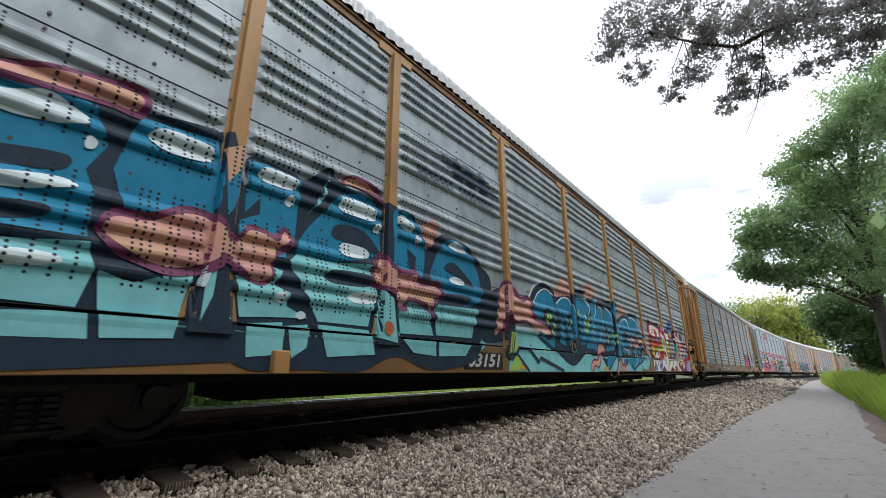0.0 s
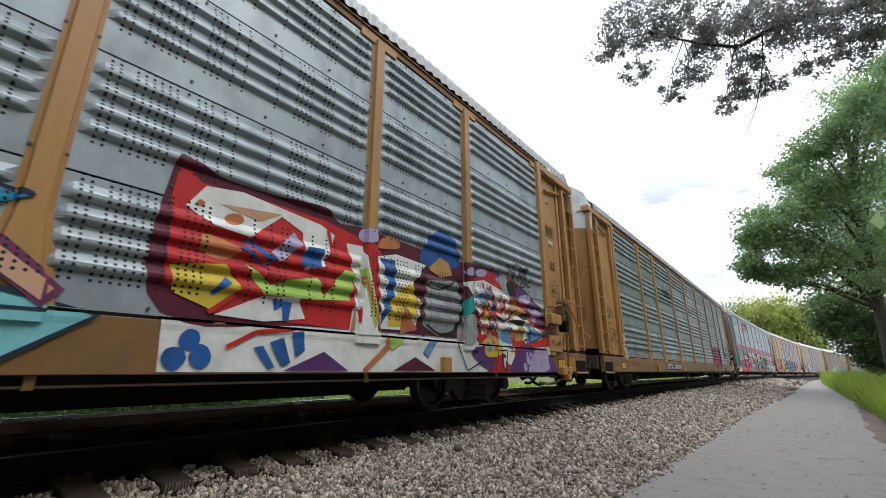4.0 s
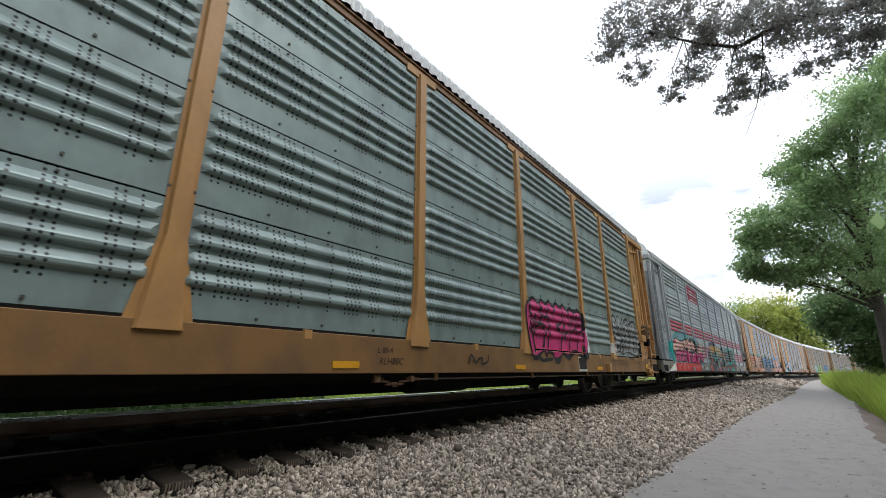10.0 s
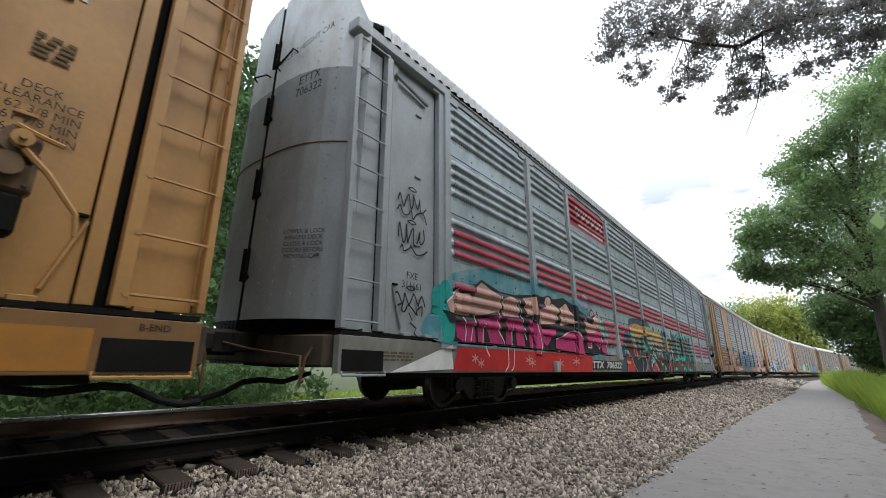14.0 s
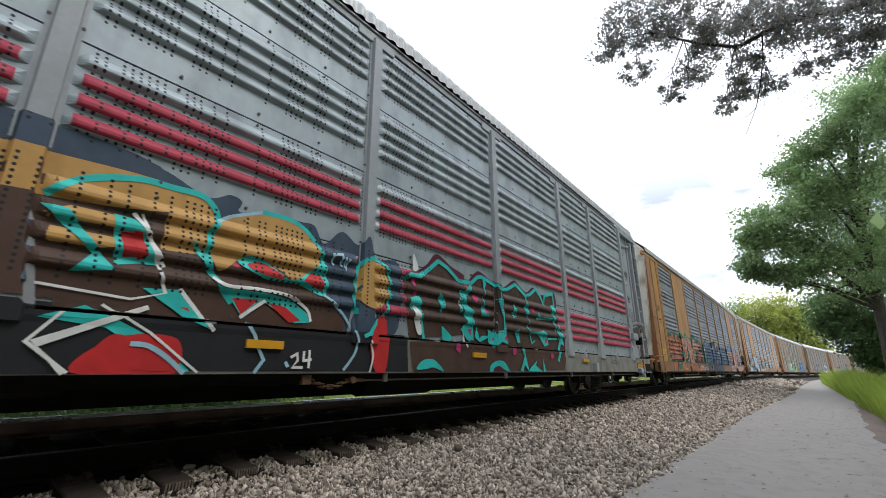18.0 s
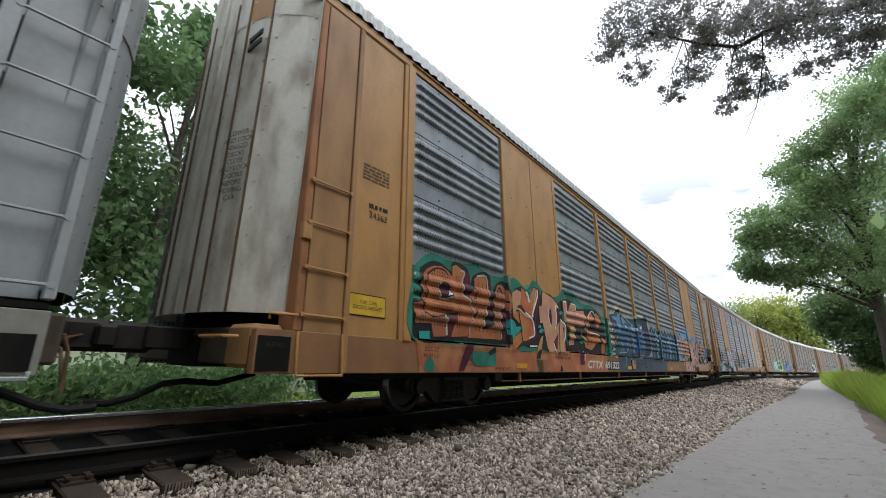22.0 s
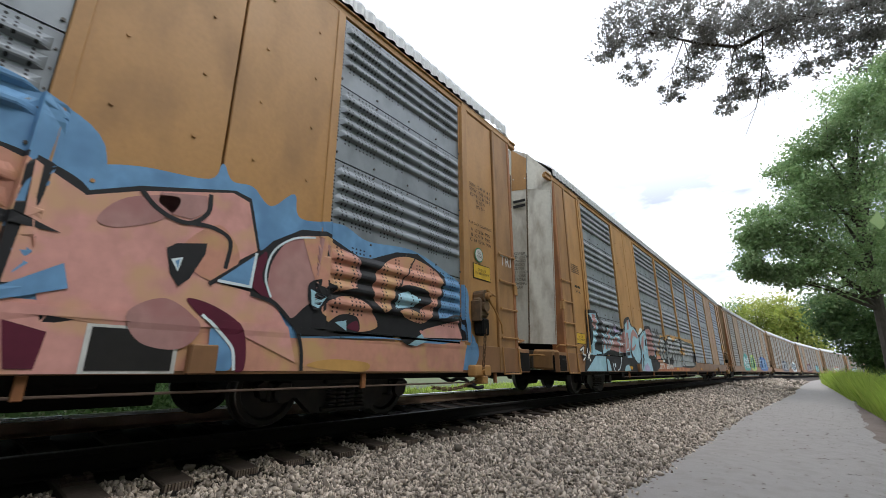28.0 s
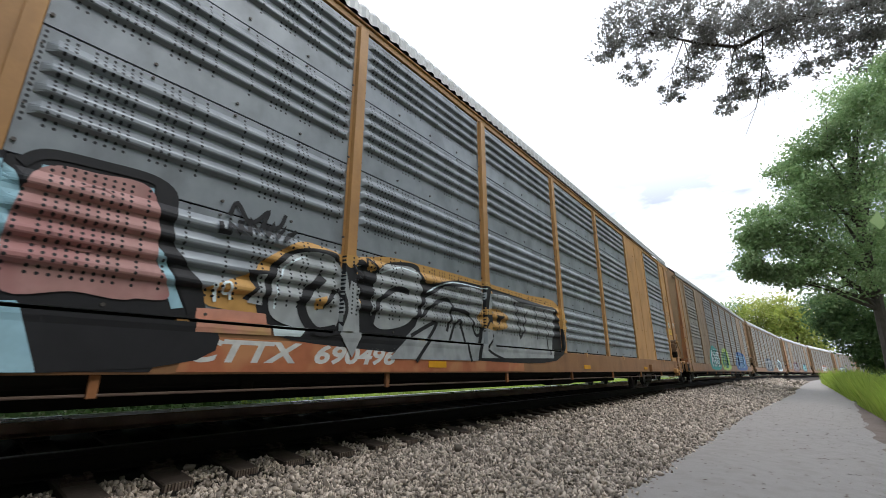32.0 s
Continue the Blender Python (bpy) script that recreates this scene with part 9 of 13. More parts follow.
    pt.line(5, "white", ((-0.62, 0.72), (-1.18, 0.44), (-1.02, 0.27)), 0.035, False)
    pt.blob(3, "red", ((-0.98, 0.27), (-0.77, 0.5), (-0.4, 0.51), (-0.41, 0.27)))
    pt.shape(2, "aqua", ((-1.2, 0.6), (-0.97, 0.7), (-0.54, 0.5), (-0.27, 0.27), (-0.39, 0.29), (-0.85, 0.56)))
    pt.blob(3, "red", ((-0.89, 0.28), (-0.81, 0.51), (-0.6, 0.46), (-0.35, 0.27)))
    pt.line(5, "white", ((-1.08, 0.65), (-1.22, 0.45), (-1.0, 0.27)), 0.02, False)
    pt.line(5, "white", ((-0.88, 0.71), (-0.58, 0.54), (-0.23, 0.27)), 0.018, False)
    pt.shape(3, "aqua", ((-1.32, 1.32), (-1.18, 1.32), (-0.98, 1.09), (-0.86, 0.95), (-1.1, 0.91), (-1.0, 1.05)))
    pt.shape(3, "aqua", ((-0.93, 1.36), (-0.79, 1.35), (-0.62, 1.06), (-0.87, 0.99)))
    pt.shape(4, "red", ((-0.87, 1.24), (-0.77, 1.25), (-0.69, 1.09), (-0.83, 1.06)))
    pt.line(5, "white", ((-1.24, 0.81), (-0.73, 0.77), (-0.52, 0.84), (-0.76, 1.4)), 0.018, False)
    pt.blob(0, "slate", ((-1.31, 1.46), (-1.15, 1.64), (-0.96, 1.76), (-0.75, 1.78), (-0.65, 1.8), (-0.33, 1.69), (-0.15, 1.77), (-0.04, 1.74), (-0.05, 1.64), (0.19, 1.71), (0.55, 1.72), (0.73, 1.72), (0.86, 1.56), (1.08, 1.75), (1.31, 1.65), (1.44, 1.77), (1.56, 1.54), (1.93, 1.58), (2.01, 1.32), (1.94, 0.7), (1.2, 0.68), (0.65, 1.0), (-0.13, 1.23), (-1.19, 0.96)))
    pt.shape(0, "black", ((-1.12, 0.62), (-0.63, 0.68), (1.16, 0.68), (2.11, 0.69), (2.14, 0.27), (-1.04, 0.28)))
    pt.shape(1, "brown", ((-1.21, 1.04), (-0.74, 1.2), (-0.25, 1.23), (-0.04, 1.13), (0.37, 1.16), (0.85, 1.04), (1.19, 0.79), (1.17, 0.66), (0.1, 0.65), (-0.62, 0.65), (-1.12, 0.62)))
    pt.blob(1, "ochre", ((-1.29, 1.35), (-1.12, 1.52), (-0.83, 1.64), (-0.59, 1.68), (-0.35, 1.65), (-0.25, 1.53), (-0.26, 1.29), (-0.3, 1.19), (-0.73, 1.15), (-1.22, 1.06)))
    pt.blob(2, "ochre", ((-0.26, 1.29), (-0.25, 1.43), (-0.16, 1.55), (0.11, 1.68), (0.42, 1.69), (0.67, 1.59), (0.82, 1.44), (0.75, 1.24), (0.53, 1.1), (0.37, 1.19), (0.12, 1.26), (-0.02, 1.2), (-0.15, 1.08), (-0.23, 1.15)))
    pt.line(3, "aqua", ((-1.3, 1.4), (-1.13, 1.56), (-0.83, 1.67), (-0.59, 1.68), (-0.36, 1.68), (-0.23, 1.54), (-0.27, 1.34), (-0.25, 1.11), (-0.16, 0.99), (-0.03, 0.84)), 0.05, True)
    pt.line(3, "ice", ((-0.22, 1.5), (-0.11, 1.58), (0.17, 1.7)), 0.03, True)
    pt.line(3, "aqua", ((0.17, 1.7), (0.48, 1.7), (0.71, 1.58), (0.85, 1.37), (0.89, 1.04)), 0.045, True)
    pt.blob(4, "aqua", ((-0.01, 1.17), (0.07, 1.25), (0.27, 1.23), (0.5, 1.1), (0.75, 1.27), (0.86, 1.37), (0.91, 1.01), (0.64, 1.07), (0.51, 1.08), (0.24, 1.08)))
    pt.blob(5, "red", ((0.06, 1.17), (0.19, 1.22), (0.34, 1.17), (0.41, 1.1), (0.2, 1.11)))
    pt.shape(5, "red", ((0.62, 1.12), (0.72, 1.22), (0.84, 1.2), (0.88, 1.05)))
    pt.line(5, "white", ((-0.2, 1.01), (-0.08, 0.96), (0.17, 0.97), (0.49, 0.95), (0.7, 0.86), (0.76, 0.75)), 0.03, True)
    pt.shape(4, "aqua", ((-0.1, 0.94), (0.23, 0.95), (0.53, 0.92), (0.72, 0.81), (0.75, 0.73), (0.59, 0.71), (0.27, 0.87), (0.09, 0.71)))
    pt.shape(5, "red", ((-0.02, 0.87), (0.22, 0.89), (0.07, 0.74)))
    pt.shape(5, "red", ((0.3, 0.87), (0.48, 0.85), (0.65, 0.74), (0.53, 0.71)))
    pt.line(5, "white", ((0.07, 0.72), (0.27, 0.88)), 0.03, False)
    pt.shape(4, "aqua", ((-0.41, 1.3), (-0.31, 1.21), (-0.25, 1.11), (-0.26, 1.08), (-0.35, 1.18)))
    pt.shape(4, "aqua", ((-0.83, 1.33), (-0.75, 1.33), (-0.57, 1.04), (-0.7, 1.03)))
    pt.shape(5, "red", ((-0.8, 1.26), (-0.74, 1.26), (-0.68, 1.09), (-0.74, 1.05)))
    pt.line(5, "white", ((-0.81, 1.39), (-0.72, 1.29), (-0.57, 1.04)), 0.03, False)
    pt.shape(4, "aqua", ((-0.67, 0.86), (-0.43, 0.88), (-0.26, 0.72), (-0.15, 0.59), (-0.19, 0.6), (-0.35, 0.66), (-0.44, 0.72)))
    pt.line(5, "white", ((-0.42, 0.88), (-0.28, 0.73), (-0.15, 0.59)), 0.03, False)
    pt.shape(5, "red", ((-0.41, 0.75), (-0.35, 0.75), (-0.33, 0.72)))
    pt.blob(4, "red", ((-0.64, 0.29), (-0.63, 0.37), (-0.54, 0.39), (-0.44, 0.33), (-0.4, 0.28)))
    pt.line(5, "ice", ((-0.68, 0.46), (-0.58, 0.45), (-0.46, 0.38), (-0.33, 0.27)), 0.035, True)
    pt.line(4, "ice", ((0.12, 0.67), (0.2, 0.57), (0.24, 0.47), (0.3, 0.37), (0.23, 0.27)), 0.03, False)
    pt.blob(2, "ochre", ((1.31, 1.03), (1.27, 1.19), (1.32, 1.4), (1.52, 1.5), (1.73, 1.42), (1.78, 1.1), (1.57, 0.95)))
    pt.line(3, "aqua", ((1.29, 0.88), (1.29, 1.23), (1.36, 1.45), (1.57, 1.53), (1.78, 1.41), (1.8, 1.06), (1.64, 0.76), (1.42, 0.64)), 0.045, True)
    pt.blob(4, "red", ((1.59, 0.29), (1.51, 0.59), (1.59, 0.79), (1.75, 0.89), (1.8, 0.65), (1.75, 0.27)))
    pt.line(5, "ice", ((0.89, 1.01), (1.14, 0.86), (1.31, 0.63), (1.31, 0.47), (1.17, 0.29)), 0.03, True)
    pt.shape(4, "aqua", ((1.44, 0.64), (1.58, 0.85), (1.63, 0.87), (1.55, 0.65)))
    pt.line(5, "white", ((1.51, 0.59), (1.56, 0.44), (1.52, 0.27)), 0.025, True)
    pt.line(6, "ice", ((0.51, 0.35), (0.53, 0.32)), 0.03, True)
    pt.line(6, "white", ((0.56, 0.4), (0.62, 0.43), (0.63, 0.37), (0.58, 0.31), (0.68, 0.31)), 0.025, False)
    pt.line(6, "white", ((0.69, 0.45), (0.69, 0.37), (0.77, 0.38)), 0.025, False)
    pt.line(6, "white", ((0.75, 0.46), (0.75, 0.31)), 0.025, False)
    pt.line(6, "ice", ((0.97, 1.34), (0.95, 1.45), (1.07, 1.48), (1.08, 1.36)), 0.03, False)
    pt.line(6, "ice", ((1.12, 1.45), (1.13, 1.32), (1.17, 1.44)), 0.03, False)
    pt.blob(0, "maroon", ((3.19, 1.23), (3.25, 1.45), (3.4, 1.41), (3.5, 1.61), (3.68, 1.76), (3.82, 1.79), (4.12, 1.7), (4.29, 1.67), (4.54, 1.66), (4.89, 1.83), (5.11, 1.75), (5.35, 1.68), (5.63, 1.81), (5.97, 1.71), (6.51, 1.85), (6.65, 1.64), (6.58, 1.34), (6.91, 0.92), (6.86, 0.64), (6.12, 1.18), (4.8, 1.5), (3.62, 1.53)))
    pt.shape(1, "brown", ((3.34, 0.6), (3.23, 1.11), (3.27, 1.41), (3.41, 1.37), (3.51, 1.55), (3.7, 1.69), (3.83, 1.73), (3.99, 1.68), (4.3, 1.61), (4.69, 1.64), (4.97, 1.76), (5.28, 1.6), (5.68, 1.78), (6.03, 1.63), (6.49, 1.8), (6.48, 1.51), (6.5, 1.15), (6.72, 0.95), (6.83, 0.66), (4.4, 0.67)))
    pt.shape(1, "brown", ((3.34, 0.58), (3.8, 0.65), (4.99, 0.66), (6.77, 0.64), (6.84, 0.51), (6.73, 0.29), (3.41, 0.27)))
    pt.line(4, "aqua", ((3.22, 1.1), (3.26, 1.39), (3.41, 1.37), (3.51, 1.55), (3.7, 1.68), (3.83, 1.71), (3.99, 1.68), (4.18, 1.64), (4.33, 1.59), (4.6, 1.62), (4.91, 1.76), (5.12, 1.67), (5.28, 1.6), (5.47, 1.66), (5.7, 1.79), (5.88, 1.68), (6.02, 1.52), (6.07, 1.71), (6.46, 1.81), (6.5, 1.56), (6.33, 1.52), (6.38, 1.31), (6.48, 1.05)), 0.06, False)
    pt.shape(5, "aqua", ((3.84, 1.7), (3.95, 1.63), (3.85, 1.41), (3.84, 1.28), (3.98, 1.09), (3.75, 1.08), (3.72, 1.13), (3.79, 1.23), (3.87, 1.51)))
    pt.shape(6, "hot", ((3.85, 1.18), (3.89, 1.22), (3.95, 1.13), (3.87, 1.12)))
    pt.shape(5, "aqua", ((4.29, 1.61), (4.35, 1.43), (4.47, 1.41), (4.4, 1.29), (4.39, 1.07), (4.5, 0.68), (4.27, 0.72), (4.02, 0.61), (3.95, 0.72), (3.95, 0.9), (4.07, 0.87), (4.33, 0.91), (4.36, 1.09), (4.27, 1.25), (4.21, 1.4), (4.3, 1.43)))
    pt.shape(6, "hot", ((4.05, 0.72), (4.08, 0.78), (4.14, 0.76)))
    pt.shape(6, "hot", ((4.33, 0.77), (4.4, 0.84), (4.44, 0.74)))
    pt.blob(6, "hot", ((4.38, 1.28), (4.38, 1.25), (4.36, 1.24), (4.35, 1.25), (4.34, 1.27), (4.34, 1.29), (4.35, 1.31), (4.37, 1.3)))
    pt.shape(5, "aqua", ((4.83, 1.42), (4.88, 1.18), (4.72, 1.14), (4.73, 1.28)))
    pt.shape(6, "brown", ((4.8, 1.29), (4.84, 1.18), (4.8, 1.19)))
    pt.shape(5, "aqua", ((4.78, 0.94), (4.91, 0.98), (4.99, 0.74), (4.89, 0.74)))
    pt.line(5, "aqua", ((5.28, 1.6), (5.27, 1.41)), 0.05, False)
    pt.shape(5, "aqua", ((5.19, 1.46), (5.36, 1.43), (5.29, 1.26), (5.17, 1.24)))
    pt.line(5, "aqua", ((5.28, 1.26), (5.31, 1.12), (5.26, 1.03), (5.36, 0.94), (5.68, 0.95)), 0.04, False)
    pt.shape(5, "aqua", ((5.6, 0.96), (5.9, 1.02), (6.07, 0.92), (6.11, 0.76), (5.93, 0.72), (5.78, 0.85)))
    pt.shape(6, "hot", ((5.95, 0.86), (6.04, 0.87), (6.05, 0.79), (5.97, 0.78)))
    pt.line(5, "aqua", ((6.1, 0.87), (6.49, 0.89)), 0.04, False)
    pt.line(5, "aqua", ((5.33, 0.94), (5.42, 0.75), (5.52, 0.8)), 0.03, False)
    pt.shape(5, "aqua", ((5.63, 1.18), (5.7, 1.35), (5.78, 1.26), (6.3, 1.29), (6.3, 1.24), (5.78, 1.21)))
    pt.shape(5, "aqua", ((6.33, 1.52), (6.5, 1.54), (6.45, 1.12), (6.38, 1.17)))
    pt.shape(5, "aqua", ((6.51, 1.04), (6.6, 1.18), (6.72, 1.04), (6.81, 0.96), (6.85, 0.76), (6.69, 0.81), (6.47, 0.45), (6.39, 0.47), (6.61, 0.85)))
    pt.blob(6, "hot", ((5.58, 1.39), (5.56, 1.34), (5.51, 1.32), (5.46, 1.32), (5.44, 1.36), (5.45, 1.4), (5.5, 1.43), (5.55, 1.43)))
    pt.blob(6, "hot", ((4.76, 0.6), (4.74, 0.55), (4.7, 0.53), (4.65, 0.54), (4.63, 0.59), (4.64, 0.63), (4.68, 0.66), (4.73, 0.64)))
    pt.blob(6, "hot", ((6.21, 0.56), (6.19, 0.52), (6.15, 0.5), (6.1, 0.52), (6.08, 0.55), (6.1, 0.59), (6.14, 0.61), (6.18, 0.59)))
    pt.blob(6, "hot", ((3.69, 1.36), (3.69, 1.33), (3.67, 1.32), (3.66, 1.32), (3.65, 1.35), (3.65, 1.38), (3.66, 1.39), (3.67, 1.39)))
    pt.blob(5, "aqua", ((3.91, 0.28), (3.96, 0.37), (4.14, 0.43), (4.33, 0.42), (4.45, 0.34), (4.5, 0.27), (4.37, 0.29), (4.19, 0.35), (4.04, 0.32), (4.0, 0.27)))
    pt.blob(5, "maroon", ((4.05, 0.28), (4.2, 0.34), (4.35, 0.28)))
    pt.shape(5, "aqua", ((4.86, 0.28), (5.07, 0.56), (5.17, 0.29), (5.36, 0.39), (5.5, 0.46), (5.44, 0.37), (5.68, 0.27), (5.17, 0.27), (5.03, 0.38), (4.96, 0.27)))
    pt.shape(5, "aqua", ((5.74, 0.27), (5.74, 0.49), (5.84, 0.27)))
    pt.shape(5, "aqua", ((4.93, 0.67), (5.04, 0.67), (5.12, 0.41), (5.03, 0.54)))
    pt.shape(5, "aqua", ((3.34, 0.77), (3.35, 0.92), (3.44, 0.74), (3.44, 0.92), (3.52, 0.73), (3.45, 0.68)))
    pt.shape(5, "aqua", ((3.59, 0.76), (3.65, 0.92), (3.72, 0.74), (3.77, 0.79), (3.94, 0.8), (3.95, 0.77), (3.73, 0.69)))
    pt.blob(5, "white", ((3.2, 1.15), (3.18, 1.3), (3.24, 1.18)))
    pt.blob(5, "white", ((3.29, 0.71), (3.3, 0.8), (3.36, 0.6), (3.31, 0.62)))
    pt.done()
    number_panel(car, K, "ETTX  706322", -6.70, -4.33, 0.335, 0.485)
    letters_on(car, K, "FXE\n311661", -12.45, 1.4, 0.13, proud=-0.06)
    end = Paint(car, "A")
    for y, h, n, seed in ((2.50, 0.11, 13, 41), (2.32, 0.07, 9, 45), (2.02, 0.13, 14, 42), (1.82, 0.05, 8, 46), (1.16, 0.07, 12, 43), (1.03, 0.06, 9, 44)):
        scribble(end, "black", -12.74, -12.22, y - h, y + h, seed, 0.022, n)
    for y in (2.68, 2.20, 1.30):
        end.line(5, "black", ((-12.56, y), (-12.48, y + 0.03), (-12.40, y), (-12.48, y - 0.025), (-12.56, y)), 0.018, True)
    end.line(5, "black", ((-12.50, 0.98), (-12.44, 0.90), (-12.48, 0.86), (-12.36, 0.80), (-12.40, 0.74), (-12.30, 0.66)), 0.016)
    end.blob(1, "teal", ((-12.0, 0.7), (-12.03, 1.3), (-11.85, 1.5), (-11.7, 1.2), (-11.72, 0.7)))
    end.done("tag")
    me = text_mesh("ETTX\n706322", 0.17, STENCIL)
    place("lettering", me, car, Matrix.Translation((-13.90, -0.88, 4.1)) @ Matrix.Rotation(radians(-84), 4, "Z") @ FACE)
    letters_on(car, K, "SPECIAL NO. 24\nBRAKE BEAM REQUIRED", 10.0, 0.50, 0.06, proud=0.03)
    end_a_marks(car, True)


def end_b_marks(car, number):
    """Stencils and plates that the older cars share."""
    K = "B"
    plate(car, "warning_plate", PLATE, -12.35, 0.98, 0.52, 0.22, 0.022, "yellow warning plate")
    letters_on(car, K, "THIS CAR\nEXCESS HEIGHT", -12.35, 0.98, 0.06, proud=0.014)
    plate(car, "warning_plate", PLATE, 12.2, 1.78, 0.46, 0.22, 0.022, "yellow warning plate")
    letters_on(car, K, "THIS CAR\nEXCESS HEIGHT", 12.2, 1.78, 0.055, proud=0.014)
    letters_on(car, K, "EXH 19-0 W 4-7\nEXW 10-8 H 8-0\nEW 9-10 H 18-6\nIL 89-9\nIW 9-1", 12.22, 3.05, 0.09, proud=0.006)
    letters_on(car, K, "AAR DECK CLEARANCE", 12.2, 2.56, 0.062, proud=0.006)
    letters_on(car, K, "A  63 3/16  MIN\nB  62 9/16  MIN\nC  64 15/16  MIN", 12.2, 2.36, 0.085, proud=0.006)
    me = bmesh.new()
    rod(me, (12.12, -0.03, 2.05), (12.12, -0.034, 2.05), 0.12, 20)
    part("round_plate", me, spray("green_ring", (0.06, 0.22, 0.11), False), car, "round inspection mark with green rim", SIDE)
    me = bmesh.new()
    rod(me, (12.12, -0.034, 2.05), (12.12, -0.037, 2.05), 0.10, 20)
    part("round_plate_face", me, STENCIL_WHITE, car, "", SIDE)
    letters_on(car, K, "OK\nM-941", 12.12, 2.05, 0.06, proud=0.02)
    letters_on(car, K, "TRI", 12.95, 2.1, 0.26, STENCIL_WHITE, proud=0.02)
    bars(car, STENCIL, -12.25, 2.18, 0.30, 0.09, 1, 0.008, "stencil_bar", 9)
    letters_on(car, K, number, -12.25, 2.06, 0.12, proud=0.008)
    bars(car, FADED, -12.3, 2.6, 0.42, 0.22, 5, 0.008, seed=6)
    for x in (-8.9, -2.7, 2.6, 7.6):
        plate(car, "reflector", REFLECT, x, 0.36, 0.36, 0.08, 0.046, "amber reflector strip", False)
    part("jacking_pad", boxes((-8.25, -8.05, -0.13, -0.04, SILL0, SILL0 + 0.22), bevel=0.01), TAN_DARK, car, "", SIDE)
    part("jacking_pad", boxes((8.05, 8.25, -0.13, -0.04, SILL0, SILL0 + 0.22), bevel=0.01), TAN_DARK, car, "", SIDE)
    part("towing_eye", boxes((-9.75, -9.55, -0.05, -0.03, SILL0 - 0.13, SILL0 - 0.005), bevel=0.006), BLACK, car, "", SIDE)
    for y, z, w in ((-0.82, 4.3, 0.3),):
        bm = boxes((-13.72, -13.70, y - w / 2, y + w / 2, z, z + 0.06), (-13.72, -13.70, y - w / 2, y + w / 2, z - 0.12, z - 0.06))
        part("stencil_bar", bm, STENCIL, car)
    me = text_mesh("LOWER\nAND LOCK\nHINGED\nDECKS\nCLOSE\nAND LOCK\nDOORS\nBEFORE\nMOVING\nCAR", 0.085, STENCIL)
    place("lettering", me, car, Matrix.Translation((-13.70, -0.79, 2.7)) @ Matrix.Rotation(radians(-75), 4, "Z") @ FACE)
    letters_on(car, K, "B-END", -13.45, 0.5, 0.06, proud=0.06)


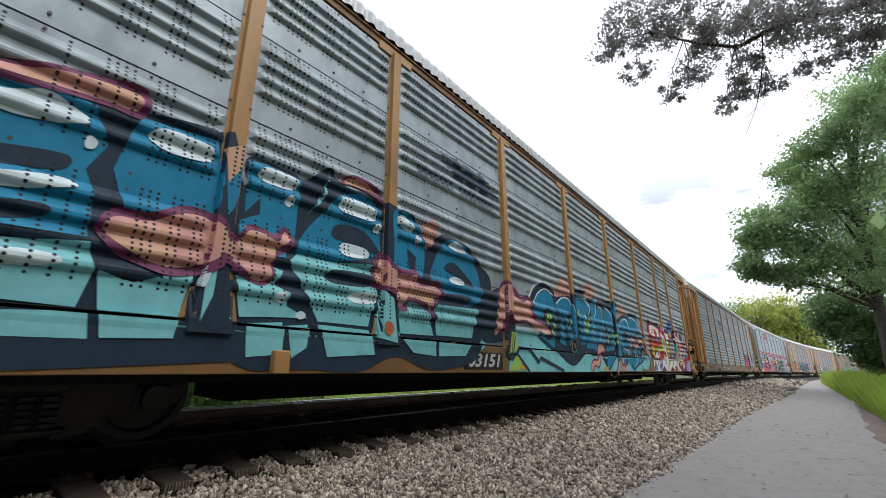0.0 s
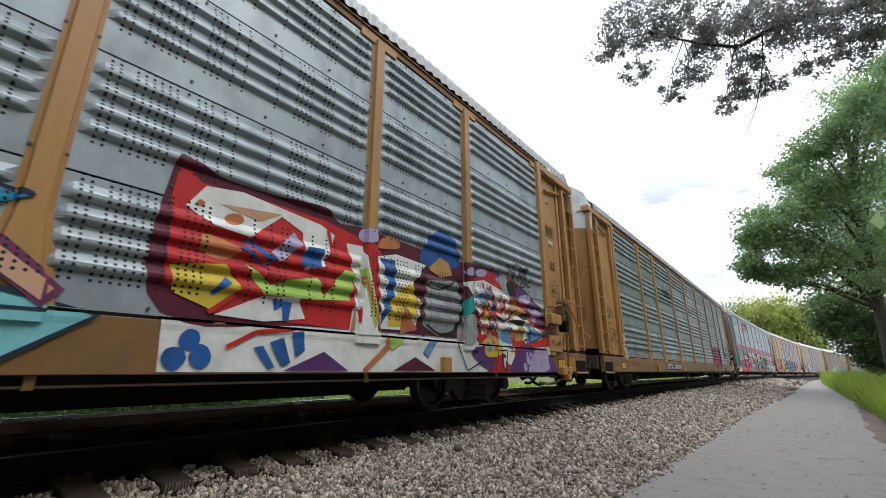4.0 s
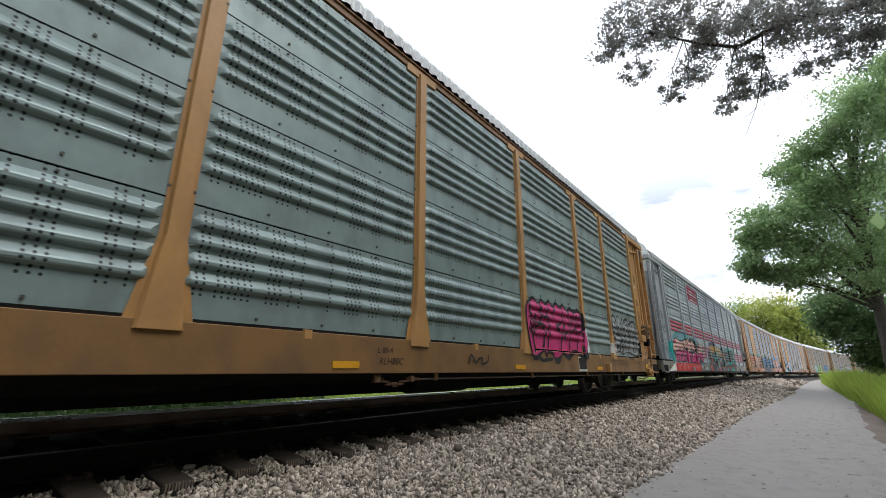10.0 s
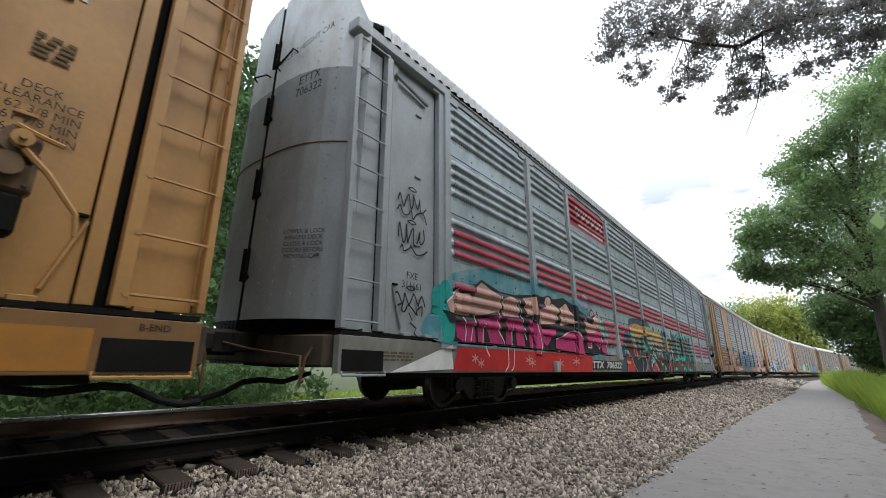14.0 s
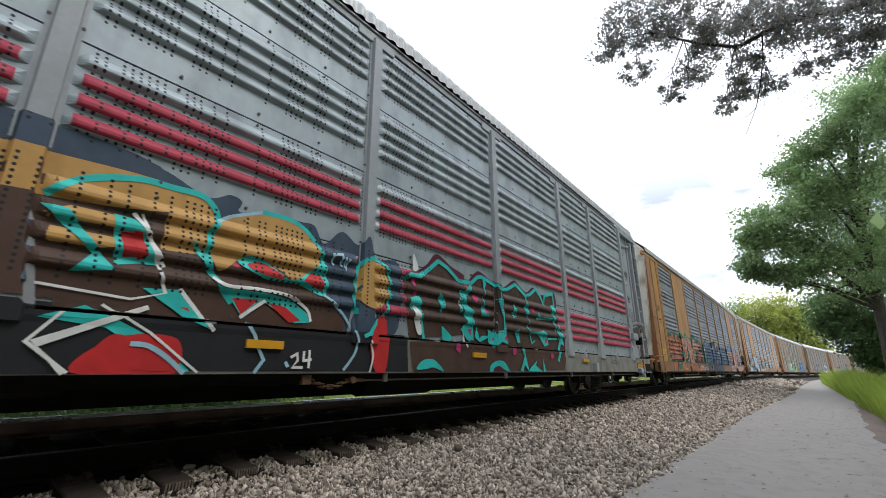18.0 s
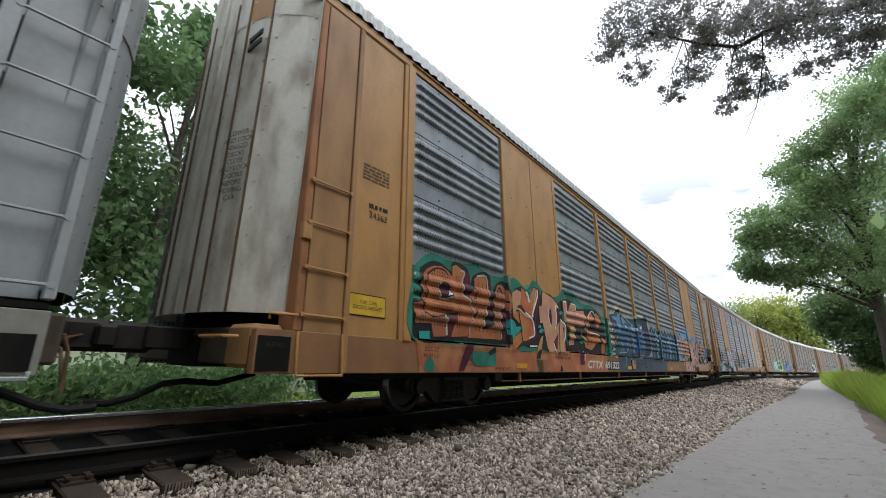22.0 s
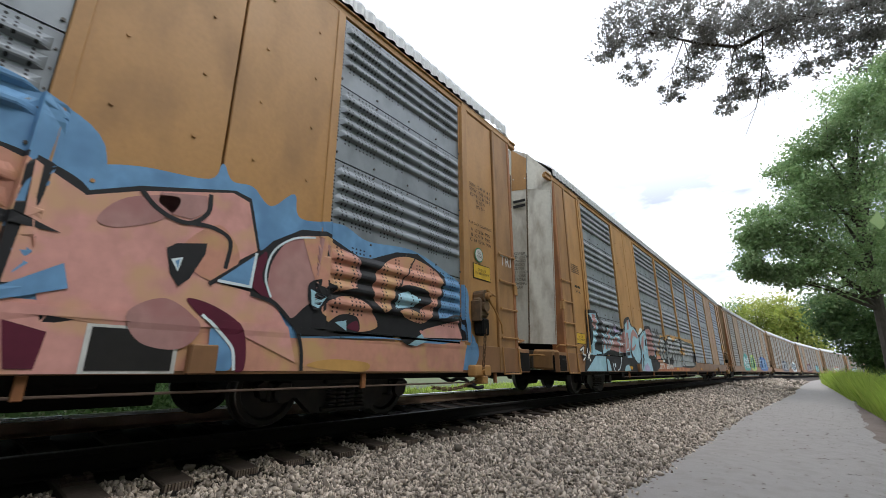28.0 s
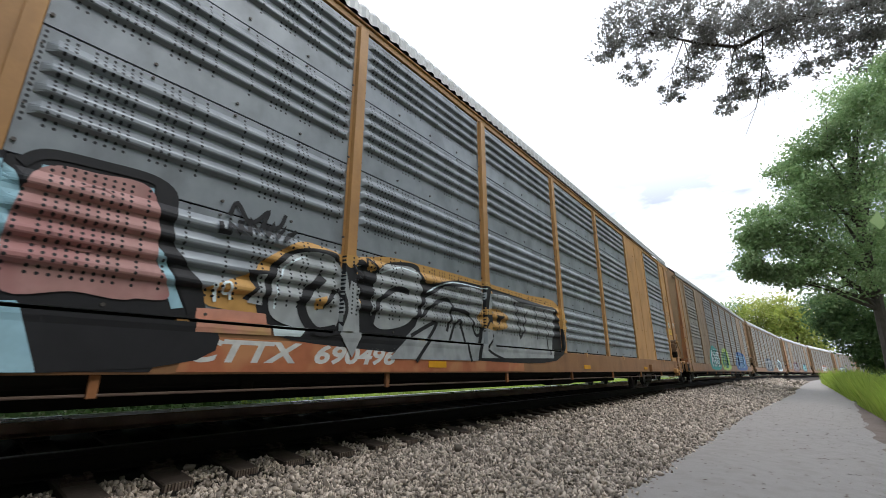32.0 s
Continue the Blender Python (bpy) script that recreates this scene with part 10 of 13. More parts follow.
def paint_car3(car):
    pt, K = Paint(car, "B"), "B"
    pt.blob(0, "green", ((-11.67, 1.43), (-11.55, 1.62), (-11.27, 1.83), (-10.84, 1.82), (-10.36, 1.85), (-10.14, 1.91), (-9.87, 1.8), (-9.42, 1.81), (-9.09, 1.81), (-9.01, 0.77), (-11.5, 0.59)))
    pt.blob(1, "black", ((-11.61, 1.13), (-11.47, 1.17), (-11.5, 1.36), (-11.48, 1.54), (-11.4, 1.64), (-11.22, 1.73), (-11.02, 1.74), (-10.79, 1.66), (-10.78, 1.78), (-10.65, 1.83), (-10.36, 1.75), (-10.3, 1.49), (-10.25, 1.68), (-9.93, 1.81), (-9.74, 1.75), (-9.73, 1.49), (-9.55, 1.68), (-9.3, 1.74), (-9.11, 1.48), (-9.05, 0.83), (-9.32, 0.7), (-10.62, 0.69), (-11.51, 0.64)))
    pt.shape(3, "orange", ((-11.46, 1.37), (-11.43, 1.49), (-11.34, 1.6), (-11.19, 1.67), (-11.02, 1.69), (-10.87, 1.65), (-10.77, 1.58), (-10.77, 1.74), (-10.67, 1.78), (-10.54, 1.73), (-10.47, 1.7), (-10.54, 1.56), (-10.54, 1.36), (-10.44, 1.3), (-10.32, 1.2), (-10.28, 1.08), (-10.33, 0.96), (-10.43, 0.76), (-10.81, 0.73), (-10.73, 0.92), (-10.65, 1.08), (-10.93, 1.04), (-11.15, 0.98), (-11.28, 0.98), (-11.37, 1.03), (-11.43, 1.17)))
    pt.shape(3, "rust", ((-11.6, 1.11), (-11.46, 1.14), (-11.38, 1.0), (-11.26, 0.95), (-10.98, 0.99), (-10.93, 0.88), (-10.91, 0.73), (-11.19, 0.71), (-11.24, 0.88), (-11.55, 0.86)))
    pt.blob(4, "black", ((-11.1, 1.32), (-11.08, 1.42), (-11.02, 1.47), (-10.91, 1.45), (-10.83, 1.38), (-10.79, 1.28), (-10.9, 1.26), (-11.02, 1.23)))
    pt.shape(5, "maroon", ((-11.07, 1.36), (-11.01, 1.43), (-10.9, 1.41), (-10.87, 1.34), (-10.94, 1.3), (-11.05, 1.28)))
    pt.shape(6, "pale", ((-10.93, 1.28), (-10.87, 1.38), (-10.81, 1.32)))
    pt.shape(4, "maroon", ((-10.92, 1.0), (-10.67, 1.06), (-10.72, 0.92), (-10.83, 0.71), (-10.89, 0.74)))
    pt.line(5, "black", ((-11.35, 1.21), (-11.37, 1.4), (-11.32, 1.53), (-11.14, 1.64), (-10.96, 1.64), (-10.88, 1.59)), 0.026, True)
    pt.line(5, "cream", ((-11.1, 1.43), (-11.11, 1.33), (-11.08, 1.25), (-11.01, 1.23), (-10.82, 1.27)), 0.03, True)
    pt.line(5, "cream", ((-10.57, 1.71), (-10.48, 1.69), (-10.54, 1.55), (-10.53, 1.35), (-10.42, 1.3), (-10.31, 1.18), (-10.3, 1.07), (-10.39, 0.8)), 0.032, True)
    pt.line(5, "cream", ((-10.97, 1.0), (-10.93, 0.92), (-10.92, 0.76)), 0.045, True)
    pt.shape(4, "maroon", ((-10.5, 1.52), (-10.45, 1.69), (-10.37, 1.71), (-10.34, 1.59), (-10.39, 1.45), (-10.37, 1.32), (-10.49, 1.38)))
    pt.shape(3, "orange", ((-10.23, 1.64), (-10.13, 1.7), (-9.95, 1.74), (-9.87, 1.68), (-9.86, 1.43), (-9.92, 1.22), (-10.05, 0.93), (-9.95, 0.9), (-9.71, 0.99), (-9.69, 0.76), (-10.42, 0.74), (-10.3, 0.96), (-10.27, 1.16), (-10.34, 1.26), (-10.37, 1.36), (-10.28, 1.47), (-10.21, 1.47)))
    pt.line(5, "black", ((-10.28, 1.33), (-10.19, 1.35), (-10.19, 1.47)), 0.025, False)
    pt.shape(5, "black", ((-10.28, 1.07), (-10.19, 1.2), (-10.22, 1.03)))
    pt.line(5, "cream", ((-10.14, 1.7), (-9.94, 1.74), (-9.86, 1.67), (-9.86, 1.37), (-9.97, 1.09), (-10.07, 0.88)), 0.03, True)
    pt.shape(4, "maroon", ((-9.84, 1.68), (-9.76, 1.71), (-9.76, 1.45), (-9.79, 1.16), (-9.89, 1.03), (-9.9, 1.22), (-9.85, 1.43)))
    pt.shape(4, "black", ((-10.07, 0.89), (-9.97, 1.04), (-9.77, 1.04), (-9.76, 0.98), (-9.98, 0.9)))
    pt.shape(3, "rust", ((-9.69, 0.76), (-9.72, 1.3), (-9.65, 1.5), (-9.54, 1.65), (-9.41, 1.68), (-9.18, 1.53), (-9.12, 1.36), (-9.23, 1.21), (-9.37, 1.31), (-9.47, 1.25), (-9.52, 1.1), (-9.49, 0.75)))
    pt.line(5, "cream", ((-9.46, 1.3), (-9.51, 1.11), (-9.48, 0.78)), 0.03, True)
    pt.line(5, "black", ((-9.59, 1.48), (-9.5, 1.63), (-9.21, 1.32)), 0.022, False)
    pt.shape(4, "maroon", ((-9.45, 1.22), (-9.25, 1.2), (-9.37, 0.71), (-9.45, 0.79)))
    pt.blob(5, "teal", ((-9.3, 1.1), (-9.07, 1.06), (-9.09, 0.91), (-9.3, 0.86)))
    pt.shape(5, "teal", ((-11.48, 0.76), (-11.28, 0.78), (-11.27, 0.65), (-11.49, 0.64)))
    pt.blob(2, "green", ((-11.4, 0.37), (-11.32, 0.44), (-11.23, 0.39), (-11.23, 0.28), (-11.39, 0.28)))
    pt.shape(3, "maroon", ((-10.48, 0.68), (-10.34, 0.65), (-10.35, 0.54), (-10.46, 0.43), (-10.58, 0.28), (-10.71, 0.28), (-10.59, 0.5)))
    pt.shape(2, "green", ((-10.46, 0.47), (-10.3, 0.56), (-9.72, 0.55), (-9.75, 0.35), (-10.28, 0.34)))
    pt.shape(3, "black", ((-9.95, 0.55), (-9.75, 0.65), (-9.71, 0.56), (-9.9, 0.5)))
    pt.shape(0, "rust", ((-11.57, 0.66), (-10.97, 0.62), (-8.93, 0.65), (-8.97, 0.25), (-11.49, 0.26)))
    pt.blob(0, "green", ((-9.14, 1.17), (-9.23, 1.56), (-9.05, 1.86), (-8.74, 1.78), (-8.54, 1.72), (-8.3, 1.93), (-8.07, 1.9), (-7.91, 1.8), (-7.51, 1.73), (-7.17, 1.79), (-6.95, 1.96), (-6.4, 1.97), (-5.83, 1.8), (-5.17, 1.81), (-4.7, 1.7), (-4.26, 1.49), (-4.11, 1.06), (-4.35, 0.71), (-6.95, 0.7), (-7.84, 0.61), (-8.17, 0.64), (-9.02, 0.62)))
    pt.shape(0, "rust", ((-9.01, 0.6), (-8.45, 0.69), (-7.84, 0.61), (-6.88, 0.69), (-4.52, 0.62), (-4.56, 0.25), (-8.93, 0.27)))
    pt.shape(1, "black", ((-9.06, 0.8), (-9.13, 1.29), (-9.0, 1.67), (-8.77, 1.75), (-8.59, 1.67), (-8.49, 1.49), (-8.3, 1.82), (-8.08, 1.81), (-7.98, 1.67), (-7.94, 1.78), (-7.52, 1.76), (-7.22, 1.63), (-7.06, 1.7), (-6.84, 1.75), (-6.67, 1.8), (-6.38, 1.77), (-6.11, 1.64), (-5.7, 1.67), (-5.24, 1.72), (-4.86, 1.72), (-4.53, 1.56), (-4.48, 1.18), (-4.35, 0.92), (-4.52, 0.65), (-6.91, 0.67), (-7.82, 0.62), (-8.22, 0.69), (-8.65, 0.66)))
    pt.shape(3, "orange", ((-8.77, 1.72), (-8.63, 1.67), (-8.49, 1.49), (-8.42, 1.65), (-8.29, 1.8), (-8.15, 1.77), (-8.18, 1.6), (-8.39, 1.28), (-8.41, 1.17), (-8.36, 0.88), (-8.58, 0.83), (-8.77, 0.81), (-8.88, 1.26)))
    pt.shape(4, "maroon", ((-8.17, 1.57), (-8.07, 1.77), (-8.03, 1.67), (-8.28, 1.23), (-8.27, 0.95), (-8.28, 0.88), (-8.57, 0.77), (-8.58, 0.82), (-8.36, 0.88), (-8.37, 1.18)))
    pt.shape(3, "salmon", ((-8.11, 1.25), (-8.1, 1.48), (-7.99, 1.47), (-7.92, 1.77), (-7.48, 1.7), (-7.25, 1.59), (-7.34, 1.45), (-7.35, 1.27), (-7.45, 1.08), (-7.21, 1.26), (-7.06, 1.26), (-6.95, 1.1), (-7.05, 0.86), (-7.06, 0.65), (-7.35, 0.63), (-7.45, 0.65), (-7.59, 0.64), (-7.82, 0.62), (-7.99, 1.16), (-8.11, 1.14)))
    pt.shape(4, "black", ((-7.7, 1.16), (-7.73, 1.38), (-7.63, 1.48), (-7.58, 1.42), (-7.58, 1.22), (-7.65, 1.12)))
    pt.shape(5, "maroon", ((-7.66, 1.2), (-7.67, 1.36), (-7.62, 1.43), (-7.58, 1.32), (-7.61, 1.16)))
    pt.shape(4, "maroon", ((-7.59, 0.81), (-7.33, 1.01), (-7.44, 0.64)))
    pt.shape(4, "maroon", ((-7.33, 1.42), (-7.2, 1.49), (-7.19, 1.38), (-7.33, 1.17)))
    pt.line(5, "white", ((-7.66, 1.12), (-7.72, 1.28), (-7.69, 1.45)), 0.03, True)
    pt.line(5, "white", ((-7.25, 1.53), (-7.37, 1.55), (-7.35, 1.3), (-7.45, 1.09)), 0.03, True)
    pt.line(5, "white", ((-8.16, 1.76), (-8.17, 1.63), (-8.38, 1.32), (-8.4, 1.24)), 0.04, True)
    pt.line(5, "white", ((-8.62, 1.66), (-8.56, 1.63), (-8.5, 1.5)), 0.04, True)
    pt.line(5, "white", ((-8.67, 1.28), (-8.52, 1.23), (-8.41, 1.17), (-8.37, 0.92), (-8.58, 0.84)), 0.03, True)
    pt.line(5, "white", ((-7.18, 1.29), (-6.97, 1.16), (-7.08, 0.86)), 0.03, True)
    pt.line(5, "white", ((-7.58, 0.8), (-7.49, 0.62)), 0.03, True)
    pt.line(5, "black", ((-7.23, 1.26), (-7.32, 0.63)), 0.03, False)
    pt.shape(4, "ochre", ((-8.31, 0.63), (-8.12, 0.87), (-8.01, 0.92), (-8.11, 0.68), (-8.26, 0.61)))
    pt.shape(4, "black", ((-8.36, 0.5), (-8.27, 0.63), (-8.11, 0.68), (-8.22, 0.48)))
    pt.line(5, "white", ((-8.56, 0.7), (-8.3, 0.71)), 0.025, False)
    pt.shape(4, "salmon", ((-7.02, 1.69), (-6.76, 1.75), (-6.72, 1.45), (-6.48, 1.73), (-6.25, 1.72), (-6.21, 1.57), (-5.73, 1.63), (-5.69, 1.45), (-5.91, 1.23), (-6.38, 1.23), (-6.48, 0.82), (-6.77, 0.79), (-6.69, 1.18), (-6.99, 1.27)))
    pt.blob(4, "maroon", ((-6.73, 1.72), (-6.62, 1.79), (-6.63, 1.6), (-6.71, 1.54)))
    pt.line(5, "white", ((-7.0, 1.68), (-6.75, 1.71), (-6.75, 1.47)), 0.03, False)
    pt.line(5, "white", ((-6.45, 1.71), (-6.25, 1.7), (-6.22, 1.61)), 0.025, True)
    pt.shape(4, "orange", ((-5.79, 1.22), (-5.69, 1.45), (-5.31, 1.65), (-5.09, 1.52), (-5.43, 1.4), (-5.61, 1.18), (-4.92, 1.13), (-4.92, 0.97), (-5.46, 0.74), (-5.88, 0.79), (-5.66, 0.99)))
    pt.shape(4, "orange", ((-5.08, 1.46), (-4.94, 1.66), (-4.7, 1.59), (-4.77, 1.36), (-5.08, 1.26)))
    pt.shape(4, "orange", ((-4.8, 0.68), (-4.69, 1.1), (-4.48, 1.02), (-4.56, 0.7)))
    pt.shape(5, "ochre", ((-6.12, 1.15), (-5.89, 1.01), (-5.72, 0.94), (-5.77, 0.82), (-5.94, 0.91)))
    pt.line(5, "white", ((-5.76, 1.2), (-5.62, 1.42), (-5.24, 1.67), (-5.01, 1.58)), 0.025, True)
    pt.line(5, "white", ((-5.61, 1.13), (-4.96, 1.11), (-4.94, 0.97)), 0.025, True)
    pt.blob(5, "teal", ((-8.09, 1.09), (-8.1, 1.06), (-8.15, 1.05), (-8.19, 1.05), (-8.21, 1.06), (-8.2, 1.08), (-8.16, 1.1), (-8.11, 1.1)))
    pt.blob(5, "teal", ((-7.99, 1.02), (-8.02, 0.99), (-8.09, 0.96), (-8.16, 0.96), (-8.19, 0.98), (-8.17, 1.01), (-8.1, 1.04), (-8.03, 1.04)))
    pt.blob(5, "teal", ((-8.48, 1.8), (-8.5, 1.76), (-8.54, 1.73), (-8.59, 1.71), (-8.62, 1.73), (-8.61, 1.77), (-8.56, 1.8), (-8.51, 1.81)))
    pt.blob(5, "teal", ((-7.04, 1.45), (-7.06, 1.42), (-7.12, 1.4), (-7.17, 1.39), (-7.2, 1.41), (-7.18, 1.45), (-7.13, 1.47), (-7.07, 1.47)))
    pt.blob(5, "teal", ((-5.92, 0.92), (-5.96, 0.88), (-6.04, 0.86), (-6.13, 0.87), (-6.17, 0.89), (-6.14, 0.92), (-6.05, 0.94), (-5.96, 0.94)))
    pt.blob(5, "teal", ((-8.42, 1.72), (-8.43, 1.7), (-8.45, 1.69), (-8.48, 1.68), (-8.49, 1.69), (-8.48, 1.71), (-8.46, 1.73), (-8.43, 1.73)))
    pt.shape(2, "green", ((-8.31, 0.26), (-8.33, 0.48), (-8.17, 0.44), (-8.16, 0.26)))
    pt.shape(2, "maroon", ((-6.3, 0.4), (-6.28, 0.72), (-6.06, 0.69), (-6.06, 0.41)))
    pt.line(4, "white", ((-6.04, 0.49), (-5.98, 0.7)), 0.02, False)
    pt.shape(3, "black", ((-7.39, 0.27), (-7.3, 0.4), (-7.24, 0.27)))
    pt.shape(3, "salmon", ((-9.14, 1.56), (-8.96, 1.66), (-8.8, 1.64), (-8.61, 1.55), (-8.52, 1.47), (-8.39, 1.67), (-8.3, 1.77), (-8.16, 1.79), (-8.17, 1.66), (-8.31, 1.46), (-8.42, 1.23), (-8.56, 1.21), (-8.66, 1.27), (-8.88, 1.36), (-8.98, 1.31), (-9.04, 1.22), (-9.14, 1.2)))
    pt.shape(3, "orange", ((-9.13, 1.18), (-8.91, 1.3), (-8.65, 1.25), (-8.42, 1.2), (-8.39, 0.89), (-8.55, 0.82), (-9.11, 0.62), (-9.17, 0.61), (-9.2, 0.78), (-8.81, 0.96), (-8.77, 1.01)))
    pt.shape(4, "maroon", ((-8.97, 1.34), (-8.92, 1.39), (-8.8, 1.4), (-8.63, 1.28), (-8.74, 1.27), (-8.89, 1.31)))
    pt.shape(4, "maroon", ((-8.39, 1.13), (-8.24, 1.37), (-8.25, 1.26), (-8.31, 1.1), (-8.27, 0.86), (-8.39, 0.84)))
    pt.shape(4, "teal", ((-9.2, 0.98), (-8.82, 1.03), (-8.77, 1.01), (-9.2, 0.78)))
    pt.shape(4, "black", ((-9.12, 0.62), (-8.82, 0.77), (-8.55, 0.81), (-8.37, 0.84), (-8.45, 0.77), (-8.95, 0.67)))
    pt.line(5, "cream", ((-8.97, 1.32), (-8.87, 1.31), (-8.65, 1.22), (-8.43, 1.17), (-8.4, 0.91)), 0.03, True)
    pt.line(5, "cream", ((-8.62, 1.65), (-8.53, 1.48)), 0.03, True)
    pt.line(5, "cream", ((-8.2, 1.74), (-8.31, 1.49), (-8.42, 1.24)), 0.03, True)
    pt.line(5, "black", ((-8.92, 1.29), (-8.83, 0.75)), 0.03, False)
    # blue piece
    pt.blob(0, "cream", ((-4.04, 0.7), (-4.1, 1.11), (-3.99, 1.29), (-3.87, 1.65), (-3.74, 1.84), (-3.35, 2.03), (-3.02, 2.12), (-2.79, 1.95), (-2.43, 1.99), (-2.0, 1.93), (-1.52, 1.92), (-1.03, 1.99), (-0.02, 2.0), (-0.03, 1.52), (-3.08, 1.1), (-3.57, 0.64)))
    pt.shape(0, "slate", ((-3.69, 0.71), (-2.89, 0.73), (-0.04, 0.72), (1.96, 0.77), (1.9, 0.27), (-3.56, 0.27), (-3.55, 0.52)))
    pt.blob(1, "navy", ((-3.84, 1.64), (-3.81, 1.74), (-3.57, 1.77), (-3.39, 1.82), (-3.26, 1.94), (-3.04, 1.95), (-2.94, 1.82), (-2.78, 1.85), (-2.5, 1.76), (-2.15, 1.79), (-1.76, 1.8), (-1.38, 1.85), (-1.1, 1.87), (-0.63, 1.92), (-0.02, 1.97), (-0.04, 0.81), (-1.69, 0.8), (-3.69, 0.74), (-3.9, 0.8), (-3.91, 0.86), (-3.69, 1.05), (-3.52, 1.25), (-3.65, 1.28), (-3.95, 1.22), (-3.68, 1.51), (-3.53, 1.49)))
    pt.shape(2, "slate", ((-3.85, 1.64), (-3.73, 1.73), (-3.39, 1.79), (-3.24, 1.9), (-3.07, 1.85), (-2.94, 1.73), (-2.85, 1.81), (-2.51, 1.69), (-2.43, 1.78), (-2.14, 1.71), (-1.72, 1.73), (-1.4, 1.75), (-0.69, 1.72), (-0.66, 0.77), (-3.67, 0.68), (-3.74, 1.08), (-3.79, 1.23)))
    pt.shape(3, "sky", ((-3.71, 1.69), (-3.57, 1.72), (-3.38, 1.72), (-3.21, 1.73), (-3.16, 1.88), (-3.02, 1.83), (-2.99, 1.66), (-3.06, 1.45), (-3.07, 1.35), (-3.32, 1.36), (-3.32, 1.62), (-3.52, 1.62)))
    pt.shape(3, "steel", ((-3.62, 1.27), (-3.65, 1.44), (-3.33, 1.42), (-3.07, 1.35), (-2.78, 1.3), (-2.76, 1.22), (-3.13, 1.22), (-3.45, 1.21)))
    pt.shape(3, "pine", ((-3.33, 1.17), (-3.16, 1.16), (-3.22, 0.78), (-3.51, 0.76), (-3.47, 0.97)))
    pt.shape(3, "royal", ((-3.01, 1.39), (-2.81, 1.5), (-2.7, 1.47), (-2.66, 0.8), (-2.94, 0.81), (-3.07, 0.95), (-3.04, 1.19)))
    pt.shape(3, "maroon", ((-3.86, 1.63), (-3.73, 1.7), (-3.64, 1.62), (-3.76, 1.62)))
    pt.shape(3, "maroon", ((-2.97, 1.76), (-2.85, 1.83), (-2.88, 1.66), (-2.93, 1.49), (-3.03, 1.39), (-3.0, 1.57)))
    pt.shape(3, "maroon", ((-3.77, 1.23), (-3.63, 1.23), (-3.59, 1.13), (-3.74, 1.12)))
    pt.shape(3, "maroon", ((-3.53, 1.17), (-3.34, 1.17), (-3.45, 1.02), (-3.54, 1.04)))
    pt.shape(3, "sky", ((-2.87, 1.77), (-2.68, 1.75), (-2.51, 1.66), (-2.46, 1.59), (-2.58, 1.59), (-2.71, 1.52), (-2.79, 1.58)))
    pt.shape(3, "pine", ((-2.7, 1.47), (-2.54, 1.49), (-2.41, 1.38), (-2.44, 1.16), (-2.44, 0.85), (-2.61, 0.85)))
    pt.shape(3, "steel", ((-2.4, 1.78), (-2.14, 1.68), (-1.98, 1.54), (-2.1, 1.39), (-2.16, 0.99), (-2.11, 0.83), (-2.29, 0.84), (-2.37, 1.33)))
    pt.shape(3, "sky", ((-2.05, 1.52), (-1.86, 1.63), (-1.7, 1.54), (-1.69, 1.36), (-1.83, 1.27), (-1.82, 0.8), (-2.01, 0.81)))
    pt.shape(3, "royal", ((-1.61, 1.37), (-1.37, 1.29), (-1.34, 0.79), (-1.65, 0.82), (-1.74, 1.16)))
    pt.shape(3, "steel", ((-1.23, 1.72), (-0.95, 1.71), (-0.91, 0.89), (-1.25, 0.83)))
    pt.shape(3, "royal", ((-0.91, 1.65), (-0.69, 1.62), (-0.66, 0.85), (-0.8, 0.9)))
    pt.shape(4, "maroon", ((-1.97, 1.42), (-1.73, 1.41), (-1.76, 1.28), (-1.93, 1.28)))
    pt.shape(4, "maroon", ((-1.36, 1.29), (-1.24, 1.24), (-1.26, 0.86), (-1.36, 0.91)))
    pt.shape(4, "slate", ((-2.86, 1.13), (-2.74, 1.16), (-2.71, 0.79), (-2.81, 0.81)))
    pt.shape(4, "slate", ((-2.32, 1.3), (-2.23, 1.31), (-2.21, 0.88), (-2.28, 0.87)))
    pt.shape(4, "pine", ((-3.74, 0.97), (-3.57, 1.0), (-3.56, 0.78), (-3.68, 0.76)))
    pt.shape(5, "white", ((-3.97, 1.24), (-3.65, 1.47), (-3.66, 1.38)))
    pt.shape(5, "silver", ((-3.96, 1.23), (-3.62, 1.32), (-3.65, 1.25)))
    pt.shape(5, "white", ((-3.94, 0.79), (-3.72, 0.98), (-3.73, 0.91)))
    pt.shape(5, "white", ((-3.92, 0.78), (-3.7, 0.87), (-3.71, 0.81)))
    pt.blob(5, "cream", ((-3.65, 1.06), (-3.55, 1.16), (-3.5, 1.16), (-3.52, 1.07), (-3.61, 1.03)))
    pt.blob(5, "cream", ((-3.88, 0.74), (-3.82, 0.77), (-3.82, 0.67), (-3.89, 0.66)))
    pt.shape(5, "white", ((-2.63, 1.52), (-2.52, 1.57), (-2.47, 1.49), (-2.6, 1.48)))
    pt.shape(5, "white", ((-1.62, 1.57), (-1.4, 1.5), (-1.6, 1.43)))
    pt.shape(5, "white", ((-1.06, 1.59), (-0.71, 1.68), (-0.84, 1.53)))
    pt.shape(5, "white", ((-1.03, 1.42), (-0.7, 1.45), (-0.93, 1.35)))
    pt.shape(5, "black", ((-2.26, 0.76), (-1.99, 0.79), (-1.99, 0.68), (-2.16, 0.71)))
    pt.line(5, "ice", ((-3.18, 1.67), (-3.3, 1.37)), 0.022, True)
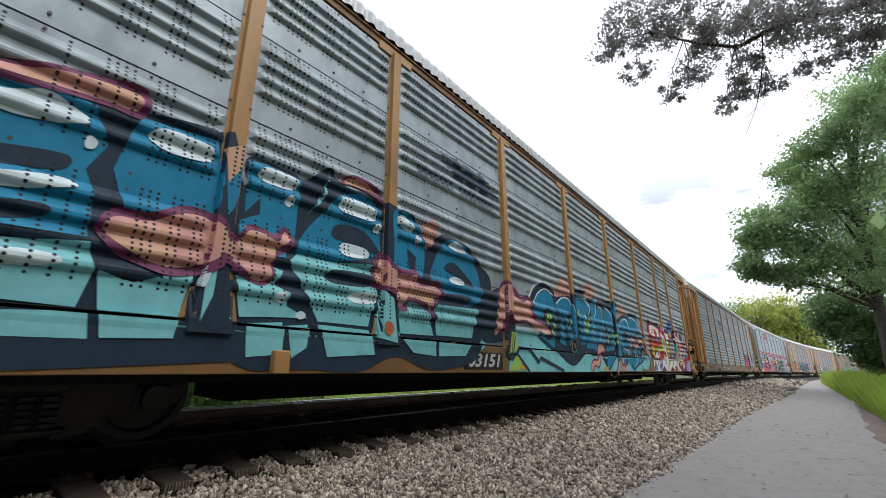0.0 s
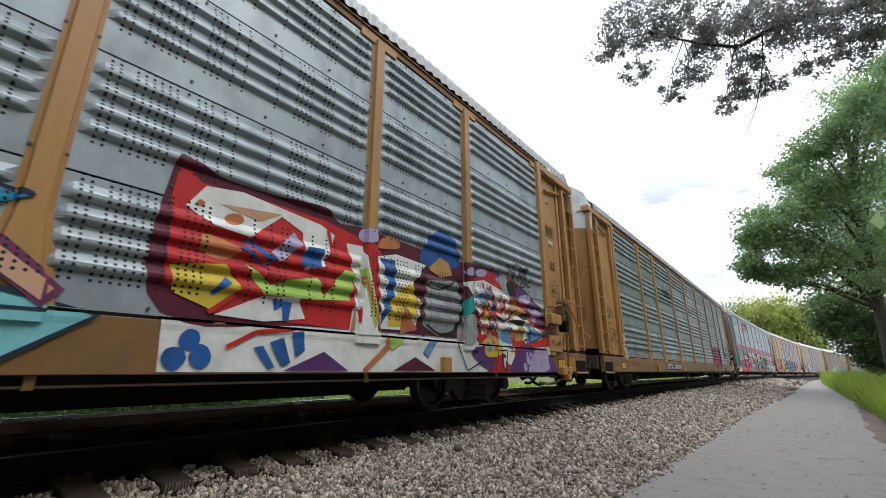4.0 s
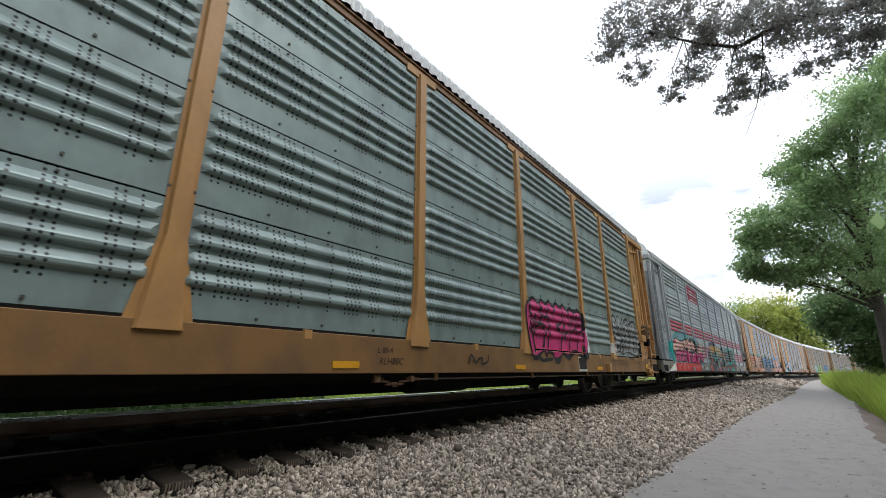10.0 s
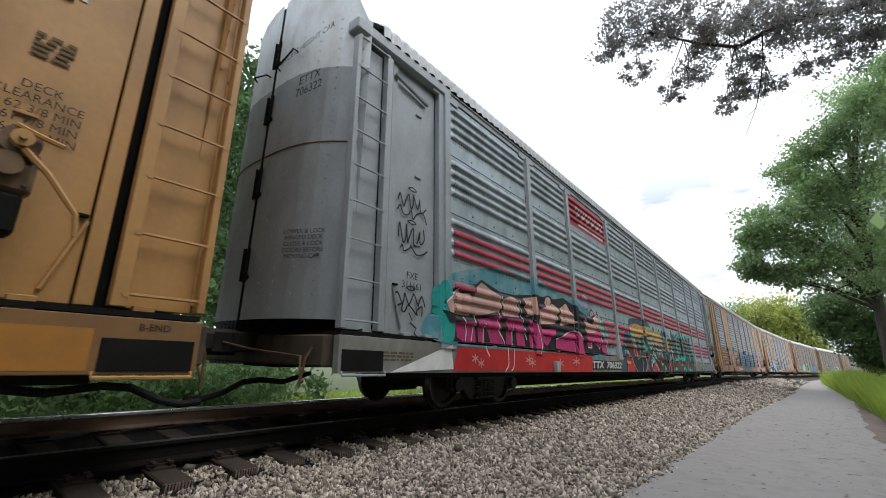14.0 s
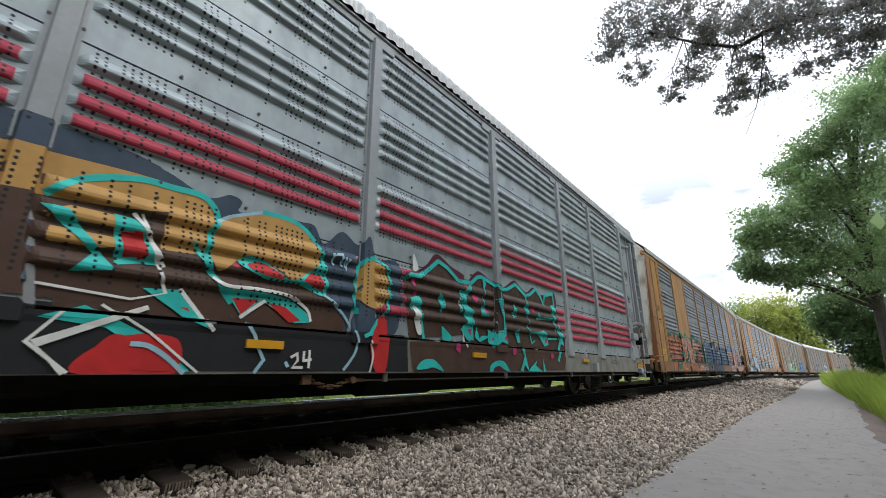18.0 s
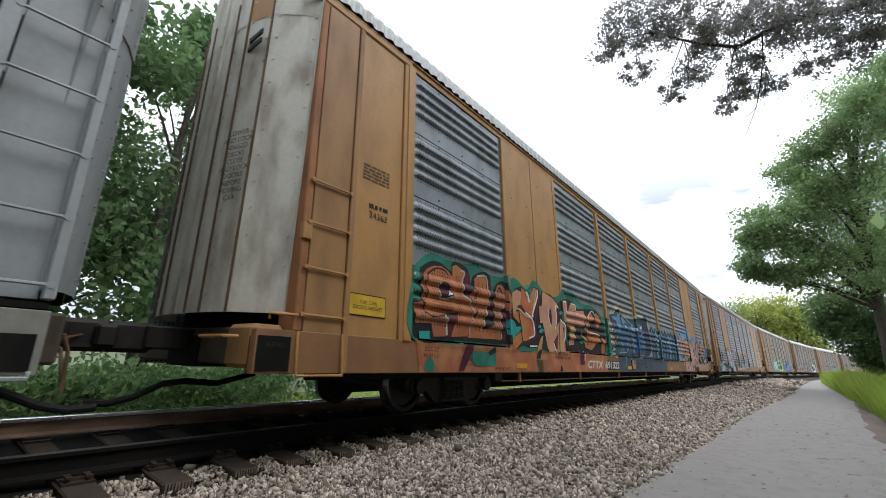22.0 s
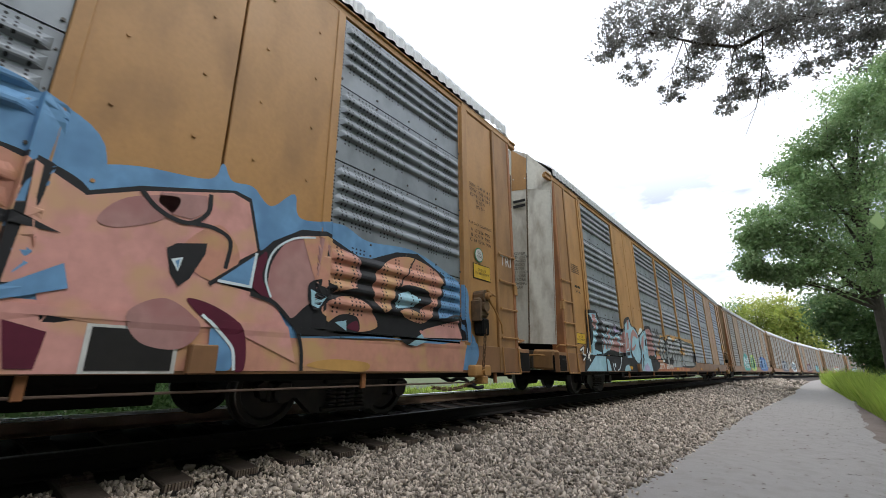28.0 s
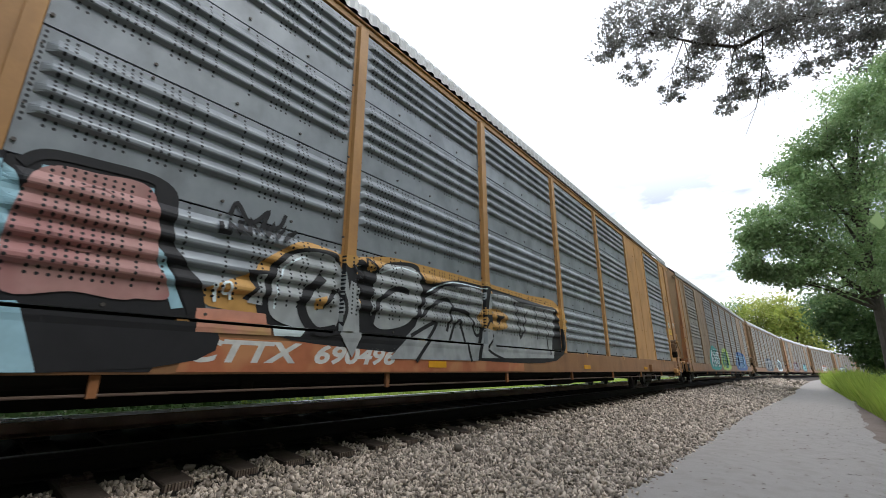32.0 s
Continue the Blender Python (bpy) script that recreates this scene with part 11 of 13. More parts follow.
    pt.line(5, "ice", ((-3.01, 1.81), (-2.97, 1.66), (-3.06, 1.36)), 0.022, True)
    pt.line(5, "ice", ((-2.7, 1.47), (-2.7, 1.17), (-2.61, 0.81)), 0.022, True)
    pt.line(5, "ice", ((-2.84, 1.78), (-2.65, 1.68), (-2.45, 1.65)), 0.022, True)
    pt.line(5, "ice", ((-2.4, 1.75), (-2.0, 1.65), (-1.69, 1.6)), 0.022, True)
    pt.line(5, "ice", ((-3.08, 1.0), (-3.03, 0.87), (-2.94, 0.79)), 0.022, True)
    pt.line(5, "ice", ((-3.14, 1.15), (-3.17, 0.94), (-3.22, 0.77)), 0.022, True)
    pt.line(5, "ice", ((-2.56, 1.16), (-2.55, 0.94), (-2.48, 0.82)), 0.022, True)
    pt.line(5, "ice", ((-2.07, 1.4), (-2.04, 1.12), (-1.92, 0.8)), 0.022, True)
    pt.line(5, "ice", ((-1.71, 1.55), (-1.69, 1.06), (-1.56, 0.8)), 0.022, True)
    pt.line(5, "ice", ((-2.46, 1.37), (-2.45, 1.05), (-2.29, 0.84)), 0.022, True)
    pt.line(5, "ice", ((-1.35, 1.1), (-1.37, 0.85), (-1.31, 0.61)), 0.022, True)
    pt.line(5, "ice", ((-0.95, 1.68), (-0.84, 1.31), (-0.8, 0.91)), 0.022, True)
    pt.line(5, "ice", ((-3.4, 0.74), (-2.71, 0.78)), 0.022, True)
    pt.line(5, "ice", ((-2.91, 0.7), (-3.01, 0.56), (-3.05, 0.42)), 0.022, True)
    pt.line(5, "ice", ((-2.5, 0.69), (-2.43, 0.55)), 0.022, True)
    pt.blob(2, "green", ((-4.34, 0.67), (-4.25, 0.94), (-4.3, 1.09), (-4.39, 1.21), (-4.26, 1.27), (-4.14, 0.99), (-4.15, 0.72), (-4.21, 0.63)))
    pt.blob(3, "green", ((-4.31, 1.32), (-4.31, 1.46), (-4.26, 1.62), (-4.22, 1.52), (-4.25, 1.36)))
    pt.blob(4, "aqua", ((-4.2, 0.74), (-4.21, 0.72), (-4.25, 0.71), (-4.29, 0.71), (-4.31, 0.72), (-4.3, 0.74), (-4.26, 0.75), (-4.22, 0.75)))
    pt.blob(4, "aqua", ((-4.12, 0.67), (-4.14, 0.64), (-4.19, 0.63), (-4.25, 0.63), (-4.28, 0.65), (-4.26, 0.67), (-4.21, 0.69), (-4.15, 0.69)))
    pt.blob(3, "navy", ((-2.12, 0.45), (-2.14, 0.41), (-2.18, 0.4), (-2.22, 0.41), (-2.24, 0.44), (-2.23, 0.47), (-2.19, 0.49), (-2.14, 0.48)))
    pt.blob(3, "navy", ((-1.86, 0.37), (-1.88, 0.34), (-1.93, 0.33), (-1.98, 0.34), (-2.0, 0.37), (-1.98, 0.4), (-1.94, 0.42), (-1.89, 0.4)))
    pt.blob(3, "navy", ((-0.89, 0.53), (-0.91, 0.49), (-0.98, 0.48), (-1.04, 0.49), (-1.07, 0.52), (-1.05, 0.56), (-0.98, 0.58), (-0.92, 0.57)))
    pt.blob(3, "navy", ((-0.81, 0.39), (-0.84, 0.35), (-0.9, 0.34), (-0.97, 0.35), (-1.0, 0.39), (-0.97, 0.42), (-0.91, 0.44), (-0.84, 0.43)))
    pt.blob(3, "navy", ((-1.29, 0.47), (-1.31, 0.44), (-1.37, 0.42), (-1.43, 0.43), (-1.45, 0.47), (-1.43, 0.5), (-1.38, 0.52), (-1.32, 0.5)))
    for k in range(8):
        x = 0.35 + k * 0.5
        pt.shape(1, "navy", ((x - 0.1, 0.62), (x - 0.1, 1.6 - 0.03 * (k % 3)), (x + 0.2, 1.78 - 0.05 * (k % 2)), (x + 0.46, 1.62), (x + 0.48, 0.62)))
        pt.shape(3, ("steel", "sky", "pine", "royal")[k % 4], ((x, 0.7), (x + 0.02, 1.5), (x + 0.2, 1.68), (x + 0.34, 1.5), (x + 0.22, 1.2), (x + 0.36, 0.72)))
        pt.shape(4, ("maroon", "slate")[k % 2], ((x + 0.2, 0.75), (x + 0.3, 1.1), (x + 0.38, 0.8)))
        pt.line(5, "ice", ((x + 0.03, 0.75), (x + 0.06, 1.2), (x + 0.02, 1.5), (x + 0.2, 1.66)), 0.025, True)
        pt.shape(5, "white", ((x + 0.2, 1.25), (x + 0.4, 1.3), (x + 0.24, 1.36)))
    # pink piece
    pt.blob(0, "sky", ((4.95, 1.64), (5.23, 1.87), (5.64, 2.02), (6.26, 2.17), (6.95, 2.06), (7.32, 1.74), (7.14, 0.81), (5.15, 0.67)))
    pt.blob(1, "black", ((4.98, 1.47), (4.99, 1.6), (5.09, 1.72), (5.3, 1.83), (5.48, 1.83), (5.54, 1.69), (5.55, 1.55), (5.88, 1.73), (6.05, 1.77), (6.1, 1.6), (6.06, 1.47), (6.43, 1.64), (6.69, 1.66), (7.0, 1.61), (7.29, 1.43), (7.23, 0.87), (6.42, 0.7), (6.04, 0.73), (5.54, 0.83), (5.29, 0.81), (5.12, 0.79)))
    pt.shape(3, "salmon", ((5.03, 1.25), (5.08, 1.34), (5.12, 1.44), (5.11, 1.56), (5.17, 1.7), (5.31, 1.77), (5.47, 1.75), (5.52, 1.59), (5.48, 1.3), (5.45, 1.11), (5.37, 0.99), (5.3, 0.87), (5.12, 0.82)))
    pt.shape(3, "salmon", ((5.67, 1.55), (6.0, 1.73), (6.06, 1.64), (6.03, 1.39), (5.89, 1.17), (5.68, 1.02), (5.39, 0.86), (5.34, 0.89), (5.4, 0.98), (5.51, 1.04), (5.61, 1.14), (5.66, 1.35)))
    pt.shape(3, "salmon", ((5.69, 0.99), (5.95, 1.02), (6.21, 0.91), (6.39, 0.77), (6.37, 0.71), (5.92, 0.78), (5.66, 0.89)))
    pt.shape(4, "mauve", ((5.21, 1.62), (5.41, 1.74), (5.47, 1.66), (5.38, 1.55), (5.26, 1.54)))
    pt.shape(4, "mauve", ((5.72, 1.55), (5.99, 1.69), (5.99, 1.52), (5.89, 1.4)))
    pt.shape(4, "ochre", ((5.18, 1.39), (5.43, 1.42), (5.42, 1.34), (5.17, 1.31)))
    pt.shape(4, "ochre", ((6.27, 1.43), (6.83, 1.47), (6.82, 1.38), (6.28, 1.36)))
    pt.blob(5, "ice", ((5.44, 1.2), (5.47, 1.3), (5.51, 1.34), (5.53, 1.27), (5.48, 1.18)))
    pt.shape(4, "sky", ((5.79, 1.02), (5.92, 1.13), (5.97, 1.12), (5.99, 0.99)))
    pt.shape(3, "salmon", ((6.08, 1.4), (6.17, 1.49), (6.44, 1.6), (6.81, 1.62), (6.95, 1.58), (6.93, 1.18), (6.89, 0.96), (6.8, 0.82), (6.45, 0.83), (6.16, 1.0), (6.09, 1.21)))
    pt.shape(5, "black", ((6.45, 1.22), (6.53, 1.28), (6.74, 1.26), (6.99, 1.21), (7.18, 1.14), (6.76, 1.15), (6.57, 1.01), (6.5, 0.98)))
    pt.shape(6, "sky", ((6.5, 1.18), (6.75, 1.21), (6.81, 1.19), (6.54, 1.02)))
    pt.blob(5, "black", ((6.61, 0.78), (6.91, 0.82), (6.97, 0.74), (6.82, 0.64), (6.67, 0.68)))
    pt.shape(3, "pink", ((6.97, 1.58), (7.25, 1.44), (7.24, 0.84), (6.97, 0.78), (6.99, 1.19)))
    pt.shape(5, "sky", ((6.97, 0.76), (7.23, 0.95), (7.28, 0.79), (6.82, 0.62)))
    pt.line(5, "pale", ((4.98, 1.5), (5.0, 1.63), (5.11, 1.75), (5.35, 1.87), (5.51, 1.85), (5.56, 1.65), (5.59, 1.59)), 0.025, True)
    pt.line(5, "pale", ((5.66, 1.57), (5.99, 1.77), (6.08, 1.7), (6.08, 1.52)), 0.022, True)
    pt.shape(2, "salmon", ((5.14, 0.68), (5.6, 0.7), (5.69, 0.26), (5.25, 0.26)))
    pt.shape(2, "pink", ((5.58, 0.7), (7.62, 0.7), (7.67, 0.26), (5.69, 0.26)))
    pt.line(3, "black", ((5.47, 0.65), (5.32, 0.5), (5.22, 0.32)), 0.07, True)
    pt.shape(4, "sky", ((5.78, 0.49), (5.92, 0.53), (5.95, 0.31), (5.86, 0.26), (5.81, 0.26), (5.82, 0.34)))
    pt.shape(4, "black", ((5.92, 0.48), (6.04, 0.48), (6.06, 0.34), (5.95, 0.34)))
    pt.line(3, "black", ((6.44, 0.69), (6.55, 0.44), (6.59, 0.26)), 0.05, True)
    pt.blob(0, "sky", ((6.98, 1.42), (7.22, 1.64), (7.52, 1.76), (8.01, 1.84), (8.1, 2.02), (8.2, 1.89), (8.39, 1.9), (8.58, 1.77), (8.81, 1.97), (8.91, 1.74), (9.44, 1.83), (9.82, 1.73), (10.58, 1.79), (11.28, 1.63), (11.72, 1.44), (11.77, 1.02), (12.02, 0.5), (11.61, 0.29), (10.54, 0.63), (7.19, 0.55)))
    pt.shape(1, "salmon", ((7.17, 0.61), (8.11, 0.72), (8.95, 0.58), (11.17, 0.62), (11.73, 0.7), (11.61, 0.27), (7.25, 0.28)))
    pt.shape(2, "black", ((7.0, 1.35), (7.55, 1.61), (8.24, 1.81), (8.39, 1.78), (8.53, 1.31), (8.64, 1.44), (8.93, 1.63), (9.21, 1.68), (9.69, 1.52), (9.88, 1.53), (10.29, 1.7), (10.68, 1.76), (11.26, 1.55), (11.08, 0.95), (11.6, 1.0), (11.69, 0.7), (9.58, 0.63), (9.01, 0.59), (8.72, 0.86), (8.49, 0.92), (7.19, 0.55)))
    pt.shape(3, "pink", ((7.0, 1.32), (7.56, 1.57), (8.22, 1.78), (8.37, 1.74), (8.5, 1.31), (8.3, 1.16), (8.24, 1.23), (8.18, 1.07), (8.15, 0.98), (8.55, 0.93), (8.72, 0.86), (8.87, 0.66), (8.98, 0.35), (8.35, 0.61), (7.17, 0.61)))
    pt.blob(3, "mauve", ((8.65, 0.95), (8.64, 1.2), (8.76, 1.44), (8.94, 1.56), (9.15, 1.6), (9.47, 1.55), (9.68, 1.48), (9.68, 1.19), (9.37, 1.06), (9.16, 0.96), (9.03, 0.87), (8.89, 0.75), (8.75, 0.87)))
    pt.shape(4, "salmon", ((8.94, 1.56), (9.22, 1.63), (9.65, 1.47), (9.67, 1.15), (9.33, 1.06), (9.14, 1.1)))
    pt.blob(3, "salmon", ((9.92, 1.11), (9.95, 1.37), (10.24, 1.61), (10.65, 1.68), (11.17, 1.51), (11.01, 1.08), (10.82, 0.87), (10.52, 0.89), (10.24, 0.99), (10.09, 0.93)))
    pt.blob(3, "salmon", ((9.21, 0.86), (9.49, 1.04), (9.79, 1.01), (10.01, 0.76), (9.57, 0.68)))
    pt.shape(3, "pink", ((10.74, 0.77), (11.52, 0.96), (11.65, 0.72), (10.71, 0.68)))
    pt.shape(5, "black", ((7.79, 1.18), (7.85, 1.23), (8.07, 1.28), (8.07, 1.19), (7.98, 0.97), (7.91, 0.9), (7.84, 0.99)))
    pt.shape(6, "pale", ((7.83, 1.1), (7.91, 1.13), (7.89, 1.01)))
    pt.shape(6, "sky", ((7.86, 1.09), (7.89, 1.11), (7.89, 1.03)))
    pt.line(5, "black", ((7.57, 1.57), (7.66, 1.48), (7.79, 1.42), (7.93, 1.42), (8.04, 1.54), (8.04, 1.69)), 0.035, True)
    pt.line(5, "black", ((7.93, 1.42), (8.11, 1.42), (8.25, 1.34), (8.24, 1.11)), 0.035, True)
    pt.shape(4, "mauve", ((7.68, 1.6), (8.01, 1.68), (8.04, 1.55), (7.93, 1.45), (7.79, 1.45), (7.68, 1.52)))
    pt.shape(5, "sky", ((8.2, 1.0), (8.5, 1.28), (8.47, 0.98), (8.31, 0.98)))
    pt.line(6, "pale", ((8.49, 1.28), (8.47, 0.98), (8.2, 0.99)), 0.025, False)
    pt.line(5, "black", ((8.14, 0.96), (8.54, 1.31)), 0.035, False)
    pt.blob(4, "maroon", ((8.5, 0.98), (8.48, 1.17), (8.57, 1.32), (8.6, 1.26), (8.57, 1.09), (8.66, 0.91)))
    pt.line(5, "pale", ((8.67, 0.92), (8.6, 1.1), (8.65, 1.34), (8.84, 1.51), (9.08, 1.58)), 0.02, True)
    pt.blob(4, "maroon", ((7.99, 0.82), (8.18, 0.79), (8.41, 0.67), (8.49, 0.51), (8.5, 0.29), (8.41, 0.29), (8.36, 0.45), (8.22, 0.6), (8.07, 0.72)))
    pt.blob(5, "sky", ((8.21, 0.34), (8.19, 0.6), (8.27, 0.55), (8.38, 0.42), (8.38, 0.29), (8.23, 0.29)))
    pt.line(6, "pale", ((8.12, 0.7), (8.26, 0.58), (8.38, 0.45), (8.41, 0.29)), 0.025, True)
    pt.line(5, "black", ((8.49, 0.92), (8.72, 0.86), (8.94, 0.66), (9.02, 0.48), (9.04, 0.29)), 0.035, True)
    pt.blob(5, "black", ((9.05, 1.01), (9.07, 1.12), (9.24, 1.17), (9.4, 1.1), (9.23, 0.97), (9.17, 0.85), (9.08, 0.91)))
    pt.shape(6, "ice", ((9.1, 0.9), (9.08, 1.05), (9.26, 0.99), (9.17, 0.87)))
    pt.blob(5, "black", ((9.3, 0.69), (9.47, 0.84), (9.7, 0.84), (9.74, 0.69), (9.54, 0.64)))
    pt.shape(6, "ice", ((9.41, 0.76), (9.56, 0.79), (9.57, 0.68)))
    pt.blob(5, "black", ((10.21, 0.94), (10.25, 1.16), (10.43, 1.3), (10.8, 1.29), (10.94, 1.17), (10.69, 1.0), (10.82, 0.92), (10.51, 1.02)))
    pt.shape(6, "ice", ((10.26, 0.99), (10.3, 1.17), (10.5, 1.24), (10.71, 1.16), (10.6, 1.05)))
    pt.blob(4, "black", ((9.69, 1.11), (9.72, 1.32), (9.94, 1.49), (9.91, 1.23), (9.83, 1.06)))
    pt.line(5, "black", ((9.3, 0.98), (9.53, 1.07), (9.84, 1.04), (10.05, 0.76)), 0.025, True)
    pt.line(5, "black", ((10.27, 1.21), (10.48, 1.47), (10.65, 1.73)), 0.02, True)
    pt.blob(5, "black", ((10.31, 0.68), (10.53, 0.8), (10.77, 0.71), (10.54, 0.56)))
    pt.shape(6, "ice", ((10.48, 0.58), (10.77, 0.73), (10.84, 0.65), (10.63, 0.57)))
    pt.line(5, "black", ((10.77, 0.78), (11.15, 0.93), (11.6, 1.02), (11.69, 0.7)), 0.03, True)
    pt.blob(5, "maroon", ((9.57, 0.72), (9.7, 0.8), (9.73, 0.69)))
    pt.blob(2, "ochre", ((9.11, 0.32), (9.38, 0.39), (9.86, 0.36), (9.78, 0.27)))
    pt.blob(4, "mauve", ((7.34, 1.29), (7.48, 1.49), (7.81, 1.6), (7.75, 1.41), (7.47, 1.26)))
    pt.blob(4, "mauve", ((7.62, 0.67), (7.85, 0.8), (8.11, 0.62), (8.0, 0.44), (7.73, 0.47)))
    pt.blob(4, "salmon", ((7.88, 1.17), (8.14, 1.46), (8.35, 1.21), (8.16, 0.98)))
    pt.shape(4, "maroon", ((7.02, 0.57), (7.23, 0.51), (7.21, 0.29), (7.08, 0.29)))
    pt.done()
    letters_on(car, K, "EOC-27\nM-921-D", -11.28, 0.50, 0.085, proud=0.05)
    letters_on(car, K, "3 OC D5\n3 IC D5\n2 OC 51741-1\n2 IC 51741-2", -10.48, 0.47, 0.07, proud=0.05)
    number_panel(car, K, "CTTX  691322", -5.88, -3.63, 0.33, 0.49)
    letters_on(car, K, "28 INCH WHLS", -9.55, 0.31, 0.07, proud=0.045)
    letters_on(car, K, "SPECIAL NO. 24\nBRAKE BEAM REQUIRED", -7.2, 0.56, 0.07, proud=0.045)
    letters_on(car, K, "SPECIAL NO. 24\nBRAKE BEAM REQUIRED", 6.6, 0.56, 0.07, proud=0.05)
    part("data_board_rim", boxes((7.42, 7.98, -0.060, -0.03, 0.26, 0.58)), STENCIL_WHITE, car, "white border", SIDE)
    part("data_board", boxes((7.45, 7.95, -0.064, -0.03, 0.28, 0.56)), STENCIL, car, "black data board", SIDE)
    plate(car, "stencil_plate", TAN, -2.3, 0.45, 0.32, 0.24, 0.06, "small tan plate with a black rim")
    letters_on(car, K, "PLATE\nJ", -2.3, 0.45, 0.08, proud=0.06)
    letters_on(car, K, "LD LMT  72000", -1.4, 0.47, 0.09, proud=0.05)
    end_b_marks(car, "34363")


def paint_car4(car):
    pt, K = Paint(car, "B"), "B"
    pt.blob(1, "black", ((-11.04, 1.07), (-10.98, 1.27), (-10.84, 1.25), (-10.7, 1.29), (-10.57, 1.39), (-10.45, 1.43), (-10.3, 1.4), (-10.2, 1.26), (-10.06, 1.19), (-9.78, 1.28), (-9.55, 1.26), (-9.39, 1.4), (-9.09, 1.46), (-9.05, 1.62), (-8.85, 1.76), (-8.46, 1.82), (-8.29, 1.6), (-7.91, 1.55), (-7.67, 1.35), (-7.36, 1.5), (-6.86, 1.6), (-6.28, 1.74), (-5.95, 1.65), (-5.91, 1.24), (-5.62, 0.81), (-5.93, 0.3), (-10.39, 0.28), (-10.86, 0.29)))
    pt.shape(0, "black", ((-10.95, 0.68), (-5.62, 0.81), (-5.93, 0.27), (-10.86, 0.28)))
    pt.blob(2, "ice", ((-10.53, 0.79), (-10.58, 1.18), (-10.51, 1.35), (-10.4, 1.37), (-10.31, 1.33), (-10.22, 1.17), (-10.12, 1.14), (-9.89, 1.19), (-9.67, 1.28), (-9.57, 1.2), (-9.57, 1.01), (-9.64, 0.75), (-9.76, 0.85), (-10.13, 0.83), (-10.36, 0.82)))
    pt.shape(2, "ice", ((-9.55, 0.88), (-9.56, 1.11), (-9.47, 1.28), (-9.06, 1.4), (-9.04, 1.1), (-9.14, 0.77), (-9.64, 0.75)))
    pt.shape(3, "mauve", ((-10.51, 0.84), (-10.55, 1.19), (-10.47, 1.33), (-10.37, 1.35), (-10.4, 1.12), (-10.44, 0.85)))
    pt.blob(3, "mauve", ((-10.42, 0.81), (-10.31, 0.95), (-10.18, 1.09), (-9.99, 1.15), (-9.81, 1.12), (-9.68, 0.99), (-9.67, 0.78), (-10.12, 0.8)))
    pt.blob(3, "mauve", ((-9.56, 0.95), (-9.51, 1.18), (-9.31, 1.31), (-9.07, 1.35), (-9.07, 1.03), (-9.14, 0.79), (-9.56, 0.79)))
    pt.line(5, "pale", ((-10.38, 0.84), (-10.24, 0.97), (-10.07, 1.12)), 0.03, True)
    pt.line(5, "pale", ((-9.57, 1.02), (-9.39, 0.97), (-9.21, 1.07)), 0.03, True)
    pt.line(5, "pale", ((-9.7, 1.27), (-9.61, 1.06), (-9.64, 0.75), (-9.77, 0.48), (-9.91, 0.34), (-10.08, 0.29)), 0.035, True)
    pt.shape(2, "ice", ((-9.13, 0.63), (-8.99, 1.56), (-8.8, 1.64), (-8.55, 1.76), (-8.38, 1.56), (-8.13, 1.55), (-7.79, 1.37), (-7.72, 1.24), (-7.79, 0.62), (-8.04, 0.51), (-8.38, 0.59), (-8.59, 0.8), (-8.66, 1.02), (-8.68, 0.64)))
    pt.shape(3, "mauve", ((-9.06, 0.82), (-8.96, 1.34), (-8.76, 1.35), (-8.78, 0.81)))
    pt.shape(4, "black", ((-9.08, 0.78), (-8.8, 0.8), (-8.82, 0.7), (-9.11, 0.69)))
    pt.shape(3, "mauve", ((-8.81, 1.43), (-8.74, 1.71), (-8.57, 1.74), (-8.65, 1.45)))
    pt.blob(3, "mauve", ((-8.62, 0.87), (-8.61, 1.14), (-8.46, 1.35), (-8.18, 1.47), (-7.84, 1.32), (-7.89, 1.22), (-8.26, 1.28), (-8.47, 1.08), (-8.5, 0.92), (-8.09, 1.06), (-8.32, 0.88)))
    pt.line(5, "black", ((-8.83, 1.27), (-8.68, 0.64)), 0.03, False)
    pt.blob(3, "ice", ((-8.54, 0.92), (-8.24, 1.08), (-7.82, 1.01), (-7.69, 0.8), (-7.94, 0.53), (-8.24, 0.54), (-8.48, 0.69)))
    pt.line(5, "pale", ((-9.04, 0.85), (-8.83, 0.92), (-8.76, 1.15)), 0.025, True)
    pt.blob(2, "ice", ((-7.63, 1.21), (-7.35, 1.4), (-6.86, 1.49), (-6.84, 0.68), (-7.66, 0.38), (-7.82, 0.27), (-7.68, 0.63), (-7.52, 0.91)))
    pt.shape(3, "mauve", ((-7.53, 1.04), (-7.35, 1.3), (-7.08, 1.4), (-7.39, 0.83)))
    pt.shape(4, "black", ((-7.66, 0.38), (-7.51, 0.77), (-7.36, 0.78), (-7.55, 0.42)))
    pt.blob(3, "mauve", ((-6.8, 0.78), (-6.78, 1.5), (-6.45, 1.62), (-6.09, 1.57), (-6.04, 0.83), (-6.45, 0.78)))
    pt.shape(3, "ice", ((-7.82, 0.27), (-7.25, 0.61), (-6.69, 0.69), (-6.53, 0.27)))
    pt.blob(4, "lilac", ((-7.48, 0.29), (-7.4, 0.45), (-7.24, 0.47), (-7.11, 0.52), (-7.01, 0.43), (-6.9, 0.39), (-6.9, 0.27)))
    pt.shape(3, "ice", ((-9.5, 0.27), (-9.36, 0.41), (-9.06, 0.45), (-8.93, 0.29)))
    pt.blob(4, "pale", ((-10.21, 0.43), (-10.22, 0.39), (-10.25, 0.37), (-10.29, 0.39), (-10.31, 0.42), (-10.3, 0.46), (-10.27, 0.48), (-10.23, 0.46)))
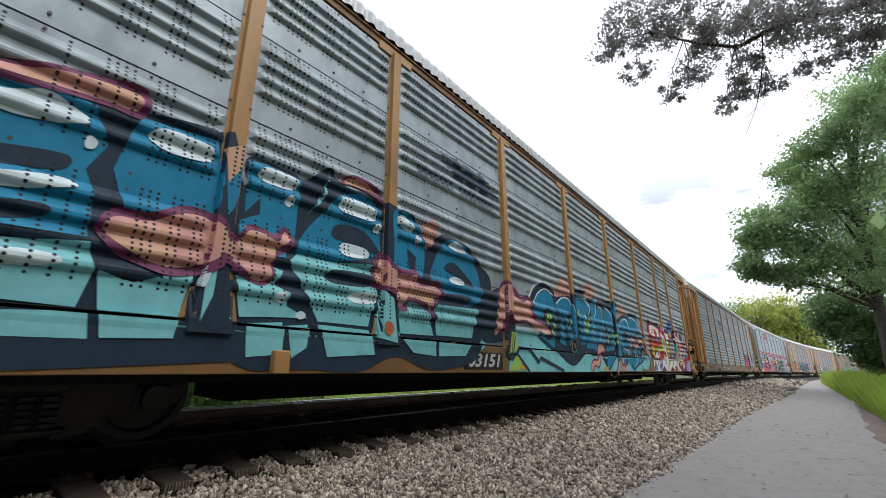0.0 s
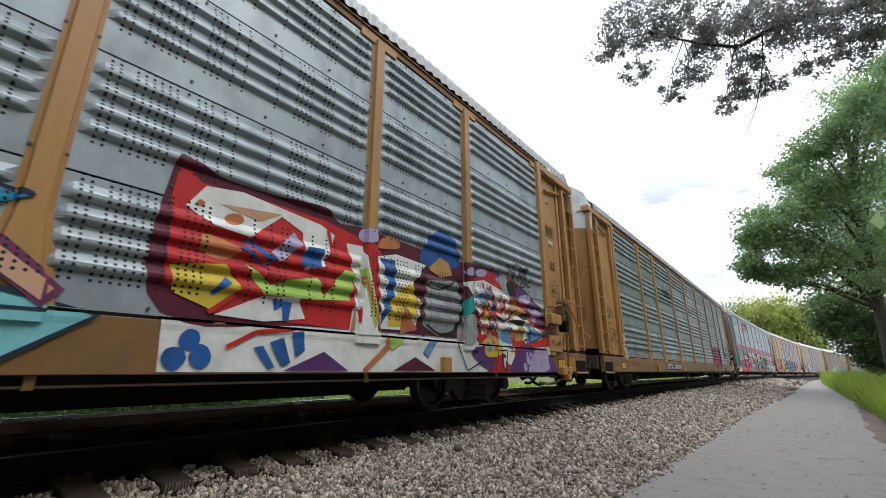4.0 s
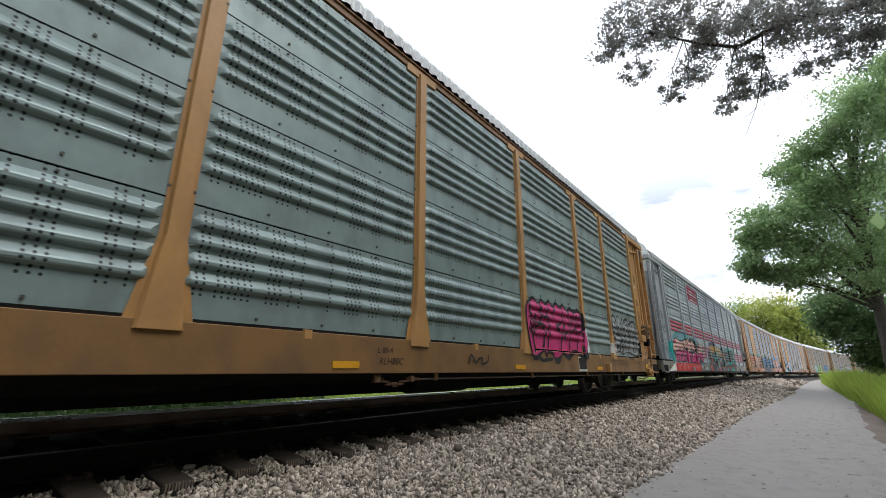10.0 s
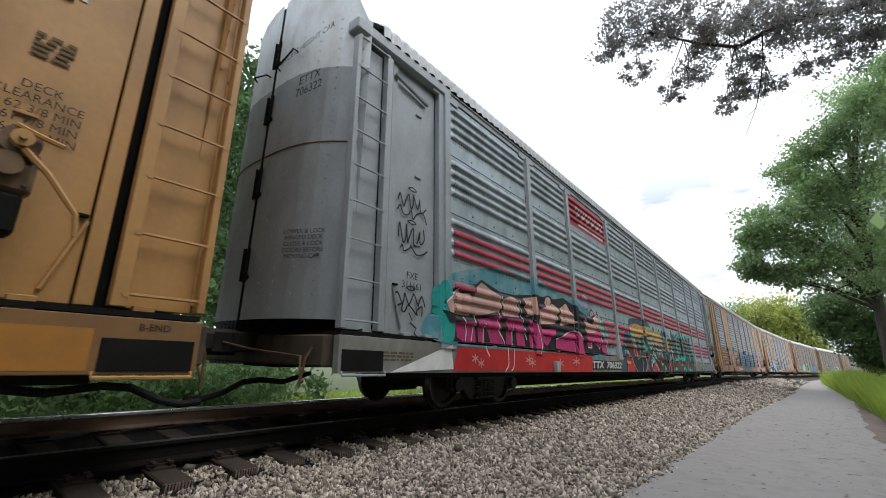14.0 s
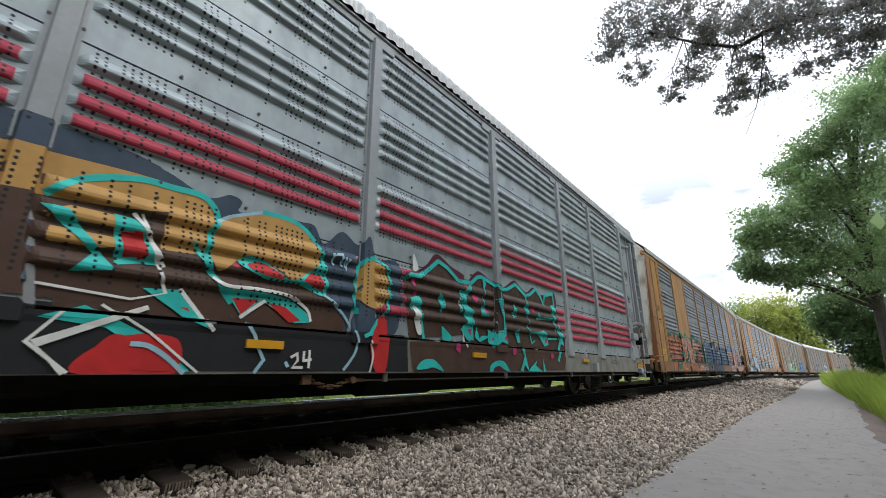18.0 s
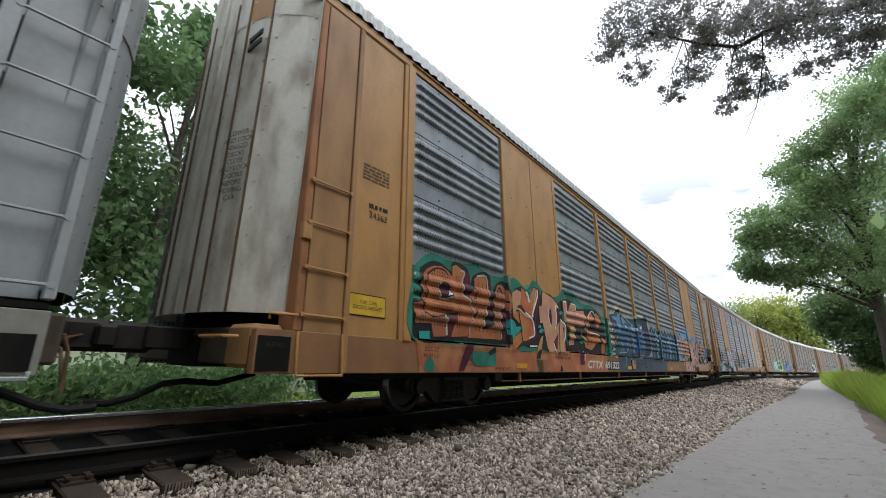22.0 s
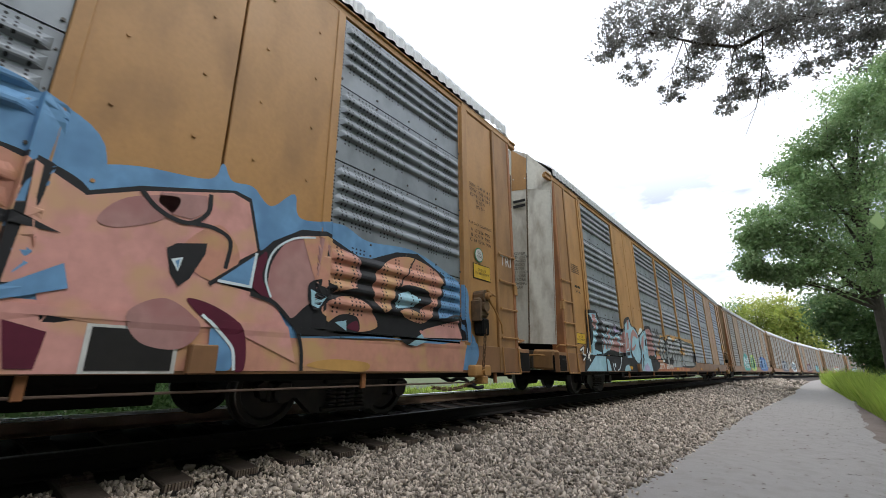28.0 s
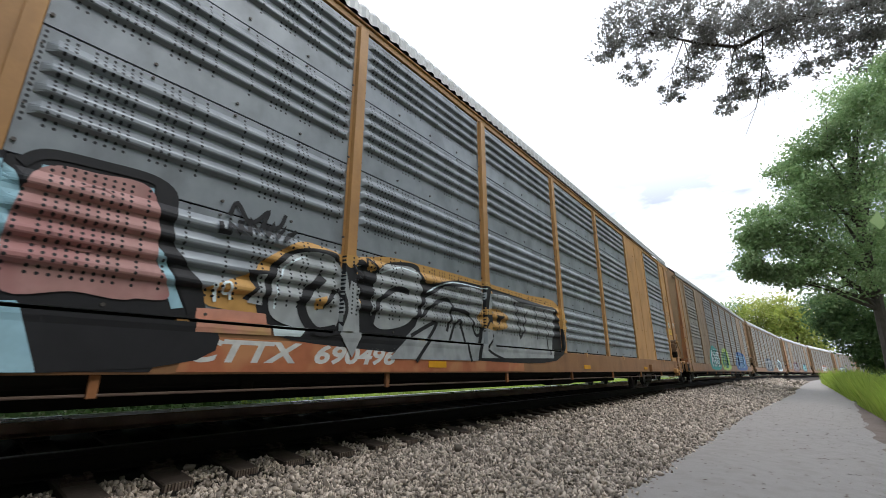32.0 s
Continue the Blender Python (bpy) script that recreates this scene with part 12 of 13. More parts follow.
    pt.line(4, "pale", ((-10.43, 0.47), (-10.38, 0.35), (-10.32, 0.28)), 0.035, True)
    pt.blob(2, "lilac", ((-10.05, 1.23), (-9.98, 1.39), (-9.98, 1.45), (-9.88, 1.49), (-9.84, 1.43), (-9.69, 1.4), (-9.57, 1.37), (-9.58, 1.31), (-9.79, 1.31), (-9.98, 1.23)))
    pt.line(3, "black", ((-10.05, 1.21), (-10.0, 1.36), (-9.98, 1.46), (-9.88, 1.5), (-9.83, 1.44), (-9.66, 1.41), (-9.56, 1.37)), 0.045, True)
    pt.blob(2, "pale", ((-7.67, 1.35), (-7.58, 1.5), (-7.36, 1.59), (-7.19, 1.53), (-7.36, 1.45)))
    pt.shape(2, "ice", ((-10.92, 0.68), (-10.98, 1.04), (-10.93, 1.22), (-10.82, 1.18), (-10.73, 1.13), (-10.68, 1.2), (-10.56, 0.78), (-10.72, 0.73)))
    pt.blob(3, "mauve", ((-10.9, 0.77), (-10.93, 1.08), (-10.87, 1.14), (-10.81, 0.95)))
    pt.shape(3, "mauve", ((-10.69, 0.81), (-10.71, 1.09), (-10.66, 1.1), (-10.6, 0.8)))
    pt.shape(3, "ice", ((-10.82, 0.28), (-10.84, 0.57), (-10.68, 0.54), (-10.55, 0.28)))
    pt.shape(1, "black", ((-12.35, 0.25), (-11.95, 1.1), (-11.95, 1.68), (-11.2, 1.74), (-10.85, 1.5), (-10.85, 0.25)))
    pt.shape(3, "ice", ((-11.85, 1.6), (-11.2, 1.66), (-11.15, 1.4), (-11.55, 0.78), (-11.05, 0.72), (-11.05, 0.64), (-11.95, 0.64), (-11.5, 1.35)))
    pt.shape(4, "mauve", ((-11.6, 1.62), (-11.25, 1.62), (-11.3, 1.35), (-11.5, 1.2)))
    pt.shape(3, "ice", ((-12.25, 0.27), (-11.6, 0.62), (-10.9, 0.62), (-10.95, 0.27)))
    # tag beside the plate
    pt.line(5, "black", ((-12.5, 0.72), (-12.3, 0.78), (-12.4, 0.62), (-12.2, 0.55)), 0.09, True)
    pt.line(6, "white", ((-12.5, 0.72), (-12.3, 0.78), (-12.4, 0.64), (-12.25, 0.6), (-12.4, 0.5)), 0.04, True)
    pt.line(6, "white", ((-12.1, 0.76), (-12.12, 0.55), (-11.95, 0.7), (-12.08, 0.62), (-11.98, 0.5)), 0.04)
    # silver piece with a yellow glow
    pt.line(3, "black", ((-6.83, 1.57), (-6.73, 1.66), (-6.46, 1.69), (-6.13, 1.7), (-6.06, 1.61), (-6.04, 1.29), (-5.86, 1.04), (-5.71, 0.74)), 0.07, True)
    pt.shape(2, "ice", ((-6.82, 1.27), (-6.74, 1.58), (-6.11, 1.63), (-6.05, 1.29), (-5.77, 0.75), (-5.85, 0.73), (-6.05, 1.19), (-6.21, 1.4), (-6.31, 0.79), (-6.58, 0.77), (-6.82, 0.98), (-6.92, 0.99)))
    pt.blob(3, "mauve", ((-6.83, 1.11), (-6.79, 1.36), (-6.71, 1.53), (-6.46, 1.6), (-6.16, 1.58), (-6.18, 1.38), (-6.35, 1.09), (-6.53, 1.05), (-6.73, 1.06)))
    pt.blob(3, "mauve", ((-6.25, 0.82), (-6.2, 1.06), (-6.13, 1.23), (-5.99, 1.04), (-5.88, 0.82), (-6.05, 0.78)))
    pt.line(5, "mauve", ((-6.25, 1.34), (-6.29, 1.16), (-6.42, 1.06), (-6.57, 1.09), (-6.65, 1.23), (-6.62, 1.39), (-6.5, 1.51), (-6.34, 1.49), (-6.25, 1.34)), 0.02, True)
    pt.blob(0, "ochre", ((-5.24, 1.15), (-5.01, 1.38), (-4.74, 1.53), (-4.23, 1.49), (-3.59, 1.61), (-3.02, 1.63), (-2.19, 1.64), (-0.17, 1.63), (1.24, 1.62), (1.09, 0.94), (-5.21, 0.75)))
    pt.blob(1, "black", ((-5.11, 0.7), (-5.13, 1.11), (-4.99, 1.34), (-4.73, 1.46), (-4.39, 1.48), (-4.21, 1.35), (-4.03, 1.49), (-3.87, 1.37), (-3.59, 1.54), (-3.09, 1.61), (-2.89, 1.4), (-2.2, 1.55), (-1.39, 1.57), (-0.87, 1.56), (0.61, 1.51), (1.19, 1.43), (0.98, 0.47), (-4.19, 0.51)))
    pt.shape(2, "black", ((-5.32, 0.88), (-5.23, 0.98), (-5.32, 1.13), (-5.1, 1.16), (-5.11, 0.82)))
    pt.shape(3, "silver", ((-5.28, 0.85), (-5.19, 0.98), (-5.22, 1.1), (-5.14, 1.12), (-5.14, 0.84)))
    pt.blob(3, "silver", ((-5.05, 0.77), (-5.06, 1.09), (-4.95, 1.31), (-4.73, 1.42), (-4.42, 1.42), (-4.25, 1.24), (-4.22, 0.71), (-4.72, 0.67)))
    pt.line(4, "black", ((-4.55, 1.18), (-4.72, 0.98), (-4.72, 0.81), (-4.56, 0.65), (-4.35, 0.68)), 0.1, True)
    pt.line(4, "black", ((-4.5, 0.9), (-4.33, 1.09), (-4.24, 0.9), (-4.31, 0.69)), 0.045, True)
    pt.shape(4, "ochre", ((-4.62, 0.96), (-4.47, 1.01), (-4.5, 0.88), (-4.59, 0.86)))
    pt.shape(3, "silver", ((-4.2, 1.21), (-4.05, 1.17), (-4.0, 0.65), (-4.12, 0.41), (-4.29, 0.64)))
    pt.line(4, "pale", ((-5.02, 0.83), (-5.01, 1.1), (-4.92, 1.27), (-4.73, 1.38)), 0.02, True)
    pt.blob(3, "silver", ((-3.76, 1.43), (-3.41, 1.54), (-3.09, 1.52), (-3.02, 1.18), (-3.23, 0.85), (-3.7, 0.74), (-3.86, 0.94)))
    pt.line(4, "black", ((-3.83, 0.8), (-3.74, 1.06), (-3.47, 1.23), (-3.25, 1.22)), 0.06, True)
    pt.shape(3, "silver", ((-2.93, 1.19), (-2.52, 1.41), (-1.86, 1.49), (-1.5, 1.46), (-1.77, 0.42), (-3.58, 0.41), (-3.1, 0.82)))
    pt.shape(3, "silver", ((-1.4, 1.47), (-0.77, 1.5), (-0.44, 1.43), (1.05, 1.46), (0.84, 0.51), (-1.68, 0.46)))
    pt.line(4, "black", ((-3.03, 0.94), (-2.68, 1.18), (-2.38, 1.19), (-2.46, 0.81)), 0.05, True)
    pt.line(4, "black", ((-2.41, 1.11), (-1.96, 1.07), (-1.74, 0.78), (-1.44, 1.03)), 0.045, True)
    pt.line(4, "black", ((-3.17, 0.7), (-2.69, 0.89), (-3.11, 0.4)), 0.05, True)
    pt.line(4, "black", ((-2.41, 0.66), (-2.2, 0.97), (-1.94, 0.42)), 0.045, True)
    pt.blob(4, "ochre", ((-1.67, 1.15), (-1.22, 1.24), (-0.88, 1.18), (-0.9, 0.96), (-1.36, 0.89), (-1.69, 0.96)))
    pt.shape(5, "black", ((-1.57, 1.11), (-1.33, 1.13), (-1.39, 0.99)))
    pt.shape(5, "black", ((-1.21, 1.14), (-0.97, 1.14), (-1.11, 0.99)))
    pt.line(4, "black", ((-1.27, 0.81), (-1.48, 0.59), (-0.97, 0.44)), 0.04, True)
    pt.line(4, "black", ((-0.56, 1.41), (-0.38, 0.83), (-0.17, 1.3)), 0.04, True)
    pt.line(4, "black", ((0.19, 1.42), (0.27, 0.85)), 0.04, True)
    pt.line(4, "black", ((0.6, 1.42), (0.71, 0.58)), 0.04, True)
    pt.line(4, "pale", ((-2.93, 1.27), (-2.36, 1.49), (-1.49, 1.52)), 0.02, True)
    pt.line(4, "pale", ((-3.73, 1.39), (-3.41, 1.51), (-3.12, 1.49)), 0.02, True)
    pt.shape(5, "silver", ((-4.21, 1.42), (-4.11, 1.33), (-3.96, 1.21), (-4.07, 1.3)))
    pt.line(4, "black", ((-4.18, 1.39), (-4.0, 1.24), (-3.95, 1.51), (-3.76, 1.39)), 0.03, True)
    pt.shape(1, "pale", ((-5.04, 0.67), (-4.67, 0.68), (-4.75, 0.58), (-5.01, 0.58)))
    pt.shape(1, "salmon", ((-5.67, 0.57), (-5.67, 0.76), (-5.46, 0.77), (-5.09, 0.77), (-5.04, 0.58)))
    pt.shape(0, "rust", ((-5.76, 0.27), (-5.69, 0.54), (-4.83, 0.54), (-0.34, 0.57), (-0.37, 0.27)))
    pt.line(5, "black", ((-5.6, 1.49), (-5.59, 1.42), (-5.52, 1.42), (-5.52, 1.51), (-5.44, 1.44), (-5.42, 1.56), (-5.44, 1.5), (-5.35, 1.45), (-5.33, 1.59), (-5.26, 1.49), (-5.23, 1.59), (-5.18, 1.47), (-5.11, 1.61), (-5.08, 1.48), (-4.99, 1.6), (-5.01, 1.47), (-4.88, 1.59)), 0.04, False)
    pt.line(5, "pale", ((-5.55, 0.83), (-5.57, 0.97), (-5.58, 0.95)), 0.025, False)
    pt.line(5, "pale", ((-5.43, 0.86), (-5.45, 0.99), (-5.51, 0.97), (-5.49, 0.9), (-5.44, 0.91)), 0.022, True)
    scribble(pt, "black", -5.6, -5.0, 1.55, 1.72, 52, 0.04, 8)
    pt.done()
    number_panel(car, K, "CTTX  690496", -5.75, -3.5, 0.34, 0.51, False)
    end_b_marks(car, "34346")
    part("door_light", boxes((12.0, 12.1, -0.06, -0.02, 0.4, 0.5)), TAN_DARK, car, "", SIDE)


def paint_far(car, kind, seed, inks, spans):
    """Smaller pieces on the cars that stay far off."""
    pt, rnd = Paint(car, kind), random.Random(seed)
    for (a, b), (back, fill) in zip(spans, inks):
        pt.blob(1, back, ((a, 0.4), (a - 0.1, 1.1), (a + 0.5, 1.55), ((a + b) / 2, 1.7), (b - 0.4, 1.5), (b + 0.1, 1.0), (b, 0.4)), 0.04, seed)
        x = a + 0.1
        while x < b - 0.9:
            w = rnd.uniform(0.8, 1.1)
            letter(pt, rnd.choice("SERNAKBO"), x + 0.15, x + w - 0.15, 0.6, 1.35, 0.22, "black", fill, edge=0.04)
            x += w
    pt.done()


PAINTERS = (paint_car0, paint_car1, paint_car2, paint_car3, paint_car4)
for painter, (car, _) in zip(PAINTERS, CARS):
    painter(car)
FAR_PAINT = {5: ("B", (("teal", "pale"), ("lime", "green"), ("royal", "sky")), ((-7.5, -4.6), (-3.5, -0.5), (3, 8.5))),
             6: ("A", (("slate", "silver"), ("pale", "slate")), ((-6, -1), (4, 8))),
             7: ("B", (("maroon", "silver"), ("slate", "cyan")), ((-8, -3), (2, 6))),
             8: ("A", (("rust", "pale"),), ((-4, 3),)),
             9: ("B", (("slate", "pale"),), ((-9, -2),)),
             10: ("A", (("royal", "sky"),), ((0, 5),))}
for k, (kind, inks, spans) in FAR_PAINT.items():
    paint_far(CARS[k][0], kind, 60 + k, inks, spans)


# ---------- trees, weeds and grass ----------
def leaf_cloud(rng, lobes, per, size, clusters=14, spread=0.30):
    """Leaf diamonds gathered in uneven clumps inside the lobes (x, y, z, radius); gaps stay between clumps."""
    cs, ss = [], []
    for x, y, z, r in lobes:
        n = max(3, int(clusters))
        d = rng.normal(size=(n, 3))
        d /= np.linalg.norm(d, axis=1)[:, None]
        heads = np.array((x, y, z)) + d * (r * rng.uniform(0.25, 1.0, (n, 1)) ** 0.6) * np.array([1, 1, 0.85])
        m = max(1, int(per / n))
        for h in heads:
            k = rng.integers(m // 2, m + m // 2 + 1)
            off = rng.normal(size=(k, 3)) * r * spread * rng.uniform(0.7, 1.2)
            off[:, 2] *= 0.6
            cs.append(h + off)
            ss.append(rng.uniform(0.6, 1.3, k) * size)
    c, s = np.concatenate(cs), np.concatenate(ss)
    n = len(c)
    u = rng.normal(size=(n, 3))
    u /= np.linalg.norm(u, axis=1)[:, None]
    w = np.cross(u, rng.normal(size=(n, 3)))
    w /= np.linalg.norm(w, axis=1)[:, None]
    bend = np.cross(u, w) * (s * 0.18)[:, None]
    a, b = u * (s * 0.62)[:, None], w * (s * 0.36)[:, None]
    v = np.stack([c - a, c + b + bend, c + a, c - b + bend], 1).reshape(-1, 3)
    return v, np.arange(4 * n).reshape(n, 4)


def trunk_bm(base, top, r, lobes, rng):
    bm = bmesh.new()
    base, top = Vector(base), Vector(top)
    mid = base.lerp(top, 0.5) + Vector((rng.uniform(-0.3, 0.3), rng.uniform(-0.3, 0.3), 0))
    tube(bm, [base - Vector((0, 0, 0.2)), base + Vector((0, 0, 0.3)), base.lerp(mid, 0.5), mid, mid.lerp(top, 0.5), top], r, 9, 0.35)
    for x, y, z, rr in lobes:
        end = Vector((x, y, z))
        k = min(0.9, max(0.2, (z - 0.35 * rr - base.z) / max(0.1, top.z - base.z) * 0.75))
        start = base.lerp(mid, k * 2) if k < 0.5 else mid.lerp(top, k * 2 - 1)
        tube(bm, [start, start.lerp(end, 0.45) + Vector((0, 0, 0.12 * rr)), end], r * 0.34, 6, 0.2)
        for _ in range(3):
            tip = end + Vector(rng.normal(size=3)) * rr * 0.5
            tube(bm, [start.lerp(end, 0.7), tip], r * 0.10, 5, 0.3)
    return bm


def tree(base, top, r, lobes, per, size, mat, label, seed, clusters=14, spread=0.30, group=""):
    rng = np.random.default_rng(seed)
    ob = tagged(new("tree"), label, "tree", group)
    ob.matrix_basis = Matrix.Translation(base)
    back = Matrix.Translation(-Vector(base))
    part("trunk", trunk_bm(base, top, r, lobes, rng), BARK, ob, "", back)
    v, f = leaf_cloud(rng, lobes, per, size, clusters, spread)
    place("crown", mesh_from("crown", v, f, mat), ob, back)
    return ob


def wood_lobes(rng, base, h, spread, n, clear=0.0):
    out = []
    for k in range(n):
        if k / n < clear:
            continue
        z = base[2] + h * (0.22 + 0.74 * k / n) + rng.uniform(-0.4, 0.4)
        w = spread * (1.0 - 0.55 * max(0, k / n - 0.3))
        an = rng.uniform(0, 6.28)
        out.append((base[0] + w * 0.6 * math.cos(an), base[1] + w * 0.6 * math.sin(an), z, w * rng.uniform(0.45, 0.75)))
    return out


# the big tree that leans over the path
MAIN_LOBES = ((2.9, 31.0, 13.9, 1.4), (1.6, 31.4, 12.4, 1.2), (0.4, 30.4, 9.3, 1.6), (-0.5, 30.0, 8.2, 1.0), (1.8, 31.5, 8.7, 1.9), (3.5, 32.0, 11.9, 2.1), (4.9, 32.0, 14.8, 2.0), (4.5, 33.0, 8.5, 2.0), (2.6, 31.6, 6.1, 1.9), (1.4, 30.6, 6.9, 1.4))
MAIN_LOBES += ((5.3, 33.0, 11.8, 2.0), (2.7, 31.0, 10.4, 1.6), (5.9, 32.0, 15.4, 1.4), (4.5, 34.0, 6.2, 1.8), (-0.9, 29.4, 6.4, 0.8), (5.6, 34.0, 17.6, 2.0), (0.3, 30.0, 5.9, 0.9))
tree((4.2, 33.0, -0.3), (4.6, 33, 16.5), 0.34, MAIN_LOBES, 2500, 0.17, LEAF, "broad green tree leaning over the footpath", 11, 30, 0.26)
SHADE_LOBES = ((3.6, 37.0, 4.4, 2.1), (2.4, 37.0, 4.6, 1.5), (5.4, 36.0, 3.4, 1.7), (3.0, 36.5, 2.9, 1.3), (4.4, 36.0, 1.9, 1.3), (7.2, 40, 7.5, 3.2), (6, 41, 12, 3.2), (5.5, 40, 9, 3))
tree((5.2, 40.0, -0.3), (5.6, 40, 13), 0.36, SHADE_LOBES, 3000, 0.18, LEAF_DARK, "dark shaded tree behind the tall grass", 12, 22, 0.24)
tree((9.5, 27.0, -0.2), (9.0, 27.5, 15), 0.36, ((8.2, 27.5, 14.5, 2.8), (7.4, 28, 10.5, 2.8), (8.6, 27, 6.5, 2.8), (7.0, 29.0, 4.0, 1.8), (6.3, 28.5, 12.5, 2.0), (6.4, 28.5, 8.5, 2.0), (6.0, 29, 15.5, 1.6)), 4200, 0.15, LEAF, "tall green tree at the edge of the path", 13, 22, 0.24)

# the overhanging oak: trunk beside the path, long limb overhead
OAK_LOBES = ((-1.29, 5.97, 5.91, 0.36), (-1.72, 6.35, 5.8, 0.24), (-1.36, 6.57, 5.45, 0.21), (-0.97, 6.25, 5.63, 0.27), (-0.65, 6.11, 5.86, 0.37), (-0.56, 6.93, 5.46, 0.29), (-1.0, 6.9, 5.06, 0.15), (-0.69, 6.74, 4.99, 0.2), (-0.11, 6.72, 5.61, 0.35), (0.05, 6.8, 4.95, 0.26), (-0.26, 7.19, 4.67, 0.13))
OAK_LOBES += ((-0.12, 6.94, 4.72, 0.19), (0.29, 7.12, 4.8, 0.2), (0.64, 7.0, 5.52, 0.38), (0.81, 7.24, 4.92, 0.18), (0.74, 6.47, 5.39, 0.31), (1.26, 7.28, 5.53, 0.39), (1.37, 7.66, 5.26, 0.27), (1.62, 7.66, 5.57, 0.33), (0.28, 6.39, 5.54, 0.3), (-0.29, 6.28, 5.69, 0.29))


def oak():
    rng = np.random.default_rng(21)
    base = Vector((5.2, 7.2, -0.45))
    ob = tagged(new("tree"), "oak with a limb hanging over the path, leaves greyed for glare", "tree")
    ob.matrix_basis = Matrix.Translation(base)
    back = Matrix.Translation(-base)
    bm = bmesh.new()
    tube(bm, [base - Vector((0, 0, 0.3)), base + Vector((0, 0, 0.4)), base + Vector((-0.1, 0, 3)), base + Vector((-0.2, 0.1, 6)), base + Vector((0.1, 0, 10))], 0.33, 10, 0.4)
    part("trunk", bm, BARK, ob, "", back)
    limb = [Vector(p) for p in ((5.0, 7.25, 4.6), (3.2, 7.7, 5.5), (1.71, 7.51, 5.78), (1.16, 7.2, 5.67), (0.64, 6.9, 5.49), (-0.03, 6.77, 5.36), (-0.42, 6.54, 5.5), (-1.03, 6.18, 5.71), (-1.5, 6.05, 5.76))]
    bm = bmesh.new()
    tube(bm, [p + Vector(rng.normal(size=3)) * 0.035 for p in limb], 0.07, 7, 0.06)
    twig = [Vector(p) for p in ((0.31, 6.74, 5.45), (0.26, 6.86, 5.04), (0.17, 6.97, 4.66), (0.1, 7.08, 4.47), (-0.08, 7.24, 4.14))]
    tube(bm, twig, 0.012, 5, 0.25)
    tube(bm, [twig[3], twig[3] + Vector((-0.1, 0.02, -0.08)), (-0.2, 7.14, 4.35)], 0.006, 4, 0.3)
    for lobe in OAK_LOBES:
        c = Vector(lobe[:3])
        fork = [p.lerp(q, k / 6) for p, q in zip(limb[2:], limb[3:]) for k in range(6)]
        near = min(fork, key=lambda p: (p - c).length + rng.uniform(0.0, 0.25))
        tube(bm, [near, near.lerp(c, 0.5) + Vector((rng.uniform(-0.06, 0.06), rng.uniform(-0.06, 0.06), 0.04)), c], 0.009, 5, 0.3)
        for _ in range(4):
            tube(bm, [near.lerp(c, 0.6), c + Vector(rng.normal(size=3)) * lobe[3] * 0.8], 0.006, 4, 0.4)
    part("limb", bm, BARK, ob, "", back)
    vs, fs, n0 = [], [], 0
    for x, y, z, r in OAK_LOBES:
        v, f = leaf_cloud(rng, ((x, y, z, r * 1.16),), int(15000 * r * r), 0.041, int(260 * r * r) + 6, 0.18)
        vs.append(v)
        fs.append(f + n0)
        n0 += len(v)
    place("hanging_leaves", mesh_from("hanging_leaves", np.concatenate(vs), np.concatenate(fs), LEAF_NEAR), ob, back)
    # unseen crown; its spread over the path shades the near cars
    v, f = leaf_cloud(rng, ((5.0, 7, 9.5, 2.2), (6.5, 5.5, 8, 2.0), (5.5, 9, 8, 1.8), (4.2, 5.4, 8.5, 1.6), (4.6, 2.6, 8.2, 1.7)), 1400, 0.17, 18, 0.30)
    place("crown", mesh_from("crown", v, f, LEAF), ob, back)


oak()

# woods along the far side of the track; unseen trees added along the path behind the camera
rng_w = np.random.default_rng(31)
a = -14.0
while a < 190:
    if 15.0 < a < 60.0:
        a = 60.0   # open field between the near wood and the bend
    near_cam = a < 40
    d = -rng_w.uniform(9.0, 11.5) - (5.0 if int(a * 10) % 2 else 0) - (9.0 if a > 10 else 0)
    h = rng_w.uniform(16.0, 19.0) if a < 14 else rng_w.uniform(12.0, 15.0) if a < 70 else rng_w.uniform(13, 17)
    b = beside(a, d, height(d))
    lb = wood_lobes(rng_w, b, h, 2.9 if near_cam else 4.2, 8 if near_cam else 6, 0.35 if a > 14 else 0.0)
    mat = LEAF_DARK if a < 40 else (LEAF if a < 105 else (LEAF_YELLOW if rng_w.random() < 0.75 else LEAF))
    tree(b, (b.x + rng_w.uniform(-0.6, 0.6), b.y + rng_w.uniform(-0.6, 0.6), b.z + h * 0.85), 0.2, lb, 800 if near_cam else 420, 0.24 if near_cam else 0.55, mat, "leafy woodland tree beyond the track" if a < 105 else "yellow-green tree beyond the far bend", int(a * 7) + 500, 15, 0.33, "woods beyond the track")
    a += 1.7 if near_cam else 6.5
for k, (x, y, z, r) in enumerate(((-14.6, 150.0, 14.9, 3.7), (-10.9, 153.0, 17.2, 4.0), (-6.0, 150.0, 18.6, 4.5), (-1.5, 154.0, 18.7, 4.4), (2.1, 150.0, 17.5, 4.3), (4.7, 152.0, 15.1, 3.8))):
    lb = [(x, y, z, r), (x - 1.5, y, z - 3.5, r), (x + 1.8, y, z - 4.5, r), (x, y, z - 8, r * 1.1), (x + 1, y, z - 11, r)]
    tree((x, y, -0.5), (x, y, z), 0.3, lb, 700, 0.6, LEAF_YELLOW if k != 1 else LEAF, "sunlit yellow-green tree beyond the far bend", 700 + k, 18, 0.3, "woods beyond the track")
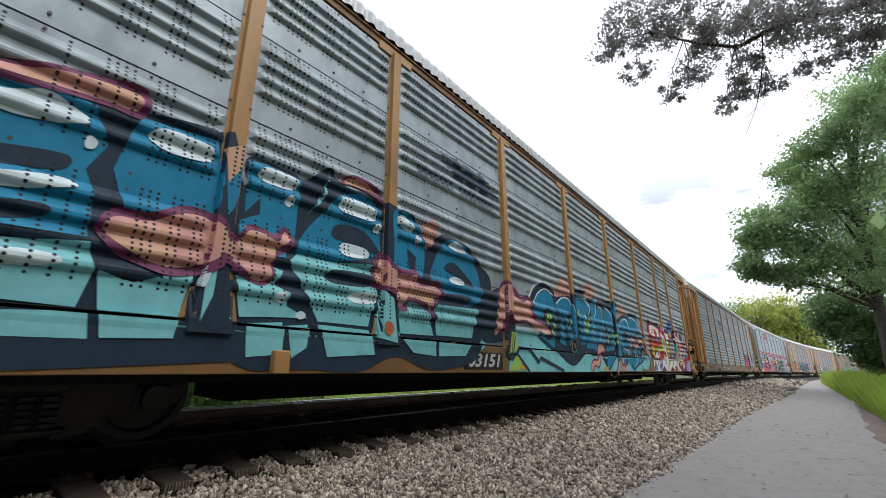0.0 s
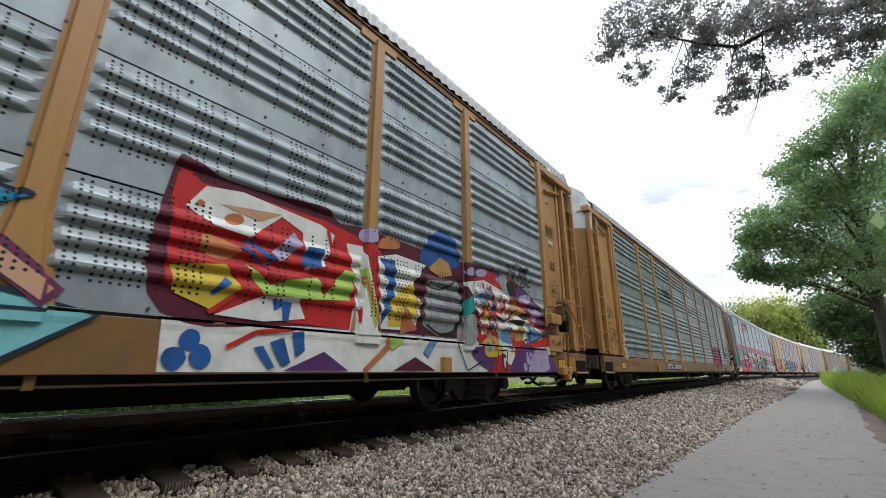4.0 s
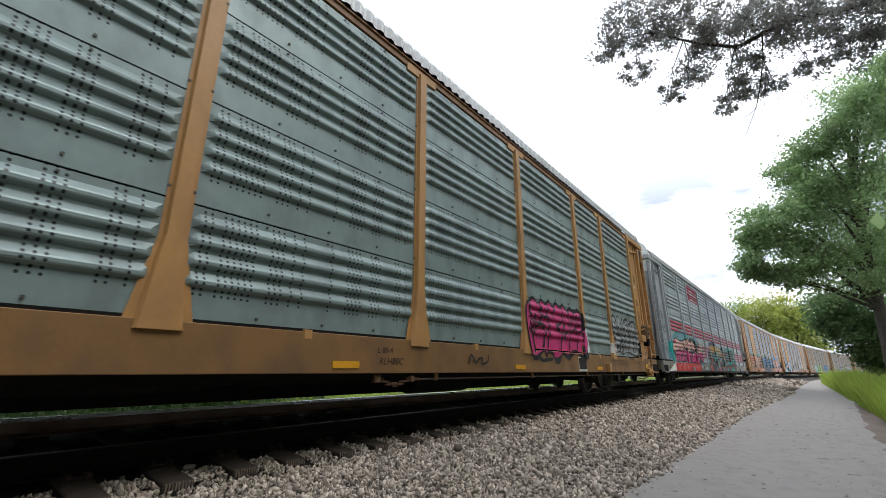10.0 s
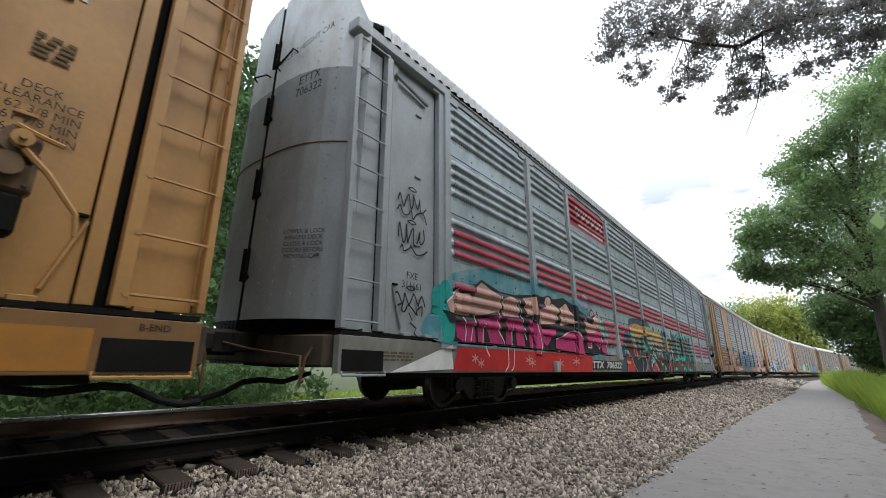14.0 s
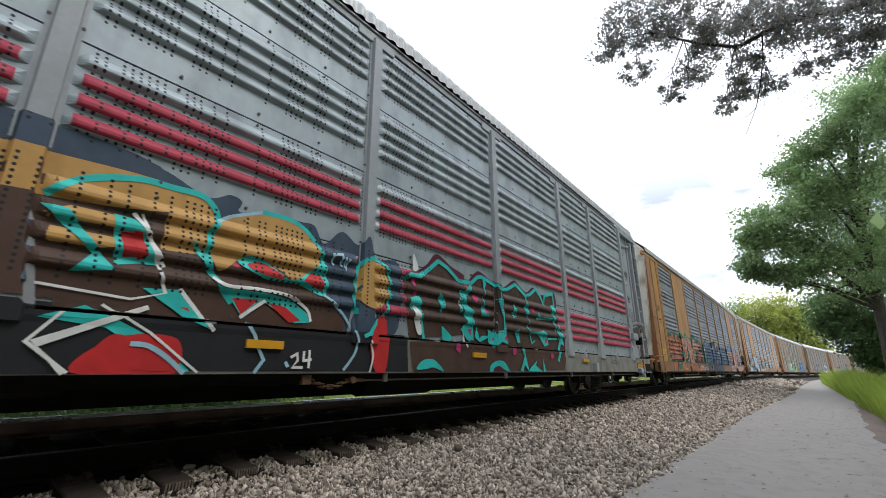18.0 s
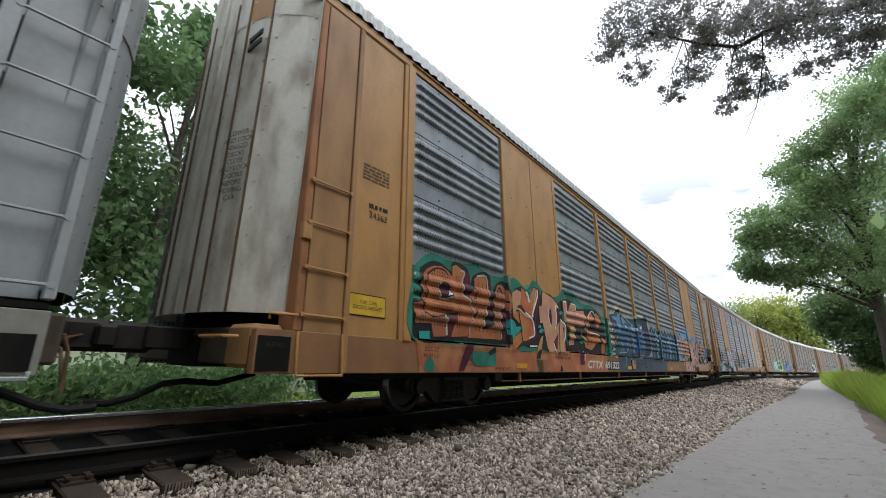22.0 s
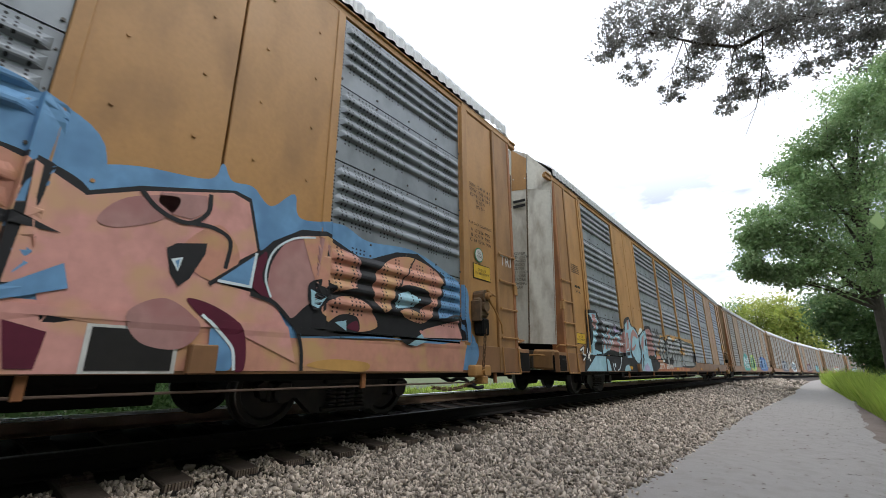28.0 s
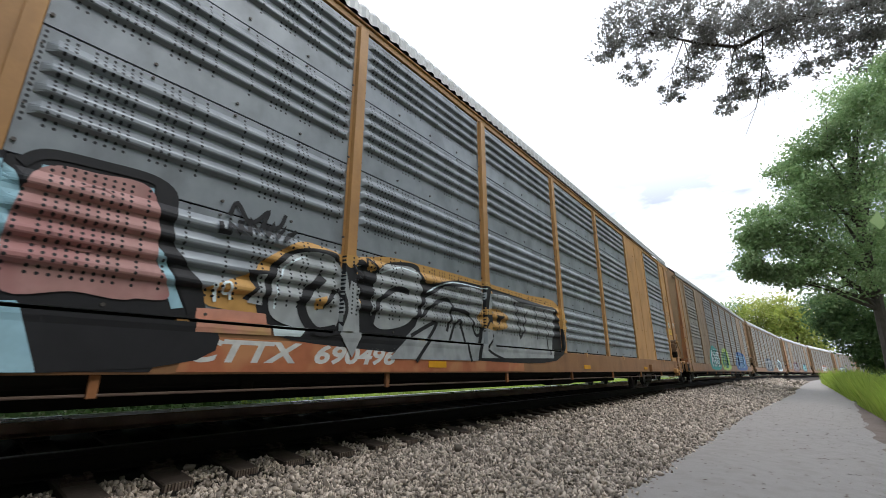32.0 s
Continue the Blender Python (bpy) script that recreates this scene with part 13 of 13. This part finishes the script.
# unseen trees added beside and behind the camera to block sky light
for k, (x, y) in enumerate(((9.5, -6.0), (11.5, 1.0), (8.5, 13.5), (10.0, 19.5), (7.0, -12), (14, 8), (0.5, -16), (-8, -18), (13, 34), (14, 46))):
    lb = wood_lobes(rng_w, (x, y, -0.3), 14, 3.6, 7)
    tree((x, y, -0.35), (x, y, 12), 0.26, lb, 800, 0.36, LEAF, "unseen tree added along the path to block sky light", 900 + k, 15, 0.33, "woods along the path")

# denser unseen row, added to darken the train's near side
for k in range(10):
    x, y = 8.2 + 1.2 * rng_w.random(), -17.0 + 3.3 * k
    lb = wood_lobes(rng_w, (x, y, -0.3), 12, 3.2, 8)
    tree((x, y, -0.35), (x, y, 10.4), 0.22, lb, 800, 0.34, LEAF_DARK, "unseen dense tree added along the path to block light", 1100 + k, 15, 0.33, "woods along the path")
# low unseen trees, added to cut light from near the horizon
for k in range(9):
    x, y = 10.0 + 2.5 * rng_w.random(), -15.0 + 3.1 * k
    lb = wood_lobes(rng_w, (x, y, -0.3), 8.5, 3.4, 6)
    tree((x, y, -0.35), (x, y, 7.4), 0.2, lb, 700, 0.34, LEAF_DARK, "unseen low tree added along the path to block light", 1000 + k, 15, 0.33, "woods along the path")


def blades(name, spots, mat, label, lo, hi, lean=0.35, width=0.012, seed=3):
    rng = np.random.default_rng(seed)
    n = len(spots)
    p = np.asarray(spots, float)
    hgt = rng.uniform(lo, hi, n) * np.array([0.8 + 0.9 * noise.noise((x * 0.9, y * 0.45, seed)) for x, y, _ in p])
    an = rng.uniform(0, 6.28, n)
    side = np.stack([np.cos(an), np.sin(an), np.zeros(n)], 1) * (width * rng.uniform(0.7, 1.5, n))[:, None]
    tip = np.stack([rng.normal(0, lean, n) * hgt, rng.normal(0, lean, n) * hgt, hgt], 1)
    mid = tip * 0.5
    mid[:, 2] = hgt * 0.62
    v = np.stack([p - side, p + side, p + mid + side * 0.7, p + tip, p + mid - side * 0.7], 1).reshape(-1, 3)
    f = np.arange(5 * n).reshape(n, 5)
    return tagged(new(name, mesh_from(name, v, f, mat)), label, "grass", kind="stuff")


def grass():
    rng = np.random.default_rng(41)
    spots = []
    while len(spots) < 52000:
        y = 14 + 50 * rng.random() ** 1.5
        edge = 1.75 + 0.012 * (y - 14)
        x = edge + abs(rng.normal(0, 1.6)) * (0.3 + 0.02 * y)
        if x < 8 and noise.noise((x * 0.5, y * 0.25, 0)) > -0.35:
            d = 5.2 + x
            spots.append((x, y, height(d) + 0.0))
    blades("tall_grass", spots, GRASS, "tall bright green roadside grass", 0.55, 1.2, 0.22, 0.009, 5)
    spots = []
    while len(spots) < 15000:
        a, d = 5.5 + 50 * rng.random() ** 1.3, -3.0 - 5.8 * rng.random()
        if noise.noise((a * 0.4, d * 0.4, 2)) > -0.3:
            spots.append(beside(a, d, height(d)))
    blades("far_grass", spots, GRASS, "green grass and weeds beyond the track", 0.08, 0.22, 0.4, 0.02, 6)
    rng2 = np.random.default_rng(43)
    lobes = []
    for _ in range(140):
        a, d = -5 + 11.5 * rng2.random() ** 1.2, -2.6 - 4.4 * rng2.random()
        p = beside(a, d - 1.0, height(d) + 0.45)
        lobes.append((p.x, p.y, p.z, 0.55 * rng2.uniform(0.5, 1.5)))
    v, f = leaf_cloud(rng2, lobes, 170, 0.12, 9, 0.4)
    tagged(new("undergrowth", mesh_from("undergrowth", v, f, WEED)), "low leafy undergrowth at the wood's edge", "undergrowth", kind="stuff")
    # fallen leaves and grit on the path
    n = 1500
    pts = np.stack([rng.uniform(-1.6, 1.6, n), rng.uniform(1.5, 22, n), np.zeros(n)], 1)
    v, f = [], []
    for k, (x, y, _) in enumerate(pts):
        s = rng.uniform(0.005, 0.024) if k % 5 else rng.uniform(0.02, 0.035)
        z = height(5.2 + x) + 0.052
        an = rng.uniform(0, 3.14)
        c, q = math.cos(an) * s, math.sin(an) * s
        v += [(x - c, y - q, z), (x + q * 0.5, y - c * 0.5, z + s * 0.3), (x + c, y + q, z + 0.003), (x - q * 0.5, y + c * 0.5, z + s * 0.25)]
        f.append((4 * k, 4 * k + 1, 4 * k + 2, 4 * k + 3))
    tagged(new("leaf_litter", mesh_from("leaf_litter", np.array(v), np.array(f), BARE)), "scattered dry leaves and grit on the path", "leaf litter", kind="stuff")


grass()


# ---------- movement ----------
TRAVEL = ((0.0, 0.6), (3.0, 11.55), (6.0, 22.4), (10.0, 37.21), (14.0, 51.97), (22.0, 81.47), (30.0, 111.09), (32.0, 118.53))
FIRST, PITCH_CARS, WHEEL_R = 11.2, 28.6, 0.358


def gone(t):
    """Metres that the train has come by t."""
    return steps(TRAVEL, t)


def car_pose(a):
    p, _ = track(a - 10.05)
    q, _ = track(a + 10.05)
    d = q - p
    return Matrix.Translation((p + q) / 2) @ Matrix.Rotation(math.atan2(d.y, d.x), 4, "Z")


def motions():
    for k, (car, sets) in enumerate(CARS):
        walk(car, [(t, car_pose(FIRST + PITCH_CARS * k - gone(t))) for t in [i * 1.0 for i in range(33)]])
        for axle, x in sets:
            walk(axle, [(i * 4 / 30, pose(x, 0, 0.358) @ Matrix.Rotation(-gone(i * 4 / 30) / WHEEL_R, 4, "Y")) for i in range(241)])


motions()
